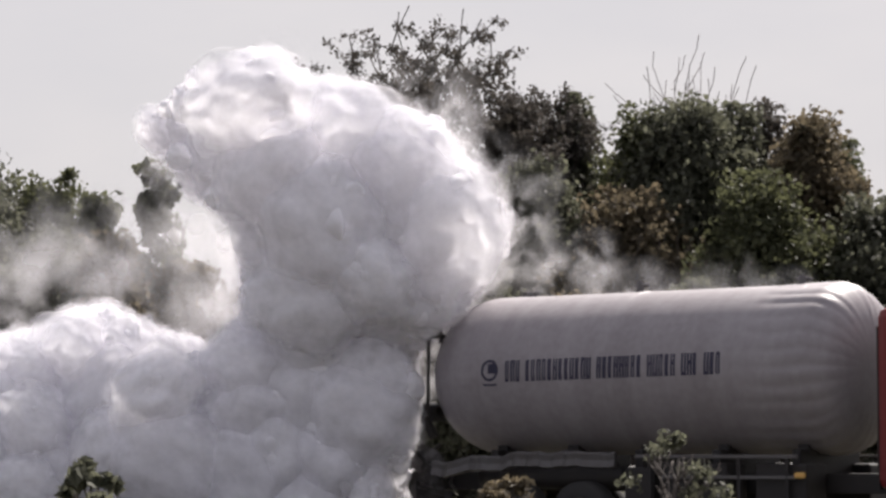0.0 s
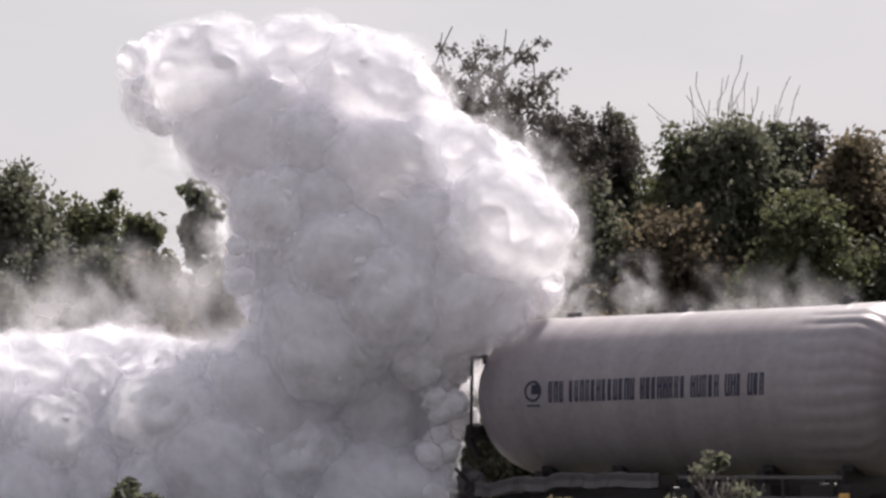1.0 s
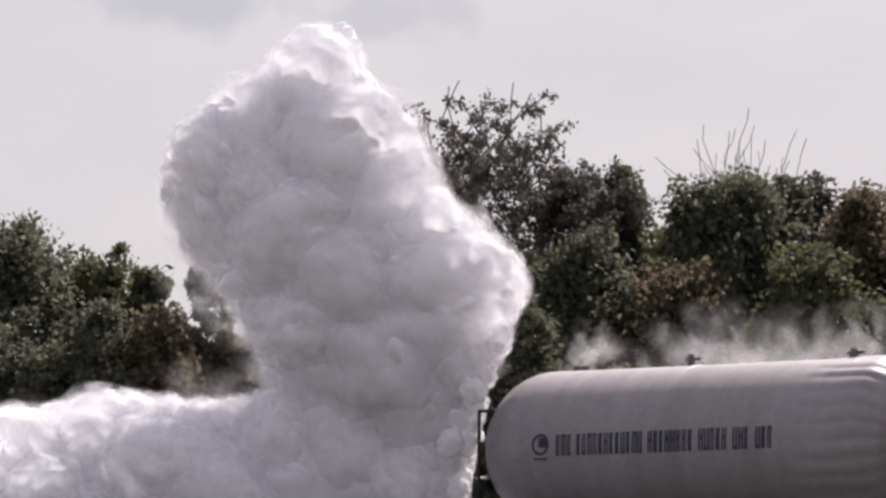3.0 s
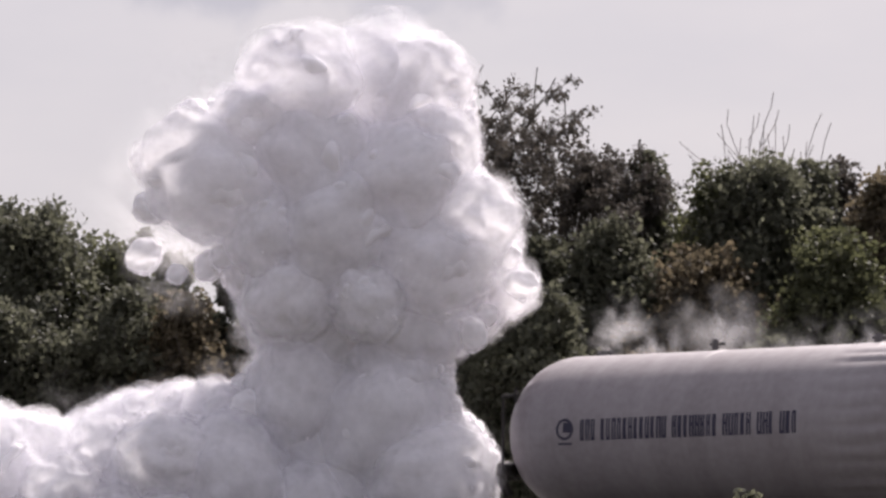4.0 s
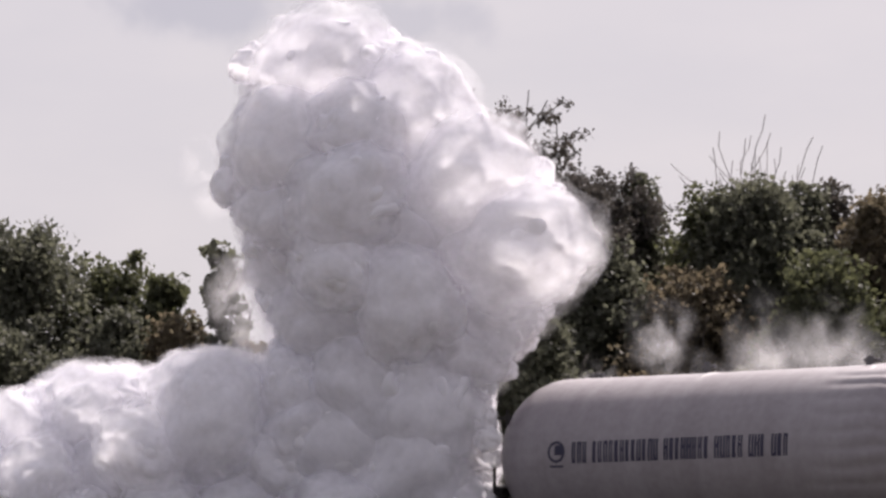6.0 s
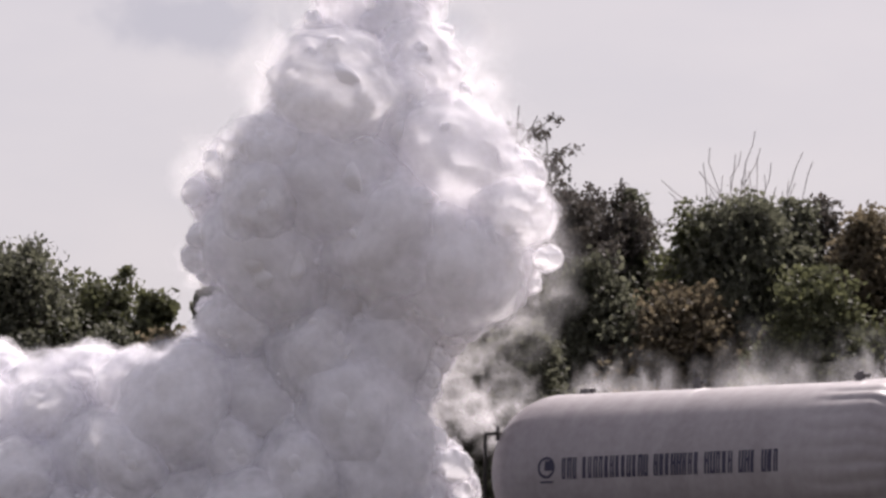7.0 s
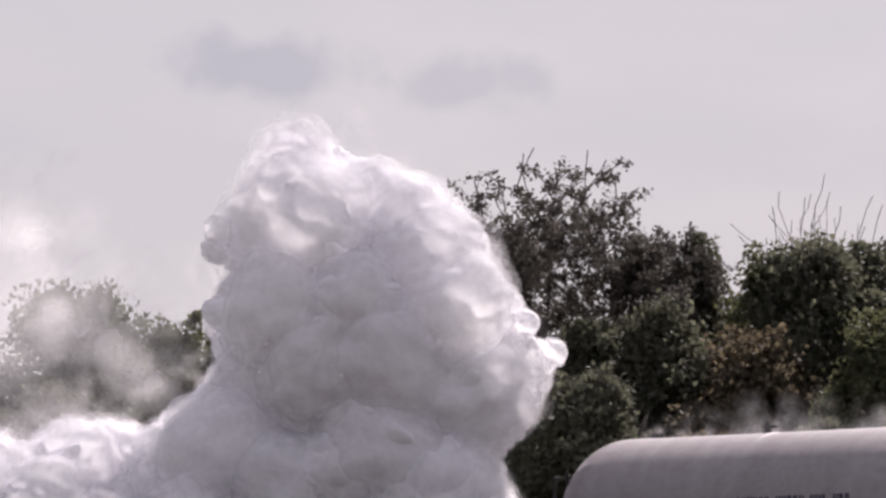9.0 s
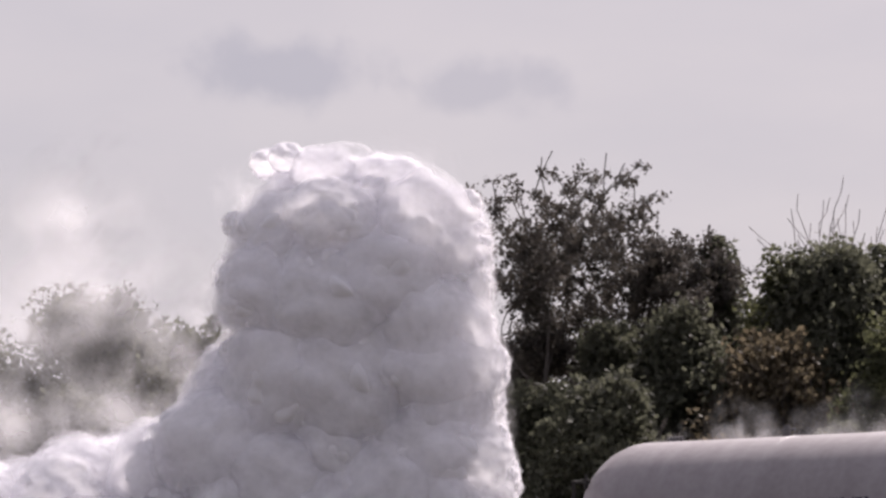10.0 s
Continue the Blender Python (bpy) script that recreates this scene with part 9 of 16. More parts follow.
    billow(low_cloud, 3, 1.05, 205, 7.0, [(-5.76,42.1,1.86),(-5.83,42.1,1.76),(-5.89,42.1,1.51),(-5.95,42.1,1.62),(-5.96,42.1,1.73),(-6.06,42.1,1.72),(-6.07,42.1,1.56),(-6.07,42.1,1.37),(-6.1,42.1,1.22),(-6.17,42.1,1.11),(-6.16,42.1,1.3),(-6.16,42.1,1.67),(-6.3,42.1,1.89),(-6.46,42.1,2.18),(-6.61,42.1,2.31),(-6.52,42.1,2.35),(-6.63,42.1,2.61),(-6.78,42.1,2.42),(-7.18,42.1,2.16),(-7.24,42.1,2.5),(-7.4,42.1,2.19)])
    billow(low_cloud, 4, 0.56, 315, 7.0, [(-5.08,43.4,2.57),(-4.97,43.4,2.48),(-5.14,43.4,2.26),(-5.04,43.4,2.48),(-5.07,43.4,2.63),(-5.14,43.4,2.64),(-5.25,43.4,2.29),(-5.31,43.4,2.31),(-5.49,43.4,2.23),(-5.5,43.4,2.02),(-5.38,43.4,2.64),(-5.24,43.4,2.93),(-5.47,43.4,3.03),(-5.62,43.4,3.15),(-5.95,43.4,3.3),(-6,43.4,3.7),(-5.87,43.4,4.17),(-5.91,43.4,3.68),(-6.06,43.4,3.8),(-6.03,43.4,4.34),(-5.85,43.4,4.31)])
    billow(low_cloud, 5, 1.07, 69, 7.0, [(-4.91,41.7,-0.98),(-4.94,41.7,-0.68),(-4.81,41.7,-0.62),(-4.71,41.7,-0.16),(-4.8,41.7,-0.39),(-4.87,41.7,0.17),(-4.74,41.7,0.05),(-4.9,41.7,0.03),(-5.08,41.7,-0.19),(-4.83,41.7,-0.21),(-4.91,41.7,0.08),(-4.67,41.7,0.17),(-4.5,41.7,0.3),(-4.52,41.7,0.29),(-4.49,41.7,0.65),(-5.18,41.7,0.98),(-5.39,41.7,1.15),(-5.31,41.7,1.13),(-5.24,41.7,1.65),(-5.63,41.7,1.86),(-6.01,41.7,2.52)])
    billow(low_cloud, 6, 0.75, 89, 7.0, [(-4.66,42.8,1.47),(-4.89,42.8,1.38),(-4.94,42.8,1.28),(-4.97,42.8,1.44),(-5.01,42.8,1.54),(-4.89,42.8,1.35),(-4.82,42.8,1.19),(-4.82,42.8,1.1),(-4.9,42.8,1.15),(-4.99,42.8,1.18),(-4.98,42.8,1.46),(-4.89,42.8,1.64),(-4.97,42.8,1.77),(-5.2,42.8,2.19),(-5.2,42.8,2.81),(-5.26,42.8,2.92),(-5.34,42.8,2.75),(-5.39,42.8,2.51),(-5.48,42.8,3.19),(-5.11,42.8,3.01),(-4.9,42.8,3)])
    billow(low_cloud, 7, 0.77, 138, 7.0, [(-4.17,40.8,2.28),(-4.39,40.8,2.45),(-4.7,40.8,2.34),(-4.9,40.8,2.44),(-4.95,40.8,2.35),(-4.84,40.8,2.39),(-4.88,40.8,2.36),(-4.97,40.8,2.32),(-5.08,40.8,2.25),(-5.45,40.8,2.58),(-5.4,40.8,2.46),(-5.31,40.8,2.59),(-5.34,40.8,2.64),(-5.3,40.8,2.75),(-5.44,40.8,2.75),(-5.39,40.8,2.45),(-5.58,40.8,2.66),(-5.5,40.8,2.43),(-5.5,40.8,2.54),(-5.44,40.8,3.1),(-5.26,40.8,2.7)])
    billow(low_cloud, 0, 1.09, 76, 7.0, [(-4.92,41.9,2.08),(-5.03,41.9,2.19),(-5.12,41.9,1.99),(-5.23,41.9,2.21),(-5.12,41.9,2.3),(-5.29,41.9,2.19),(-5.31,41.9,1.92),(-5.37,41.9,1.93),(-5.4,41.9,1.86),(-5.35,41.9,1.81),(-5.64,41.9,2.06),(-5.58,41.9,2.38),(-5.71,41.9,2.29),(-5.78,41.9,2.55),(-5.98,41.9,2.71),(-6.2,41.9,2.97),(-6.13,41.9,3.16),(-6.09,41.9,2.85),(-5.63,41.9,2.81),(-5.58,41.9,3.56),(-5.26,41.9,3.22)])
    billow(low_cloud, 1, 0.46, 66, 7.0, [(-4.06,43.6,2.8),(-4.23,43.6,2.85),(-4.49,43.6,2.97),(-4.59,43.6,3.12),(-4.66,43.6,3.32),(-4.58,43.6,3.21),(-4.67,43.6,2.96),(-4.8,43.6,3.03),(-4.89,43.6,3.04),(-4.78,43.6,3.04),(-4.85,43.6,3.21),(-5.05,43.6,3.71),(-4.97,43.6,3.82),(-5,43.6,4.09),(-4.97,43.6,4.18),(-5.14,43.6,4.42),(-5.17,43.6,4.46),(-5.21,43.6,4.35),(-5.28,43.6,4.61),(-5.38,43.6,4.84),(-5.47,43.6,4.72)])
    billow(low_cloud, 2, 1.06, 201, 7.0, [(-4.07,41.1,1.32),(-3.89,41.1,1.55),(-4.02,41.1,1.57),(-4.18,41.1,1.73),(-4.12,41.1,1.78),(-3.83,41.1,1.96),(-4.04,41.1,1.77),(-4.08,41.1,1.76),(-4.11,41.1,1.84),(-4.2,41.1,2.58),(-4.47,41.1,1.98),(-4.26,41.1,2.42),(-4.39,41.1,3.13),(-4.46,41.1,3.53),(-4.75,41.1,3.47),(-5.28,41.1,3.69),(-5.14,41.1,3.68),(-5.06,41.1,3.45),(-5.1,41.1,3.58),(-5.22,41.1,4.02),(-5.37,41.1,3.67)])
    billow(low_cloud, 3, 1.0, 8, 7.0, [(-4.6,42.3,0.6),(-4.67,42.3,0.5),(-4.72,42.3,0.43),(-4.74,42.3,0.62),(-4.71,42.3,0.68),(-4.22,42.3,0.74),(-4.04,42.3,0.61),(-3.99,42.3,0.6),(-4.21,42.3,0.51),(-3.79,42.3,0.72),(-4.51,42.3,0.59),(-4.25,42.3,0.76),(-4.14,42.3,0.92),(-4.88,42.3,1.26),(-5.03,42.3,1.44),(-5.48,42.3,2.03),(-5.69,42.3,2.03),(-5.87,42.3,1.81),(-6.03,42.3,1.97),(-6.08,42.3,2.43),(-5.6,42.3,2.1)])
    billow(low_cloud, 4, 1.08, 39, 7.0, [(-4.33,43.5,1.93),(-4.2,43.5,1.84),(-4.22,43.5,1.86),(-4.23,43.5,1.93),(-4.38,43.5,2.03),(-4.26,43.5,2.27),(-4.34,43.5,1.97),(-4.39,43.5,2.04),(-4.6,43.5,2.05),(-4.54,43.5,2.29),(-4.54,43.5,2.22),(-4.35,43.5,2.56),(-4.52,43.5,2.82),(-4.67,43.5,3.2),(-5.02,43.5,3.35),(-5.07,43.5,3.43),(-5.11,43.5,3.41),(-5.08,43.5,3.19),(-5.26,43.5,3.67),(-5.22,43.5,3.86),(-5.42,43.5,3.46)])
    billow(low_cloud, 5, 0.68, 59, 7.0, [(-4.47,41.9,0.02),(-4.69,41.9,-0.11),(-4.65,41.9,-0.21),(-4.84,41.9,0.09),(-4.78,41.9,0.11),(-4.73,41.9,0.92),(-4.73,41.9,0.87),(-4.67,41.9,0.67),(-4.75,41.9,0.59),(-4.76,41.9,1.86),(-4.61,41.9,1.6),(-4.72,41.9,1.8),(-4.85,41.9,1.83),(-5.09,41.9,2.25),(-5.31,41.9,2.67),(-5.39,41.9,2.82),(-5.51,41.9,2.97),(-5.46,41.9,2.71),(-5.1,41.9,3.18),(-4.82,41.9,3.65),(-4.96,41.9,3.84)])
    billow(low_cloud, 6, 0.51, 141, 7.0, [(-3.54,43.5,2.6),(-3.7,43.5,2.66),(-3.98,43.5,2.84),(-4.05,43.5,2.99),(-3.98,43.5,3.02),(-4.03,43.5,3.29),(-4.11,43.5,2.9),(-4.27,43.5,3.12),(-4.34,43.5,3.02),(-4.19,43.5,3.61),(-4.33,43.5,3.36),(-4.34,43.5,3.56),(-4.39,43.5,3.83),(-4.44,43.5,4.23),(-4.54,43.5,4.41),(-4.61,43.5,4.29),(-4.65,43.5,4.25),(-4.64,43.5,4.25),(-4.84,43.5,4.8),(-4.82,43.5,4.83),(-5.07,43.5,5.02)])
    billow(low_cloud, 7, 0.78, 160, 7.0, [(-3.69,41.2,-0.95),(-3.08,41.2,-0.77),(-2.1,41.2,-0.66),(-0.97,41.2,-0.28),(-2.12,41.2,0.23),(-1.95,41.2,0.23),(-2.37,41.2,0.05),(-1.7,41.2,0.05),(-1.86,41.2,-0.08),(-2.77,41.2,-0.16),(-3.17,41.2,0.35),(-3.69,41.2,0.42),(-3.97,41.2,0.73),(-4.09,41.2,0.93),(-3.97,41.2,1.15),(-4.31,41.2,1.43),(-4.19,41.2,1.43),(-4.17,41.2,0.95),(-4.39,41.2,1.3),(-4.57,41.2,1.63),(-3.82,41.2,1.11)])
    billow(low_cloud, 0, 0.92, 187, 7.0, [(-3.51,42.2,0.23),(-3.73,42.2,-0.2),(-3.79,42.2,-0.18),(-3.33,42.2,-0.42),(-2.89,42.2,-0.47),(-3.24,42.2,0.11),(-2.24,42.2,-0),(-1.78,42.2,-0),(-3.43,42.2,0.81),(-3.62,42.2,1.51),(-4.1,42.2,1.15),(-3.99,42.2,1.34),(-4.15,42.2,1.56),(-4.49,42.2,1.88),(-4.75,42.2,2.06),(-4.57,42.2,2.18),(-4.63,42.2,2.05),(-4.77,42.2,1.84),(-4.53,42.2,2.58),(-5.01,42.2,2.14),(-4.92,42.2,2.13)])
    billow(low_cloud, 1, 0.78, 286, 7.0, [(-2.99,43.2,1.42),(-3.08,43.2,1.37),(-3.14,43.2,1.37),(-3.1,43.2,1.78),(-3.39,43.2,1.93),(-3.17,43.2,1.87),(-3.17,43.2,2.02),(-3.25,43.2,1.94),(-3.61,43.2,2.4),(-3.62,43.2,3.18),(-3.62,43.2,2.84),(-3.2,43.2,2.56),(-3.42,43.2,2.76),(-3.57,43.2,3.15),(-3.96,43.2,3.63),(-3.98,43.2,3.6),(-3.95,43.2,3.13),(-3.93,43.2,3.06),(-4.31,43.2,3.99),(-4.18,43.2,3.92),(-4.66,43.2,4.32)])
    billow(low_cloud, 2, 1.06, 82, 7.0, [(-3.57,41.4,0),(-3.7,41.4,0.27),(-3.71,41.4,0.17),(-3.73,41.4,-0.19),(-3.73,41.4,-0.28),(-3.69,41.4,0.11),(-3.63,41.4,0.01),(-3.72,41.4,0.09),(-3.9,41.4,-0.03),(-3.94,41.4,1.17),(-3.92,41.4,0.81),(-4.19,41.4,1.05),(-4.02,41.4,1.57),(-4.46,41.4,1.69),(-4.61,41.4,1.94),(-4.39,41.4,2.2),(-4.72,41.4,2.08),(-4.68,41.4,1.82),(-4.51,41.4,2.18),(-4.69,41.4,2.39),(-4.79,41.4,1.78)])
    billow(low_cloud, 3, 0.47, 126, 7.0, [(-2.93,43,2.7),(-3.28,43,3.05),(-3.42,43,3.07),(-3.5,43,2.89),(-3.16,43,3.12),(-3.61,43,3.08),(-3.3,43,3.06),(-3.49,43,3.46),(-3.44,43,3.7),(-3.62,43,4.52),(-3.27,43,4),(-3.12,43,3.92),(-3.26,43,4.2),(-3.49,43,4.4),(-3.75,43,4.96),(-4.08,43,4.88),(-3.84,43,4.76),(-3.94,43,4.57),(-4.35,43,5.02),(-4.35,43,5.11),(-4.57,43,5.08)])
    billow(low_cloud, 4, 1.01, 257, 7.0, [(-2.6,40.9,-0.62),(-2.5,40.9,-0.43),(-2.3,40.9,-0.09),(-2.23,40.9,-0.25),(-1.95,40.9,-0.4),(-1.37,40.9,0.2),(-1.57,40.9,0.12),(-2.54,40.9,0.41),(-2.81,40.9,0.15),(-2.66,40.9,0.43),(-1.99,40.9,-0.1),(-2.52,40.9,0.13),(-3.08,40.9,0.68),(-3.34,40.9,1.33),(-3.52,40.9,1.86),(-3.39,40.9,2.36),(-3.63,40.9,2.33),(-3.61,40.9,1.88),(-4.09,40.9,3.02),(-4.16,40.9,3.24),(-4.48,40.9,3.08)])
    billow(low_cloud, 5, 1.13, 162, 7.0, [(-1.96,41.8,-0.87),(-0.55,41.8,0.3),(-0.71,41.8,-0.33),(-1.71,41.8,1.47),(-2.34,41.8,1.08),(-2.97,41.8,1.35),(-4.11,41.8,1.43),(-4.26,41.8,1.44),(-4.37,41.8,1.56),(-4.12,41.8,2.63),(-4.48,41.8,2.1),(-4.52,41.8,2.29),(-5.01,41.8,2.5),(-5.09,41.8,3.03),(-4.91,41.8,3.15),(-5.03,41.8,3.23),(-4.87,41.8,3.02),(-4.88,41.8,2.73),(-4.54,41.8,3.44),(-5.17,41.8,3.1),(-4.79,41.8,3.08)])
    billow(low_cloud, 6, 1.04, 96, 7.0, [(-3.81,43.1,0.68),(-4.04,43.1,0.34),(-3.93,43.1,0.35),(-4.09,43.1,0.39),(-4.06,43.1,0.33),(-3.82,43.1,0.46),(-3.28,43.1,0.69),(-3.62,43.1,0.77),(-3.92,43.1,0.73),(-3.95,43.1,1.2),(-4.09,43.1,0.99),(-3.6,43.1,1.47),(-3.76,43.1,1.57),(-4.26,43.1,1.66),(-4.49,43.1,2.22),(-4.67,43.1,2.14),(-4.61,43.1,2.04),(-4.88,43.1,1.72),(-4.72,43.1,2.16),(-4.57,43.1,2.26),(-4.75,43.1,1.94)])
    billow(low_cloud, 7, 0.81, 120, 7.0, [(-2.56,41.2,0.39),(-2.63,41.2,1.49),(-2.74,41.2,1.68),(-3.17,41.2,1.38),(-3.3,41.2,1.15),(-3.34,41.2,0.86),(-3.16,41.2,0.83),(-3.17,41.2,1.12),(-3.39,41.2,1.02),(-3,41.2,2.08),(-3.57,41.2,1.48),(-3.61,41.2,1.53),(-3.36,41.2,2.4),(-3.5,41.2,3.39),(-3.9,41.2,2.78),(-3.96,41.2,3.25),(-4.07,41.2,3.95),(-3.94,41.2,3.93),(-3.91,41.2,4.08),(-4.14,41.2,4.12),(-4.36,41.2,4.01)])
    billow(low_cloud, 0, 0.61, 203, 7.0, [(-3.01,43,2.19),(-3.08,43,2.37),(-3.43,43,2.54),(-3.43,43,2.52),(-3.39,43,2.67),(-3.3,43,2.81),(-3.56,43,2.66),(-3.71,43,2.87),(-3.72,43,3.17),(-3.63,43,3.9),(-3.79,43,3.65),(-3.62,43,3.6),(-3.73,43,3.55),(-3.84,43,3.88),(-3.99,43,4.52),(-3.98,43,4.29),(-4,43,4.22),(-4.22,43,3.74),(-4.24,43,4.49),(-4.04,43,4.66),(-4.23,43,4.71)])
    billow(low_cloud, 1, 0.93, 165, 7.0, [(-2.17,43.3,2.41),(-2.28,43.3,1.96),(-2.7,43.3,2.27),(-2.52,43.3,2.84),(-2.54,43.3,2.61),(-2.6,43.3,2.8),(-2.59,43.3,2.85),(-2.73,43.3,2.96),(-2.8,43.3,3.02),(-2.71,43.3,3.25),(-2.79,43.3,3.48),(-2.81,43.3,3.37),(-2.85,43.3,3.54),(-2.92,43.3,3.71),(-3.09,43.3,4),(-3.12,43.3,3.82),(-3.3,43.3,3.72),(-3.41,43.3,3.96),(-3.34,43.3,4.42),(-3.21,43.3,4.36),(-3.43,43.3,4.57)])
    billow(low_cloud, 2, 1.14, 346, 7.0, [(-0.95,41.7,-0.91),(-1.55,41.7,0.82),(-1.48,41.7,0.95),(-2.25,41.7,-0.33),(-0.64,41.7,-0.22),(-1.3,41.7,1.68),(-2.34,41.7,1.83),(-2.89,41.7,2.11),(-2.72,41.7,2.39),(-2.85,41.7,3.23),(-2.66,41.7,2.39),(-2.31,41.7,2.94),(-2.47,41.7,1.96),(-2.7,41.7,2.74),(-3.01,41.7,2.54),(-3.45,41.7,2.81),(-3.4,41.7,2.59),(-3.61,41.7,2.42),(-3.55,41.7,2.94),(-3.93,41.7,3.12),(-3.87,41.7,2.94)])
    billow(low_cloud, 3, 1.03, 333, 7.0, [(-2.62,42.4,1.17),(-3.29,42.4,1.19),(-3.17,42.4,1.3),(-3.08,42.4,1),(-3.49,42.4,1.31),(-3.41,42.4,1.54),(-2.98,42.4,1.88),(-2.99,42.4,2.08),(-3.11,42.4,2.25),(-3.04,42.4,3.1),(-3.28,42.4,2.85),(-2.82,42.4,2.88),(-2.9,42.4,2.72),(-3.1,42.4,3.19),(-3.75,42.4,3.48),(-3.71,42.4,3.27),(-3.39,42.4,3.04),(-3.68,42.4,2.97),(-3.79,42.4,2.83),(-3.81,42.4,3.43),(-4.02,42.4,2.92)])
    billow(low_cloud, 4, 1.03, 302, 7.0, [(-1.4,40.9,-0.82),(-1.39,40.9,-0.79),(-1.23,40.9,-0.54),(-1.63,40.9,1.21),(-1.46,40.9,0.64),(-0.43,40.9,0.44),(-0.57,40.9,0.44),(-0.34,40.9,0.01),(-1.25,40.9,1.88),(-1.25,40.9,1.98),(-1.64,40.9,0.43),(-2.11,40.9,0.9),(-2.43,40.9,1.48),(-2.56,40.9,1.93),(-2.75,40.9,1.32),(-3.51,40.9,0.98),(-3.36,40.9,0.42),(-3.2,40.9,0.69),(-3.54,40.9,1.62),(-2.94,40.9,1.23),(-3.46,40.9,1.53)])
    billow(low_cloud, 5, 0.56, 101, 7.0, [(-2.51,42.7,3.19),(-2.77,42.7,2.9),(-2.53,42.7,3.49),(-2.12,42.7,3.76),(-2.74,42.7,3.4),(-2.56,42.7,3.73),(-2.59,42.7,3.71),(-2.75,42.7,4),(-2.52,42.7,4.11),(-2.34,42.7,4.14),(-1.9,42.7,3.45),(-2.18,42.7,3.61),(-2.34,42.7,4.19),(-2.56,42.7,4.38),(-2.4,42.7,4.41),(-2.74,42.7,4.6),(-3.03,42.7,4.36),(-2.65,42.7,3.68),(-2.36,42.7,4.73),(-2.38,42.7,5.1),(-2.34,42.7,5.2)])
    billow(low_cloud, 6, 0.79, 345, 7.0, [(-1.84,43.3,1.45),(-1.61,43.3,1.34),(-1.59,43.3,1.47),(-1.8,43.3,1.28),(-2.07,43.3,1.72),(-2.23,43.3,1.32),(-2.51,43.3,1.53),(-2.3,43.3,1.96),(-2.24,43.3,2.1),(-2.35,43.3,2.34),(-2.1,43.3,2.28),(-2.24,43.3,2.55),(-2.24,43.3,2.75),(-2.27,43.3,2.9),(-2.32,43.3,3.27),(-2.37,43.3,3.12),(-2.32,43.3,2.41),(-2.74,43.3,3.01),(-2.71,43.3,3.63),(-2.76,43.3,3.55),(-3.17,43.3,3.67)])
    billow(low_cloud, 7, 0.86, 23, 7.0, [(-0.94,41.4,-0.38),(-1.53,41.4,0.31),(-1.24,41.4,0.59),(-1.27,41.4,1.94),(-1.35,41.4,1.77),(-1.69,41.4,2.03),(-1.36,41.4,1.93),(-1.15,41.4,1.33),(-1.91,41.4,1.44),(-2.11,41.4,1.56),(-2.64,41.4,0.89),(-3.23,41.4,2.02),(-3.31,41.4,1.67),(-3.44,41.4,2.65),(-2.95,41.4,3.47),(-3.06,41.4,3.41),(-3.28,41.4,4.28),(-2.86,41.4,3.31),(-2.81,41.4,3.57),(-3.49,41.4,3.82),(-2.62,41.4,4.12)])
    billow(low_cloud, 0, 0.89, 177, 7.0, [(-1.23,42.4,1.82),(-2.91,42.4,1.51),(-3.12,42.4,1.77),(-3.28,42.4,1.72),(-3.24,42.4,1.82),(-3.08,42.4,2.12),(-2.67,42.4,2.32),(-2.8,42.4,1.64),(-2.78,42.4,1.76),(-2.06,42.4,2.73),(-1.98,42.4,2.75),(-2.34,42.4,2.82),(-2.17,42.4,3.36),(-2.24,42.4,3.73),(-1.99,42.4,4.01),(-2.39,42.4,3.95),(-2.17,42.4,3.06),(-2.11,42.4,3.21),(-1.67,42.4,4.47),(-1.81,42.4,4.93),(-2.43,42.4,4.37)])
    billow(low_cloud, 1, 0.86, 266, 7.0, [(-1.15,43.6,2.27),(-1.25,43.6,2.36),(-1.38,43.6,2.49),(-1.44,43.6,2.7),(-1.43,43.6,2.76),(-1.5,43.6,2.79),(-1.5,43.6,2.8),(-1.64,43.6,2.8),(-1.74,43.6,2.99),(-1.8,43.6,3.69),(-1.74,43.6,3.27),(-1.71,43.6,3.51),(-1.8,43.6,3.78),(-1.9,43.6,4.03),(-2.01,43.6,4.28),(-2.22,43.6,4.29),(-2.21,43.6,4.07),(-2.28,43.6,3.94),(-2.25,43.6,4.56),(-2.21,43.6,4.81),(-2.38,43.6,4.65)])
    billow(low_cloud, 2, 0.53, 103, 7.0, [(-1.31,42.7,2.75),(-1.61,42.7,3.12),(-1.65,42.7,3.03),(-1.54,42.7,3.23),(-1.47,42.7,3.55),(-1.54,42.7,3.13),(-1.34,42.7,3.26),(-1.52,42.7,2.97),(-1.77,42.7,3.03),(-1.68,42.7,3.52),(-1.44,42.7,3.38),(-1.26,42.7,3.08),(-1.13,42.7,3.35),(-1.12,42.7,3.9),(-1.33,42.7,4.14),(-1.85,42.7,4.01),(-1.83,42.7,3.66),(-1.97,42.7,3.6),(-2.12,42.7,4.21),(-2.07,42.7,4.62),(-1.73,42.7,4.97)])
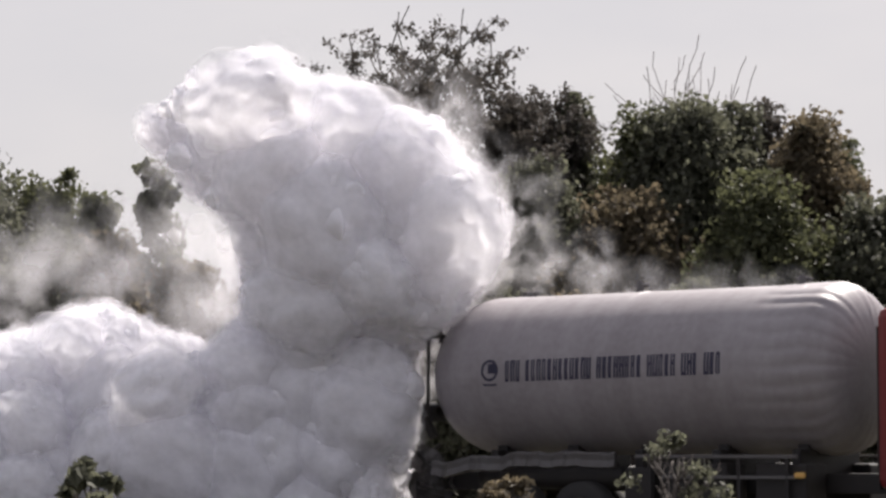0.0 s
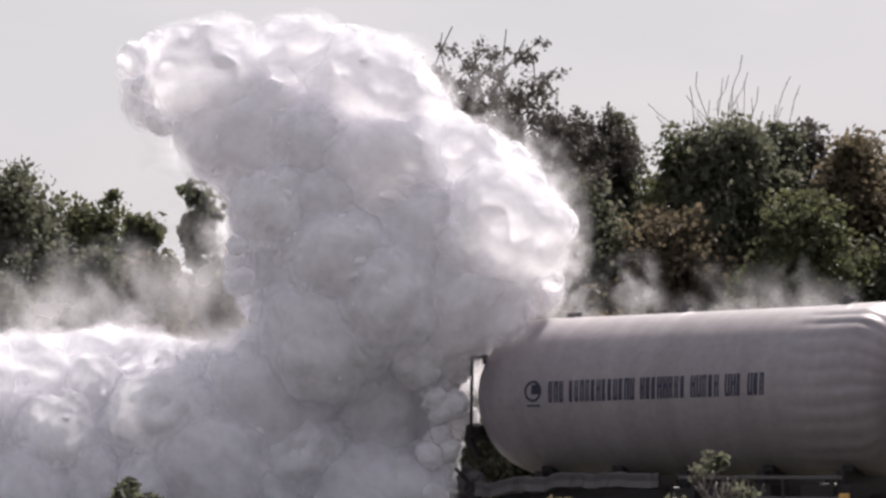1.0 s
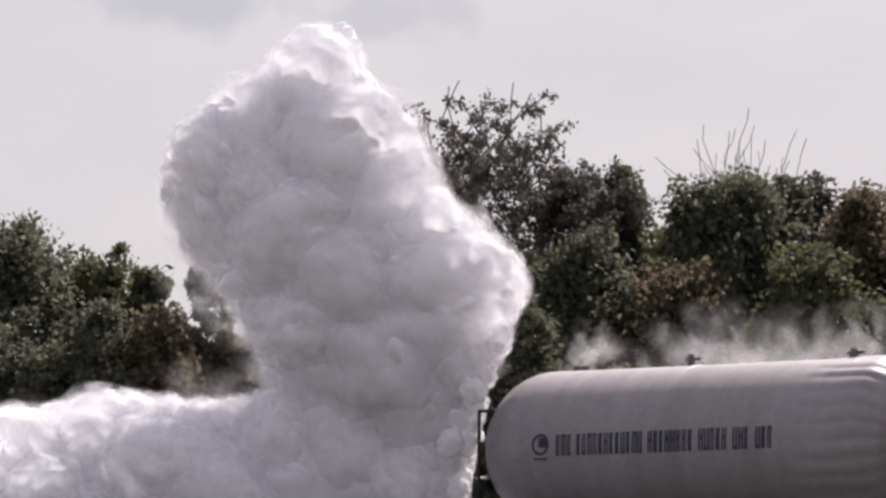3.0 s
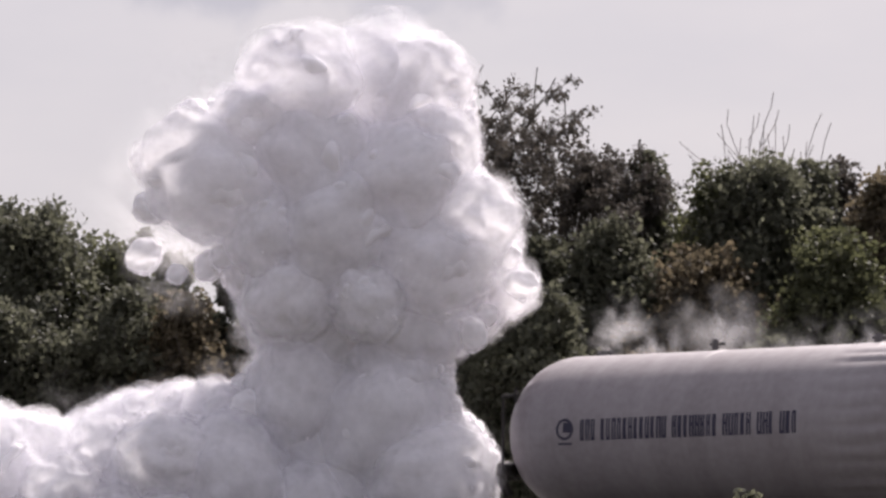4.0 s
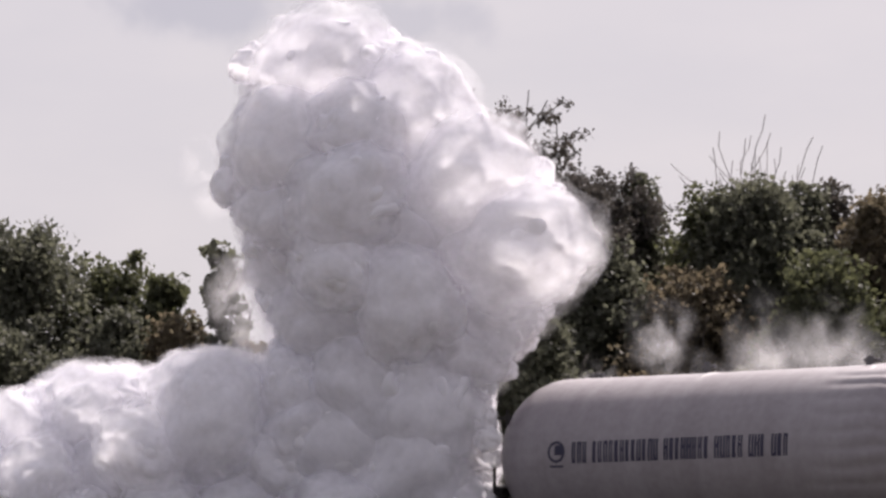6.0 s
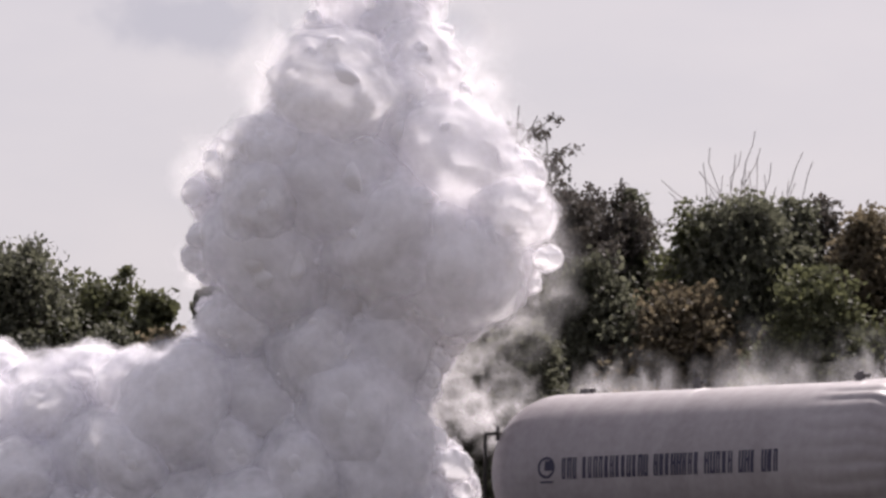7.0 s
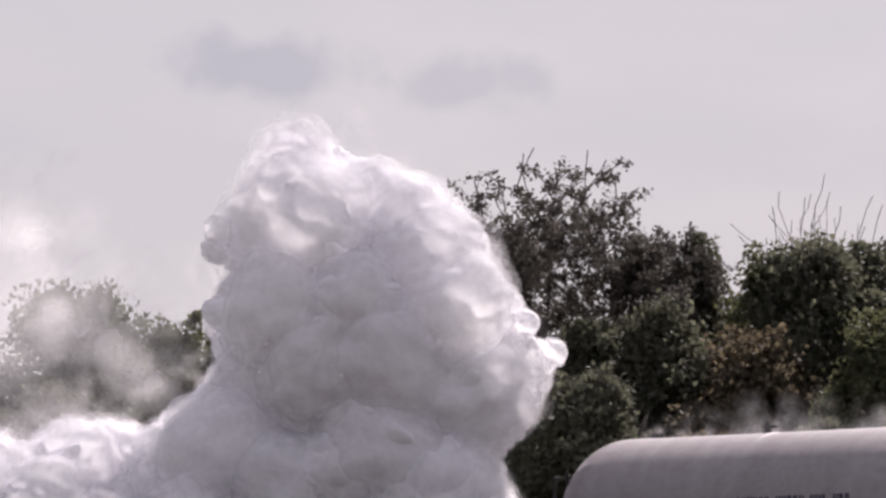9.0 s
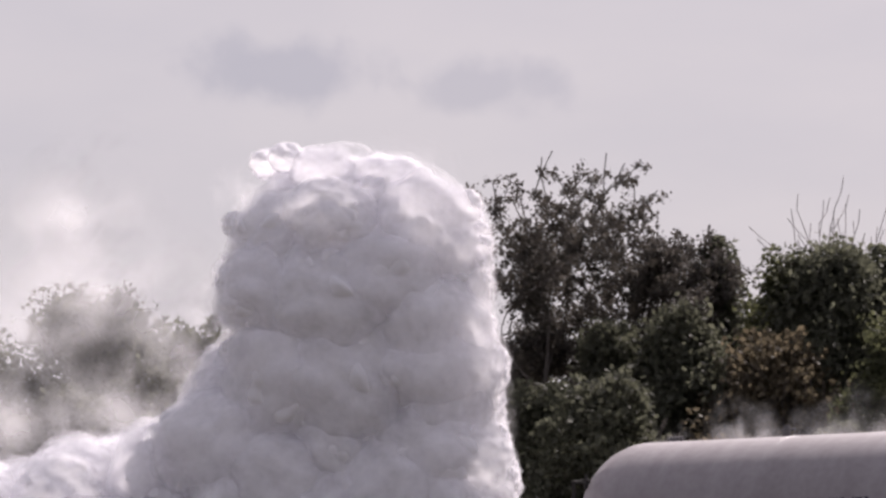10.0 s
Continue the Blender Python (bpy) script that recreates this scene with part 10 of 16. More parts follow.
    billow(low_cloud, 3, 0.86, 245, 7.0, [(-1.16,42.8,2.19),(-1.23,42.8,2.27),(-1.19,42.8,2.39),(-1.54,42.8,2.29),(-1.56,42.8,2.85),(-2.12,42.8,2.23),(-1.86,42.8,2.2),(-0.99,42.8,2.19),(-1.29,42.8,2.3),(-1.09,42.8,2.19),(-1.07,42.8,2.08),(-0.98,42.8,2.64),(-0.96,42.8,2.79),(-1.17,42.8,3),(-1.41,42.8,4.58),(-2.18,42.8,4.43),(-1.98,42.8,4.15),(-1.62,42.8,4.11),(-1.41,42.8,4.32),(-1.47,42.8,4.33),(-2.11,42.8,4.33)])
    billow(low_cloud, 0, 0.88, 184, 6.0, [(-3.69,42.8,1.87),(-3.78,42.8,2.04),(-4.01,42.8,1.95),(-4.16,42.8,2),(-4.25,42.8,2.22),(-4.18,42.8,1.81),(-3.99,42.8,1.56),(-4.13,42.8,1.64),(-4.27,42.8,1.72),(-4.39,42.8,2.81),(-4.37,42.8,2.09),(-4.32,42.8,2.28),(-4.36,42.8,2.54),(-4.4,42.8,2.77),(-4.69,42.8,3.32),(-4.82,42.8,3.37),(-4.84,42.8,3.12),(-4.84,42.8,2.86),(-4.79,42.8,3.39),(-5.13,42.8,3.78),(-5.22,42.8,3.67)])
    billow(low_cloud, 1, 0.85, 241, 6.0, [(-4.14,42.8,1.7),(-4.22,42.8,1.5),(-4.3,42.8,1.41),(-4.27,42.8,1.49),(-4.28,42.8,1.51),(-4.27,42.8,2.41),(-4.34,42.8,2.09),(-4.42,42.8,2.28),(-4.54,42.8,2.33),(-4.9,42.8,2.56),(-4.47,42.8,2.87),(-4.06,42.8,2.91),(-4.61,42.8,3.07),(-4.7,42.8,3.37),(-5.18,42.8,3.66),(-5.19,42.8,3.82),(-5.13,42.8,3.8),(-5.05,42.8,3.51),(-5.17,42.8,4.07),(-5.06,42.8,4.4),(-5.36,42.8,4.42)])
    billow(low_cloud, 2, 0.67, 321, 6.0, [(-4.12,42.8,2.64),(-4.23,42.8,2.47),(-4.42,42.8,2.47),(-4.29,42.8,2.54),(-4.03,42.8,2.89),(-4.28,42.8,3.06),(-4.48,42.8,2.76),(-4.58,42.8,2.94),(-4.57,42.8,2.87),(-5.33,42.8,2.86),(-4.73,42.8,3.29),(-4.31,42.8,3.45),(-4.45,42.8,3.69),(-4.56,42.8,4.01),(-4.59,42.8,4.13),(-4.74,42.8,4.25),(-5.09,42.8,4.43),(-4.81,42.8,4.12),(-5.01,42.8,4.53),(-5.01,42.8,5.37),(-5.39,42.8,4.83)])
    billow(low_cloud, 3, 0.62, 16, 6.0, [(-4.64,42.8,2.89),(-4.4,42.8,3.03),(-4.54,42.8,2.9),(-4.3,42.8,2.94),(-4.46,42.8,3.06),(-4.65,42.8,3.02),(-4.88,42.8,2.83),(-4.97,42.8,2.96),(-5.11,42.8,2.86),(-5.63,42.8,3.11),(-5.25,42.8,3.33),(-4.86,42.8,3.55),(-4.99,42.8,3.63),(-5.15,42.8,3.82),(-5.5,42.8,3.95),(-5.4,42.8,4.25),(-5.44,42.8,4.71),(-5.22,42.8,4.21),(-5.53,42.8,3.65),(-5.43,42.8,4.61),(-5.91,42.8,3.89)])
    billow(low_cloud, 4, 0.87, 2, 6.0, [(-2.8,42.3,2.64),(-3.33,42.3,2.61),(-3.14,42.3,2.46),(-3.33,42.3,2.18),(-3.38,42.3,2.23),(-3.01,42.3,2.57),(-3.2,42.3,2.73),(-3.19,42.3,3.47),(-3.18,42.3,3.76),(-3.43,42.3,4.17),(-3.37,42.3,3.85),(-2.95,42.3,3.59),(-3.3,42.3,3.2),(-3.23,42.3,4.13),(-3.67,42.3,4.96),(-4.19,42.3,4.73),(-3.91,42.3,3.95),(-4,42.3,3.57),(-4.01,42.3,4.47),(-3.94,42.3,4.71),(-4.19,42.3,4.31)])
    billow(low_cloud, 5, 0.81, 126, 6.0, [(-3.02,42.3,2.55),(-3.49,42.3,3.05),(-3.42,42.3,2.83),(-3.28,42.3,2.56),(-2.99,42.3,2.83),(-3.64,42.3,2.92),(-3.51,42.3,2.71),(-3.39,42.3,3.17),(-3.38,42.3,3.3),(-3.71,42.3,3.77),(-3.67,42.3,3.4),(-3.38,42.3,3.44),(-3.71,42.3,3.41),(-3.74,42.3,3.98),(-3.91,42.3,4.55),(-4.1,42.3,5.14),(-4.32,42.3,4.07),(-4.02,42.3,3.98),(-4.61,42.3,4.95),(-4.39,42.3,4.94),(-4.62,42.3,4.94)])
    billow(low_cloud, 6, 0.78, 48, 6.0, [(-3.76,42.3,2.46),(-3.77,42.3,3),(-3.74,42.3,2.71),(-3.6,42.3,2.66),(-3.48,42.3,2.72),(-3.72,42.3,3.07),(-3.84,42.3,2.67),(-3.92,42.3,2.87),(-3.73,42.3,2.96),(-4.36,42.3,1.77),(-5.13,42.3,2.55),(-4.95,42.3,2.92),(-5.45,42.3,3.21),(-5.74,42.3,3.47),(-6.04,42.3,3.39),(-6.16,42.3,3.6),(-5.87,42.3,4.29),(-5.8,42.3,3.84),(-6.15,42.3,3.39),(-6.14,42.3,4.05),(-6.28,42.3,3.52)])
    billow(low_cloud, 7, 0.79, 292, 6.0, [(-4.67,42.3,2.69),(-4.95,42.3,2.95),(-5.31,42.3,2.89),(-5,42.3,2.88),(-4.97,42.3,3.03),(-5.18,42.3,2.78),(-5.51,42.3,2.76),(-5.44,42.3,2.73),(-5.68,42.3,2.65),(-5.85,42.3,2.42),(-5.79,42.3,2.79),(-5.45,42.3,3.25),(-5.72,42.3,3.34),(-5.96,42.3,3.64),(-6.16,42.3,3.89),(-5.97,42.3,4.31),(-5.98,42.3,4.72),(-5.8,42.3,4.11),(-6.71,42.3,3.31),(-5.97,42.3,4.33),(-6.5,42.3,3.36)])
    billow(low_cloud, 0, 0.81, 32, 6.0, [(-3.7,41.8,1.73),(-3.79,41.8,1.86),(-4.05,41.8,2.03),(-4.13,41.8,2.19),(-4.06,41.8,2.23),(-4.19,41.8,2.35),(-4.27,41.8,2.39),(-4.38,41.8,2.43),(-4.46,41.8,2.5),(-4.56,41.8,2.68),(-4.36,41.8,3.07),(-3.8,41.8,2.97),(-4.2,41.8,3.07),(-4.26,41.8,3.2),(-4.52,41.8,3.62),(-4.69,41.8,3.63),(-4.94,41.8,3.7),(-4.8,41.8,3.47),(-4.9,41.8,3.94),(-4.85,41.8,4.43),(-5.33,41.8,4.36)])
    billow(low_cloud, 1, 0.82, 104, 6.0, [(-4.06,41.8,2.18),(-4.12,41.8,2.28),(-4.47,41.8,2.29),(-4.48,41.8,2.41),(-4.38,41.8,2.51),(-4.63,41.8,2.56),(-4.85,41.8,2.37),(-4.96,41.8,2.36),(-5.08,41.8,2.31),(-5.19,41.8,2.38),(-5.18,41.8,3.01),(-4.43,41.8,3.3),(-4.63,41.8,3.47),(-4.65,41.8,3.74),(-5.26,41.8,3.71),(-5.45,41.8,3.72),(-5.43,41.8,3.85),(-5.3,41.8,3.47),(-5.36,41.8,3.75),(-5.19,41.8,4.19),(-5.49,41.8,3.86)])
    billow(low_cloud, 2, 0.67, 59, 6.0, [(-4.1,41.8,2.62),(-4.18,41.8,2.67),(-4.27,41.8,2.78),(-4,41.8,2.83),(-3.92,41.8,2.84),(-4.14,41.8,3.02),(-4.38,41.8,2.71),(-4.52,41.8,2.89),(-4.61,41.8,2.81),(-5.3,41.8,2.88),(-4.59,41.8,3.24),(-3.9,41.8,3.4),(-4.24,41.8,3.6),(-4.32,41.8,3.94),(-4.43,41.8,4.08),(-4.78,41.8,4.13),(-4.97,41.8,4.35),(-4.79,41.8,4.05),(-4.98,41.8,4.3),(-4.85,41.8,5.24),(-5.25,41.8,4.74)])
    billow(low_cloud, 3, 0.61, 78, 6.0, [(-4.7,41.8,2.93),(-4.4,41.8,3),(-4.65,41.8,2.89),(-4.41,41.8,2.93),(-4.43,41.8,3.06),(-4.56,41.8,2.98),(-4.88,41.8,2.81),(-4.91,41.8,2.91),(-5.1,41.8,2.82),(-5.5,41.8,3.07),(-5.12,41.8,3.28),(-4.8,41.8,3.5),(-4.98,41.8,3.54),(-5.11,41.8,3.72),(-5.58,41.8,3.91),(-5.29,41.8,4.18),(-5.38,41.8,4.72),(-5.13,41.8,4.14),(-5.64,41.8,3.47),(-5.42,41.8,4.51),(-5.88,41.8,3.85)])
    billow(low_cloud, 0, 0.71, 216, 6.0, [(-5.02,41.8,1.21),(-5.03,41.8,1.23),(-5.13,41.8,1.11),(-5.18,41.8,1.28),(-5.19,41.8,1.31),(-5.25,41.8,1.36),(-5.23,41.8,1.24),(-5.19,41.8,1.11),(-5.22,41.8,1.03),(-5.35,41.8,1.12),(-5.3,41.8,1.54),(-5.32,41.8,1.66),(-5.35,41.8,1.52),(-5.53,41.8,1.77),(-5.6,41.8,1.98),(-5.7,41.8,1.33),(-4.68,41.8,0.76),(-4.93,41.8,0.65),(-5.02,41.8,1.13),(-4.84,41.8,1.17),(-5.6,41.8,1.21)])
    billow(low_cloud, 1, 0.71, 350, 6.0, [(-5.16,42.3,0.57),(-5.32,42.3,0.63),(-5.41,42.3,0.59),(-5.48,42.3,0.76),(-5.51,42.3,0.83),(-5.52,42.3,0.88),(-5.49,42.3,0.73),(-5.55,42.3,0.67),(-5.61,42.3,0.62),(-5.44,42.3,0.51),(-5.5,42.3,0.74),(-5.55,42.3,0.79),(-5.65,42.3,0.85),(-5.58,42.3,1.07),(-5.6,42.3,1.2),(-4.5,42.3,0.46),(-3.27,42.3,0.4),(-1.43,42.3,0.64),(-1.52,42.3,2.48),(-4.18,42.3,1.21),(-5.17,42.3,1.11)])
    billow(low_cloud, 2, 0.66, 52, 6.0, [(-4.88,42.8,-0.24),(-4.92,42.8,-0.36),(-4.83,42.8,-0.45),(-4.79,42.8,-0.35),(-4.83,42.8,-0.28),(-4.9,42.8,0.17),(-4.86,42.8,0.18),(-4.87,42.8,0.25),(-5.01,42.8,0.2),(-4.78,42.8,0.05),(-4.77,42.8,-0.21),(-4.72,42.8,0.17),(-4.54,42.8,0.37),(-4.47,42.8,0.32),(-4.46,42.8,0.38),(-1.52,42.8,0.4),(-1.5,42.8,0.43),(-1.19,42.8,2.21),(-3.1,42.8,1.57),(-2.06,42.8,1.26),(-1.52,42.8,2.02)])
    billow(low_cloud, 3, 0.84, 223, 6.0, [(-4.64,41.8,1.55),(-4.66,41.8,1.6),(-4.66,41.8,1.38),(-4.8,41.8,1.59),(-4.84,41.8,1.72),(-4.89,41.8,1.7),(-4.8,41.8,1.63),(-4.89,41.8,1.48),(-4.91,41.8,1.35),(-4.9,41.8,1.18),(-4.98,41.8,1.21),(-5.02,41.8,1.23),(-4.92,41.8,1.09),(-2.63,41.8,0.28),(-1.98,41.8,0.4),(-1.5,41.8,0.44),(-0.95,41.8,0.48),(-1.3,41.8,2.3),(-3.28,41.8,2.06),(-2.71,41.8,1.11),(-1.85,41.8,2.23)])
    billow(low_cloud, 4, 0.94, 18, 6.0, [(-4.01,42.3,0.67),(-4.1,42.3,0.48),(-4.12,42.3,0.39),(-4.15,42.3,0.52),(-4.09,42.3,0.39),(-3.89,42.3,0.2),(-3.88,42.3,0.19),(-3.88,42.3,-0.1),(-4.05,42.3,-0.18),(-2.57,42.3,-0.14),(-1.22,42.3,0.01),(-0.81,42.3,0.14),(-1.09,42.3,1.91),(-2.32,42.3,1.79),(-3.63,42.3,0.9),(-2.24,42.3,0.44),(-1.86,42.3,0.34),(-0.95,42.3,1.25),(-1.8,42.3,2.96),(-3.79,42.3,1.93),(-4.44,42.3,1.86)])
    billow(low_cloud, 5, 0.74, 297, 6.0, [(-4.21,42.8,-0.33),(-4.29,42.8,-0.76),(-3.57,42.8,-0.75),(-2.52,42.8,-0.4),(-1.95,42.8,-0.43),(-0.85,42.8,0.12),(-1.12,42.8,1.56),(-2.14,42.8,0.6),(-3,42.8,0.06),(-3.21,42.8,0.28),(-2.32,42.8,-0.2),(-1.58,42.8,-0.03),(-1.35,42.8,0.24),(-1.44,42.8,0.43),(-1.17,42.8,0.48),(-0.76,42.8,0.58),(-1.01,42.8,0.3),(-1.23,42.8,2.32),(-2.45,42.8,1.67),(-0.97,42.8,1.34),(-1.77,42.8,3.13)])
    billow(low_cloud, 6, 0.93, 175, 6.0, [(-4.12,41.8,1.43),(-4.12,41.8,1.37),(-4.17,41.8,1.32),(-4.29,41.8,1.49),(-4.35,41.8,1.43),(-4.43,41.8,1.68),(-4.05,41.8,1.87),(-4.14,41.8,2.04),(-4.18,41.8,2.06),(-3.65,41.8,2.26),(-4.22,41.8,2.48),(-4.01,41.8,2.47),(-4.37,41.8,2.58),(-4.14,41.8,2.55),(-3.26,41.8,1.82),(-2.87,41.8,1.98),(-3.63,41.8,2.03),(-3.44,41.8,1.31),(-2.59,41.8,1.16),(-1.65,41.8,2.6),(-2.87,41.8,3.36)])
    billow(low_cloud, 7, 0.91, 283, 6.0, [(-3.45,42.3,0.89),(-3.51,42.3,0.67),(-3.61,42.3,0.87),(-3.66,42.3,0.91),(-3.6,42.3,0.78),(-3.78,42.3,0.88),(-3.25,42.3,0.09),(-0.85,42.3,0.14),(-1.24,42.3,1.08),(-1.94,42.3,0.78),(-3.47,42.3,-0.01),(-1.83,42.3,0),(-0.44,42.3,0.36),(-1.12,42.3,1.47),(-2.48,42.3,0.95),(-3.77,42.3,0.66),(-2.55,42.3,0.34),(-1.62,42.3,2.56),(-2.68,42.3,3.22),(-4.3,42.3,1.95),(-4.2,42.3,1.35)])
    billow(low_cloud, 0, 0.68, 180, 6.0, [(-3.01,42.8,0.01),(-2.9,42.8,-0.24),(-3.13,42.8,-0.72),(-1.94,42.8,-0.46),(-3.1,42.8,-0.05),(-1.46,42.8,0.28),(-1.33,42.8,0.2),(-0.68,42.8,-0.03),(-1.04,42.8,0.83),(-1.62,42.8,0.37),(-2.18,42.8,0.14),(-2.95,42.8,0.49),(-3.46,42.8,0.43),(-3.13,42.8,0.26),(-1.64,42.8,0.43),(-0.69,42.8,1.21),(-1.89,42.8,1),(-2.12,42.8,1.22),(-2.32,42.8,1.16),(-1.48,42.8,2.65),(-2.3,42.8,1.92)])
    billow(low_cloud, 1, 0.68, 321, 6.0, [(-3.4,41.8,1.83),(-3.38,41.8,1.98),(-3.7,41.8,1.83),(-3.89,41.8,1.66),(-3.98,41.8,1.72),(-3.98,41.8,1.65),(-3.61,41.8,2.06),(-3.71,41.8,1.7),(-3.61,41.8,1.88),(-2.97,41.8,1.45),(-3.09,41.8,1.05),(-3.03,41.8,0.77),(-3.25,41.8,0.52),(-3.5,41.8,0.28),(-2.6,41.8,0.47),(-2.4,41.8,0.81),(-2.08,41.8,0.96),(-1.59,41.8,1.25),(-2.37,41.8,1.41),(-2.41,41.8,1.29),(-2.4,41.8,1.6)])
    billow(low_cloud, 2, 0.81, 359, 6.0, [(-2.27,42.3,0.34),(-3.06,42.3,0.38),(-3.34,42.3,0.24),(-3.8,42.3,0.06),(-3.82,42.3,-0.17),(-1.76,42.3,0.23),(-0.71,42.3,0.12),(-1.08,42.3,1.51),(-1.62,42.3,1.29),(-1.91,42.3,1.27),(-2.51,42.3,0.83),(-2.81,42.3,1.41),(-3.22,42.3,1.24),(-3.15,42.3,0.93),(-3.04,42.3,1.03),(-3.25,42.3,1.1),(-3.27,42.3,0.84),(-1.81,42.3,0.73),(-2.48,42.3,2.96),(-2.97,42.3,2.74),(-3.09,42.3,2.14)])
    billow(low_cloud, 3, 0.9, 95, 6.0, [(-2.52,42.8,-0.25),(-2.03,42.8,-0.75),(-1.04,42.8,-0.74),(-1.02,42.8,0.19),(-1.8,42.8,-0.27),(-1.1,42.8,1.75),(-1.8,42.8,0.87),(-1.37,42.8,0.57),(-1.13,42.8,2.01),(-1.39,42.8,1.85),(-1.46,42.8,0.44),(-2.2,42.8,0.58),(-2.28,42.8,0.47),(-0.82,42.8,0.25),(-0.54,42.8,1.03),(-1.19,42.8,1.9),(-1.51,42.8,1.38),(-1.08,42.8,1.35),(-1.7,42.8,2.83),(-2,42.8,3.04),(-2.03,42.8,2.02)])
    billow(low_cloud, 4, 0.73, 160, 6.0, [(-1.92,41.8,1.84),(-1.97,41.8,2.02),(-2.23,41.8,2.24),(-2.06,41.8,2.81),(-2.29,41.8,1.92),(-2.11,41.8,1.35),(-1.94,41.8,1.32),(-1.88,41.8,0.7),(-2.53,41.8,0.72),(-2.3,41.8,0.5),(-2.13,41.8,0.2),(-1.91,41.8,0.61),(-1.61,41.8,0.86),(-2.01,41.8,1.07),(-1.69,41.8,1.12),(-1.68,41.8,1.03),(-1,41.8,0.86),(-1.17,41.8,1.14),(-1.78,41.8,3.51),(-2.46,41.8,2.3),(-1.89,41.8,1.77)])
    billow(low_cloud, 5, 0.74, 252, 6.0, [(-1.63,42.3,0.27),(-2.25,42.3,0.13),(-2.95,42.3,0.38),(-3.25,42.3,0.22),(-3.21,42.3,0.44),(-2.36,42.3,0.43),(-2.61,42.3,0.55),(-1.39,42.3,0.1),(-1.38,42.3,1.56),(-0.86,42.3,0.37),(-1.02,42.3,1.67),(-1.44,42.3,1.77),(-1.43,42.3,1.66),(-1.23,42.3,1.17),(-0.61,42.3,0.79),(-1.32,42.3,2.5),(-1.75,42.3,2.65),(-1.75,42.3,2.96),(-2.36,42.3,2.18),(-1.64,42.3,1.71),(-2.36,42.3,2.86)])
    billow(low_cloud, 6, 0.79, 134, 6.0, [(-1.25,42.8,-0.08),(-1.23,42.8,-0.77),(-1.23,42.8,0.58),(-0.88,42.8,0.06),(-1.29,42.8,1.03),(-0.97,42.8,1.98),(-0.76,42.8,0.73),(-0.96,42.8,1.53),(-0.95,42.8,0.51),(-1.16,42.8,1.5),(-0.51,42.8,0.51),(-0.99,42.8,1.17),(-1.02,42.8,1.53),(-0.84,42.8,0.73),(-1.1,42.8,2.34),(-1.38,42.8,1.58),(-0.99,42.8,0.88),(-1.66,42.8,2.14),(-1.86,42.8,3.53),(-1.83,42.8,3.47),(-1.28,42.8,1.81)])
    billow(low_cloud, 7, 0.79, 101, 6.0, [(-1.28,41.8,1.02),(-1.87,41.8,0.78),(-1.38,41.8,1.3),(-2,41.8,1.28),(-1.47,41.8,0.86),(-0.52,41.8,0.34),(-1.34,41.8,0.79),(-1.07,41.8,2.13),(-1.24,41.8,2.23),(-1.18,41.8,1.96),(-1.17,41.8,2.12),(-1,41.8,2.89),(-1.01,41.8,2.74),(-1.32,41.8,2.75),(-1.2,41.8,2.5),(-1.53,41.8,1.67),(-1.53,41.8,1.1),(-1.32,41.8,1.82),(-2.25,41.8,3.89),(-2.03,41.8,3.31),(-2.11,41.8,1.96)])
    billow(low_cloud, 0, 0.77, 334, 6.0, [(-10.57,41.2,0.91),(-10.59,41.2,0.89),(-10.6,41.2,0.87),(-10.6,41.2,0.84),(-10.6,41.2,0.82),(-10.58,41.2,0.8),(-10.56,41.2,0.79),(-10.53,41.2,0.79),(-10.5,41.2,0.81),(-10.47,41.2,0.83),(-10.45,41.2,0.85),(-10.44,41.2,0.88),(-10.44,41.2,0.9),(-10.45,41.2,0.92),(-10.46,41.2,0.93),(-10.49,41.2,0.92),(-10.51,41.2,0.91),(-10.54,41.2,0.89),(-10.57,41.2,0.86),(-10.59,41.2,0.84),(-10.6,41.2,0.81)])
    billow(low_cloud, 1, 0.77, 24, 6.0, [(-10.33,41.8,0.88),(-10.34,41.8,0.86),(-10.33,41.8,0.83),(-10.32,41.8,0.81),(-10.3,41.8,0.79),(-10.27,41.8,0.78),(-10.25,41.8,0.79),(-10.22,41.8,0.8),(-10.19,41.8,0.82),(-10.18,41.8,0.85),(-10.17,41.8,0.88),(-10.17,41.8,0.9),(-10.18,41.8,0.91),(-10.2,41.8,0.92),(-10.23,41.8,0.91),(-10.26,41.8,0.9),(-10.29,41.8,0.87),(-10.31,41.8,0.85),(-10.33,41.8,0.82),(-10.34,41.8,0.8),(-10.33,41.8,0.79)])
    billow(low_cloud, 2, 0.87, 308, 6.0, [(-9.89,42.4,0.86),(-9.9,42.4,0.89),(-9.92,42.4,0.9),(-9.95,42.4,0.91),(-9.98,42.4,0.91),(-10.01,42.4,0.9),(-10.03,42.4,0.87),(-10.05,42.4,0.85),(-10.06,42.4,0.82),(-10.05,42.4,0.8),(-10.04,42.4,0.78),(-10.02,42.4,0.77),(-9.99,42.4,0.78),(-9.96,42.4,0.79),(-9.93,42.4,0.82),(-9.91,42.4,0.84),(-9.89,42.4,0.87),(-9.88,42.4,0.89),(-10.14,42.4,1.12),(-10.32,42.4,1.11),(-10.28,42.4,1.18)])
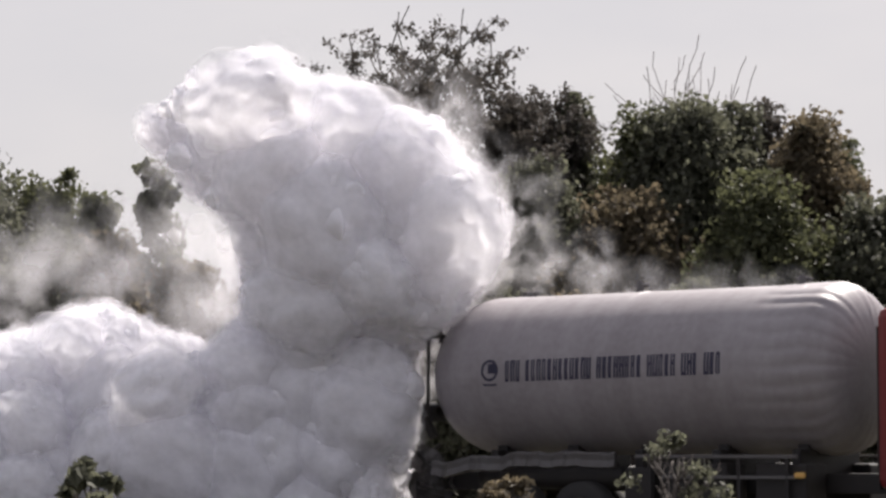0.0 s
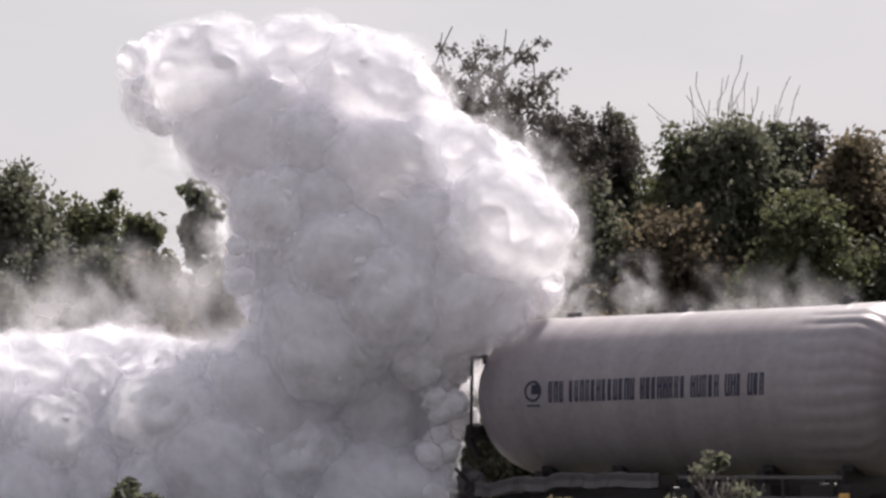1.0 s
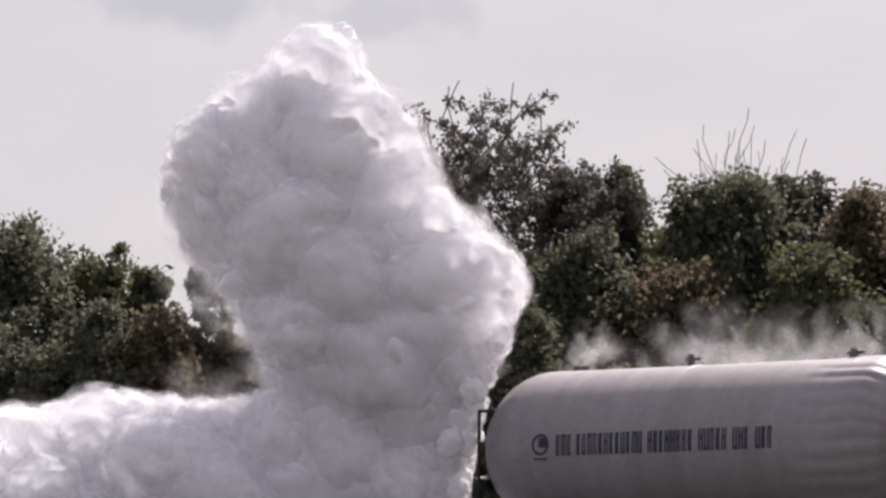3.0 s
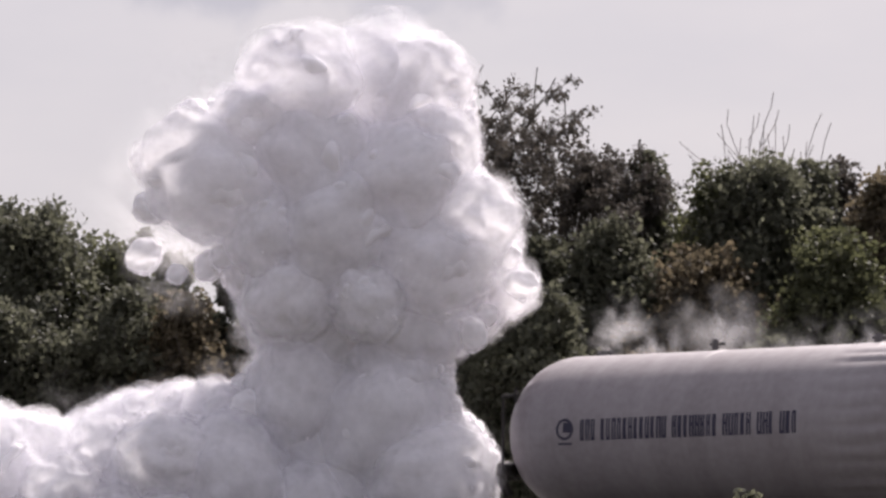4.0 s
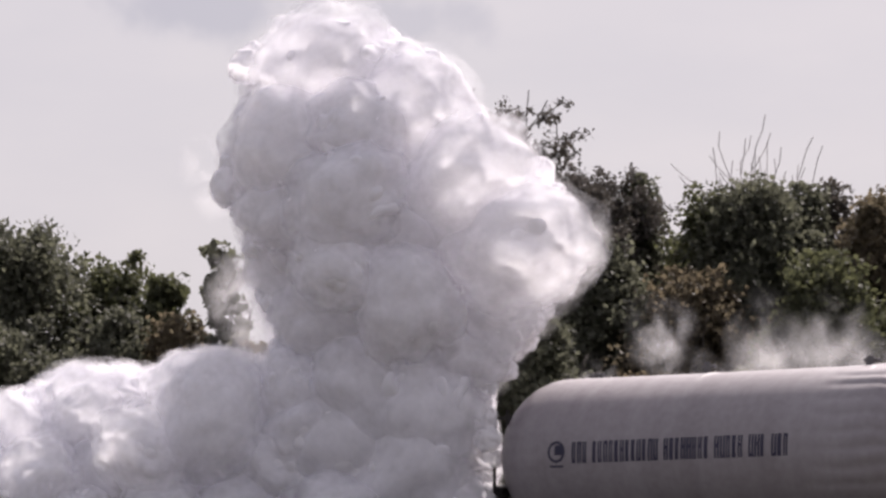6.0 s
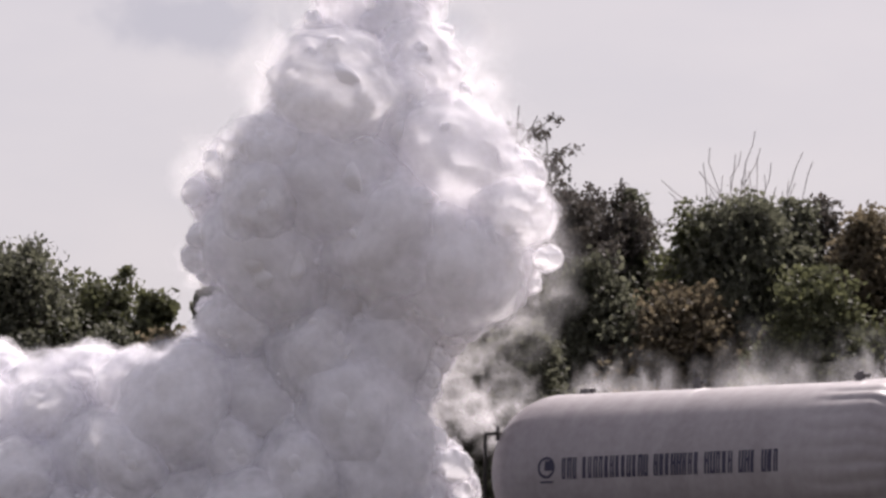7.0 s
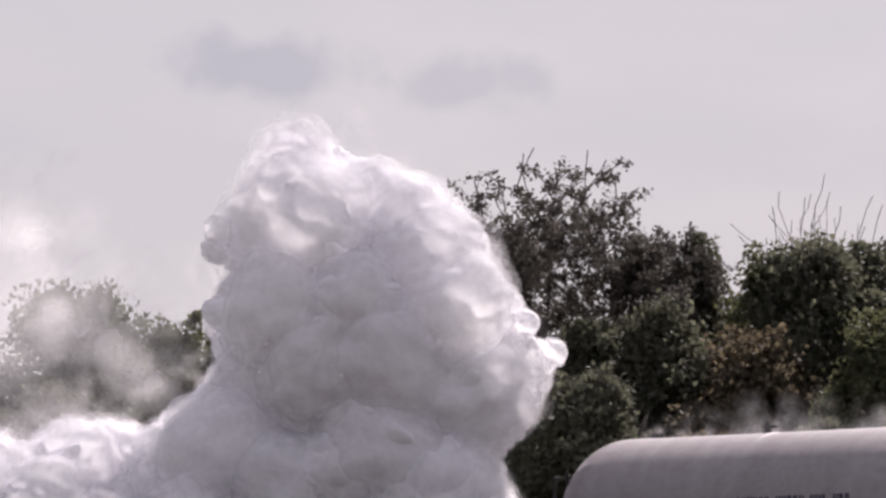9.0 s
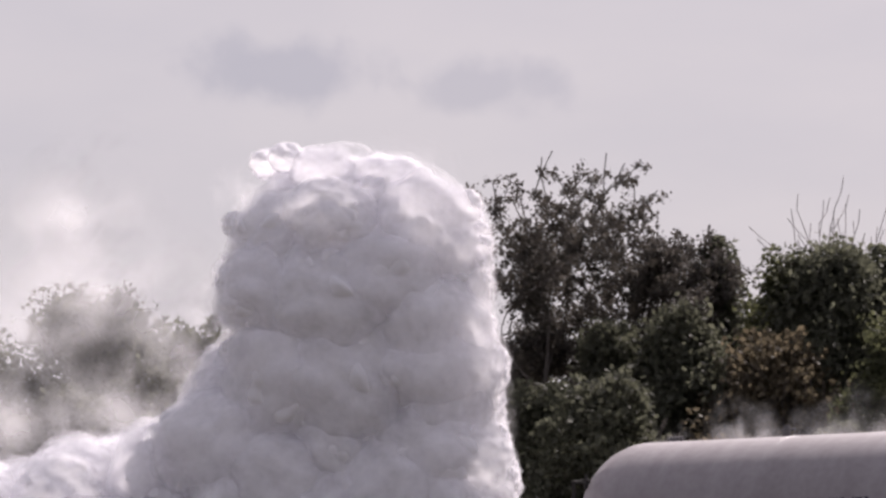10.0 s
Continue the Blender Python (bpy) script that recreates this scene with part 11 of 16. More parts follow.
    billow(low_cloud, 3, 0.9, 128, 6.0, [(-9.21,41.2,0.9),(-9.23,41.2,0.92),(-9.25,41.2,0.93),(-9.28,41.2,0.92),(-9.31,41.2,0.91),(-9.33,41.2,0.89),(-9.35,41.2,0.86),(-9.36,41.2,0.84),(-9.35,41.2,0.82),(-9.34,41.2,0.8),(-9.32,41.2,0.79),(-9.29,41.2,0.8),(-9.26,41.2,0.81),(-9.23,41.2,0.83),(-9.21,41.2,0.86),(-9.19,41.2,0.88),(-9.47,41.2,0.52),(-9.41,41.2,0.77),(-9.14,41.2,1.06),(-9.25,41.2,1.32),(-9.15,41.2,1.16)])
    billow(low_cloud, 4, 0.76, 157, 6.0, [(-8.92,41.8,0.89),(-8.94,41.8,0.91),(-8.97,41.8,0.92),(-9,41.8,0.92),(-9.02,41.8,0.9),(-9.05,41.8,0.88),(-9.06,41.8,0.86),(-9.07,41.8,0.83),(-9.07,41.8,0.81),(-8.83,41.8,-0.05),(-8.67,41.8,-0.03),(-8.87,41.8,-0.04),(-8.9,41.8,0.39),(-8.91,41.8,0.61),(-8.9,41.8,0.75),(-8.74,41.8,0.96),(-9.1,41.8,1.22),(-9.23,41.8,1.56),(-8.55,41.8,1.13),(-8.62,41.8,1.28),(-8.48,41.8,1.25)])
    billow(low_cloud, 5, 0.76, 27, 6.0, [(-8.61,42.4,0.87),(-8.44,42.4,0.24),(-8.63,42.4,-0.18),(-8.67,42.4,0.37),(-8.91,42.4,-0.34),(-8.83,42.4,0.27),(-9.5,42.4,-0.03),(-9.15,42.4,0.39),(-9.58,42.4,-0.21),(-9.82,42.4,-0.2),(-9.27,42.4,0.29),(-9.85,42.4,-0.02),(-9.26,42.4,0.38),(-8.95,42.4,0.6),(-8.64,42.4,0.41),(-8.75,42.4,0.4),(-8.93,42.4,0.59),(-8.87,42.4,0.69),(-8.24,42.4,1.19),(-8.37,42.4,1.27),(-8.5,42.4,1.91)])
    billow(low_cloud, 6, 0.86, 257, 6.0, [(-7.96,41.2,0.82),(-8.26,41.2,0.24),(-8.41,41.2,0.09),(-8.56,41.2,0.06),(-8.74,41.2,-0.13),(-8.6,41.2,0.36),(-8.09,41.2,0.98),(-8.12,41.2,0.98),(-8.16,41.2,1.04),(-8.31,41.2,1.09),(-8.21,41.2,0.87),(-8.19,41.2,1.08),(-8,41.2,1.3),(-8.02,41.2,1.53),(-8.06,41.2,1.66),(-8.04,41.2,1.71),(-8.08,41.2,1.53),(-8.54,41.2,0.64),(-8.1,41.2,2.05),(-8.01,41.2,2.08),(-8.11,41.2,2.07)])
    billow(low_cloud, 7, 0.91, 127, 6.0, [(-7.68,41.8,-0.2),(-7.68,41.8,-0.53),(-7.68,41.8,-0.62),(-7.79,41.8,-0.19),(-7.8,41.8,-0.5),(-7.85,41.8,0.23),(-7.99,41.8,0.07),(-8.17,41.8,-0.07),(-8.26,41.8,-0.16),(-8.06,41.8,-0.26),(-7.85,41.8,-0.09),(-8.02,41.8,-0.04),(-8.16,41.8,0.16),(-8.09,41.8,0.42),(-7.95,41.8,0.57),(-7.85,41.8,0.46),(-7.88,41.8,0.35),(-7.74,41.8,0.83),(-7.93,41.8,1.4),(-7.76,41.8,1.19),(-8.06,41.8,1.13)])
    billow(low_cloud, 0, 0.72, 162, 6.0, [(-7.26,42.4,0.47),(-7.64,42.4,0.34),(-7.69,42.4,0.19),(-7.47,42.4,0.29),(-7.37,42.4,0.27),(-7.25,42.4,0.71),(-7.66,42.4,1.02),(-7.49,42.4,0.78),(-7.62,42.4,0.61),(-7.75,42.4,0.59),(-7.64,42.4,0.71),(-7.72,42.4,0.62),(-7.64,42.4,0.64),(-7.69,42.4,0.71),(-7.67,42.4,0.91),(-7.41,42.4,0.95),(-7.42,42.4,0.96),(-7.37,42.4,1.18),(-7.64,42.4,1.17),(-7.31,42.4,1.38),(-7.67,42.4,1.16)])
    billow(low_cloud, 1, 0.69, 243, 6.0, [(-6.59,41.2,0.27),(-6.6,41.2,0.07),(-6.62,41.2,0.09),(-6.71,41.2,0.36),(-6.76,41.2,0.34),(-6.49,41.2,0.79),(-6.45,41.2,0.79),(-6.4,41.2,0.74),(-6.34,41.2,0.68),(-6.38,41.2,0.67),(-6.36,41.2,0.76),(-6.47,41.2,1.24),(-6.35,41.2,1.61),(-6.31,41.2,1.8),(-6.29,41.2,1.8),(-6.23,41.2,1.89),(-6.2,41.2,1.8),(-6.46,41.2,1.97),(-6.29,41.2,1.88),(-6.33,41.2,1.89),(-6.47,41.2,1.68)])
    billow(low_cloud, 2, 0.77, 302, 6.0, [(-6.64,41.8,-0.63),(-6.81,41.8,-0.72),(-6.8,41.8,-0.74),(-6.86,41.8,-0.13),(-6.86,41.8,-0.48),(-7.29,41.8,0.11),(-7.35,41.8,0.28),(-7.31,41.8,-0.06),(-7.36,41.8,0.04),(-7.24,41.8,-0.2),(-7.15,41.8,-0.1),(-7.2,41.8,0.05),(-7.33,41.8,0.21),(-7.16,41.8,0.25),(-7.1,41.8,0.55),(-6.99,41.8,0.48),(-6.96,41.8,0.32),(-7.04,41.8,0.79),(-7.24,41.8,1.19),(-6.92,41.8,1.25),(-7.29,41.8,1.17)])
    billow(low_cloud, 3, 0.91, 194, 6.0, [(-6.45,42.4,0.09),(-6.56,42.4,-0.1),(-6.67,42.4,-0.04),(-6.62,42.4,0.18),(-6.53,42.4,0.16),(-6.8,42.4,0.17),(-6.77,42.4,0.18),(-6.68,42.4,-0.01),(-6.75,42.4,-0.2),(-6.61,42.4,-0.14),(-6.63,42.4,-0.05),(-6.69,42.4,0.13),(-6.77,42.4,0.1),(-6.6,42.4,0.31),(-6.46,42.4,0.4),(-6.49,42.4,0.83),(-6.46,42.4,0.97),(-6.63,42.4,0.78),(-6.45,42.4,1.05),(-6.38,42.4,1.1),(-6.64,42.4,1.38)])
    billow(low_cloud, 4, 0.71, 52, 6.0, [(-5.65,41.2,1.06),(-5.69,41.2,1.24),(-5.78,41.2,1.28),(-5.84,41.2,1.43),(-5.86,41.2,1.45),(-5.92,41.2,1.44),(-5.94,41.2,1.27),(-5.94,41.2,1.27),(-5.94,41.2,1.21),(-6.06,41.2,1.28),(-5.96,41.2,1.23),(-5.83,41.2,1.23),(-5.91,41.2,1.05),(-6.06,41.2,1.06),(-6.06,41.2,1.07),(-6.24,41.2,1.08),(-6.25,41.2,1.09),(-6.28,41.2,1.33),(-6.31,41.2,1.17),(-6.2,41.2,1.14),(-6.24,41.2,1.2)])
    billow(low_cloud, 5, 0.77, 145, 6.0, [(-5.77,41.8,-0.59),(-5.9,41.8,-0.64),(-5.93,41.8,-0.75),(-5.77,41.8,-0.21),(-5.9,41.8,-0.5),(-6.06,41.8,0.21),(-6.13,41.8,0.12),(-6.07,41.8,0.03),(-6.15,41.8,-0.18),(-6.03,41.8,-0.11),(-6.03,41.8,-0.05),(-6.11,41.8,0.04),(-6.12,41.8,0.19),(-5.82,41.8,0.26),(-5.67,41.8,0.51),(-6.07,41.8,0.36),(-6.2,41.8,0.46),(-6.1,41.8,0.72),(-5.84,41.8,1.14),(-5.72,41.8,1.21),(-5.77,41.8,1.72)])
    billow(low_cloud, 6, 0.89, 268, 6.0, [(-5.59,42.4,0.14),(-5.68,42.4,-0.01),(-5.67,42.4,-0.06),(-5.72,42.4,0.16),(-5.65,42.4,0.17),(-5.66,42.4,0.09),(-5.61,42.4,0.05),(-5.65,42.4,-0.1),(-5.78,42.4,-0.08),(-5.66,42.4,0.01),(-5.56,42.4,0.06),(-5.55,42.4,-0.01),(-5.42,42.4,0.17),(-5.34,42.4,0.39),(-5.24,42.4,0.46),(-5.47,42.4,0.37),(-5.48,42.4,0.34),(-5.75,42.4,0.73),(-5.59,42.4,1.15),(-5.29,42.4,1.17),(-6.16,42.4,1.24)])
    billow(low_cloud, 7, 0.75, 345, 6.0, [(-4.51,41.2,0.46),(-4.59,41.2,0.54),(-4.55,41.2,0.46),(-4.52,41.2,0.64),(-4.53,41.2,0.61),(-4.56,41.2,0.85),(-4.57,41.2,0.79),(-4.43,41.2,0.65),(-4.51,41.2,0.58),(-4.54,41.2,0.51),(-4.45,41.2,0.51),(-3.01,41.2,-0.01),(-2.1,41.2,0.27),(-1.04,41.2,0.76),(-0.82,41.2,0.53),(-0.93,41.2,1.29),(-1.41,41.2,0.52),(-0.86,41.2,0.76),(-1.75,41.2,2.49),(-3.11,41.2,1.68),(-2.57,41.2,1.17)])
    billow(low_cloud, 0, 0.76, 52, 6.0, [(-4.47,41.8,-0.44),(-4.15,41.8,-0.74),(-3.03,41.8,-0.64),(-2.69,41.8,-0.42),(-1.56,41.8,-0.47),(-0.77,41.8,0.36),(-1.1,41.8,1.09),(-2.46,41.8,0.65),(-2.88,41.8,0.13),(-2.27,41.8,-0.17),(-1.3,41.8,0.09),(-1.04,41.8,1.01),(-2.6,41.8,0.71),(-2.46,41.8,0.35),(-1.44,41.8,0.44),(-1,41.8,0.36),(-0.94,41.8,2.09),(-2.55,41.8,1.57),(-1.97,41.8,1.12),(-1.52,41.8,2.66),(-3.39,41.8,1.66)])
    billow(low_cloud, 1, 0.91, 345, 6.0, [(-3.41,42.4,-1.02),(-2.36,42.4,-0.73),(-1.31,42.4,-0.61),(-0.94,42.4,-0.29),(-0.82,42.4,-0.25),(-1.13,42.4,1.56),(-3.04,42.4,1.34),(-3.44,42.4,0.54),(-2.04,42.4,-0.13),(-1.65,42.4,-0.11),(-0.49,42.4,0.03),(-1.01,42.4,2.11),(-2.82,42.4,1.58),(-3.61,42.4,1.54),(-4.13,42.4,1.1),(-1.87,42.4,0.33),(-1.23,42.4,1.53),(-2.23,42.4,0.66),(-1.84,42.4,2.58),(-3.38,42.4,1.81),(-1.26,42.4,1.17)])
    billow(low_cloud, 2, 0.75, 186, 6.0, [(-3.42,41.2,0.77),(-3.1,41.2,0.96),(-3.23,41.2,1.14),(-3.72,41.2,0.83),(-3.72,41.2,0.69),(-3.99,41.2,0.9),(-3.82,41.2,0.71),(-3.59,41.2,0.7),(-3.8,41.2,0.71),(-3.99,41.2,-0.02),(-2.79,41.2,-0.08),(-1.51,41.2,0.08),(-0.88,41.2,0.15),(-0.96,41.2,2.05),(-1.15,41.2,1.87),(-2.21,41.2,1.27),(-2.87,41.2,0.85),(-1.6,41.2,0.67),(-1.72,41.2,2.02),(-2.07,41.2,1.62),(-2.95,41.2,2.12)])
    billow(low_cloud, 3, 0.86, 186, 6.0, [(-2.66,41.8,-0.39),(-2.93,41.8,-0.22),(-2.75,41.8,-0.43),(-1.53,41.8,-0.2),(-0.8,41.8,0.14),(-1.18,41.8,1.91),(-1.81,41.8,0.78),(-2.75,41.8,0.07),(-1.02,41.8,-0.05),(-1.16,41.8,1.74),(-1.78,41.8,0.71),(-2.56,41.8,0.42),(-1.33,41.8,0.24),(-0.46,41.8,0.34),(-1.02,41.8,1.79),(-2.41,41.8,1.97),(-2.48,41.8,2.07),(-2.94,41.8,1.71),(-3.48,41.8,1.42),(-1.6,41.8,2.27),(-1.88,41.8,2.7)])
    billow(low_cloud, 4, 0.87, 58, 6.0, [(-1.58,42.4,-0.54),(-1.24,42.4,0.15),(-1.26,42.4,0.67),(-2.27,42.4,0.17),(-2.62,42.4,-0.02),(-1.28,42.4,0.15),(-1.22,42.4,1.62),(-1.26,42.4,1.03),(-1.81,42.4,0.47),(-1.12,42.4,-0.09),(-1.07,42.4,0.77),(-0.69,42.4,0.31),(-0.76,42.4,0.73),(-1.07,42.4,2.14),(-0.93,42.4,1.03),(-0.97,42.4,1.22),(-1.17,42.4,1.97),(-2.08,42.4,2.07),(-1.91,42.4,1.84),(-1.95,42.4,2.53),(-1.97,42.4,3.52)])
    billow(low_cloud, 5, 0.83, 19, 6.0, [(-1.75,41.2,1.25),(-2.46,41.2,0.46),(-2.97,41.2,0.52),(-3.17,41.2,0.42),(-2.91,41.2,0.31),(-2.49,41.2,0.58),(-2.65,41.2,0.49),(-1.25,41.2,-0.02),(-1.14,41.2,1.46),(-1.26,41.2,0.9),(-0.61,41.2,0.01),(-1.33,41.2,1.1),(-0.54,41.2,0.61),(-1.05,41.2,1.71),(-0.76,41.2,1.1),(-0.68,41.2,0.99),(-1.11,41.2,1.38),(-1.32,41.2,2.15),(-1.51,41.2,1.78),(-1.17,41.2,1.74),(-1.82,41.2,3.03)])
    billow(plume, 2, 0.26, 8, -11.6, [(-3.27,42.1,2.98),(-3.28,42.1,4.31),(-3.72,42.1,5.42),(-4.59,42.1,6.73),(-3.71,42.6,5.85),(-1.9,42.6,0.78),(-3.77,42.1,2.66),(-3.74,42.1,3.55),(-4.3,42.1,4.97),(-4.79,42.1,6.31),(-4.24,42.1,7.43),(-2.46,42.6,5.47),(-3.64,42.1,2.65),(-4.32,42.1,4.36),(-4.37,42.1,5.07),(-4.51,42.1,5.47),(-4.46,42.1,6.67),(-3.76,42.1,8.2),(-3.54,42.6,4.4),(-1.93,42.1,2.02),(-1.81,42.1,2.47)])
    billow(plume, 3, 0.24, 350, -8.6, [(-1.14,41.2,6.66),(-0.85,42.6,4.47),(-0.56,41.2,1.76),(-0.15,41.2,3.02),(-0.49,41.2,4.43),(-0.76,41.2,5.86),(-1.52,41.2,7.49),(-2.01,42.6,7.02),(-1.93,42.6,1.65),(-0.99,41.2,2.93),(-0.44,41.2,3.64),(0.73,41.2,4.95),(-0.1,41.2,7.19),(-1.05,41.2,9.39),(-1.82,42.6,3.34),(-0.73,41.2,1.71),(-1.12,41.2,3.32),(-0.43,41.2,4.79),(-1.12,41.2,6),(-2.87,41.2,7.73),(-2.65,42.6,4.98)])
    billow(plume, 1, 0.29, 185, -8.0, [(0.37,41.3,3.97),(0.84,41.3,5.51),(-0.45,41.3,6.58),(-2.33,42.6,6.77),(-0.83,42.6,2.79),(-0.68,41.3,1.37),(-0.41,41.3,2.86),(-0.25,41.3,4.42),(-0.18,41.3,5.71),(-0.49,41.3,7.2),(-2.35,42.6,8.15),(-1.26,42.6,3.54),(-0.57,41.3,1.68),(-0.16,41.3,3.88),(-0.46,41.3,4.76),(-1.04,41.3,5.54),(-1.97,41.3,7.12),(-2.29,41.3,8.48),(-2.37,42.6,3.99),(-1.18,41.3,3.04),(-1.3,41.3,3.43)])
    billow(plume, 4, 0.25, 158, 1.5, [(-0.79,41.4,2.87),(0.14,41.4,3.72),(0.14,41.4,6.03),(-1.1,41.4,6.68),(-1.65,42.6,5.72),(-0.56,41.4,1.2),(-0.71,41.4,2.13),(-0.71,41.4,3.48),(-0.49,41.4,4.32),(-0.29,41.4,6.37),(-1.22,41.4,7.44),(-0.92,42.6,5.09),(-0.36,41.4,1.34),(-0.38,41.4,2.69),(-0.91,41.4,4.19),(-1.47,41.4,4.95),(-2.05,41.4,6.41),(-2.11,41.4,8.4),(-2.74,42.6,4.15),(-1.14,41.4,2.57),(-1.38,41.4,3.51)])
    billow(plume, 0, 0.27, 40, 0.1, [(-2.32,42.6,6.72),(-1.71,42.6,2.31),(-0.82,41.8,1.71),(-0.26,41.8,3.23),(-0.72,41.8,4.52),(-1.44,41.8,6.85),(-2.2,41.8,8.44),(-1.54,42.6,4.22),(-0.66,41.8,1.02),(-1.17,41.8,3.36),(-0.64,41.8,3.65),(-0.64,41.8,7.13),(-2.06,41.8,8.93),(-1.84,42.6,6.43),(-1.11,41.8,1.42),(-1.17,41.8,3.16),(-1.19,41.8,4.29),(-1.19,41.8,6.35),(-2.25,41.8,7.41),(-3.04,42.6,7.24),(-3.61,42.6,1.54)])
    billow(plume, 4, 0.26, 234, -0.7, [(-0.62,41,2.62),(-0.43,41,3.46),(0.64,41,5.31),(-0.12,41,6.2),(-2.87,41,7.63),(-2.53,42.6,4.68),(-0.77,41,1.45),(-0.6,41,2.98),(-1.18,41,3.8),(-0.34,41,5.24),(-0.06,41,6.71),(-1.68,41,8.19),(-2.62,42.6,6.67),(-3.11,42.6,1.62),(-0.93,41,2.72),(-1.51,41,3.59),(-0.85,41,4.8),(-1.02,41,6.63),(-2.47,41,7.46),(-4.43,42.6,7.91),(-3.63,42.6,2.56)])
    billow(plume, 3, 0.32, 60, 20.0, [(-0.67,42.2,1.52),(-0.77,42.2,1.51),(-0.65,42.2,1.51),(-0.72,42.2,1.74),(-0.65,42.2,1.77),(-0.39,42.2,2.26),(-0.45,42.2,2.82),(-0.36,42.2,2.4),(-0.5,42.2,1.92),(-0.55,42.2,1.83),(-0.49,42.2,1.88),(-0.39,42.2,1.91),(-0.42,42.2,1.94),(-0.48,42.2,2.02),(-0.64,42.2,2.1),(-0.54,42.2,1.82),(-0.73,42.2,1.41),(-0.67,42.2,2.51),(-0.93,42.2,2.05),(-1.13,42.2,3.01),(-1.56,42.2,2.6)])
    billow(plume, 7, 0.25, 158, 1.5, [(-2.96,41.9,3.29),(-2.87,41.9,4.34),(-3.52,41.9,5.45),(-3.14,41.9,7.25),(-3.33,42.6,5.43),(-0.82,41.9,1.31),(-0.44,41.9,2.57),(-0.71,41.9,3.82),(-0.65,41.9,4.07),(-0.36,41.9,5.52),(-1.39,41.9,7.77),(-1.59,42.6,5.14),(-0.63,41.9,1.37),(-0.6,41.9,2.64),(-1.16,41.9,4.08),(-1.54,41.9,4.73),(-2.31,41.9,6.44),(-2.33,41.9,8.36),(-2.96,42.6,4.12),(-1.12,41.9,2.17),(-1.47,41.9,2.93)])
    billow(plume, 3, 0.31, 263, 6.0, [(-2.99,41.7,3.19),(-3.66,41.7,4.85),(-4.27,41.7,6.35),(-4.01,41.7,7.51),(-2.04,42.6,3.9),(-0.72,41.7,1.01),(-0.67,41.7,2.7),(-3.44,41.7,4.27),(-4.61,41.7,5.11),(-4.47,41.7,7.08),(-2.57,42.6,7.6),(-2.03,42.6,2.39),(-3.78,41.7,2.82),(-4.19,41.7,4.58),(-4.29,41.7,5.6),(-4.3,41.7,6.15),(-4.03,41.7,7.64),(-3.47,42.6,6.88),(-3.32,42.6,1.13),(-5.96,41.7,3.1),(-6.07,41.7,4.1)])
    billow(plume, 1, 0.22, 135, -7.8, [(-2.15,41.5,7),(-1.68,42.6,5.15),(-0.44,41.5,1.95),(-0.08,41.5,3.23),(-0.43,41.5,4.68),(-1.08,41.5,6.48),(-1.86,41.5,7.92),(-2.17,42.6,7.12),(-1.71,42.6,1.97),(-1.1,41.5,3.02),(-0.38,41.5,3.9),(0.5,41.5,6.07),(-0.61,41.5,7.81),(-1.45,41.5,9.81),(-2.49,42.6,5.08),(-1.19,41.5,2.88),(-1.37,41.5,4.33),(-0.74,41.5,6.01),(-1.67,41.5,7.04),(-2.91,41.5,7.94),(-3.19,42.6,6.23)])
    billow(plume, 2, 0.21, 179, 7.8, [(-0.75,41.6,0.17),(-0.7,41.6,1.9),(-0.34,41.6,3.21),(0.34,41.6,4.16),(-0.9,41.6,5.59),(-1.56,41.6,7.66),(-1.39,42.6,3.64),(-0.54,41.6,1.02),(-0.89,41.6,2.77),(-0.97,41.6,3.94),(-0.07,41.6,5.07),(-0.47,41.6,7.12),(-1.59,42.6,7.85),(-2.1,42.6,2.33),(-0.63,41.6,1.73),(-1.08,41.6,3),(-1.14,41.6,4.27),(-0.79,41.6,6.15),(-2.04,41.6,7.15),(-3.04,42.6,5.65),(-1.26,41.6,2.47)])
    billow(plume, 5, 0.31, 169, 0.9, [(-3.8,41.7,6.75),(-1.65,42.6,6.07),(-1.78,42.6,0.81),(-2.7,41.7,2.97),(-2.81,41.7,3.86),(-3.81,41.7,4.94),(-4.74,41.7,6.72),(-3.82,41.7,8.15),(-2.83,42.6,3.71),(-4.42,41.7,2.22),(-4.15,41.7,3.6),(-3.27,41.7,4.62),(-3.94,41.7,6.24),(-3.38,41.7,8.13),(-2.8,42.6,7.04),(-2.66,42.6,0.47),(-4,41.7,3.24),(-3.99,41.7,4.43),(-5.11,41.7,5.13),(-5.34,41.7,6.76),(-4.84,41.7,7.96)])
    billow(plume, 4, 0.23, 345, 6.4, [(-0.05,41.4,5.95),(-2.35,42.6,7.42),(-0.81,42.6,3.12),(-0.47,41.4,2.14),(-0.42,41.4,2.97),(0.21,41.4,4.44),(-0.51,41.4,5.85),(-0.59,41.4,7.46),(-1.73,42.6,7.16),(-1.88,42.6,2.11),(-0.43,41.4,1.97),(-0.43,41.4,3.4),(0.5,41.4,4.77),(0.68,41.4,6.83),(-0.73,41.4,8.6),(-2.34,42.6,6.44),(-2.42,42.6,1.36),(-0.71,41.4,2.15),(-1.19,41.4,3.32),(-0.99,41.4,4.74),(-1.6,41.4,5.8)])
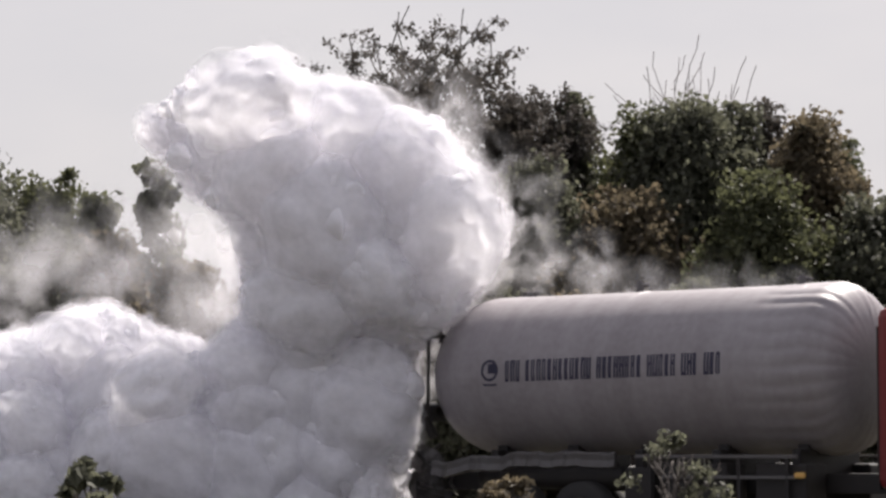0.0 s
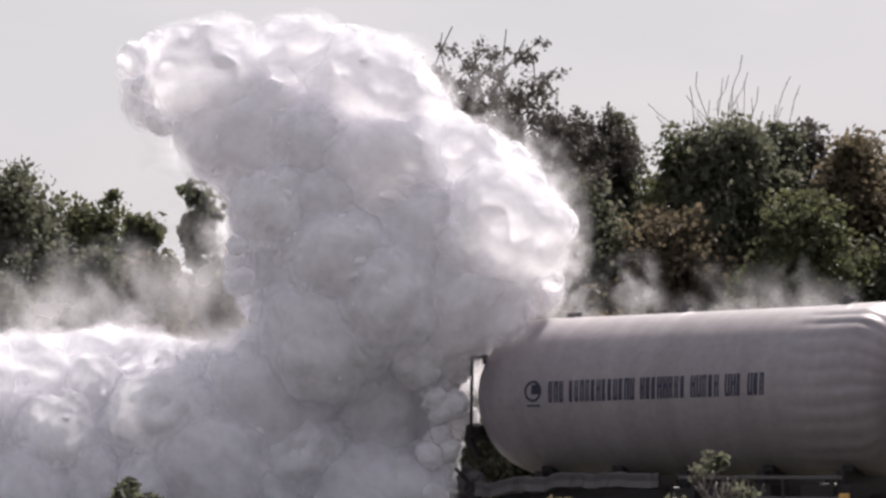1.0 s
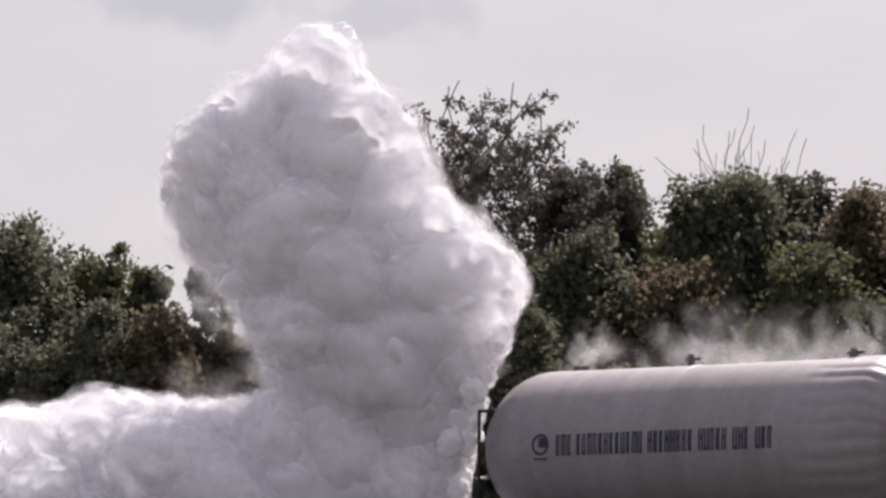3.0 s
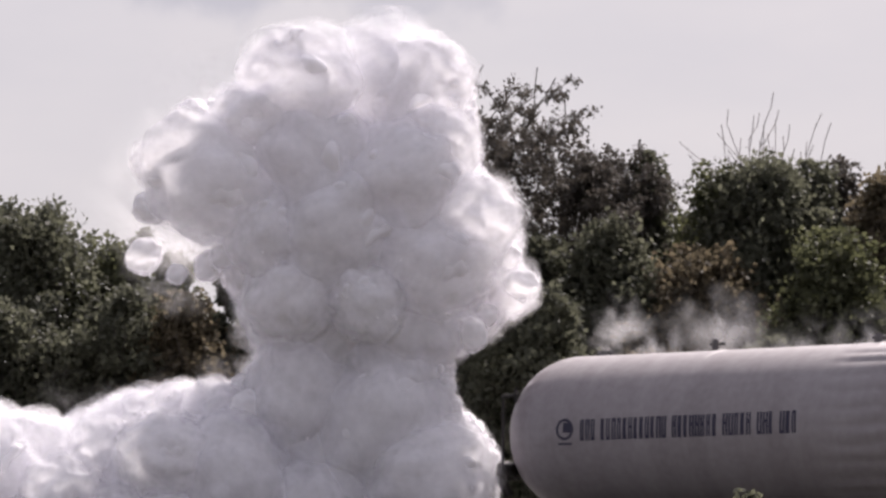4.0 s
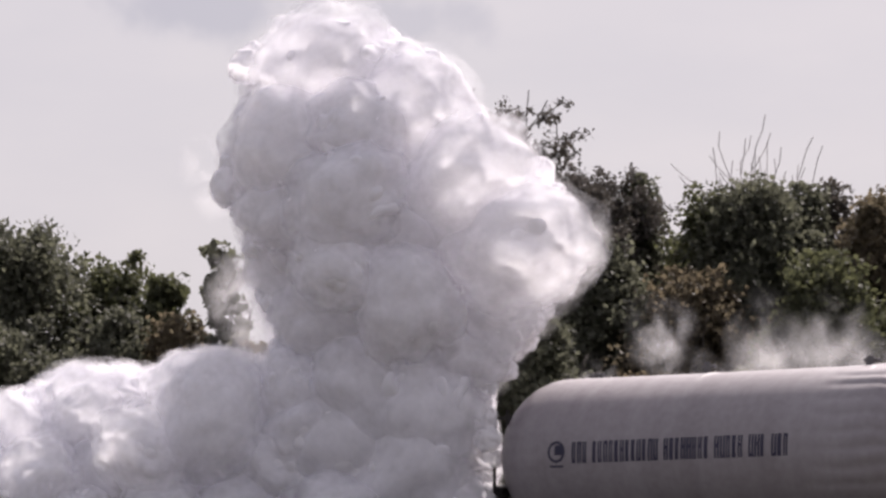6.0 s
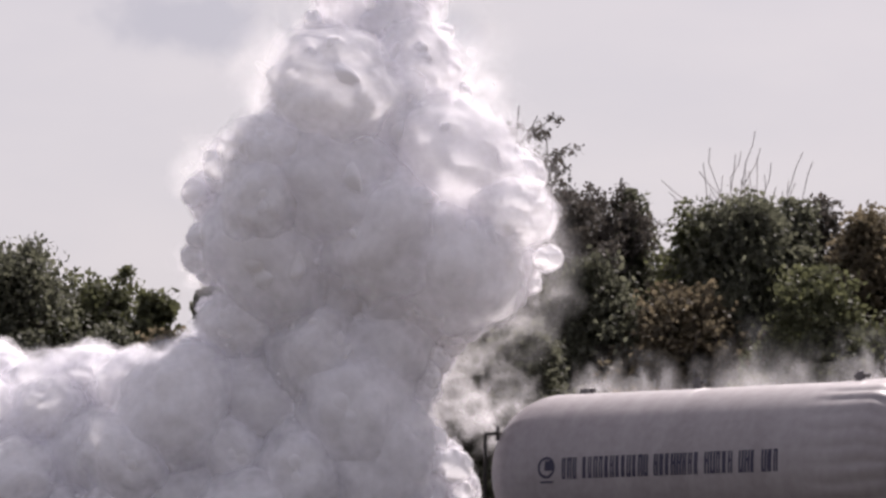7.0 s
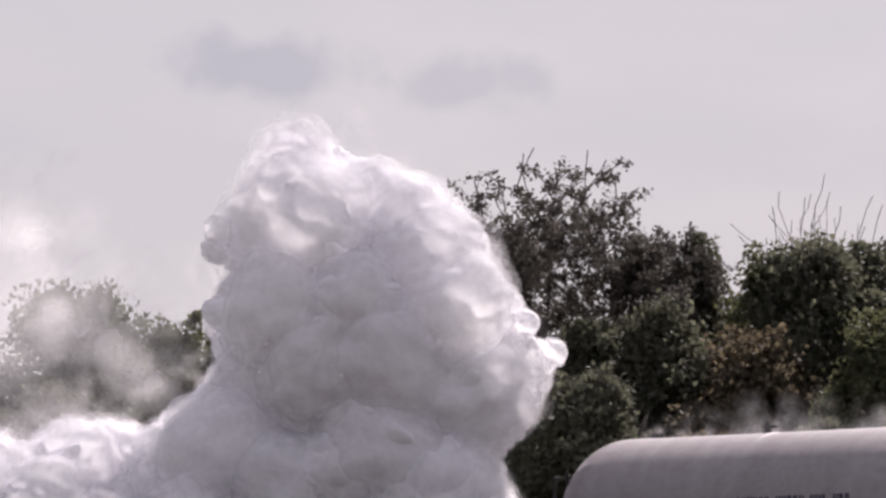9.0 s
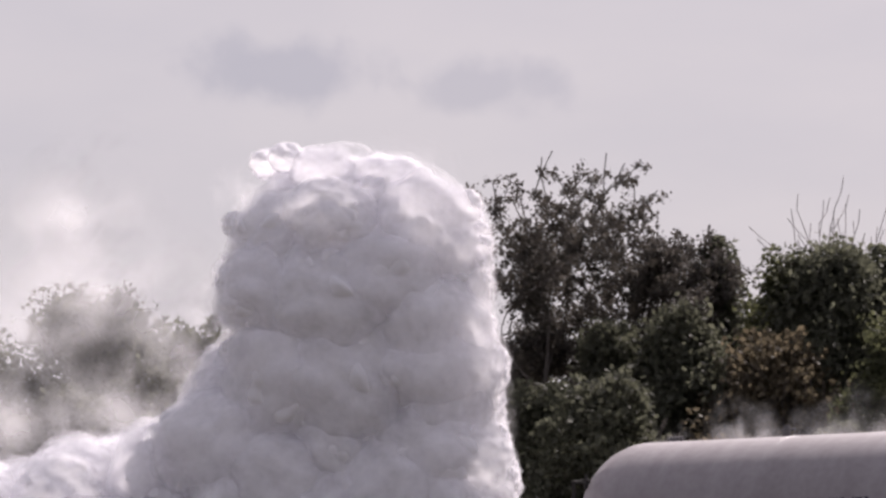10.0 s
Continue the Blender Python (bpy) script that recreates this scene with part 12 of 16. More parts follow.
    billow(plume, 3, 0.33, 43, 8.0, [(-2.91,42.6,0.47),(-1,41.3,1.55),(-0.47,41.3,3.02),(0.42,41.3,4.38),(-1.16,41.3,6.07),(-2.39,41.3,8.02),(-3.48,42.6,5.93),(-2.86,42.6,0.47),(-1.2,41.3,2.83),(-0.93,41.3,3.7),(0.04,41.3,4.8),(0.29,41.3,6.56),(-1.24,41.3,8.38),(-2.41,42.6,6.55),(-0.45,41.3,1.53),(-0.93,41.3,2.78),(-1.32,41.3,4),(-0.49,41.3,5.89),(-1.53,41.3,6.78),(-3.37,41.3,7.85),(-3.78,42.6,5.08)])
    billow(plume, 7, 0.27, 29, 1.9, [(-3.88,41.1,5.78),(-2.85,42.6,6.9),(-1.41,42.6,1.8),(-0.94,41.1,0.68),(-0.77,41.1,2.11),(-2.8,41.1,3.67),(-4.01,41.1,5.23),(-4.72,41.1,7.14),(-2.55,42.6,8.22),(-2.38,42.6,3.28),(-3.62,41.1,2.75),(-3.47,41.1,3.82),(-3.46,41.1,4.82),(-4.52,41.1,6.02),(-3.75,41.1,7.52),(-3.07,41.1,8.02),(-2.53,42.6,4.24),(-2.2,41.1,1.28),(-5.12,41.1,3.22),(-5.11,41.1,4.84),(-5.23,41.1,5.07)])
    billow(plume, 7, 0.3, 120, -7.5, [(-0.77,42.2,2.89),(0.08,42.2,3.77),(0.68,42.2,5.79),(-0.51,42.2,6.47),(-4.41,42.6,7.12),(-2.48,42.6,3.01),(-0.75,42.2,2.23),(-0.72,42.2,3.41),(-0.96,42.2,4.11),(-0.3,42.2,5.46),(0.05,42.2,6.73),(-1.73,42.2,8.38),(-2.84,42.6,4.81),(-0.52,42.2,1.32),(-0.81,42.2,2.88),(-1.58,42.2,3.73),(-0.91,42.2,5.2),(-1.26,42.2,6.69),(-2.87,42.2,7.72),(-4.44,42.6,5.46),(-2.61,42.6,1.26)])
    billow(plume, 3, 0.27, 74, 4.8, [(-1.86,42.6,4.95),(-0.88,42.1,0.61),(-0.58,42.1,1.77),(-0.17,42.1,3.11),(-0.63,42.1,4.07),(-3.93,42.1,5.23),(-4.2,42.1,7.62),(-3.12,42.6,4.19),(-4.2,42.1,3.04),(-4.31,42.1,3.64),(-3.95,42.1,4.14),(-3.56,42.1,5.42),(-4.14,42.1,7.16),(-3.25,42.6,7.3),(-3.76,42.6,1.87),(-4.89,42.1,2.76),(-4.14,42.1,4.5),(-4.39,42.1,5.19),(-4.89,42.1,5.95),(-5.09,42.1,7.53),(-3.47,42.6,4.78)])
    billow(plume, 7, 0.36, 158, 1.5, [(-0.74,41.9,3.28),(-0.1,41.9,3.91),(-0.05,41.9,6.33),(-1.91,41.9,7.05),(-2.36,42.6,5.44),(-0.51,41.9,1.51),(-0.73,41.9,2.56),(-0.89,41.9,4.02),(-0.81,41.9,4.29),(-0.58,41.9,6.51),(-1.61,41.9,7.89),(-0.85,42.6,5.34),(-0.47,41.9,1.69),(-0.43,41.9,3.04),(-1.16,41.9,3.86),(-1.59,41.9,4.51),(-1.94,41.9,6.18),(-2,41.9,8.3),(-2.59,42.6,4.26),(-0.99,41.9,2.34),(-1.31,41.9,3.32)])
    billow(plume, 5, 0.33, 60, -4.5, [(-2.8,41.2,4.79),(-3.53,41.2,6.55),(-5.22,41.2,7.57),(-1.93,42.6,4.12),(-0.95,41.2,1.18),(-2.84,41.2,2.87),(-3.28,41.2,4.14),(-4.73,41.2,5.26),(-5.45,41.2,5.93),(-4.31,41.2,7.45),(-2.62,42.6,6.34),(-3.07,42.6,0.92),(-3.58,41.2,3.12),(-4.31,41.2,4.33),(-4.46,41.2,5.76),(-4.32,41.2,5.82),(-4.14,41.2,7.3),(-3.56,42.6,7.11),(-3.96,42.6,1.33),(-5.27,41.2,2.32),(-6.33,41.2,3.8)])
    billow(plume, 5, 0.24, 283, 9.2, [(-3.45,41.9,2.57),(-3.16,41.9,3.71),(-3.78,41.9,4.63),(-3.87,41.9,5.42),(-4.89,41.9,6.7),(-3.91,41.9,8.13),(-2.25,42.6,3.8),(-4.18,41.9,3.13),(-3.85,41.9,4.08),(-4.76,41.9,5.2),(-4.56,41.9,6.25),(-3.98,41.9,7.96),(-2.8,42.6,7.48),(-3.15,42.6,1.85),(-4.97,41.9,4.07),(-4.9,41.9,4.54),(-5.01,41.9,5.74),(-5.35,41.9,6.87),(-4.76,41.9,7.78),(-3.11,42.6,5.04),(-5.85,41.9,3.16)])
    billow(plume, 4, 0.21, 287, 12.4, [(0.04,40.9,5.69),(-1.68,40.9,7.39),(-1.13,42.6,6.53),(-1.23,42.6,1.51),(-0.76,40.9,1.92),(-0.31,40.9,3.28),(-0.06,40.9,5.43),(-0.56,40.9,7.05),(-1.32,40.9,8.29),(-1.09,42.6,5.57),(-0.73,40.9,1.36),(-0.39,40.9,2.87),(-0.33,40.9,3.61),(0.04,40.9,4.95),(-0.55,40.9,7.89),(-1.31,40.9,8.31),(-1.44,42.6,4.58),(-0.94,40.9,1.9),(-1.32,40.9,3.33),(-1.12,40.9,4.89),(-1.58,40.9,5.56)])
    billow(plume, 3, 0.32, 185, 6.3, [(-0.7,42.2,1.3),(-0.69,42.2,2.87),(0.09,42.2,3.82),(0.42,42.2,5),(-1.86,42.2,7.32),(-0.75,42.6,3.54),(-0.75,42.2,1.96),(-0.65,42.2,3.09),(-0.96,42.2,4.04),(-0.3,42.2,5.17),(-0.3,42.2,7.1),(-0.87,42.6,6.73),(-1.28,42.6,1.14),(-0.49,42.2,1.82),(-1.28,42.2,3.62),(-1.59,42.2,4.37),(-2.04,42.2,6.02),(-1.91,42.2,8.06),(-2.37,42.6,4.22),(-1.27,42.2,2.43),(-1.51,42.2,2.76)])
    billow(plume, 3, 0.23, 147, 1.8, [(-1.18,42.6,5.17),(-0.89,40.9,1.24),(-0.76,40.9,2.51),(-0.27,40.9,3.18),(-0.67,40.9,4.48),(-0.96,40.9,6.2),(-1.77,40.9,7.48),(-1.62,42.6,6.23),(-2.03,42.6,1.07),(-0.9,40.9,2.62),(-0.98,40.9,3.4),(0.26,40.9,4.29),(0.47,40.9,6.41),(-0.67,40.9,8.35),(-1.79,42.6,7.3),(-2.33,42.6,1.38),(-0.55,40.9,1.67),(-1.13,40.9,3.4),(-0.79,40.9,4.02),(-1.44,40.9,5.64),(-1.59,40.9,6.6)])
    billow(plume, 7, 0.26, 198, 9.8, [(-1.51,42.6,1.16),(-0.86,41.8,1.89),(-0.68,41.8,3.06),(0.18,41.8,3.59),(-1.3,41.8,5.87),(-2.05,41.8,7.97),(-1.27,42.6,6.21),(-0.44,41.8,0.93),(-1,41.8,2.64),(-1.33,41.8,3.49),(-0.59,41.8,3.83),(-0.75,41.8,7.25),(-1.82,41.8,8.84),(-1.81,42.6,6.1),(-1.18,41.8,1.51),(-1.41,41.8,3.15),(-1.58,41.8,3.86),(-1.16,41.8,6.2),(-2.31,41.8,7.41),(-3.84,41.8,8.11),(-2.92,42.6,4.28)])
    billow(plume, 6, 0.25, 9, 0.7, [(-0.49,42.3,3.24),(-0.83,42.3,6.52),(-2.54,42.3,7.95),(-0.9,42.6,3.34),(-0.67,42.3,1.4),(-0.32,42.3,2.61),(-0.43,42.3,3.72),(-0.48,42.3,4.48),(-0.76,42.3,6.76),(-1.24,42.6,6.81),(-1.5,42.6,1.51),(-0.58,42.3,1.67),(-0.39,42.3,3.59),(-0.05,42.3,4.87),(-0.29,42.3,7.64),(-1.27,42.3,7.56),(-2.22,42.6,5.8),(-0.74,42.3,1.79),(-1.22,42.3,2.56),(-1.32,42.3,3.69),(-1.44,42.3,4.41)])
    billow(plume, 2, 0.24, 64, -4.4, [(0.38,41.1,4.13),(-0.48,41.1,6.49),(-2.79,42.6,7.85),(-0.95,42.6,3.18),(-0.66,41.1,1.37),(-0.23,41.1,2.86),(-0.19,41.1,3.68),(0.04,41.1,5.11),(-0.73,41.1,6.53),(-2,41.1,8.18),(-1.72,42.6,3.71),(-0.45,41.1,1.1),(-0.28,41.1,2.55),(-0.24,41.1,3.67),(-0.05,41.1,5.07),(-1.05,41.1,5.87),(-2.16,41.1,7.92),(-1.71,42.6,4.69),(-1.12,41.1,2.17),(-1.3,41.1,3.27),(-1.53,41.1,3.88)])
    billow(plume, 7, 0.22, 102, -10.6, [(-0.63,41.1,1.3),(-0.63,41.1,2.94),(0.57,41.1,3.95),(0.95,41.1,5.76),(-1.94,41.1,7.34),(-1.28,42.6,4.96),(-0.67,41.1,1.1),(-0.53,41.1,2.79),(-0.95,41.1,3.92),(-0.13,41.1,5.82),(-0.6,41.1,7.28),(-0.97,42.6,6.89),(-1.23,42.6,0.99),(-0.58,41.1,2.33),(-1.01,41.1,3.95),(-1.38,41.1,5.01),(-2.1,41.1,6.9),(-2.52,42.6,8.33),(-2.71,42.6,2.48),(-0.95,41.1,2.52),(-1.29,41.1,3.59)])
    billow(plume, 6, 0.31, 223, 10.1, [(-1.83,41.3,6.75),(-1.36,42.6,3.65),(-0.64,41.3,1.3),(-0.55,41.3,2.66),(-0.66,41.3,3.91),(-0.96,41.3,5.88),(-1.61,41.3,7.29),(-1.39,42.6,7.87),(-1.4,42.6,2.74),(-0.8,41.3,1.49),(-0.96,41.3,2.95),(0.06,41.3,4.07),(0.3,41.3,6.54),(-0.44,41.3,8.27),(-0.69,42.6,7.68),(-1.24,42.6,1.22),(-1.01,41.3,2.65),(-1.04,41.3,3.74),(-0.95,41.3,5.24),(-1.93,41.3,6.81),(-1.95,41.3,7.3)])
    billow(plume, 5, 0.23, 219, 5.0, [(-0.57,41.1,1.71),(-0.63,41.1,3.15),(0.96,41.1,4.24),(1.67,41.1,5.62),(-1.32,41.1,6.59),(-2.14,42.6,7.29),(-0.9,42.6,2.73),(-0.31,41.1,2.02),(-1.09,41.1,3.25),(-0.24,41.1,4.62),(0.43,41.1,5.83),(-0.11,41.1,6.93),(-2,42.6,8.66),(-1.77,42.6,3.22),(-0.45,41.1,1.84),(-0.73,41.1,2.59),(-1.08,41.1,4.48),(-0.17,41.1,5.78),(-1.38,41.1,6.55),(-3.68,41.1,7.95),(-2.71,42.6,3.09)])
    billow(plume, 6, 0.21, 287, 12.4, [(-2.93,41.9,4.96),(-3.63,41.9,6.6),(-2.59,42.6,5.98),(-2.15,42.6,1),(-0.83,41.9,1.36),(-2.85,41.9,3.68),(-3.64,41.9,4.57),(-3.96,41.9,5.31),(-3.9,41.9,7.72),(-3.11,42.6,5.31),(-1.04,41.9,0.69),(-0.47,41.9,2.56),(-0.34,41.9,3.74),(0.06,41.9,5.07),(-0.51,41.9,7.76),(-1.16,41.9,7.82),(-1.72,42.6,3.85),(-1.03,41.9,1.67),(-1.31,41.9,3.47),(-1.42,41.9,5.31),(-1.82,41.9,5.9)])
    billow(plume, 4, 0.35, 54, -9.3, [(-0.26,42,5.81),(-2.04,42,7.58),(-2.59,42.6,7.64),(-0.83,42.6,2.84),(-0.63,42,1.97),(-0.18,42,3.51),(0.06,42,4.62),(-0.6,42,6.62),(-1.18,42,8.02),(-1.75,42.6,7.58),(-1.67,42.6,2.31),(-0.66,42,1.45),(-0.65,42,3.15),(-0.2,42,4.52),(0.11,42,5.55),(-1.4,42,6.34),(-2.72,42.6,7.39),(-2.56,42.6,2.75),(-1.13,42,2.03),(-1.55,42,3.22),(-1.73,42,4.24)])
    billow(plume, 4, 0.28, 141, 2.9, [(-0.77,42.1,0.56),(-0.46,42.1,2.11),(0.23,42.1,3.61),(0.48,42.1,4.66),(-1.37,42.1,6.29),(-2.26,42.1,8.17),(-1.76,42.6,3.5),(-0.56,42.1,1.34),(-0.84,42.1,2.72),(-0.28,42.1,4.17),(0.26,42.1,5.54),(-0.2,42.1,7.09),(-1.7,42.6,7.12),(-1.73,42.6,1.33),(-0.45,42.1,1.8),(-0.99,42.1,2.91),(-1.06,42.1,4.61),(-0.96,42.1,6.33),(-2.53,42.1,7.61),(-3.1,42.6,5.3),(-1.47,42.1,2.26)])
    billow(plume, 7, 0.21, 77, -8.7, [(-0.64,42.2,1.29),(-0.65,42.2,2.69),(0.84,42.2,4.03),(1.14,42.2,5.13),(-1.22,42.2,6.55),(-2.34,42.6,7.31),(-0.76,42.6,2.67),(-0.33,42.2,1.82),(-1.02,42.2,3),(0.05,42.2,4.53),(0.43,42.2,5.83),(0.09,42.2,6.96),(-1.17,42.6,6.78),(-1.63,42.6,1.1),(-0.44,42.2,2.28),(-1.15,42.2,3.19),(-0.97,42.2,4.71),(-0.58,42.2,6.16),(-1.88,42.2,7.25),(-2.89,42.6,5.59),(-1.6,42.6,2.71)])
    billow(plume, 0, 0.21, 162, -10.9, [(-0.67,41,1.42),(-0.62,41,2.72),(-0.46,41,3.34),(0.27,41,4.57),(-1.15,41,6.23),(-2.19,41,8.02),(-1.33,42.6,5.36),(-0.6,41,1.21),(-1.17,41,3.04),(-1.16,41,3.35),(-0.14,41,4.75),(-0.33,41,6.88),(-1.4,41,8.47),(-1.31,42.6,7.18),(-1.92,42.6,2.17),(-1.29,41,3.01),(-1.48,41,3.78),(-0.91,41,6.04),(-1.73,41,6.9),(-3.08,41,7.85),(-3.42,42.6,7.74)])
    billow(plume, 1, 0.3, 61, 1.4, [(-2.12,42.6,3.71),(-0.91,42.2,0.47),(-0.62,42.2,1.76),(-0.22,42.2,2.97),(-2.99,42.2,4.61),(-4.27,42.2,6.11),(-4.04,42.2,7.75),(-3.14,42.6,3.9),(-4.1,42.2,2.99),(-4.24,42.2,3.77),(-3.59,42.2,4.97),(-3.49,42.2,5.7),(-4.05,42.2,7.44),(-3.05,42.6,8.15),(-3.68,42.6,2.17),(-3.19,42.2,2.2),(-3.88,42.2,4.39),(-4.2,42.2,5.05),(-4.72,42.2,6.08),(-4.81,42.2,7.42),(-4.22,42.6,5.77)])
    billow(plume, 3, 0.24, 182, -10.3, [(-2.76,41,3.81),(-3.26,41,5.79),(-3.82,41,7.92),(-3.13,42.6,6.94),(-2.19,42.6,2.05),(-3.01,41,2.85),(-3.07,41,3.93),(-3.85,41,5.29),(-4.24,41,7.49),(-2.97,41,8.55),(-2.84,42.6,3.83),(-3.54,41,3.62),(-3.25,41,4.34),(-4.33,41,5.53),(-3.53,41,7.68),(-3.37,41,7.92),(-3.6,42.6,5.09),(-1.53,41,1.59),(-1.37,41,3.54),(-1.35,41,5.45),(-1.59,41,6.34)])
    billow(plume, 5, 0.32, 161, 0.2, [(-1.67,41.9,-0.12),(-0.66,41.9,1.87),(-3.33,41.9,3.83),(-3.22,41.9,5),(-4.52,41.9,6.22),(-2.58,42.6,6.75),(-1.77,42.6,1.45),(-4.02,41.9,2.84),(-3.83,41.9,3.48),(-3.6,41.9,4.86),(-4.09,41.9,5.89),(-3.69,41.9,7.35),(-0.72,42.6,5.08),(-1.02,41.9,0.97),(-1.51,41.9,3.22),(-1.67,41.9,3.96),(-4.13,41.9,4.81),(-4.73,41.9,7.24),(-3.61,42.6,7.25),(-2.17,42.6,1.7),(-2.59,41.9,1.66)])
    billow(plume, 5, 0.34, 74, 4.8, [(-1.46,42.6,5.14),(-0.95,41.9,0.81),(-0.81,41.9,2.47),(-2.44,41.9,3.88),(-3.43,41.9,4.72),(-4.43,41.9,6.36),(-3.74,41.9,7.86),(-2.47,42.6,4.25),(-4.36,41.9,3.11),(-4.28,41.9,3.88),(-3.48,41.9,5.15),(-3.74,41.9,5.75),(-3.91,41.9,7.75),(-2.79,42.6,8.21),(-2.63,42.6,2.29),(-3.45,41.9,2.16),(-3.82,41.9,4.57),(-4.52,41.9,5.37),(-4.87,41.9,6.17),(-5.29,41.9,7.67),(-3.62,42.6,4.96)])
    billow(plume, 6, 0.34, 211, -6.8, [(-3.09,42.6,6.84),(-1.92,42.6,3.05),(-3.92,41,2.96),(-3.23,41,4.26),(-3.43,41,4.59),(-4.36,41,6.58),(-3.82,41,7.61),(-1.79,42.6,5),(-3.97,41,2.99),(-4.17,41,3.75),(-3.64,41,4.76),(-3.78,41,6.07),(-3.92,41,8.35),(-2.2,42.6,9.52),(-2.03,42.6,2.93),(-4.63,41,4.24),(-3.96,41,4.69),(-4.67,41,5.66),(-5.16,41,6.78),(-5.51,41,8.29),(-3.74,42.6,4.82)])
    billow(plume, 3, 0.35, 242, -12.2, [(-3.77,41,6.52),(-1.48,42.6,3.48),(-0.83,41,1.1),(-0.86,41,1.69),(-2.52,41,3.7),(-4.32,41,5.33),(-4.61,41,6.68),(-3.33,42.6,6.27),(-2.72,42.6,0.54),(-4.96,41,2.83),(-4.28,41,3.53),(-3.42,41,4.95),(-4.17,41,6.54),(-3.36,41,8.67),(-3.13,42.6,4.46),(-4.82,41,3.1),(-4.19,41,4.44),(-4.17,41,5.06),(-5.11,41,5.57),(-5.16,41,7.54),(-3.99,42.6,5.93)])
    billow(plume, 3, 0.25, 146, 5.2, [(-0.19,41.7,6.29),(-1.53,42.6,6.44),(-1.29,42.6,0.94),(-0.53,41.7,2.05),(-0.51,41.7,3.37),(0.39,41.7,5.17),(-0.5,41.7,5.86),(-0.85,41.7,7.99),(-1.71,42.6,4.47),(-0.55,41.7,1.59),(-0.74,41.7,2.73),(0.22,41.7,4.39),(0.85,41.7,6.31),(-0.3,41.7,8.16),(-1.77,42.6,7.47),(-2.38,42.6,1.23),(-0.3,41.7,2.13),(-0.99,41.7,3.81),(-0.21,41.7,5.05),(-1.73,41.7,6.49),(-2.29,41.7,7.53)])
    billow(plume, 3, 0.2, 229, -9.1, [(-3.64,41.2,5.63),(-4.69,41.2,7.69),(-1.15,42.6,5.9),(-1.02,41.2,0.81),(-0.65,41.2,2.25),(-2.74,41.2,3.75),(-3.85,41.2,5.31),(-4.75,41.2,7.43),(-3.72,41.2,8.31),(-2.58,42.6,4.81),(-3.68,41.2,2.99),(-3.24,41.2,3.96),(-3.62,41.2,4.99),(-4.33,41.2,6.82),(-3.17,41.2,8.52),(-2.76,41.2,8.36),(-2.77,42.6,3.82),(-4.29,41.2,3.85),(-5.1,41.2,4.7),(-5.17,41.2,5.42),(-5.13,41.2,6.31)])
    billow(plume, 6, 0.34, 169, 0.9, [(-3.41,41.2,6.91),(-1.37,42.6,6.22),(-1.54,42.6,0.68),(-0.78,41.2,2.15),(-0.89,41.2,3.71),(-3.32,41.2,4.56),(-4.55,41.2,6.34),(-3.43,41.2,8.27),(-2.83,42.6,4.03),(-3.63,41.2,2.96),(-3.73,41.2,3.86),(-3.28,41.2,4.78),(-3.9,41.2,6.53),(-3.36,41.2,8.42),(-3.01,42.6,7.38),(-3.2,42.6,0.5),(-4.25,41.2,3.79),(-3.93,41.2,4.74),(-4.94,41.2,5.91),(-4.81,41.2,7.37),(-4.48,41.2,7.98)])
    billow(plume, 0, 0.2, 25, 5.3, [(0.12,41.2,5.6),(-0.97,41.2,6.99),(-3.07,41.2,8),(-1.9,42.6,5.22),(-0.77,41.2,1.3),(-0.29,41.2,2.6),(-0.46,41.2,3.44),(-0.09,41.2,4.65),(-0.78,41.2,6.49),(-2.01,41.2,8.11),(-1.81,42.6,6.48),(-2.05,42.6,1.76),(-0.52,41.2,2.19),(-0.51,41.2,3.47),(-0.89,41.2,4.57),(-1.25,41.2,5.44),(-2.26,41.2,7.73),(-2.44,42.6,7.77),(-2.84,42.6,2.47),(-1.14,41.2,2.3),(-1.39,41.2,3.65)])
    billow(plume, 3, 0.33, 64, -4.4, [(0.27,41.9,4.26),(-0.57,41.9,6.31),(-3.06,42.6,7.72),(-1.1,42.6,3.22),(-0.98,41.9,1.13),(-0.55,41.9,2.7),(-0.23,41.9,3.72),(-0.28,41.9,5.46),(-1.02,41.9,6.81),(-2.24,41.9,8.44),(-1.55,42.6,3.86),(-0.44,41.9,1),(-0.34,41.9,2.48),(-0.35,41.9,3.79),(-0.15,41.9,5.1),(-1.14,41.9,6.14),(-2.25,41.9,8.04),(-1.82,42.6,4.83),(-1.05,41.9,2.7),(-1.48,41.9,3.36),(-1.68,41.9,4.1)])
    billow(plume, 2, 0.27, 313, 8.2, [(-2.31,42.6,3.47),(-0.88,41,0.95),(-0.66,41,2.34),(-0.01,41,3.35),(-0.71,41,4.72),(-1.56,41,6.74),(-2.04,41,7.96),(-2.34,42.6,4.68),(-0.72,41,1.01),(-0.69,41,2.35),(-0.81,41,3.39),(0.31,41,4.59),(-0.09,41,7.05),(-1.07,41,8.98),(-2.16,42.6,5.66),(-0.57,41,1.99),(-0.82,41,2.51),(-1.23,41,3.57),(-0.63,41,4.52),(-1.76,41,6.32),(-2.42,41,7.52)])
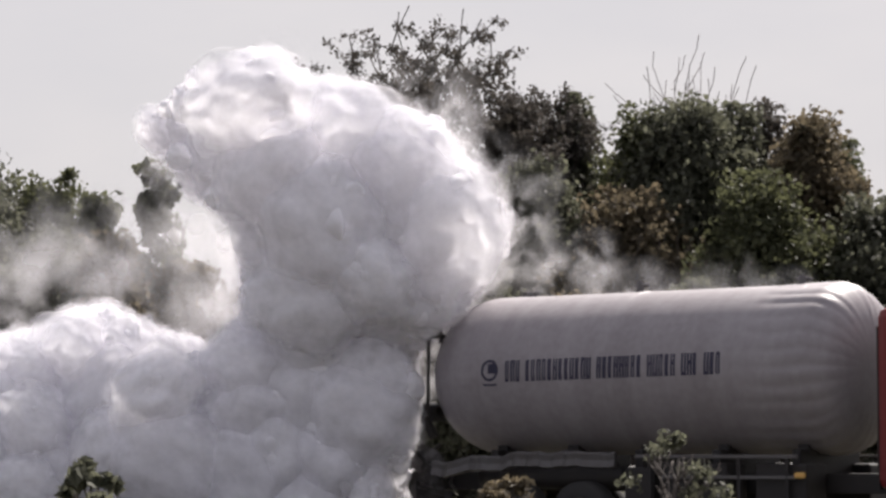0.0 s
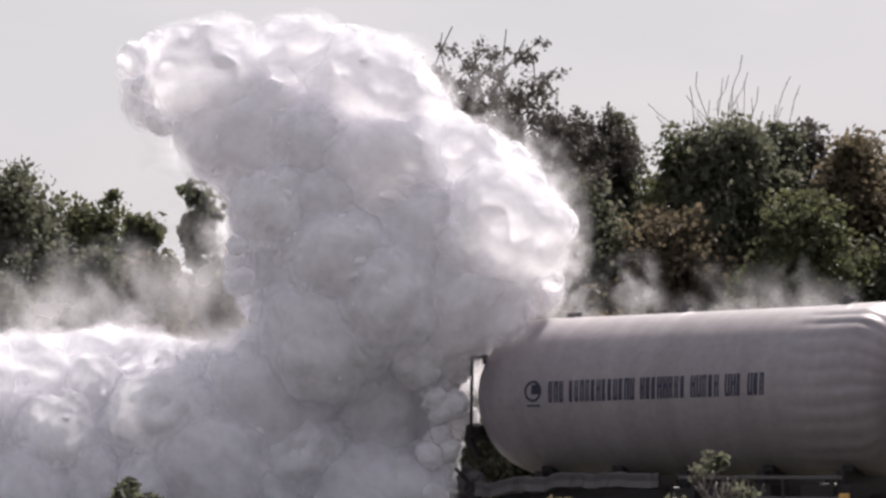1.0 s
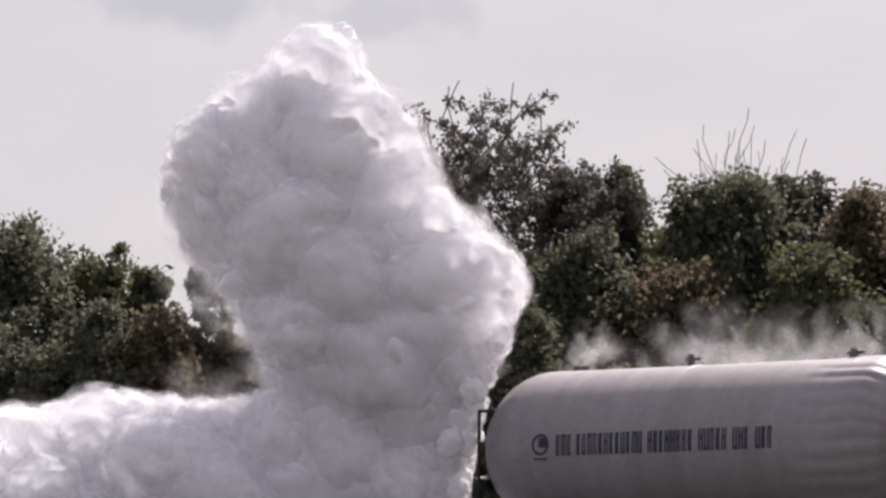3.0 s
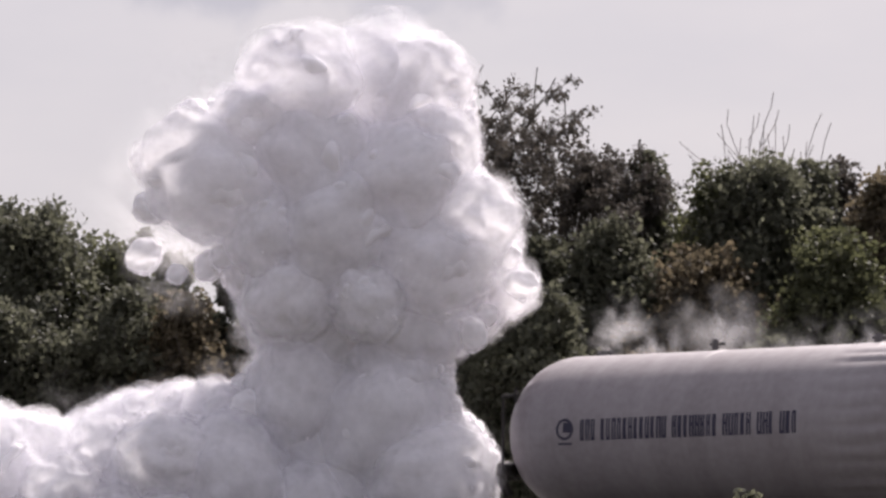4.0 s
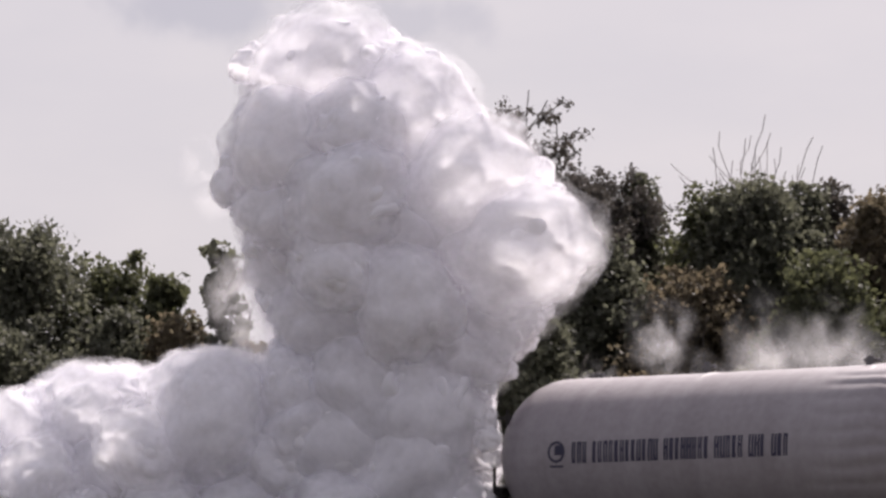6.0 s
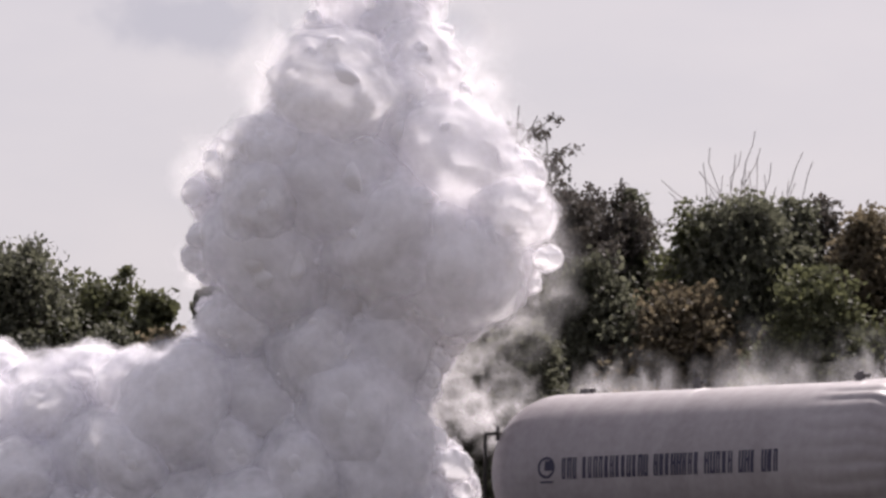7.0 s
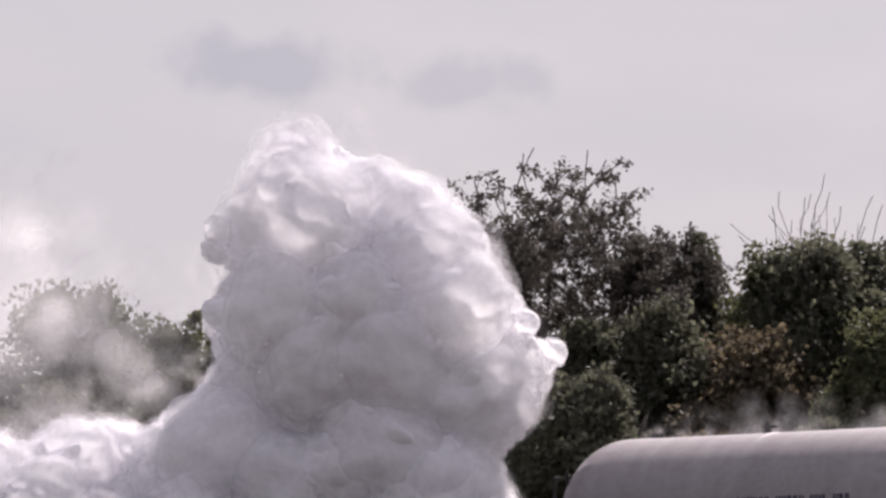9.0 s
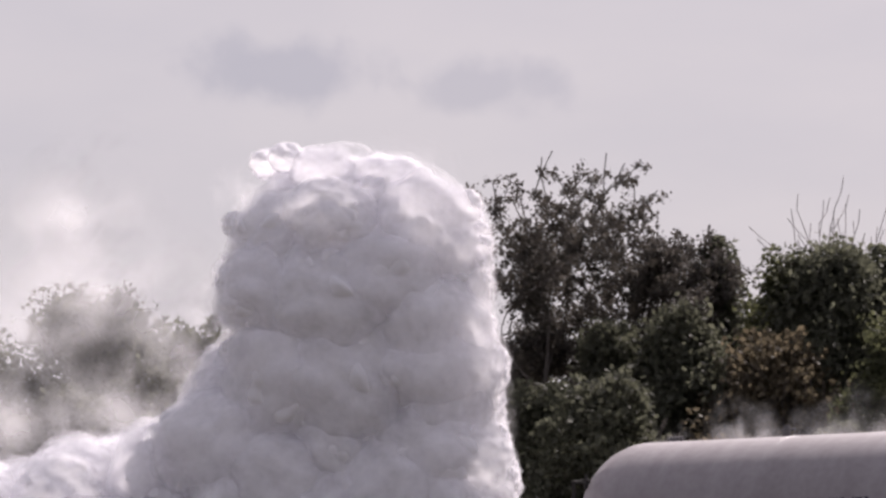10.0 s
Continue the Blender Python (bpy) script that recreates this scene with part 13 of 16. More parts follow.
    billow(plume, 6, 0.3, 26, -7.0, [(-0.57,41.6,3.08),(-0.03,41.6,5.74),(-1.02,41.6,6.94),(-0.56,42.6,5.94),(-1.44,42.6,0.76),(-0.69,41.6,1.69),(-0.57,41.6,3.26),(-0.46,41.6,4.2),(-0.98,41.6,6.54),(-1.75,41.6,7.97),(-1.14,42.6,4.31),(-0.38,41.6,1.2),(-0.54,41.6,2.52),(-0.49,41.6,3.75),(-0.53,41.6,4.99),(-1.21,41.6,5.73),(-2.48,42.6,7.45),(-2.06,42.6,2.68),(-0.97,41.6,2.29),(-1.17,41.6,3.48),(-1.48,41.6,4.2)])
    billow(plume, 0, 0.27, 193, 9.8, [(-1.88,42.6,6.17),(-1.84,42.6,2.07),(-3.31,41,3.31),(-2.94,41,4.02),(-3.13,41,4.53),(-4.36,41,6.24),(-4.09,41,7.46),(-2.86,42.6,7.34),(-2.58,42.6,3.22),(-4.55,41,3.14),(-3.85,41,4.07),(-3.47,41,5.32),(-4.07,41,6.9),(-3.42,41,8.94),(-2.4,42.6,9.63),(-3.09,42.6,3.29),(-4.36,41,4.31),(-4.08,41,4.66),(-4.91,41,5.16),(-5.58,41,6.36),(-5.19,41,6.93)])
    billow(plume, 5, 0.34, 43, 8.0, [(-1.9,42.6,1.29),(-0.62,42.2,2.46),(0.02,42.2,3.54),(0.61,42.2,4.98),(-1.23,42.2,6.34),(-1.91,42.2,8.07),(-2.4,42.6,6.43),(-2.1,42.6,1.17),(-0.73,42.2,2.54),(-0.71,42.2,3.99),(0.11,42.2,5.29),(0.2,42.2,6.78),(-1.27,42.2,8.53),(-2.17,42.6,6.62),(-0.33,42.2,1.47),(-0.82,42.2,2.65),(-1.32,42.2,4.13),(-0.23,42.2,5.91),(-1.46,42.2,6.69),(-3.29,42.2,7.99),(-3.54,42.6,5.26)])
    billow(plume, 3, 0.23, 0, 20.0, [(-0.48,42.1,2.35),(-0.4,42.1,2.32),(-0.34,42.1,2.34),(-0.33,42.1,2.54),(-0.39,42.1,2.78),(-0.31,42.1,2.45),(-0.4,42.1,2.78),(-0.45,42.1,2.66),(-0.55,42.1,2.4),(-0.47,42.1,2.38),(-0.4,42.1,2.33),(-0.27,42.1,2.45),(-0.31,42.1,2.37),(-0.39,42.1,2.5),(-0.54,42.1,2.52),(-0.57,42.1,2.42),(-0.48,42.1,2.39),(-0.61,42.1,2.51),(-1.01,42.1,2.83),(-1.29,42.1,3.25),(-1.2,42.1,3.07)])
    billow(plume, 2, 0.26, 74, 4.8, [(-0.61,42.6,5.71),(-0.76,41.4,1.51),(-0.64,41.4,2.72),(-0.23,41.4,3.44),(-0.85,41.4,5.03),(-1.52,41.4,7.13),(-2.27,41.4,8.74),(-1.15,42.6,4.42),(-0.78,41.4,1.24),(-1.36,41.4,3.28),(-1.14,41.4,3.43),(-3.33,41.4,5.53),(-3.63,41.4,7.95),(-1.89,42.6,7.82),(-1.96,42.6,2.36),(-2.03,41.4,3.46),(-1.49,41.4,4.06),(-0.99,41.4,5.94),(-2.57,41.4,7.39),(-4,41.4,8.14),(-2.32,42.6,5.49)])
    billow(plume, 6, 0.3, 180, -1.8, [(-2.05,41.2,6.6),(-0.65,42.6,4.69),(-0.78,41.2,0.83),(-0.65,41.2,2.34),(-0.76,41.2,3.41),(-0.65,41.2,5.54),(-1.46,41.2,6.98),(-1.58,42.6,8.18),(-1.5,42.6,2.91),(-0.88,41.2,1.22),(-1.16,41.2,2.86),(-0.01,41.2,3.72),(0.3,41.2,4.55),(0.36,41.2,7.3),(-1.05,42.6,5.65),(-0.58,41.2,1.57),(-0.87,41.2,2.84),(-0.97,41.2,4.02),(-0.67,41.2,5.4),(-2.04,41.2,7.02),(-2.82,42.6,7.48)])
    billow(plume, 3, 0.21, 286, 4.3, [(-2.77,42.6,6.66),(-1.83,42.6,2.24),(-0.8,41.2,1.34),(-0.4,41.2,2.57),(-0.82,41.2,3.93),(-0.87,41.2,6.03),(-1.6,41.2,7.58),(-3.04,42.6,7.37),(-2.41,42.6,2.04),(-0.57,41.2,1.73),(-0.96,41.2,3.25),(0.4,41.2,4.49),(0.67,41.2,6.47),(-0.5,41.2,8.43),(-2.59,42.6,7.91),(-3.49,42.6,1.55),(-0.52,41.2,1.72),(-1.03,41.2,3.21),(-1.02,41.2,3.98),(-1.58,41.2,5.87),(-1.79,41.2,7.04)])
    billow(plume, 3, 0.31, 182, -10.3, [(-2.67,42,3.25),(-3.06,42,4.25),(-3.76,42,5.72),(-3.2,42.6,5.7),(-2.25,42.6,0.34),(-0.92,42,1.24),(-2.89,42,3.37),(-3.54,42,4.51),(-4.33,42,5.31),(-3.63,42,7.5),(-3.4,42.6,2.17),(-1.65,42,0.93),(-3.34,42,3.81),(-4.12,42,5.16),(-4.19,42,6.98),(-3.76,42,7.13),(-3.43,42.6,4.44),(-1.75,42,1.43),(-1.26,42,2.46),(-0.81,42,4.12),(-1.6,42,5.49)])
    billow(plume, 4, 0.23, 224, 12.4, [(-3.38,42,2.46),(-3.13,42,3.83),(-3.54,42,4.91),(-3.94,42,5.64),(-3.67,42.6,5.64),(-1.95,42.6,0.59),(-0.77,42,1.14),(-1.12,42,3.66),(-1.19,42,3.97),(-3.54,42,5.16),(-3.5,42,7.55),(-2.22,42.6,3.9),(-1.58,42,1.12),(-0.59,42,2.79),(-1.13,42,4.26),(-1.61,42,4.87),(-2.26,42,6.74),(-2.54,42.6,6.05),(-1.49,42.6,1.49),(-1.15,42,2.33),(-1.57,42,3.88)])
    billow(plume, 2, 0.25, 321, -3.8, [(-0.8,42.2,1.32),(-0.66,42.2,2.98),(-0.37,42.2,3.52),(-0.81,42.2,6.56),(-3.27,42.2,7.53),(-0.74,42.6,4.08),(-0.76,42.2,1.3),(-0.55,42.2,2.84),(-1.17,42.2,3.8),(-0.48,42.2,5.19),(-1.19,42.2,7.46),(-0.78,42.6,7.05),(-1.08,42.6,1.2),(-0.66,42.2,1.49),(-1.33,42.2,3.38),(-1.76,42.2,4.39),(-2.08,42.2,6.38),(-1.78,42.2,8.23),(-2.19,42.6,4.52),(-1,42.2,2.16),(-1.33,42.2,2.99)])
    billow(plume, 5, 0.2, 237, 9.3, [(-0.41,41.5,6.35),(-0.92,42.6,6.25),(-0.93,42.6,1.6),(-0.37,41.5,2.32),(-0.54,41.5,3.56),(0.18,41.5,5.32),(-0.98,41.5,6.52),(-1.02,41.5,8.17),(-1.24,42.6,4.73),(-0.71,41.5,1.2),(-0.58,41.5,2.57),(0.16,41.5,3.89),(0.8,41.5,5.72),(0.11,41.5,7.76),(-1.18,42.6,9.34),(-1.89,42.6,2.86),(-0.67,41.5,1.86),(-0.97,41.5,3.44),(-0.54,41.5,4.35),(-1.56,41.5,6.04),(-1.67,41.5,7.1)])
    billow(plume, 0, 0.33, 190, -7.2, [(0.3,41.6,3.91),(-0.25,41.6,6.01),(-1.87,41.6,7.61),(-1.09,42.6,3.56),(-0.89,41.6,1.64),(-0.45,41.6,3.09),(-0.18,41.6,4.26),(-0.4,41.6,6.27),(-0.94,41.6,7.93),(-1.24,42.6,6.59),(-0.64,41.6,0.83),(-0.54,41.6,2.73),(-0.24,41.6,3.98),(0.33,41.6,5.18),(-0.07,41.6,7.55),(-1.81,42.6,7.94),(-2.51,42.6,2.64),(-0.76,41.6,1.62),(-1.17,41.6,3.65),(-1.26,41.6,5.2),(-1.74,41.6,6.16)])
    billow(plume, 5, 0.21, 81, 8.6, [(0.05,42,5.81),(-1.65,42,7.58),(-0.2,42.6,3.97),(-0.66,42,1.72),(-0.38,42,2.78),(0.14,42,4.25),(-0.57,42,5.76),(-0.77,42,7.44),(-1.62,42.6,6.83),(-1.49,42.6,0.85),(-0.45,42,1.78),(-0.48,42,3.25),(0.21,42,4.69),(0.12,42,7.51),(-0.84,42,9.26),(-1.88,42.6,3.69),(-0.55,42,1.6),(-0.86,42,2.79),(-1.13,42,3.95),(-1.59,42,5.87),(-1.78,42,6.7)])
    billow(plume, 2, 0.25, 60, 20.0, [(-0.48,42.1,2.34),(-0.35,42.1,2.25),(-0.3,42.1,2.25),(-0.43,42.1,2.26),(-0.4,42.1,2.27),(-0.33,42.1,2.47),(-0.47,42.1,2.46),(-0.27,42.1,2.3),(-0.42,42.1,2.2),(-0.45,42.1,2.12),(-0.43,42.1,2.09),(-0.31,42.1,2.23),(-0.35,42.1,2.16),(-0.42,42.1,2.19),(-0.49,42.1,2.37),(-0.45,42.1,2.25),(-0.42,42.1,2.3),(-0.79,42.1,2.69),(-1.21,42.1,2.26),(-1.26,42.1,3.13),(-1.23,42.1,2.97)])
    billow(plume, 4, 0.28, 313, 8.2, [(-0.78,42.6,3.45),(-0.72,41,1.16),(-0.48,41,2.43),(0.18,41,3.56),(-0.55,41,4.86),(-1.25,41,6.62),(-1.73,41,7.67),(-1.34,42.6,4.36),(-0.54,41,1.44),(-0.75,41,2.73),(-0.12,41,4.01),(0.92,41,5.57),(0.14,41,6.96),(-0.68,41,8.83),(-1.5,42.6,5.96),(-0.71,41,2.05),(-0.8,41,2.76),(-0.81,41,4.36),(-0.64,41,5.04),(-1.81,41,6.58),(-1.75,41,7.22)])
    billow(plume, 5, 0.31, 74, 4.8, [(-0.41,42.6,4.79),(-0.79,41.8,0.3),(-0.84,41.8,1.55),(-0.29,41.8,2.75),(-0.83,41.8,4.18),(-1.61,41.8,6.83),(-2.18,41.8,8.24),(-1.04,42.6,4.15),(-0.7,41.8,0.9),(-1.25,41.8,3.08),(-0.81,41.8,3.72),(0.07,41.8,5),(-0.59,41.8,7.29),(-0.28,42.6,7.53),(-1.45,42.6,2.29),(-1.28,41.8,3.05),(-1.59,41.8,3.74),(-1.01,41.8,4.41),(-1.5,41.8,5.63),(-2.83,41.8,7.55),(-2.04,42.6,5.42)])
    billow(plume, 3, 0.3, 45, 3.5, [(-3.41,42.1,2.77),(-3.04,42.1,3.96),(-3.43,42.1,4.27),(-3.31,42.1,5.2),(-4.69,42.1,6.49),(-3.95,42.6,6.23),(-2.35,42.6,1.12),(-3.78,42.1,3.43),(-3.97,42.1,4.43),(-3.7,42.1,5.14),(-3.83,42.1,5.91),(-3.64,42.1,7.81),(-2.58,42.6,3.89),(-1.24,42.1,1.6),(-1.56,42.1,3.4),(-1.58,42.1,4.67),(-2.12,42.1,6.19),(-2.17,42.1,8.22),(-2.47,42.6,6.27),(-2.83,42.6,1.42),(-2.11,42.1,2.45)])
    billow(plume, 4, 0.25, 185, 6.3, [(-0.57,42.2,2.7),(-0.23,42.2,3.61),(0.65,42.2,5.58),(-0.19,42.2,6.37),(-2.51,42.2,7.77),(-0.8,42.6,4.32),(-0.48,42.2,2.36),(-0.75,42.2,3.62),(-1.09,42.2,4.19),(-0.33,42.2,6.53),(-0.93,42.2,7.59),(-1.43,42.6,7.72),(-1.35,42.6,2.33),(-0.38,42.2,2.72),(-0.88,42.2,4.33),(-1.43,42.2,5.09),(-2.09,42.2,6.5),(-2.24,42.2,8.59),(-2.4,42.6,5.02),(-1.01,42.2,2.62),(-1.34,42.2,3.61)])
    billow(plume, 3, 0.32, 58, -6.0, [(-0.41,41.2,3.2),(0.96,41.2,4.54),(0.65,41.2,5.68),(-0.44,41.2,6.3),(-1.89,42.6,5.68),(-0.76,42.6,0.81),(-0.61,41.2,1.97),(-0.69,41.2,3.25),(0.05,41.2,4.78),(-0.25,41.2,6.11),(-0.38,41.2,7.04),(-0.9,42.6,6.36),(-1.01,42.6,1.36),(-0.47,41.2,1.86),(-1.28,41.2,3.52),(-1.55,41.2,4.16),(-0.56,41.2,5.4),(-1.14,41.2,6.96),(-2.51,42.6,6.76),(-1.84,42.6,2.2),(-1.31,41.2,2.94)])
    billow(plume, 1, 0.21, 191, 6.6, [(-0.79,40.9,1.56),(-0.83,40.9,3.04),(-0.34,40.9,3.47),(-2.98,40.9,4.94),(-4.6,40.9,6.36),(-2.21,42.6,3.69),(-0.74,40.9,1.17),(-0.64,40.9,2.56),(-1.21,40.9,3.52),(-0.75,40.9,3.95),(-0.16,40.9,4.89),(-0.84,40.9,7.45),(-0.77,42.6,5.35),(-0.59,40.9,1.38),(-1.07,40.9,2.89),(-1.54,40.9,3.42),(-1.39,40.9,4.16),(-4.27,40.9,5.32),(-4.69,40.9,6.29),(-4.63,42.6,5.53),(-2.46,42.6,1.38)])
    billow(plume, 6, 0.33, 88, 6.8, [(0.37,41.9,4.39),(-0.5,41.9,6.55),(-2.34,42.6,6.92),(-0.79,42.6,2.68),(-0.68,41.9,1.56),(-0.29,41.9,2.8),(-0.17,41.9,3.88),(-0.37,41.9,5.66),(-1.04,41.9,7.24),(-1.94,42.6,7.39),(-1.54,42.6,2.01),(-0.66,41.9,1.31),(-0.59,41.9,2.94),(-0.03,41.9,4.3),(-0.11,41.9,7.35),(-1.39,41.9,7.21),(-2.74,42.6,7.21),(-2.18,42.6,2.56),(-1.33,41.9,2.32),(-1.43,41.9,3.47),(-1.7,41.9,4.45)])
    billow(plume, 0, 0.2, 200, 6.5, [(-1.29,42.6,3.27),(-0.84,41.6,1.76),(-0.67,41.6,2.92),(-2.72,41.6,3.85),(-4.28,41.6,5.14),(-4.54,41.6,7.2),(-2.73,42.6,6.36),(-1.93,42.6,1.22),(-4.16,41.6,3.2),(-4.23,41.6,4.08),(-3.73,41.6,5.1),(-4.05,41.6,6.66),(-3.59,41.6,8.68),(-1.65,42.6,5.76),(-2.25,41.6,2.55),(-1.73,41.6,3.67),(-1.3,41.6,4.43),(-4.53,41.6,5.55),(-5.03,41.6,6.43),(-4.46,42.6,8.17),(-2.77,42.6,2.57)])
    billow(plume, 1, 0.29, 12, 0.3, [(0.75,41.8,4.51),(-0.21,41.8,6.56),(-1.35,42.6,6.63),(-1.45,42.6,1.35),(-0.63,41.8,1.75),(-0.16,41.8,3.24),(0.25,41.8,4.87),(-0.37,41.8,6.67),(-1.05,41.8,8.28),(-2.09,42.6,3.39),(-0.69,41.8,1.02),(-0.36,41.8,2.7),(-0.02,41.8,4.2),(0.96,41.8,6.27),(-0.65,41.8,8.32),(-2.52,42.6,4.96),(-0.36,41.8,2.05),(-0.99,41.8,3.05),(-0.9,41.8,3.91),(-1.35,41.8,5.42),(-1.63,41.8,6.47)])
    billow(plume, 2, 0.21, 160, -6.5, [(-4.09,41.4,6.53),(-2.24,42.6,5.82),(-0.86,41.4,1.57),(-2.88,41.4,3.11),(-2.88,41.4,4.16),(-4.06,41.4,5.04),(-4.81,41.4,6.4),(-4.21,41.4,7.87),(-3.57,42.6,5.41),(-4.85,41.4,2.92),(-4,41.4,3.43),(-3.23,41.4,4.48),(-3.79,41.4,5.92),(-3.84,41.4,7.47),(-2.79,41.4,9.33),(-3.63,42.6,4.76),(-4.17,41.4,3.28),(-4.3,41.4,4.32),(-5.01,41.4,4.82),(-5.58,41.4,5.55),(-5.27,41.4,6.42)])
    billow(plume, 7, 0.3, 286, 4.3, [(-2.59,42.6,5.84),(-1.52,42.6,1.56),(-0.64,41.7,1.08),(-0.39,41.7,2.45),(-0.62,41.7,3.66),(-0.4,41.7,5.64),(-1.25,41.7,6.93),(-2.33,42.6,7),(-1.92,42.6,1.81),(-0.6,41.7,1.48),(-0.83,41.7,2.8),(0.29,41.7,4.19),(0.64,41.7,6.19),(-0.17,41.7,8),(-1.06,42.6,7.59),(-2.22,42.6,1.46),(-0.42,41.7,1.97),(-1.01,41.7,3.24),(-0.77,41.7,4.11),(-1.45,41.7,5.61),(-1.64,41.7,6.69)])
    billow(plume, 5, 0.27, 29, -3.9, [(-0.91,42.6,5.81),(-0.52,42,2.02),(-0.47,42,2.99),(0.16,42,3.54),(-0.63,42,5.04),(-1.28,42,6.77),(-2.04,42,8.15),(-2.25,42.6,4.02),(-0.5,42,1.67),(-1.1,42,3.47),(0.18,42,4.67),(0.63,42,6.29),(-0.77,42,8.07),(-2,42.6,7.65),(-2.39,42.6,1.56),(-0.72,42,2.57),(-1.35,42,3.93),(-0.49,42,5.99),(-1.53,42,6.89),(-3.51,42,8),(-3.48,42.6,4.62)])
    billow(plume, 4, 0.21, 141, 2.9, [(-0.71,42,0.77),(-0.31,42,2.25),(0.6,42,3.86),(0.93,42,5.03),(-1.13,42,6.23),(-2.02,42,8.14),(-1.5,42.6,3.54),(-0.52,42,1.1),(-0.67,42,2.57),(0,42,4.29),(0.35,42,5.69),(-0.33,42,7.25),(-1.73,42.6,7.35),(-1.68,42.6,1.54),(-0.55,42,2.03),(-1.15,42,3.19),(-0.85,42,4.86),(-0.97,42,6.54),(-2.44,42,7.6),(-2.95,42.6,5.44),(-1.39,42,2.22)])
    billow(plume, 1, 0.28, 194, -4.4, [(-0.84,41.6,1.64),(-0.88,41.6,3.14),(-0.23,41.6,3.61),(-0.75,41.6,6.28),(-2.69,41.6,7.76),(-0.69,42.6,3.79),(-0.63,41.6,1.34),(-0.71,41.6,2.61),(-1.15,41.6,3.55),(-0.38,41.6,4.89),(-0.29,41.6,6.69),(-1.65,42.6,7.68),(-1.36,42.6,2.53),(-0.59,41.6,1.26),(-1.16,41.6,3.2),(-1.54,41.6,3.95),(-1.81,41.6,5.86),(-1.79,41.6,7.25),(-2.53,42.6,6.48),(-1.98,42.6,1.58),(-1.38,41.6,2.49)])
    billow(plume, 4, 0.25, 206, 3.2, [(-2.16,42.6,6.12),(-1.7,42.6,1.99),(-0.74,41.4,1.9),(-0.41,41.4,2.95),(-0.72,41.4,4.25),(-1.07,41.4,6.13),(-1.99,41.4,7.73),(-2.3,42.6,8.52),(-1.95,42.6,3.34),(-1.71,41.4,2.79),(-1.23,41.4,3.15),(-0.56,41.4,3.44),(0.19,41.4,6.73),(-0.78,41.4,8.61),(-1.07,41.4,10.05),(-2.79,42.6,4.25),(-1.37,41.4,1.65),(-1.18,41.4,3.21),(-1.29,41.4,3.74),(-1.54,41.4,5.44),(-1.81,41.4,6.42)])
    billow(plume, 0, 0.28, 224, 12.4, [(-0.57,42.2,1.93),(-0.49,42.2,3.71),(-0.06,42.2,6.18),(-1.54,42.2,6.81),(-2.2,42.6,6.64),(-0.95,42.6,0.97),(-0.55,42.2,2.2),(-0.88,42.2,3.66),(-1.22,42.2,4.18),(-0.54,42.2,5.44),(-1.18,42.2,7.69),(-0.53,42.6,4.11),(-0.62,42.2,1.47),(-0.46,42.2,2.87),(-0.89,42.2,4.37),(-1.53,42.2,5),(-2.22,42.2,6.64),(-2.25,42.6,6.41),(-1.61,42.6,1.57),(-1.17,42.2,2.24),(-1.4,42.2,3.8)])
    billow(plume, 1, 0.28, 147, 8.6, [(-3.18,42.1,3.07),(-3.76,42.1,4.55),(-4.2,42.1,6.07),(-4.23,42.1,7.31),(-2.12,42.6,4.06),(-0.66,42.1,1.32),(-3,42.1,3.29),(-3.65,42.1,4.83),(-5.42,42.1,6.11),(-4.42,42.1,7.65),(-2.21,42.6,6.28),(-1.53,42.1,1.1),(-3.54,42.1,3.87),(-4.4,42.1,5.26),(-4.62,42.1,6.83),(-3.95,42.1,7.14),(-3.23,42.6,8.2),(-2.74,42.6,2.66),(-5.13,42.1,2.96),(-5.15,42.1,4.94),(-5.38,42.1,5.77)])
    billow(plume, 6, 0.34, 106, 5.8, [(-1.7,42.6,0.99),(-1,41.4,1.71),(-0.86,41.4,2.75),(-0.13,41.4,3.61),(-2.98,41.4,4.67),(-4.19,41.4,6.12),(-3.84,42.6,7.22),(-2.37,42.6,2.09),(-0.94,41.4,1.07),(-1.49,41.4,3.19),(-1.27,41.4,3.34),(0.19,41.4,4.75),(-0.56,41.4,7.56),(-1.26,41.4,9.58),(-2.09,42.6,5.39),(-1,41.4,1.55),(-1.31,41.4,3.34),(-1.19,41.4,4.3),(-1.26,41.4,5.66),(-2.94,41.4,7.41),(-3.07,41.4,7.8)])
    billow(plume, 4, 0.33, 352, -9.3, [(0.25,41,5.4),(-0.82,41,6.61),(-2.09,41,7.8),(-1.27,42.6,4.01),(-0.64,41,1.75),(-0.21,41,3.1),(0.04,41,4.22),(-0.15,41,5.59),(-0.81,41,7.15),(-2.48,41,8.6),(-2.65,42.6,3.95),(-0.65,41,1.19),(-0.43,41,3.11),(-0.23,41,4.23),(0.45,41,6.96),(-1.35,41,7.14),(-2.95,41,8.33),(-2.37,42.6,4.06),(-0.98,41,2.02),(-1.42,41,3.37),(-1.41,41,4.67)])
    billow(plume, 2, 0.28, 185, 4.6, [(-2.75,41.1,4.04),(-3.49,41.1,5.63),(-5,41.1,7.16),(-2.13,42.6,6.79),(-1.77,42.6,1.56),(-3.23,41.1,2.89),(-3.48,41.1,4.44),(-4.36,41.1,5.39),(-4.81,41.1,7.34),(-3.09,41.1,8.36),(-2.61,42.6,2.92),(-3.76,41.1,3.56),(-3.33,41.1,4.63),(-4.29,41.1,6.21),(-3.98,41.1,7.35),(-3.16,41.1,8.13),(-2.08,42.6,5.1),(-4.31,41.1,3.58),(-5.14,41.1,4.39),(-5.03,41.1,5.15),(-5.31,41.1,6.11)])
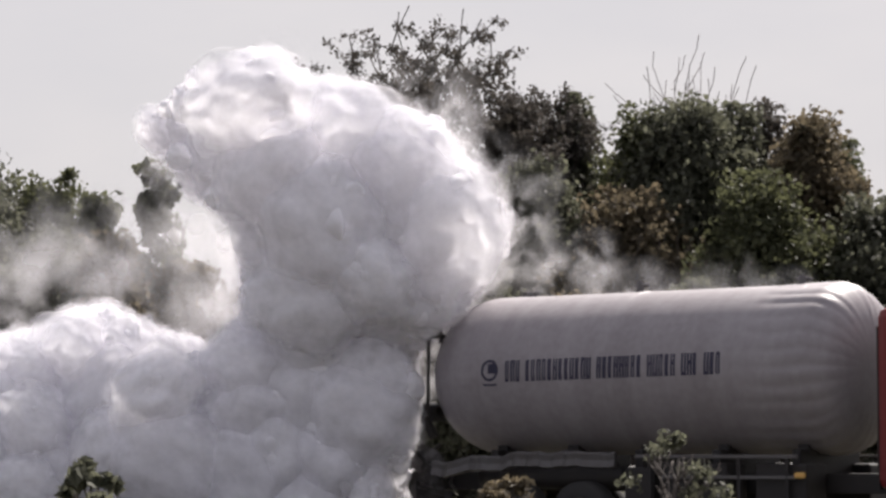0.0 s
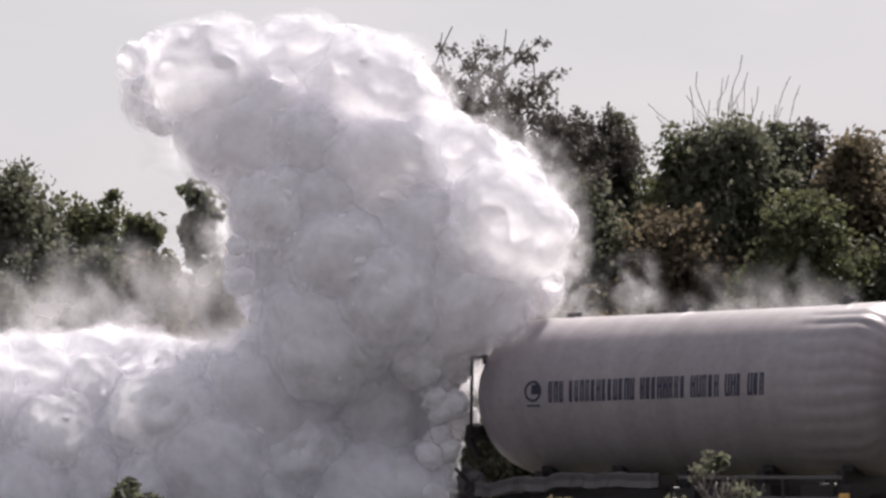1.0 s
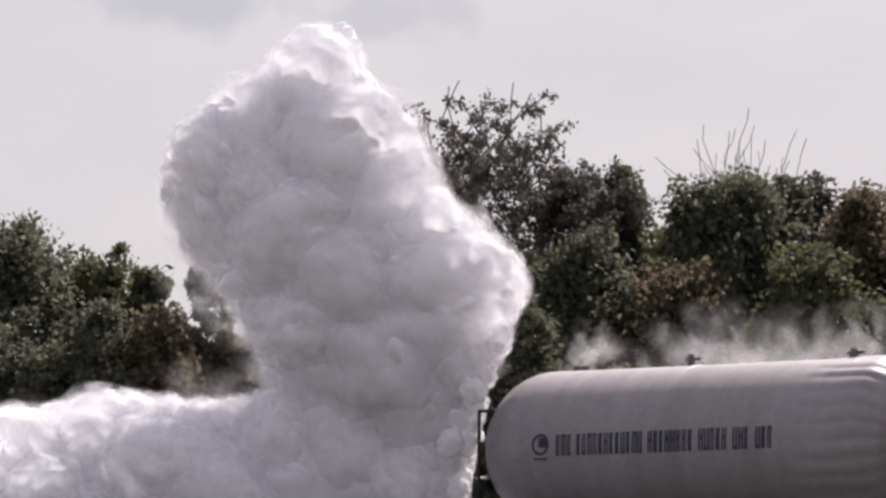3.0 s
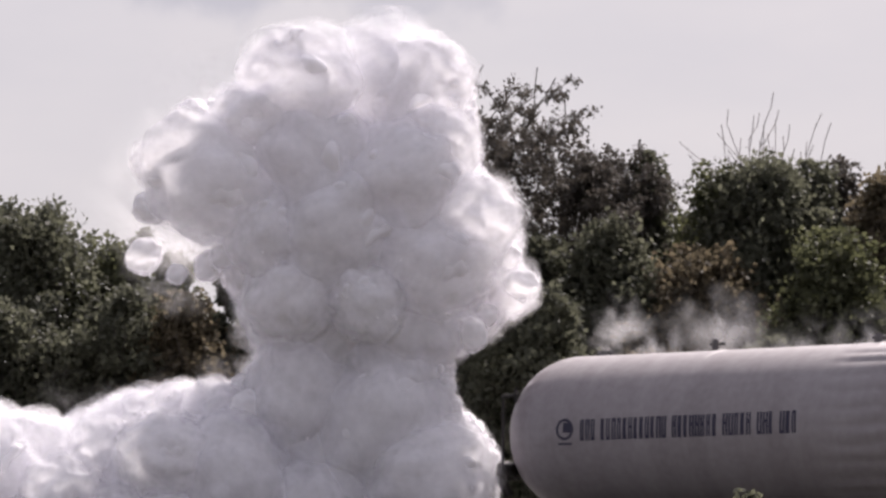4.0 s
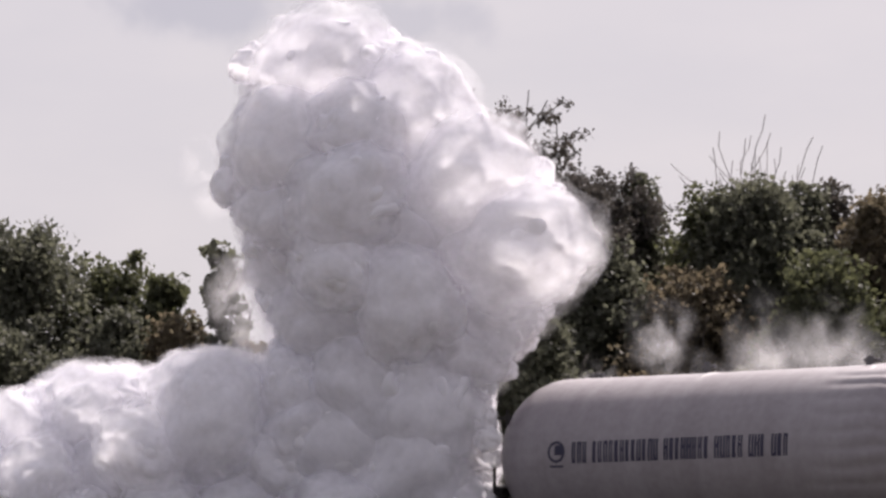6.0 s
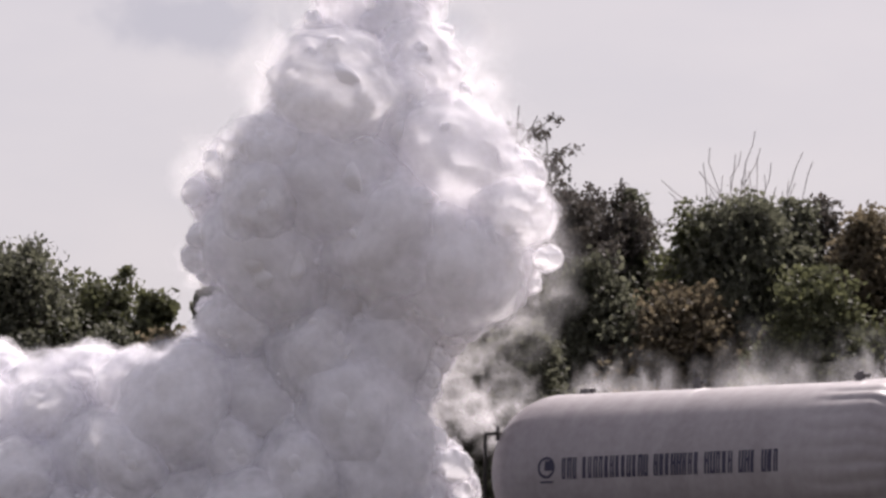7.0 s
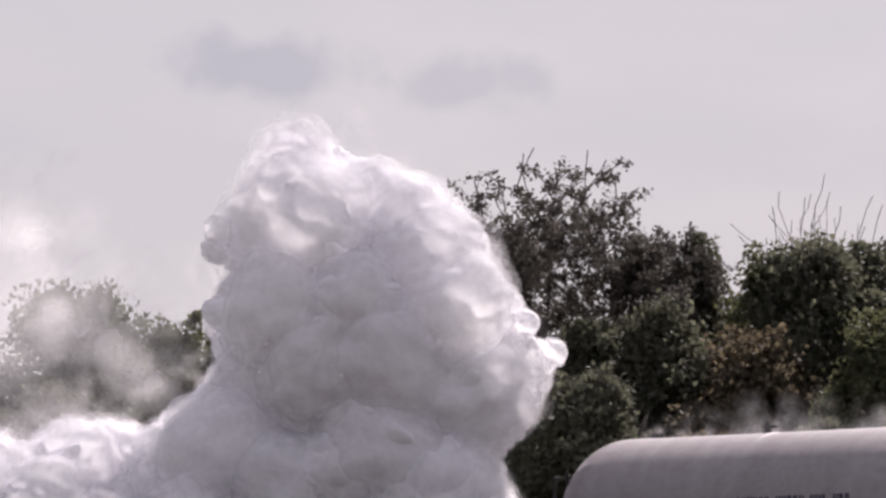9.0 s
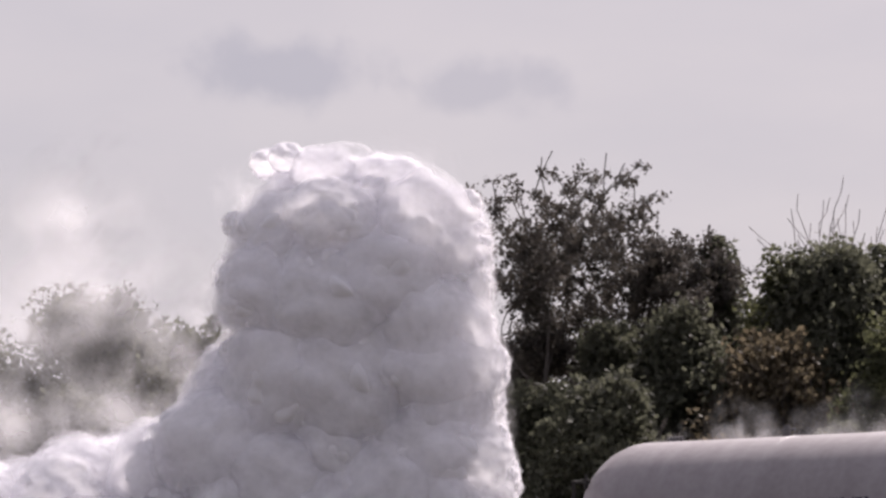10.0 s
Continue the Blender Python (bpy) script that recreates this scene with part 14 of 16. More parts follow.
    billow(plume, 5, 0.35, 26, -7.0, [(-0.25,42.2,3.38),(0.27,42.2,5.9),(-1.22,42.2,7.59),(-0.81,42.6,6.12),(-1.57,42.6,1.1),(-0.53,42.2,2.39),(-0.53,42.2,3.58),(-0.39,42.2,4.69),(-0.69,42.2,6.43),(-1.39,42.2,7.83),(-0.9,42.6,4.17),(-0.46,42.2,1.5),(-0.47,42.2,3.28),(0.07,42.2,4.65),(0.39,42.2,5.72),(-1.27,42.2,6.59),(-2.58,42.6,7.63),(-2.33,42.6,2.72),(-1.19,42.2,2.14),(-1.06,42.2,3.88),(-1.43,42.2,4.99)])
    billow(plume, 3, 0.32, 352, -9.3, [(-0.06,41.8,5.48),(-0.84,41.8,6.76),(-2.19,41.8,7.94),(-1.69,42.6,4.13),(-0.93,41.8,1.4),(-0.48,41.8,2.97),(-0.28,41.8,4.09),(-0.17,41.8,5.8),(-0.95,41.8,7.39),(-2.53,41.8,8.76),(-2.85,42.6,4.06),(-0.64,41.8,1.09),(-0.41,41.8,3.06),(-0.24,41.8,4.26),(0.17,41.8,5.32),(-1.15,41.8,6.26),(-2.47,41.8,8.27),(-2.2,42.6,3.9),(-1.04,41.8,2.35),(-1.14,41.8,3.59),(-1.61,41.8,4.85)])
    billow(plume, 3, 0.35, 240, -8.6, [(-0.93,41.5,6.42),(-0.84,42.6,4.69),(-0.66,41.5,1.51),(-0.27,41.5,2.85),(-0.6,41.5,4.24),(-0.64,41.5,5.75),(-1.43,41.5,7.27),(-2.53,42.6,7.22),(-1.87,42.6,1.98),(-0.62,41.5,2.53),(-0.18,41.5,3.82),(0.93,41.5,5.21),(0.4,41.5,6.77),(-0.89,41.5,9.14),(-2.4,42.6,4.88),(-0.58,41.5,1.79),(-1.02,41.5,3.01),(-0.69,41.5,4.6),(-0.93,41.5,5.69),(-2.38,41.5,7.23),(-3.02,42.6,6.15)])
    billow(plume, 1, 0.28, 283, 9.2, [(-1.37,41.7,-0.2),(-0.95,41.7,1.36),(-3.18,41.7,3.62),(-3.07,41.7,4.58),(-4.47,41.7,5.77),(-4.18,41.7,7.75),(-2.52,42.6,3.31),(-3.71,41.7,2.63),(-4.07,41.7,3.28),(-4.13,41.7,4.13),(-3.81,41.7,5.34),(-4.12,41.7,6.91),(-2.61,42.6,6.37),(-2.62,42.6,0.5),(-4.34,41.7,2.55),(-4.69,41.7,4.62),(-4.92,41.7,5.11),(-5.26,41.7,6.39),(-5.02,41.7,7.06),(-3.43,42.6,4.21),(-6.39,41.7,2.33)])
    billow(plume, 2, 0.29, 12, 0.3, [(0.5,41.6,4.16),(-0.25,41.6,6.33),(-1.25,42.6,6.26),(-1.69,42.6,0.66),(-0.71,41.6,1.17),(-0.3,41.6,2.67),(-0.07,41.6,3.99),(-0.43,41.6,5.97),(-0.84,41.6,7.68),(-2.17,42.6,3.22),(-0.52,41.6,1.6),(-0.46,41.6,3.01),(0.2,41.6,4.32),(0.96,41.6,5.7),(-0.31,41.6,7.79),(-2.39,42.6,4.79),(-0.54,41.6,1.76),(-0.88,41.6,2.74),(-1.02,41.6,3.76),(-1.14,41.6,4.98),(-1.63,41.6,6.13)])
    billow(plume, 5, 0.29, 88, 6.8, [(0.14,41.5,3.97),(-0.94,41.5,6.48),(-2.7,42.6,7.04),(-1.25,42.6,1.7),(-0.83,41.5,1.01),(-0.5,41.5,2.79),(-0.38,41.5,3.81),(-0.4,41.5,5.85),(-1.01,41.5,6.94),(-1.69,42.6,7.26),(-1.57,42.6,1.71),(-0.44,41.5,1.26),(-0.53,41.5,2.68),(-0.4,41.5,3.94),(-0.37,41.5,5.11),(-1.3,41.5,5.93),(-2.38,42.6,6.2),(-1.66,42.6,1.52),(-1.02,41.5,2.46),(-1.28,41.5,3.68),(-1.44,41.5,4.35)])
    billow(plume, 6, 0.28, 284, -8.5, [(-0.23,40.9,3.3),(0.93,40.9,5.14),(-0.03,40.9,6.25),(-2.57,42.6,6.79),(-0.96,42.6,2.18),(-0.42,40.9,1.81),(-0.31,40.9,3.43),(0.17,40.9,4.86),(-0.53,40.9,6.2),(-1.43,40.9,7.73),(-1.24,42.6,4.04),(-0.59,40.9,1.43),(-0.34,40.9,2.82),(0.03,40.9,4.37),(0.71,40.9,5.69),(-1.24,40.9,6.58),(-2.3,42.6,5.95),(-1.75,42.6,1.21),(-1.21,40.9,2.57),(-0.82,40.9,3.98),(-1.36,40.9,4.9)])
    billow(plume, 2, 0.21, 179, 7.8, [(-0.71,42.3,0.93),(-0.38,42.3,2.27),(-0.16,42.3,3.38),(0.33,42.3,4.74),(-1.27,42.3,6.16),(-1.77,42.3,7.94),(-1.31,42.6,3.81),(-0.6,42.3,1.11),(-0.97,42.3,2.93),(-0.88,42.3,4.06),(-0.07,42.3,5.28),(-0.35,42.3,7),(-1.48,42.6,7.95),(-1.64,42.6,2.56),(-0.63,42.3,2.73),(-1.41,42.3,3.54),(-1.01,42.3,4.91),(-1.01,42.3,6.5),(-2.07,42.3,7.39),(-2.88,42.6,5.78),(-1.36,42.3,2.81)])
    billow(plume, 0, 0.33, 60, -4.5, [(-2.76,41.3,4.43),(-3.18,41.3,6.2),(-4.88,41.3,7.73),(-1.12,42.6,4.24),(-0.96,41.3,0.78),(-0.58,41.3,2.44),(-3.16,41.3,3.73),(-4.14,41.3,5.19),(-5.06,41.3,7.09),(-3.35,41.3,7.98),(-1.61,42.6,5.75),(-1.63,42.6,0.83),(-3.71,41.3,3.68),(-4.25,41.3,4.87),(-4.17,41.3,6.19),(-3.99,41.3,6.57),(-3.75,41.3,7.87),(-2.67,42.6,7.59),(-2.67,42.6,2.27),(-2.02,41.3,2.04),(-5.16,41.3,4.38)])
    billow(plume, 2, 0.31, 261, -3.6, [(-2.19,41.2,6.76),(-2.84,42.6,7.47),(-1.01,42.6,3.24),(-0.83,41.2,1.96),(-0.7,41.2,3.07),(-0.46,41.2,5.37),(-1.43,41.2,6.77),(-2.38,41.2,8.76),(-1.58,42.6,5.97),(-0.89,41.2,1.33),(-0.94,41.2,2.66),(-0.27,41.2,3.55),(0.26,41.2,4.83),(0.14,41.2,7.53),(-1.05,42.6,8.27),(-1.88,42.6,2.4),(-1.24,41.2,3),(-1.17,41.2,4.04),(-0.96,41.2,5.45),(-2.76,41.2,7.14),(-2.71,41.2,7.75)])
    billow(plume, 4, 0.32, 284, 11.8, [(-0.64,41.6,6.33),(-2.79,41.6,7.75),(-1.41,42.6,3.28),(-0.61,41.6,1.96),(-0.51,41.6,3.19),(-0.23,41.6,5.51),(-1.16,41.6,6.69),(-1.84,41.6,8.82),(-1.81,42.6,5.85),(-0.79,41.6,1.71),(-1.08,41.6,3.08),(-0.15,41.6,3.84),(0.03,41.6,6.87),(-0.72,41.6,8.84),(-1.45,42.6,7.35),(-2.44,42.6,1.08),(-1.07,41.6,3.13),(-0.98,41.6,4.22),(-1.06,41.6,5.79),(-2.31,41.6,7),(-3.26,42.6,7.59)])
    billow(plume, 7, 0.34, 68, -0.8, [(-0.17,41.9,5.64),(-1.28,41.9,7.22),(-0.91,42.6,6.14),(-1.42,42.6,1.61),(-0.68,41.9,1.55),(-0.25,41.9,3.01),(0.01,41.9,4.21),(-0.14,41.9,5.65),(-0.82,41.9,7.06),(-1.53,42.6,7.48),(-1.39,42.6,2.65),(-0.54,41.9,1.16),(-0.38,41.9,2.85),(-0.33,41.9,4.11),(-0.17,41.9,5.38),(-1.13,41.9,6.04),(-2.15,41.9,7.84),(-1.46,42.6,4.91),(-1.05,41.9,2.57),(-1.28,41.9,3.41),(-1.44,41.9,3.92)])
    billow(plume, 2, 0.31, 147, -11.8, [(-0.83,41.2,3.09),(-0.46,41.2,3.6),(-0.78,41.2,6.61),(-1.98,41.2,6.97),(-1.04,42.6,4.59),(-0.61,41.2,1.7),(-0.7,41.2,2.38),(-0.86,41.2,3.79),(-0.82,41.2,4.22),(-0.51,41.2,6.52),(-1.5,41.2,7.72),(-0.64,42.6,4.34),(-0.42,41.2,1.13),(-0.63,41.2,2.52),(-1.16,41.2,3.77),(-1.54,41.2,4.45),(-1.91,41.2,6.13),(-1.78,41.2,8.07),(-2.24,42.6,3.81),(-1,41.2,2.53),(-1.24,41.2,3.2)])
    billow(plume, 4, 0.23, 64, -4.4, [(0.22,42.2,3.75),(0.09,42.2,6.01),(-2.6,42.6,7.29),(-0.83,42.6,3.07),(-0.96,42.2,0.69),(-0.33,42.2,2.35),(-0.28,42.2,3.5),(-0.29,42.2,4.4),(-0.7,42.2,6.22),(-1.56,42.2,8),(-1.55,42.6,3.63),(-0.38,42.2,1.68),(-0.28,42.2,2.66),(-0.24,42.2,3.73),(0.45,42.2,5.44),(-1.04,42.2,5.76),(-2.04,42.2,7.57),(-1.58,42.6,4.66),(-1.15,42.2,2.35),(-1.24,42.2,3.3),(-1.35,42.2,3.75)])
    billow(plume, 3, 0.3, 162, -10.9, [(-0.72,41.4,1.05),(-0.67,41.4,2.51),(-0.21,41.4,3.38),(0.23,41.4,4.36),(-1.07,41.4,5.84),(-1.73,41.4,7.78),(-1.01,42.6,5.14),(-0.62,41.4,1.54),(-1.04,41.4,2.94),(-1.18,41.4,3.71),(-0.04,41.4,4.54),(0.01,41.4,6.76),(-0.94,41.4,8.25),(-1.09,42.6,7.24),(-1.66,42.6,2.11),(-1.07,41.4,2.71),(-1.3,41.4,3.6),(-0.95,41.4,4.57),(-1.34,41.4,5.94),(-2.62,41.4,7.33),(-3.01,42.6,7.58)])
    billow(plume, 3, 0.27, 263, 6.0, [(-2.74,40.9,3.59),(-3.64,40.9,5.37),(-4.44,40.9,6.59),(-3.84,40.9,7.58),(-1.85,42.6,4),(-0.5,40.9,1.4),(-0.64,40.9,2.65),(-3.27,40.9,3.83),(-4.29,40.9,5.19),(-4.36,40.9,7.19),(-2.31,42.6,7.83),(-1.43,42.6,2.64),(-3.56,40.9,3.46),(-4.28,40.9,4.55),(-4.38,40.9,6.04),(-4.1,40.9,6.29),(-3.94,40.9,7.56),(-3.24,42.6,7.12),(-3.31,42.6,1.24),(-5.87,40.9,2.99),(-6.05,40.9,4.01)])
    billow(plume, 4, 0.21, 180, 20.0, [(-0.61,41.2,1.56),(-0.6,41.2,1.83),(-0.66,41.2,2),(-0.65,41.2,1.72),(-0.63,41.2,1.5),(-0.52,41.2,2.13),(-0.47,41.2,2.13),(-0.51,41.2,1.98),(-0.5,41.2,1.82),(-0.48,41.2,1.8),(-0.6,41.2,1.87),(-0.28,41.2,2.21),(-0.34,41.2,2.03),(-0.61,41.2,1.87),(-0.59,41.2,1.98),(-0.49,41.2,2.15),(-0.57,41.2,2.02),(-0.72,41.2,1.89),(-1.18,41.2,2.36),(-1.17,41.2,2.4),(-1.33,41.2,2.21)])
    billow(plume, 3, 0.28, 247, -1.6, [(-2.68,41.2,4.07),(-0.85,41.2,6.35),(-1.33,41.2,7.35),(-2.86,41.2,7.06),(-2.32,42.6,3.98),(-0.7,41.2,1.23),(-0.57,41.2,3.02),(-0.68,41.2,4.19),(-0.73,41.2,6.25),(-1.38,41.2,7.53),(-2.13,41.2,8.3),(-1.25,42.6,5.63),(-0.59,41.2,1.39),(-0.46,41.2,2.8),(-1.01,41.2,4.27),(-1.52,41.2,4.9),(-2.18,41.2,6.55),(-2.41,41.2,8.42),(-2.68,42.6,6.23),(-3.01,42.6,1.45),(-2.21,41.2,2.38)])
    billow(plume, 5, 0.33, 106, 5.8, [(-1.86,42.6,0.84),(-0.81,42.3,1.69),(-0.61,42.3,2.81),(-0.03,42.3,3.43),(-3.14,42.3,4.65),(-4.25,42.3,6.33),(-3.49,42.6,7.37),(-1.76,42.6,2.82),(-0.83,42.3,1.25),(-1.45,42.3,3.27),(-1.09,42.3,3.29),(0.29,42.3,4.95),(-0.43,42.3,7.28),(-0.97,42.3,9.39),(-2.23,42.6,5.16),(-1.67,42.3,1.5),(-1.09,42.3,3.16),(-0.99,42.3,4.21),(-0.96,42.3,5.16),(-2.81,42.3,7.42),(-3.12,42.3,7.95)])
    billow(plume, 4, 0.25, 92, 9.7, [(-2,42.6,4.83),(-1.81,42.6,0.08),(-0.78,42.2,0.96),(-0.44,42.2,2.6),(-0.61,42.2,3.69),(-0.83,42.2,6.01),(-1.45,42.2,7.5),(-1.24,42.6,2.73),(-0.61,42.2,1.37),(-0.76,42.2,2.79),(0.14,42.2,3.96),(0.59,42.2,4.9),(-0.27,42.2,7.44),(-1.43,42.6,5.35),(-0.6,42.2,2.62),(-0.98,42.2,2.93),(-1.35,42.2,3.76),(-0.59,42.2,4.7),(-1.15,42.2,6.07),(-2.81,42.6,6.4),(-2.51,42.6,1.54)])
    billow(plume, 2, 0.29, 255, -3.1, [(-3.48,42.6,6.67),(-2.13,42.6,3.16),(-1.24,42,1.68),(-0.58,42,2.53),(-0.66,42,3.95),(-0.98,42,5.81),(-1.64,42,7.67),(-1.9,42.6,8.51),(-2.09,42.6,3.2),(-1.73,42,2.46),(-0.85,42,3.45),(-0.38,42,3.65),(-3.05,42,5.24),(-3.71,42,7.73),(-2.78,42.6,8.79),(-3.83,42.6,2.29),(-4.04,42,3.64),(-4.22,42,4.53),(-5.03,42,5.08),(-5.32,42,5.4),(-5.14,42,6.64)])
    billow(plume, 5, 0.28, 163, -2.8, [(-0.68,41.2,3.23),(0.58,41.2,4.2),(0.4,41.2,6.1),(-1.34,41.2,6.81),(-2.13,42.6,5.6),(-0.37,41.2,1.12),(-0.44,41.2,2.66),(-0.72,41.2,3.75),(-0.16,41.2,5.18),(-0.42,41.2,6.8),(-1.69,41.2,8.09),(-1.7,42.6,3.63),(-0.57,41.2,2.01),(-0.35,41.2,3.49),(-0.76,41.2,4.76),(-1.1,41.2,5.44),(-2.07,41.2,7.58),(-2.75,42.6,6.8),(-2.54,42.6,1.14),(-1,41.2,2.52),(-1.36,41.2,3.79)])
    billow(plume, 4, 0.34, 147, -11.8, [(-2.76,41.7,3.73),(-2.99,41.7,4.45),(-3.49,41.7,5.66),(-3.37,41.7,7.24),(-2.5,42.6,5.22),(-0.54,41.7,0.99),(-0.67,41.7,2.86),(-1.01,41.7,3.87),(-0.96,41.7,6.33),(-1.71,41.7,7.69),(-2.43,41.7,8.4),(-1.13,42.6,5.38),(-0.64,41.7,1.23),(-0.65,41.7,3.08),(-1.07,41.7,4.52),(-1.59,41.7,5.22),(-2.52,41.7,6.63),(-2.59,41.7,8.72),(-2.67,42.6,4.98),(-1.37,41.7,2.27),(-1.58,41.7,3.52)])
    billow(plume, 1, 0.22, 127, 11.1, [(-1.57,42.6,2.12),(-0.73,41.5,1.63),(-0.55,41.5,2.76),(0.33,41.5,3.81),(-0.78,41.5,5.28),(-1.42,41.5,6.96),(-1.93,41.5,8),(-2.01,42.6,4.03),(-0.6,41.5,1.42),(-0.91,41.5,2.84),(-0.64,41.5,3.53),(0.48,41.5,4.85),(0.23,41.5,6.83),(-0.53,41.5,8.64),(-1.78,42.6,6.17),(-0.44,41.5,2.09),(-0.67,41.5,2.63),(-1,41.5,3.56),(-0.76,41.5,4.29),(-1.53,41.5,5.93),(-1.65,41.5,6.91)])
    billow(plume, 4, 0.33, 120, -7.5, [(-0.51,41,2.36),(0.39,41,3.9),(1.11,41,5.07),(0.33,41,6.01),(-2.87,42.6,6.67),(-1.12,42.6,2.4),(-0.59,41,1.24),(-0.43,41,2.5),(-0.7,41,4.04),(-0.18,41,5.56),(0.18,41,6.46),(-1.19,41,8),(-1.07,42.6,4.13),(-0.65,41,1.6),(-0.67,41,2.66),(-1.27,41,3.22),(-0.69,41,5.08),(-0.99,41,6.3),(-2.23,41,7.27),(-2.89,42.6,5.21),(-1.71,42.6,1.38)])
    billow(plume, 0, 0.24, 219, 5.0, [(-0.59,42.2,1.72),(-0.65,42.2,3.2),(0.99,42.2,4.22),(0.98,42.2,5.27),(-1.68,42.2,7.19),(-3.06,42.6,7.39),(-2.18,42.6,2.53),(-0.31,42.2,1.98),(-1.11,42.2,3.36),(-0.04,42.2,4.74),(0.16,42.2,5.82),(-0.59,42.2,7.44),(-2.98,42.6,8.37),(-2.82,42.6,3.73),(-0.76,42.2,2.72),(-1.3,42.2,3.36),(-1.12,42.2,4.48),(-0.35,42.2,6.09),(-1.7,42.2,7.02),(-4.17,42.2,8.33),(-3.33,42.6,3.1)])
    billow(plume, 5, 0.35, 154, 1.0, [(0.02,41.9,3.58),(0.34,41.9,5.62),(-0.98,41.9,7.25),(-1.52,42.6,5.74),(-1.77,42.6,1.21),(-0.58,41.9,2.15),(-0.37,41.9,3.29),(0.07,41.9,4.88),(-0.39,41.9,6.1),(-1.1,41.9,7.65),(-2.79,42.6,7.16),(-2.35,42.6,2.24),(-0.55,41.9,2.01),(-0.6,41.9,3.57),(-0.8,41.9,4.8),(-1.2,41.9,5.44),(-2.19,41.9,7.06),(-3.02,42.6,7.43),(-3.5,42.6,2.18),(-0.95,41.9,2.04),(-1.27,41.9,3.14)])
    billow(plume, 3, 0.36, 163, -2.8, [(-0.67,41.6,2.86),(0.21,41.6,4.11),(-0.36,41.6,6.34),(-1.64,41.6,6.93),(-1.7,42.6,5.95),(-0.63,41.6,2.02),(-0.41,41.6,3.08),(-0.59,41.6,4.05),(-0.39,41.6,5.66),(-0.89,41.6,7.26),(-1.95,41.6,8.24),(-1.47,42.6,3.51),(-0.45,41.6,1.74),(-0.43,41.6,3.25),(-0.77,41.6,4.55),(-1.33,41.6,5.25),(-2.06,41.6,7.34),(-2.54,42.6,6.67),(-2.08,42.6,1.11),(-1,41.6,2.86),(-1.48,41.6,4.1)])
    billow(plume, 2, 0.21, 219, 5.0, [(-0.5,41.2,2.1),(-0.64,41.2,3.36),(0.7,41.2,4.78),(0.78,41.2,5.94),(-1.78,41.2,7.21),(-2.56,42.6,7.32),(-1.5,42.6,2.86),(-0.47,41.2,2.25),(-1.13,41.2,3.7),(-0.23,41.2,5.04),(0.48,41.2,6.29),(-0.51,41.2,7.26),(-2.82,42.6,8.67),(-2.76,42.6,3.95),(-0.72,41.2,2.56),(-1.37,41.2,3.45),(-0.95,41.2,4.63),(-0.34,41.2,5.99),(-1.82,41.2,7.09),(-4.16,41.2,8.23),(-3.14,42.6,3.37)])
    billow(plume, 2, 0.3, 161, 0.2, [(-3.53,41.3,2.65),(-3.32,41.3,3.42),(-3.64,41.3,4.27),(-4.12,41.3,5.53),(-4.85,41.3,6.91),(-3.2,42.6,7.29),(-2.28,42.6,1.65),(-3.98,41.3,3.24),(-3.9,41.3,4.38),(-4.06,41.3,5.24),(-4.42,41.3,6.42),(-4.01,41.3,8.23),(-2.47,42.6,5.92),(-4.71,41.3,2.92),(-4.57,41.3,4.37),(-4.53,41.3,4.93),(-4.81,41.3,5.85),(-4.28,41.3,7.53),(-3.75,42.6,7.67),(-3.26,42.6,3.05),(-6.01,41.3,3.3)])
    billow(plume, 1, 0.27, 242, -12.2, [(-3.62,41,6.86),(-1.08,42.6,4.69),(-0.83,41,1.69),(-2.76,41,3.29),(-2.85,41,4.35),(-4.42,41,5.89),(-4.34,41,7.3),(-3.06,42.6,7.11),(-2.65,42.6,1.33),(-4.9,41,3.1),(-3.87,41,4.36),(-3.55,41,5.76),(-3.88,41,7.51),(-3.1,41,9.61),(-2.72,42.6,4.99),(-4.67,41,3.51),(-4.57,41,4.4),(-4.51,41,5.31),(-5.22,41,6.5),(-5.66,41,8.15),(-4.67,42.6,6.76)])
    billow(plume, 3, 0.35, 224, 12.4, [(-3.3,41.2,2.68),(-2.98,41.2,3.86),(-3.4,41.2,5.09),(-3.62,41.2,5.55),(-3.6,42.6,5.4),(-1.73,42.6,0.65),(-0.96,41.2,1.26),(-0.99,41.2,3.55),(-1.12,41.2,4.1),(-3.71,41.2,5.19),(-3.5,41.2,7.38),(-1.95,42.6,3.91),(-0.81,41.2,1.18),(-0.63,41.2,2.7),(-1.21,41.2,4.15),(-1.61,41.2,4.74),(-2.28,41.2,6.85),(-2.5,42.6,6.32),(-1.87,42.6,1.4),(-1.09,41.2,2.15),(-1.59,41.2,3.68)])
    billow(plume, 5, 0.2, 341, -3.0, [(-3.63,41.1,2.77),(-3.45,41.1,3.5),(-3.68,41.1,4.8),(-4.39,41.1,6.12),(-4.6,41.1,7.7),(-1.38,42.6,4.42),(-0.77,41.1,1.28),(-3.47,41.1,3.56),(-5.04,41.1,4.93),(-4.73,41.1,6.1),(-4.23,41.1,7.28),(-2.81,42.6,6.76),(-2.68,42.6,0.96),(-5.18,41.1,3.8),(-4.28,41.1,4.93),(-4.42,41.1,5.37),(-4.35,41.1,7.07),(-3.38,41.1,8.83),(-2.82,42.6,4.03),(-2.21,41.1,1.8),(-5.57,41.1,4.32)])
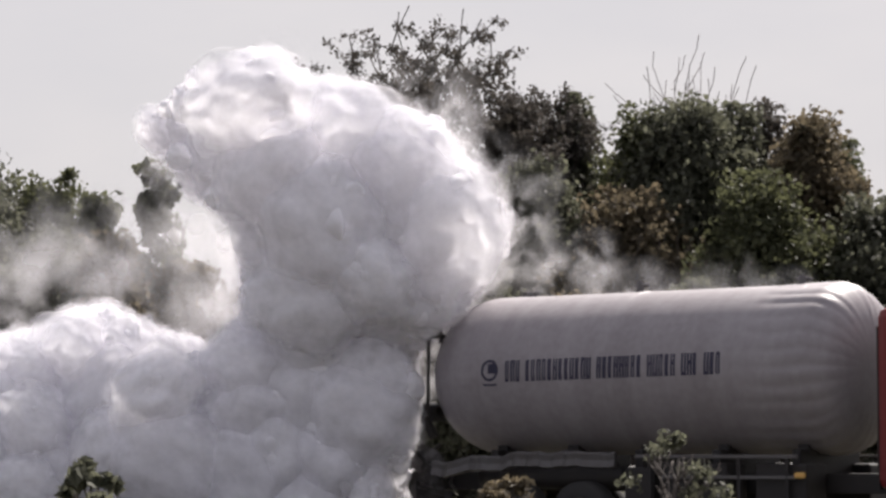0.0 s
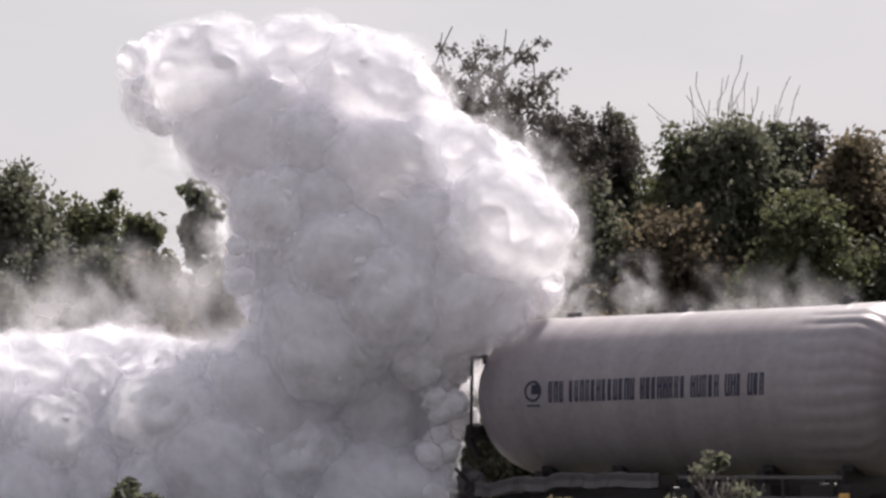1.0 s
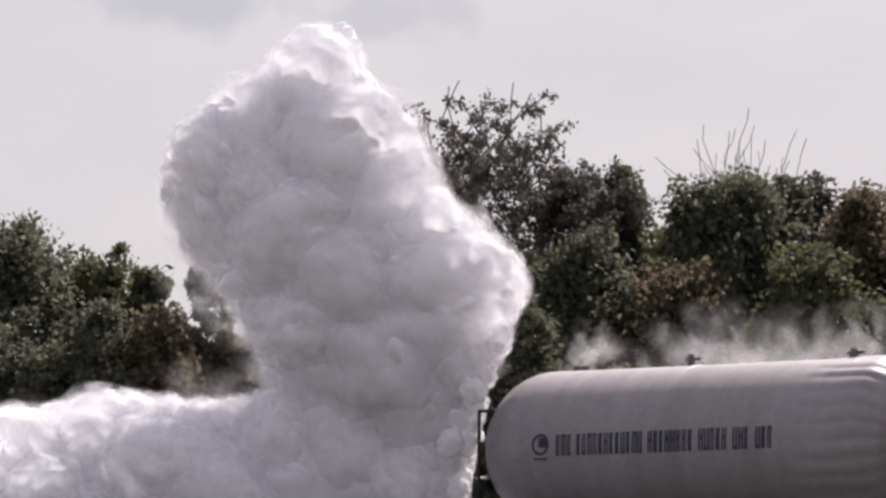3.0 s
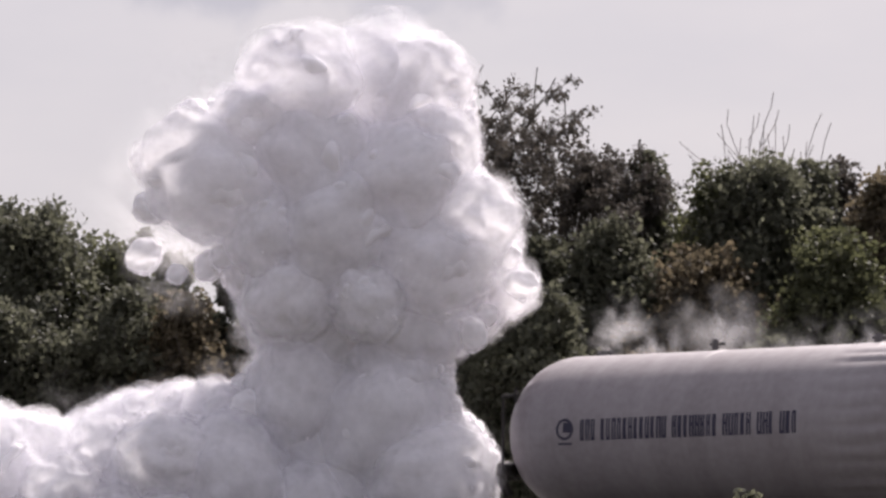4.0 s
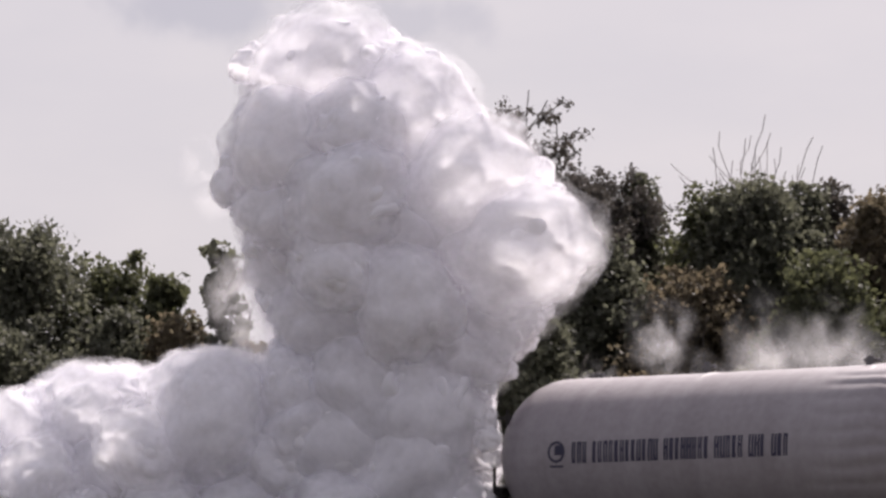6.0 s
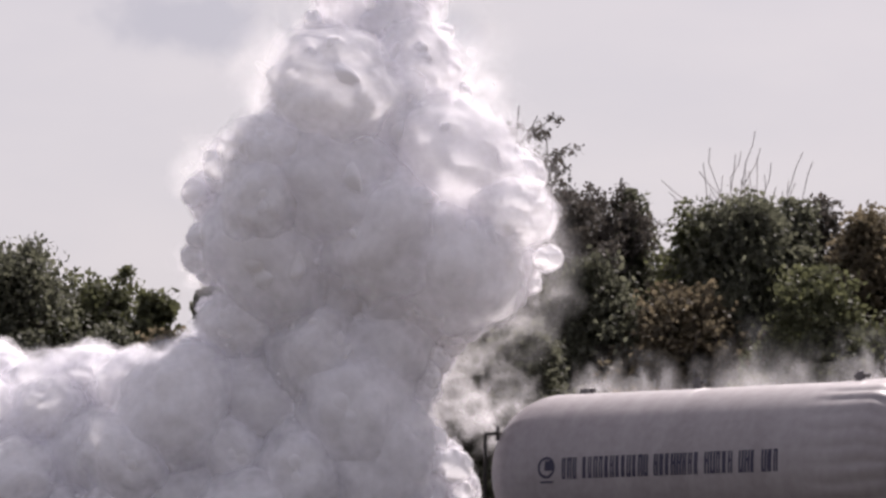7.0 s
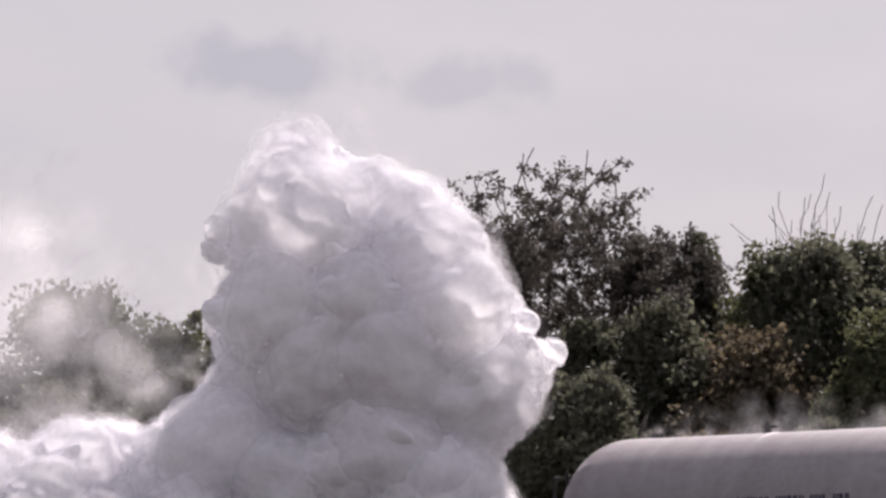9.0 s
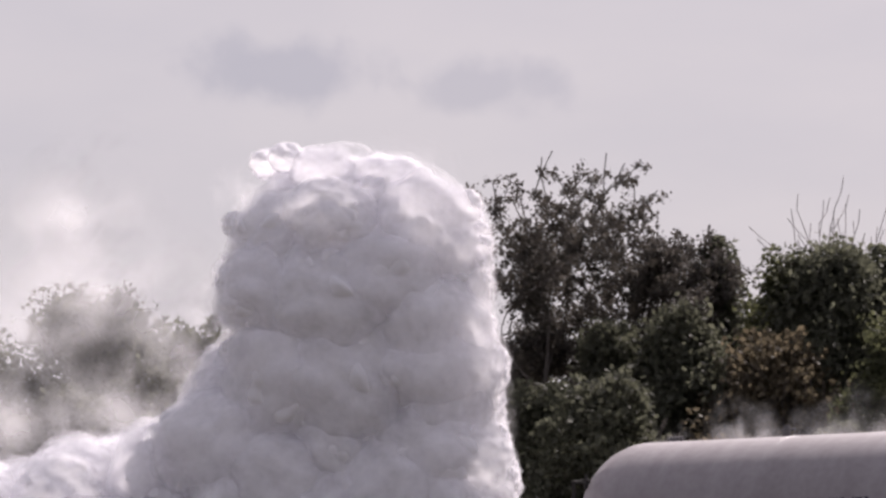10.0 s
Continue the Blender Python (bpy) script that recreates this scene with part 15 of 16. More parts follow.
    billow(plume, 3, 0.21, 154, 1.0, [(0.57,42,4.27),(0.6,42,5.85),(-1.05,42,7.48),(-1.62,42.6,6.04),(-1.64,42.6,1.38),(-0.49,42,2.5),(-0.36,42,3.45),(0.19,42,4.91),(-0.44,42,6.28),(-0.86,42,7.61),(-2.23,42.6,7.12),(-2.1,42.6,2.23),(-0.55,42,2.13),(-0.32,42,3.52),(-0.5,42,4.73),(-0.92,42,5.62),(-1.96,42,7.23),(-2.37,42.6,8.08),(-2.8,42.6,2.61),(-0.93,42,2.21),(-1.23,42,3.35)])
    billow(plume, 4, 0.25, 226, -9.8, [(0.21,41.4,3.73),(0.2,41.4,5.87),(-0.78,41.4,6.98),(-1.87,42.6,6.79),(-0.81,42.6,2.98),(-0.32,41.4,2.44),(-0.48,41.4,3.62),(0.01,41.4,5.34),(-0.75,41.4,6.78),(-1.95,41.4,7.9),(-1.64,42.6,6.62),(-0.39,41.4,2.09),(-0.45,41.4,3.4),(-0.07,41.4,4.71),(0.17,41.4,7.29),(-1.25,41.4,7.43),(-2.81,41.4,8.55),(-2.58,42.6,5.84),(-1.26,41.4,2.98),(-1.06,41.4,3.86),(-1.46,41.4,5.12)])
    billow(plume, 1, 0.33, 98, -0.1, [(-0.58,42.1,2.08),(-0.45,42.1,3.54),(-0.08,42.1,3.72),(-0.47,42.1,6.25),(-3.05,42.1,7.72),(-1.54,42.6,5.95),(-0.68,42.1,1.03),(-0.68,42.1,3.19),(-1.38,42.1,4.05),(-0.59,42.1,5.29),(-0.92,42.1,7.4),(-2.11,42.1,8.48),(-1,42.6,5.5),(-0.65,42.1,1.75),(-1.31,42.1,3.14),(-1.58,42.1,4.19),(-1.63,42.1,6.08),(-1.72,42.1,7.76),(-3.52,42.1,7.94),(-2.18,42.6,3.63),(-1.58,42.1,2.3)])
    billow(plume, 3, 0.29, 180, -1.8, [(-3.26,40.9,5.17),(-2.63,42.6,4.65),(-0.71,40.9,0.41),(-0.77,40.9,1.44),(-0.62,40.9,2.74),(-2.53,40.9,3.65),(-3.81,40.9,4.98),(-3.87,42.6,6.73),(-3.5,42.6,1.6),(-3.84,40.9,2.51),(-3.88,40.9,3.68),(-3.01,40.9,4.51),(-3.68,40.9,5.66),(-3.49,40.9,7.67),(-3.53,42.6,5.75),(-1.24,40.9,1.34),(-1.13,40.9,2.84),(-1.21,40.9,3.81),(-1.44,40.9,3.58),(-1.95,40.9,6.45),(-2.82,42.6,7.26)])
    billow(plume, 4, 0.31, 185, 4.6, [(-2.75,41.5,3.4),(-3.63,41.5,5.11),(-4.84,41.5,6.69),(-1.78,42.6,5.4),(-1.36,42.6,0.55),(-0.78,41.5,1.46),(-2.99,41.5,3.58),(-3.64,41.5,5.06),(-4.52,41.5,7.37),(-2.78,41.5,8.73),(-2.21,42.6,3.11),(-3.39,41.5,3.65),(-3.33,41.5,4.14),(-4.24,41.5,5.39),(-4.21,41.5,7.17),(-3.79,41.5,7.45),(-2.53,42.6,4.45),(-1.97,41.5,1.36),(-2,41.5,3.51),(-1.68,41.5,5.57),(-4.77,41.5,5.32)])
    billow(plume, 4, 0.31, 114, -3.2, [(-0.89,41.2,1.32),(-0.76,41.2,2.79),(0.11,41.2,3.53),(0.47,41.2,4.71),(-1.25,41.2,6.42),(-1.61,42.6,5.73),(-1.1,42.6,0.48),(-0.43,41.2,1.78),(-1.22,41.2,3.25),(-0.52,41.2,4.15),(-0.06,41.2,5.28),(-1,41.2,7.73),(-0.84,42.6,4.24),(-0.39,41.2,1.46),(-0.99,41.2,3.02),(-1.62,41.2,3.81),(-1.45,41.2,5.93),(-1.63,41.2,7.42),(-3.6,42.6,7.55),(-2.69,42.6,3.15),(-1.45,41.2,2.27)])
    billow(plume, 5, 0.24, 272, 7.7, [(0.73,41.3,5.01),(-0.93,41.3,6.92),(-0.15,42.6,4.15),(-1.11,41.3,0.93),(-0.58,41.3,1.99),(-0.03,41.3,3.42),(0.17,41.3,4.53),(-0.19,41.3,6),(-0.79,41.3,7.41),(-1.08,42.6,5.25),(-0.5,41.3,1.79),(-0.27,41.3,2.49),(-0.06,41.3,3.86),(0.17,41.3,4.77),(0.46,41.3,6.66),(-1.3,41.3,6.85),(-1.87,42.6,5.84),(-1.58,42.6,1.3),(-1.16,41.3,2.22),(-1.01,41.3,3.74),(-1.4,41.3,4.47)])
    billow(haze, 8, 0.78, 0, 4.0, [(-3.1,42.5,2.3),(-2.89,42.5,3.13),(-3.17,42.5,3.79),(-3.13,42.5,4.35),(-3.68,42.5,4.97),(-4.33,42.5,5.94),(-4.44,42.5,6.69),(-4.37,42.5,7.46),(-2.31,42.5,8.1),(-4.32,42.5,3.13),(-3.87,42.5,3.68),(-3.28,42.5,4.46),(-3.8,42.5,5.38),(-4.21,42.5,6.37),(-4.19,42.5,7.42),(-3.88,42.5,6.88),(-3.03,42.5,7.88),(-4.08,42.5,2.88),(-4.72,42.5,3.35),(-4.46,42.5,4.15),(-5.23,42.5,4.56)])
    billow(haze, 9, 0.91, 0, -4.0, [(-0.57,42.5,2.7),(-0.31,42.5,3.58),(0.93,42.5,4.24),(0.66,42.5,4.79),(-0.73,42.5,5.41),(-1.67,42.5,6.12),(-1.63,42.5,6.26),(-2.64,42.5,7.95),(-1.19,42.5,2.04),(-1.63,42.5,3.99),(-0.49,42.5,4.47),(0.03,42.5,5.38),(0.3,42.5,5.88),(0.03,42.5,6.83),(-0.28,42.5,7.98),(-1.56,42.5,7.34),(-2.97,42.5,8.36),(-1.68,42.5,2.88),(-1.5,42.5,4.34),(-1.59,42.5,4.37),(-2.12,42.5,4.92)])
    billow(haze, 10, 0.69, 0, 4.0, [(-0.64,42.5,3.1),(0.33,42.5,4.03),(1.09,42.5,4.69),(0.98,42.5,5.23),(-0.88,42.5,5.85),(-1.02,42.5,5.54),(-1.92,42.5,7.28),(-2.58,42.5,8.43),(-1.66,42.5,3.43),(-0.67,42.5,4.56),(-0.3,42.5,4.53),(0.47,42.5,5.5),(0.32,42.5,6.26),(-0.1,42.5,7.34),(-0.45,42.5,8.54),(-2.44,42.5,7.79),(-0.96,42.5,3.06),(-1.54,42.5,3.86),(-1.23,42.5,4.39),(-1.67,42.5,4.98),(-1.92,42.5,4.95)])
    billow(haze, 11, 0.79, 0, -4.0, [(-2.76,42.5,3.5),(-3.38,42.5,4.47),(-3.68,42.5,5.14),(-3.7,42.5,5.66),(-4.65,42.5,6.29),(-4.42,42.5,7.35),(-2.78,42.5,8.12),(-3.3,42.5,3.13),(-3.59,42.5,3.86),(-4.07,42.5,4.61),(-3.89,42.5,5.09),(-3.78,42.5,5.91),(-4.19,42.5,6.91),(-3.63,42.5,7.97),(-1.92,42.5,9.09),(-4.34,42.5,2.75),(-3.56,42.5,3.54),(-4.04,42.5,4.39),(-4.86,42.5,4.73),(-5.45,42.5,5.58),(-5.28,42.5,5.91)])
    billow(haze, 8, 0.83, 0, 4.0, [(0.38,42.5,3.9),(0.99,42.5,4.92),(0.81,42.5,5.59),(0.91,42.5,6.1),(-1.45,42.5,6.73),(-3,42.5,7.82),(-1.04,42.5,2.97),(-1.37,42.5,3.42),(-0.84,42.5,4.73),(-0.72,42.5,4.68),(-0.42,42.5,5.59),(0.1,42.5,5.99),(-1,42.5,7.29),(-1.06,42.5,8.34),(-1.94,42.5,9.65),(-1.05,42.5,3.21),(-1.18,42.5,4.03),(-0.95,42.5,5.31),(-1.26,42.5,4.87),(-2.2,42.5,5.82),(-2.29,42.5,6.23)])
    billow(haze, 9, 0.84, 0, -4.0, [(0.55,42.5,4.3),(0.97,42.5,5.37),(0.65,42.5,6.04),(0.23,42.5,6.54),(-1.72,42.5,7.16),(-0.95,42.5,2.73),(-0.97,42.5,3.41),(-1.11,42.5,4.43),(-0.6,42.5,4.93),(-0.84,42.5,5.81),(-0.2,42.5,6.16),(-0.39,42.5,6.51),(-1.04,42.5,7.34),(-2.14,42.5,9.03),(-1.26,42.5,3.53),(-1.34,42.5,3.67),(-1,42.5,4.51),(-0.79,42.5,5.55),(-1.41,42.5,5.3),(-2.35,42.5,6.28),(-2.29,42.5,6.68)])
    billow(haze, 10, 0.9, 0, 4.0, [(-3.04,42.5,4.71),(-3.43,42.5,5.81),(-4.41,42.5,6.49),(-4.44,42.5,6.98),(-3.5,42.5,7.6),(-2.56,42.5,3.13),(-3.08,42.5,3.84),(-3.68,42.5,4.57),(-4.23,42.5,5.32),(-4.49,42.5,6.09),(-4.4,42.5,6.51),(-3.99,42.5,7.37),(-2.34,42.5,8.43),(-3.71,42.5,3.17),(-4.05,42.5,4.08),(-3.86,42.5,4.12),(-4.56,42.5,4.99),(-4.88,42.5,5.9),(-5.03,42.5,6.12),(-5.2,42.5,7.02),(-4.97,42.5,7.26)])
    billow(haze, 11, 1.01, 0, -4.0, [(0.79,42.5,5.11),(0.26,42.5,6.26),(-0.59,42.5,6.94),(-2.76,42.5,7.42),(-0.71,42.5,2.78),(-0.73,42.5,3.89),(-0.69,42.5,4.57),(-0.73,42.5,5.15),(-0.95,42.5,5.66),(-1.13,42.5,6.48),(-0.88,42.5,6.62),(-1.54,42.5,7.29),(-1.12,42.5,2.7),(-1.15,42.5,3.72),(-1.43,42.5,4.64),(-1.43,42.5,4.58),(-0.68,42.5,5.47),(-1.03,42.5,5.45),(-2.03,42.5,6.13),(-2.86,42.5,6.72),(-3.53,42.5,7.24)])
    billow(haze, 8, 0.74, 0, 4.0, [(0.43,42.5,5.51),(-0.33,42.5,6.71),(-3.06,42.5,7.39),(-0.35,42.5,2.59),(-0.74,42.5,3.22),(-0.35,42.5,4.09),(-0.33,42.5,4.91),(-0.55,42.5,5.33),(-0.87,42.5,5.92),(-0.97,42.5,6.91),(-0.87,42.5,6.99),(-2.61,42.5,8.34),(-1,42.5,3.31),(-1.03,42.5,4.24),(-1.04,42.5,5.2),(-1.27,42.5,5.04),(-0.87,42.5,5.95),(-1.59,42.5,6.65),(-2.03,42.5,6.68),(-4.19,42.5,7.98),(-1.85,42.5,2.6)])
    billow(haze, 9, 0.62, 0, -4.0, [(-4.15,42.5,5.91),(-4.71,42.5,7.15),(-3.26,42.5,7.83),(-2.65,42.5,3.03),(-2.61,42.5,3.65),(-3.31,42.5,4.54),(-4.06,42.5,5.27),(-4.48,42.5,6.02),(-4.6,42.5,6.79),(-4.44,42.5,7.57),(-2.63,42.5,7.92),(-3.17,42.5,3.01),(-3.41,42.5,3.85),(-3.93,42.5,4.77),(-4.5,42.5,5.75),(-4.1,42.5,5.5),(-4.76,42.5,6.44),(-4.55,42.5,7.41),(-4.74,42.5,7.5),(-4.1,42.5,2.71),(-4.98,42.5,3.21)])
    billow(haze, 10, 1.02, 0, 4.0, [(-0.13,42.5,6.31),(-3.15,42.5,7.6),(-0.35,42.5,2.89),(-0.07,42.5,3.47),(-0.63,42.5,4.09),(-0.56,42.5,4.87),(-1.03,42.5,5.29),(-1.11,42.5,6.41),(-1.6,42.5,7.09),(-2.71,42.5,7.99),(-1.26,42.5,2.08),(-1.05,42.5,4.03),(-0.67,42.5,4.47),(-0.51,42.5,5.4),(-0.12,42.5,6.31),(-1.11,42.5,5.96),(-1.91,42.5,6.92),(-2.54,42.5,7.83),(-3.84,42.5,7.96),(-1.92,42.5,2.67),(-2.14,42.5,3.46)])
    billow(haze, 11, 0.98, 0, -4.0, [(-2.44,42.5,6.71),(-0.53,42.5,2.69),(-0.01,42.5,3.34),(0.21,42.5,3.91),(-0.56,42.5,4.53),(-0.7,42.5,5.01),(-1.44,42.5,5.9),(-1.2,42.5,6.87),(-1.61,42.5,7.7),(-2.85,42.5,8.36),(-1.32,42.5,4.07),(-0.55,42.5,4.33),(-0.34,42.5,4.97),(0.03,42.5,5.88),(-0.03,42.5,6.87),(-1.16,42.5,6.42),(-2.07,42.5,7.4),(-2.94,42.5,8.18),(-1.8,42.5,2.76),(-1.85,42.5,3.91),(-2.22,42.5,4)])
    billow(haze, 8, 1.6, 0, 3.0, [(-1.59,42.8,4.73),(-1.16,42.8,4.73),(-0.73,42.8,4.73),(0.14,42.8,5.51),(0.14,42.8,6.11),(-1.24,42.8,4.73),(-1.86,42.8,5.55),(-1.55,42.8,6.06),(-1.67,42.8,5.66),(-1.54,42.8,6),(-1.34,42.8,5.86),(-1.36,42.8,5.76),(-1.39,42.8,5.66),(-1.41,42.8,5.57),(-1.44,42.8,5.47),(-1.46,42.8,5.38),(-1.49,42.8,5.28),(-1.86,42.8,5.34),(-2.05,42.8,4.95),(-2.4,42.8,4.6),(-2.77,42.8,4.89)])
    billow(haze, 9, 1.12, 0, 3.0, [(-1.25,42.8,4.73),(-0.47,42.8,4.82),(0.31,42.8,4.9),(1,42.8,5.51),(1.35,42.8,5.94),(-0.66,42.8,4.86),(-0.69,42.8,4.9),(-1.03,42.8,5.75),(-1.03,42.8,5.63),(-1.21,42.8,5.62),(-1.06,42.8,5.47),(-1.11,42.8,5.37),(-1.17,42.8,5.27),(-1.22,42.8,5.17),(-1.27,42.8,5.07),(-1.32,42.8,4.97),(-1.38,42.8,4.87),(-1.63,42.8,4.94),(-1.51,42.8,4.69),(-1.83,42.8,4.44),(-2.38,42.8,4.46)])
    billow(haze, 10, 1.21, 0, 3.0, [(-0.21,42.8,5.51),(0.48,42.8,5.42),(0.66,42.8,5.07),(0.31,42.8,4.73),(-0.55,42.8,4.38),(-0.99,42.8,4.64),(-1.42,42.8,4.9),(-1.43,42.8,4.9),(-1.45,42.8,4.93),(-1.46,42.8,4.9),(-1.47,42.8,4.9),(-1.48,42.8,4.9),(-1.49,42.8,4.9),(-1.5,42.8,4.9),(-1.52,42.8,4.9),(-1.53,42.8,4.9),(-1.54,42.8,4.9),(-1.68,42.8,5.01),(-1.64,42.8,4.87),(-2.05,42.8,4.69),(-2.41,42.8,4.92)])
    billow(haze, 8, 1.6, 0, 3.0, [(-1.59,42.8,4.47),(-1.56,42.8,4.47),(-1.53,42.8,4.47),(-1.5,42.8,4.47),(-1.47,42.8,4.47),(-1.43,42.8,4.47),(-1.4,42.8,4.47),(-1.74,42.8,4.73),(-1.67,42.8,5.22),(-1.7,42.8,4.92),(-1.46,42.8,4.69),(-1.29,42.8,4.52),(-0.91,42.8,5.09),(-0.75,42.8,5.99),(-0.03,42.8,6.29),(0.14,42.8,5.94),(0.74,42.8,5.77),(-1.85,42.8,5.34),(-1.98,42.8,4.76),(-2.28,42.8,4.36),(-2.81,42.8,4.05)])
    billow(haze, 9, 1.3, 0, 3.0, [(-1.59,42.9,4.48),(-1.56,42.9,4.48),(-1.53,42.9,4.48),(-1.5,42.9,4.48),(-1.47,42.9,4.48),(-1.44,42.9,4.48),(-1.41,42.9,4.48),(-1.52,42.9,4.59),(-1.55,42.9,4.98),(-1.52,42.9,4.72),(-1.29,42.9,4.49),(-1.25,42.9,4.48),(-0.89,42.9,4.64),(-0.96,42.9,4.81),(0.14,42.9,5.52),(0.83,42.9,5.52),(1.27,42.9,5.26),(-1.44,42.9,5.39),(-1.67,42.9,4.75),(-1.98,42.9,4.37),(-2.52,42.9,3.98)])
    billow(haze, 11, 1.0, 0, 3.0, [(-1.94,42.9,4.48),(-1.91,42.9,4.44),(-1.88,42.9,4.4),(-1.85,42.9,4.36),(-1.82,42.9,4.32),(-1.78,42.9,4.28),(-1.75,42.9,4.24),(-1.72,42.9,4.2),(-1.92,42.9,4.26),(-1.66,42.9,4.12),(-1.63,42.9,4.08),(-1.59,42.9,4.04),(-1.16,42.9,3.96),(-1.01,42.9,4.03),(-0.55,42.9,4.22),(-0.38,42.9,4.22),(0.05,42.9,4.48),(-1.02,42.9,5.5),(-1.34,42.9,4.76),(-1.67,42.9,4.36),(-2.22,42.9,3.89)])
    billow(haze, 10, 0.91, 0, 3.0, [(-1.94,42.8,4.04),(-1.91,42.8,3.99),(-1.87,42.8,3.94),(-1.84,42.8,3.9),(-1.81,42.8,3.85),(-1.78,42.8,3.8),(-1.75,42.8,3.75),(-1.72,42.8,3.71),(-1.89,42.8,3.64),(-1.82,42.8,3.75),(-1.71,42.8,3.62),(-1.59,42.8,3.52),(-1.18,42.8,3.52),(-1.1,42.8,3.57),(-0.21,42.8,3.52),(-0.9,42.8,3.52),(-0.21,42.8,4.04),(-1.72,42.8,3.19),(-1.28,42.8,4.7),(-1.58,42.8,4.34),(-2.14,42.8,3.91)])
    billow(haze, 12, 1.48, 0, 3.0, [(-2.47,43,4.48),(-2.6,43,4.64),(-2.72,43,4.81),(-2.85,43,4.97),(-2.98,43,5.13),(-3.11,43,5.29),(-3.76,43,5.69),(-4.67,43,6.22),(-5.25,43,6.66),(-4.73,43,6.22),(-4.2,43,6.13),(-3.34,43,5.12),(-3.1,43,4.84),(-3.02,43,4.74),(-2.94,43,4.64),(-2.86,43,4.54),(-2.78,43,4.44),(-2.7,43,4.35),(-2.63,43,4.25),(-2.55,43,4.15),(-2.69,43,4)])
    billow(haze, 9, 1.3, 0, 3.0, [(-2.47,43,4.48),(-2.6,43,4.64),(-2.72,43,4.81),(-2.85,43,4.97),(-2.98,43,5.13),(-3.11,43,5.29),(-3.68,43,5.5),(-4.48,43,5.71),(-4.99,43,5.79),(-4.55,43,5.61),(-3.94,43,6.13),(-3.29,43,5.12),(-3.1,43,4.84),(-3.02,43,4.74),(-2.94,43,4.64),(-2.86,43,4.54),(-2.78,43,4.44),(-2.7,43,4.35),(-2.63,43,4.25),(-2.55,43,4.15),(-2.53,43,4.04)])
    billow(haze, 13, 1.3, 0, 3.0, [(-2.47,43,4.48),(-2.6,43,4.64),(-2.72,43,4.81),(-2.85,43,4.97),(-2.98,43,5.13),(-3.11,43,5.29),(-3.61,43,5.99),(-4.26,43,6.92),(-4.55,43,7.35),(-4.2,43,7.35),(-3.94,43,7),(-3.29,43,5.27),(-3.1,43,4.84),(-3.02,43,4.74),(-2.94,43,4.64),(-2.86,43,4.54),(-2.78,43,4.44),(-2.7,43,4.35),(-2.63,43,4.25),(-2.55,43,4.15),(-2.53,43,4.04)])
    billow(haze, 9, 1.74, 0, 3.0, [(-1.95,43,4.92),(-1.96,43,5.08),(-1.98,43,5.23),(-1.99,43,5.39),(-2.01,43,5.55),(-2.17,43,5.65),(-2.17,43,5.77),(-2.06,43,6.02),(-2.12,43,6.16),(-2.09,43,6.34),(-2.1,43,6.5),(-2.12,43,6.66),(-2.21,43,7.26),(-2.1,43,7.82),(-2.21,43,8.83),(-1.95,43,9.17),(-1.42,43,9.26),(-3,43,7.14),(-3.16,43,6.39),(-3.89,43,7.68),(-3.21,43,6.53)])
    billow(haze, 10, 1.56, 0, 3.0, [(-1.95,43,4.48),(-1.95,43,4.64),(-1.95,43,4.8),(-1.95,43,4.96),(-1.95,43,5.12),(-1.95,43,5.27),(-1.95,43,5.43),(-1.95,43,5.59),(-1.95,43,5.75),(-1.95,43,5.91),(-1.95,43,6.06),(-1.95,43,6.22),(-1.77,43,6.96),(-1.6,43,7.7),(-1.25,43,8.91),(-1.08,43,9.52),(-0.82,43,9.87),(-2.93,43,7.43),(-3.09,43,6.54),(-3.8,43,7.71),(-3.21,43,6.73)])
    billow(haze, 11, 1.39, 0, 3.0, [(-2.29,43,4.48),(-2.32,43,4.64),(-2.36,43,4.8),(-2.39,43,4.96),(-2.42,43,5.12),(-2.45,43,5.27),(-2.48,43,5.43),(-2.51,43,5.59),(-2.55,43,5.75),(-2.58,43,5.91),(-2.61,43,6.06),(-2.64,43,6.22),(-2.77,43,6.96),(-2.9,43,7.7),(-3.08,43,8.74),(-3.16,43,8.39),(-2.73,43,8.05),(-2.86,43,7.35),(-2.99,43,6.66),(-3.08,43,6.22),(-3.16,43,5.79)])
    billow(haze, 8, 0.96, 0, 3.0, [(-2.29,43,4.48),(-2.29,43,4.64),(-2.29,43,4.8),(-2.29,43,4.96),(-2.29,43,5.12),(-2.29,43,5.27),(-2.29,43,5.43),(-2.29,43,5.59),(-2.29,43,5.75),(-2.29,43,5.91),(-2.29,43,6.06),(-2.29,43,6.22),(-2.12,43,7.05),(-1.95,43,7.87),(-1.95,43,8.39),(-1.08,43,8.91),(-0.73,43,9.09),(-2.47,43,7.78),(-2.64,43,6.66),(-2.64,43,6.22),(-2.64,43,5.79)])
    billow(haze, 12, 1.61, 0, 3.0, [(-9.33,43,0.92),(-9.3,43,0.94),(-9.28,43,0.95),(-9.25,43,0.96),(-9.22,43,0.97),(-9.2,43,0.99),(-9.17,43,1),(-9.15,43,1.01),(-9.12,43,1.03),(-9.09,43,1.04),(-9.07,43,1.05),(-9.04,43,1.07),(-9.01,43,1.08),(-8.99,43,1.09),(-9.1,43,1.64),(-9.24,43,2.31),(-9.42,43,4.74),(-9.16,43,5.01),(-8.97,43,5.25),(-8.8,43,5.45),(-8.63,43,5.61)])
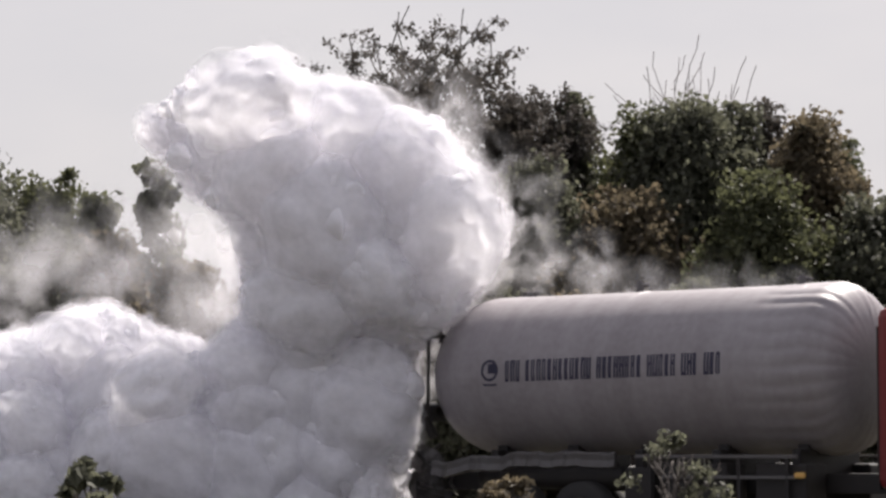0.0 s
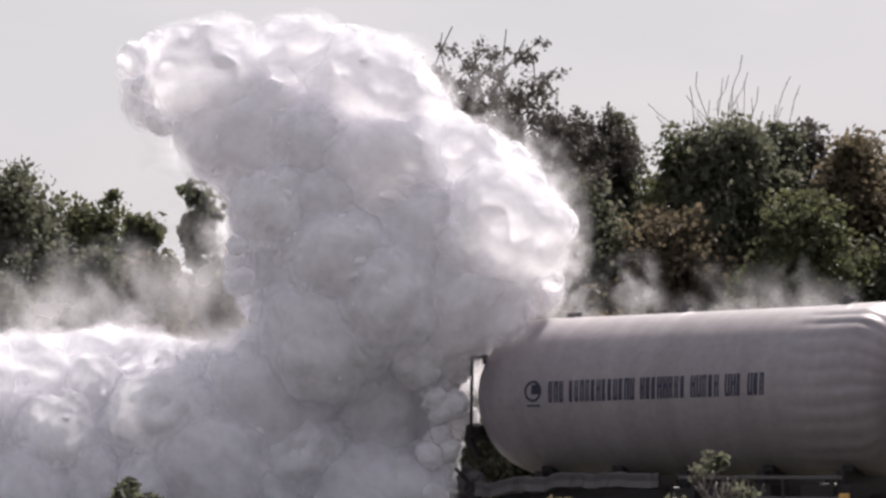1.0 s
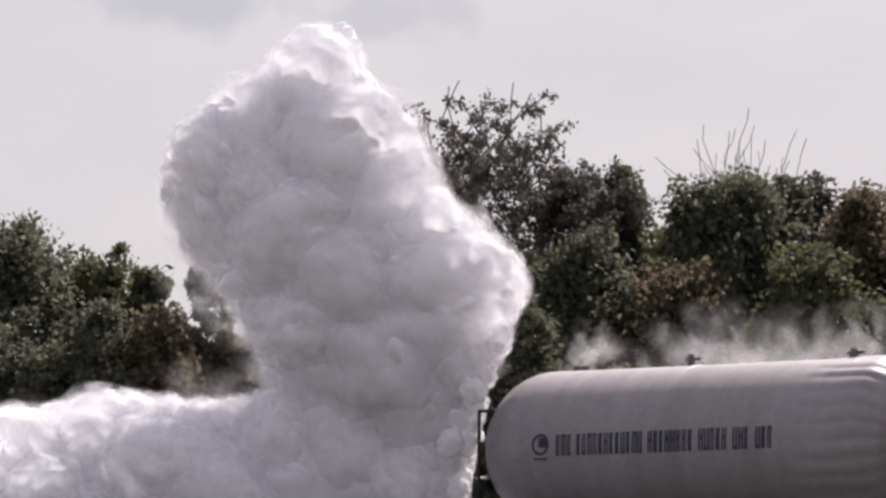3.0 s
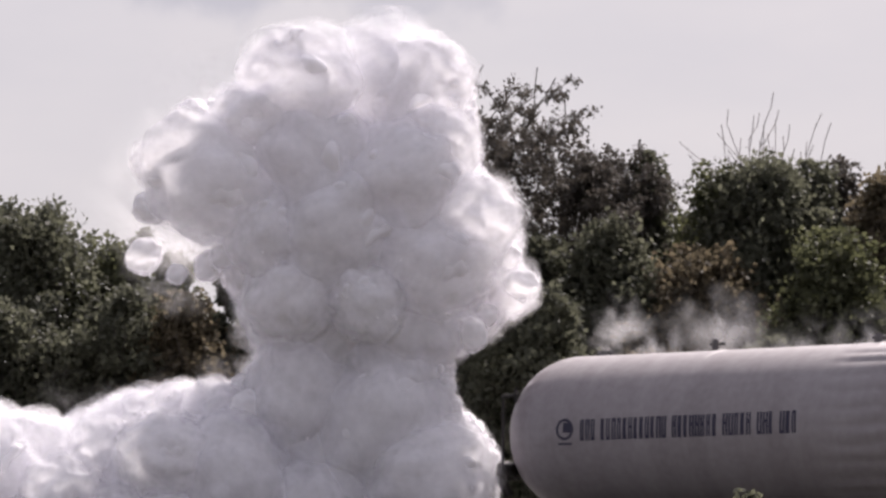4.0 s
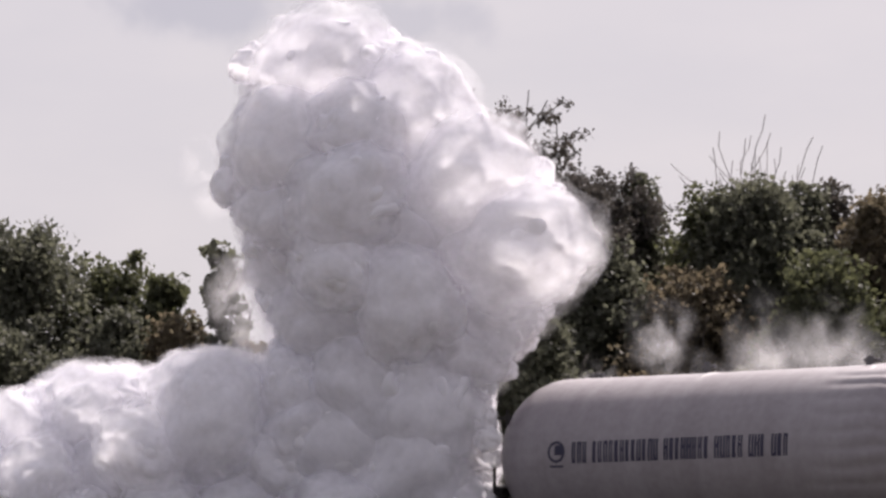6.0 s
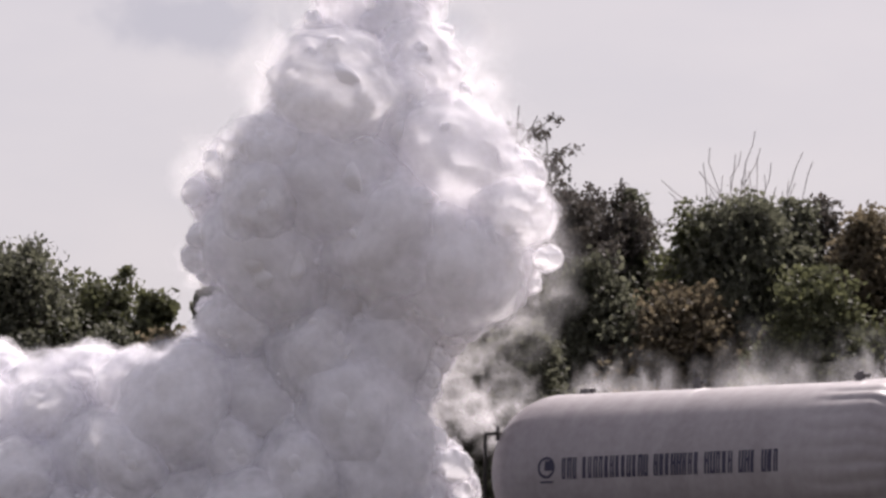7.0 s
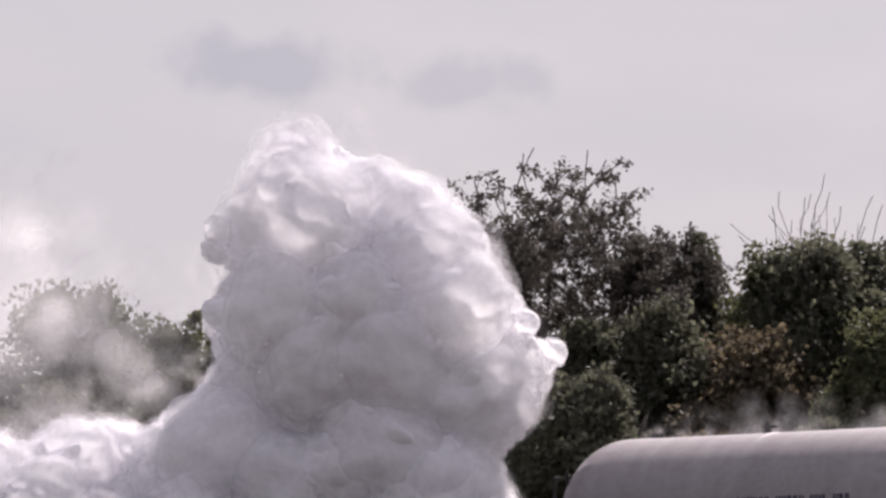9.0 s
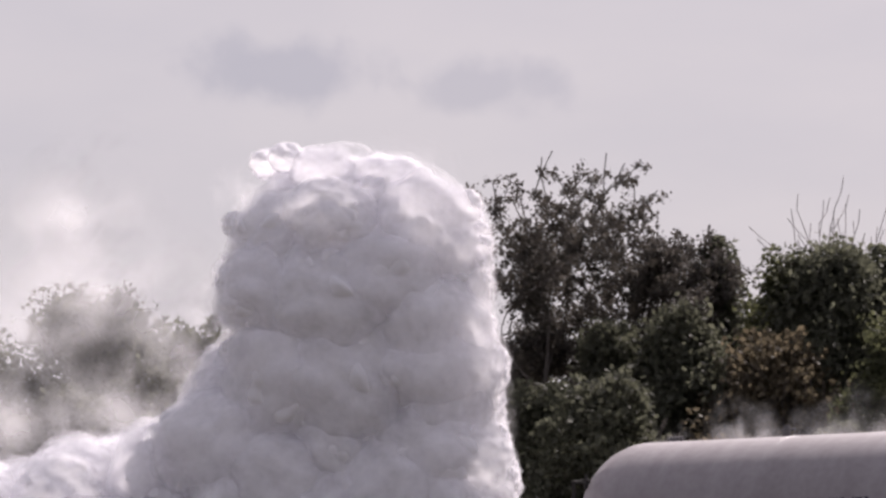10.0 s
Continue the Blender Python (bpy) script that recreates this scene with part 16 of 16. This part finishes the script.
    billow(haze, 13, 1.54, 0, 3.0, [(-8.43,43.3,0.92),(-8.41,43.3,0.93),(-8.38,43.3,0.95),(-8.35,43.3,0.96),(-8.33,43.3,0.97),(-8.3,43.3,0.99),(-8.27,43.3,1),(-8.25,43.3,1.01),(-8.22,43.3,1.02),(-8.19,43.3,1.04),(-8.17,43.3,1.05),(-8.14,43.3,1.06),(-8.11,43.3,1.08),(-8.09,43.3,1.09),(-8.2,43.3,1.64),(-8.35,43.3,2.32),(-8.52,43.3,5.47),(-8.26,43.3,5.73),(-8.07,43.3,5.98),(-7.9,43.3,6.18),(-7.73,43.3,6.34)])
    billow(haze, 14, 1.46, 0, 3.0, [(-7.61,43.6,0.92),(-7.58,43.6,0.93),(-7.56,43.6,0.94),(-7.53,43.6,0.96),(-7.5,43.6,0.97),(-7.48,43.6,0.98),(-7.45,43.6,1),(-7.42,43.6,1.01),(-7.4,43.6,1.02),(-7.37,43.6,1.04),(-7.34,43.6,1.05),(-7.32,43.6,1.06),(-7.29,43.6,1.08),(-7.26,43.6,1.09),(-7.38,43.6,1.64),(-7.52,43.6,2.32),(-7.7,43.6,5.06),(-7.43,43.6,5.32),(-7.25,43.6,5.57),(-7.07,43.6,5.77),(-6.91,43.6,5.94)])
    billow(haze, 15, 1.65, 0, 3.0, [(-9.7,43.9,0.91),(-9.68,43.9,0.93),(-9.65,43.9,0.94),(-9.62,43.9,0.95),(-9.59,43.9,0.97),(-9.57,43.9,0.98),(-9.54,43.9,0.99),(-9.51,43.9,1.01),(-9.49,43.9,1.02),(-9.46,43.9,1.03),(-9.43,43.9,1.05),(-9.41,43.9,1.06),(-9.38,43.9,1.07),(-9.35,43.9,1.09),(-9.47,43.9,1.64),(-9.61,43.9,2.33),(-9.79,43.9,3.48),(-9.53,43.9,3.75),(-9.33,43.9,4),(-9.16,43.9,4.2),(-8.99,43.9,4.37)])
    billow(haze, 12, 1.31, 0, 3.0, [(-8.07,44.2,0.91),(-8.05,44.2,0.92),(-8.02,44.2,0.94),(-7.99,44.2,0.95),(-7.96,44.2,0.96),(-7.94,44.2,0.98),(-7.91,44.2,0.99),(-7.88,44.2,1),(-7.86,44.2,1.02),(-7.83,44.2,1.03),(-7.8,44.2,1.04),(-7.77,44.2,1.06),(-7.75,44.2,1.07),(-7.72,44.2,1.08),(-7.83,44.2,1.64),(-7.98,44.2,2.34),(-8.16,44.2,3.59),(-7.89,44.2,3.86),(-7.7,44.2,4.11),(-7.53,44.2,4.31),(-7.36,44.2,4.48)])
    billow(haze, 13, 1.76, 0, 3.0, [(-10.55,44.5,0.91),(-10.53,44.5,0.92),(-10.5,44.5,0.93),(-10.47,44.5,0.95),(-10.45,44.5,0.96),(-10.42,44.5,0.97),(-10.39,44.5,0.99),(-10.36,44.5,1),(-10.34,44.5,1.01),(-10.31,44.5,1.03),(-10.28,44.5,1.04),(-10.25,44.5,1.06),(-10.23,44.5,1.07),(-10.2,44.5,1.08),(-10.31,44.5,1.64),(-10.46,44.5,2.34),(-10.64,44.5,5.58),(-10.37,44.5,5.85),(-10.18,44.5,6.11),(-10,44.5,6.31),(-9.83,44.5,6.48)])
    billow(haze, 14, 1.06, 0, 3.0, [(-7.1,44.8,0.9),(-7.07,44.8,0.92),(-7.04,44.8,0.93),(-7.01,44.8,0.94),(-6.99,44.8,0.96),(-6.96,44.8,0.97),(-6.93,44.8,0.98),(-6.9,44.8,1),(-6.88,44.8,1.01),(-6.85,44.8,1.03),(-6.82,44.8,1.04),(-6.79,44.8,1.05),(-6.77,44.8,1.07),(-6.74,44.8,1.08),(-6.85,44.8,1.65),(-7.01,44.8,2.35),(-7.19,44.8,4.43),(-6.91,44.8,4.7),(-6.72,44.8,4.96),(-6.54,44.8,5.17),(-6.37,44.8,5.34)])
    billow(haze, 15, 1.43, 0, 3.0, [(-9.06,45.1,0.9),(-9.03,45.1,0.91),(-9,45.1,0.93),(-8.97,45.1,0.94),(-8.95,45.1,0.95),(-8.92,45.1,0.97),(-8.89,45.1,0.98),(-8.86,45.1,1),(-8.84,45.1,1.01),(-8.81,45.1,1.02),(-8.78,45.1,1.04),(-8.75,45.1,1.05),(-8.73,45.1,1.06),(-8.7,45.1,1.08),(-8.81,45.1,1.65),(-8.97,45.1,2.36),(-9.15,45.1,6.82),(-8.87,45.1,7.09),(-8.68,45.1,7.35),(-8.5,45.1,7.56),(-8.33,45.1,7.73)])
    billow(haze, 12, 1.23, 0, 3.0, [(-6.38,43.6,4.35),(-6.73,43.6,4.26),(-6.91,43.6,3.91),(-6.99,43.6,3.56),(-7.04,43.6,2.94),(-7.08,43.6,2.32),(-7.08,43.6,2.27),(-7.08,43.6,2.21),(-7.08,43.6,2.15),(-7.08,43.6,2.09),(-7.08,43.6,2.03),(-7.08,43.6,1.97),(-7.08,43.6,1.91),(-7.08,43.6,1.86),(-7.08,43.6,1.8),(-7.08,43.6,1.74),(-7.08,43.6,1.68),(-7.08,43.6,1.62),(-7.08,43.6,1.56),(-7.08,43.6,1.5),(-7.08,43.6,1.44)])
    billow(haze, 13, 1.23, 0, 3.0, [(-5.14,43.6,4.35),(-5.5,43.6,4.26),(-5.67,43.6,3.91),(-5.76,43.6,3.56),(-5.8,43.6,2.94),(-5.85,43.6,2.32),(-5.85,43.6,2.27),(-5.85,43.6,2.21),(-5.85,43.6,2.15),(-5.85,43.6,2.09),(-5.85,43.6,2.03),(-5.85,43.6,1.97),(-5.85,43.6,1.91),(-5.85,43.6,1.86),(-5.85,43.6,1.8),(-5.85,43.6,1.74),(-5.85,43.6,1.68),(-5.85,43.6,1.62),(-5.85,43.6,1.56),(-5.85,43.6,1.5),(-5.85,43.6,1.44)])
    billow(haze, 14, 1.23, 0, 3.0, [(-4,43.6,4.97),(-4.35,43.6,4.88),(-4.53,43.6,4.53),(-4.62,43.6,4.17),(-4.66,43.6,3.56),(-4.7,43.6,2.94),(-4.7,43.6,2.84),(-4.7,43.6,2.74),(-4.7,43.6,2.64),(-4.7,43.6,2.54),(-4.7,43.6,2.44),(-4.7,43.6,2.34),(-4.7,43.6,2.24),(-4.7,43.6,2.14),(-4.7,43.6,2.04),(-4.7,43.6,1.94),(-4.7,43.6,1.84),(-4.7,43.6,1.74),(-4.7,43.6,1.64),(-4.7,43.6,1.54),(-4.7,43.6,1.44)])
    billow(haze, 15, 1.23, 0, 3.0, [(-3.56,43.6,3.91),(-3.91,43.6,3.82),(-4.09,43.6,3.47),(-4.18,43.6,3.12),(-4.22,43.6,2.5),(-4.26,43.6,1.88),(-4.26,43.6,1.86),(-4.26,43.6,1.83),(-4.26,43.6,1.8),(-4.26,43.6,1.77),(-4.26,43.6,1.74),(-4.26,43.6,1.71),(-4.26,43.6,1.68),(-4.26,43.6,1.65),(-4.26,43.6,1.62),(-4.26,43.6,1.59),(-4.26,43.6,1.56),(-4.26,43.6,1.53),(-4.26,43.6,1.5),(-4.26,43.6,1.47),(-4.26,43.6,1.44)])
    billow(haze, 12, 0.54, 0, 2.5, [(1.54,42.54,4.25),(1.45,42.54,4),(1.33,42.54,3.72),(1.26,42.54,3.53),(1.27,42.54,3.55),(1.35,42.54,3.78),(1.47,42.54,4.06),(1.55,42.54,4.29),(1.54,42.54,4.19),(1.46,42.54,3.98),(1.35,42.54,3.76),(1.27,42.54,3.54),(1.26,42.54,3.53),(1.34,42.54,3.66),(1.45,42.54,3.89),(1.54,42.54,3.85),(1.55,42.54,3.78),(1.48,42.54,3.72),(1.37,42.54,3.61),(1.28,42.54,3.52),(1.26,42.54,3.51)])
    billow(haze, 13, 0.67, 0, 2.5, [(2.34,42.35,4.2),(2.36,42.35,4.32),(2.33,42.35,4.16),(2.26,42.35,4.06),(2.18,42.35,3.8),(2.1,42.35,3.6),(2.06,42.35,3.5),(2.08,42.35,3.54),(2.14,42.35,3.72),(2.23,42.35,3.87),(2.31,42.35,4.13),(2.36,42.35,4.31),(2.35,42.35,4.32),(2.3,42.35,3.99),(2.22,42.35,3.77),(2.13,42.35,3.59),(2.07,42.35,3.51),(2.06,42.35,3.5),(2.11,42.35,3.54),(2.18,42.35,3.6),(2.27,42.35,3.71)])
    billow(haze, 14, 0.73, 0, 2.5, [(2.96,42.16,3.73),(2.89,42.16,3.56),(2.86,42.16,3.49),(2.89,42.16,3.56),(2.96,42.16,3.71),(3.05,42.16,3.98),(3.13,42.16,4.1),(3.16,42.16,4.13),(3.13,42.16,4.16),(3.06,42.16,4.01),(2.97,42.16,3.8),(2.9,42.16,3.58),(2.86,42.16,3.49),(2.88,42.16,3.53),(2.95,42.16,3.62),(3.04,42.16,3.71),(3.12,42.16,3.73),(3.16,42.16,3.75),(3.14,42.16,3.76),(3.08,42.16,3.68),(2.99,42.16,3.6)])
    billow(haze, 15, 0.86, 0, 2.5, [(3.65,41.97,3.48),(3.69,41.97,3.55),(3.78,41.97,3.78),(3.89,41.97,4.12),(3.95,41.97,4.3),(3.93,41.97,4.08),(3.85,41.97,3.95),(3.74,41.97,3.7),(3.67,41.97,3.5),(3.66,41.97,3.5),(3.74,41.97,3.66),(3.84,41.97,3.94),(3.93,41.97,4.13),(3.95,41.97,4.1),(3.89,41.97,3.92),(3.78,41.97,3.67),(3.69,41.97,3.52),(3.65,41.97,3.48),(3.7,41.97,3.51),(3.8,41.97,3.62),(3.9,41.97,3.67)])
    billow(haze, 12, 0.85, 0, 2.5, [(4.45,41.78,3.49),(4.46,41.78,3.51),(4.55,41.78,3.77),(4.67,41.78,3.99),(4.73,41.78,4.3),(4.7,41.78,4.07),(4.6,41.78,3.91),(4.49,41.78,3.58),(4.44,41.78,3.47),(4.49,41.78,3.6),(4.6,41.78,3.91),(4.7,41.78,4.13),(4.73,41.78,4.12),(4.67,41.78,3.92),(4.55,41.78,3.66),(4.46,41.78,3.5),(4.45,41.78,3.48),(4.52,41.78,3.55),(4.64,41.78,3.64),(4.73,41.78,3.72),(4.72,41.78,3.72)])
    billow(haze, 13, 0.7, 0, 2.5, [(5.24,41.59,3.5),(5.22,41.59,3.46),(5.26,41.59,3.59),(5.35,41.59,3.76),(5.45,41.59,4.03),(5.5,41.59,4.24),(5.5,41.59,4.11),(5.44,41.59,3.94),(5.35,41.59,3.74),(5.26,41.59,3.56),(5.22,41.59,3.46),(5.24,41.59,3.51),(5.32,41.59,3.71),(5.41,41.59,3.86),(5.49,41.59,4),(5.51,41.59,3.9),(5.47,41.59,3.68),(5.39,41.59,3.62),(5.29,41.59,3.52),(5.23,41.59,3.47),(5.22,41.59,3.46)])


motions()
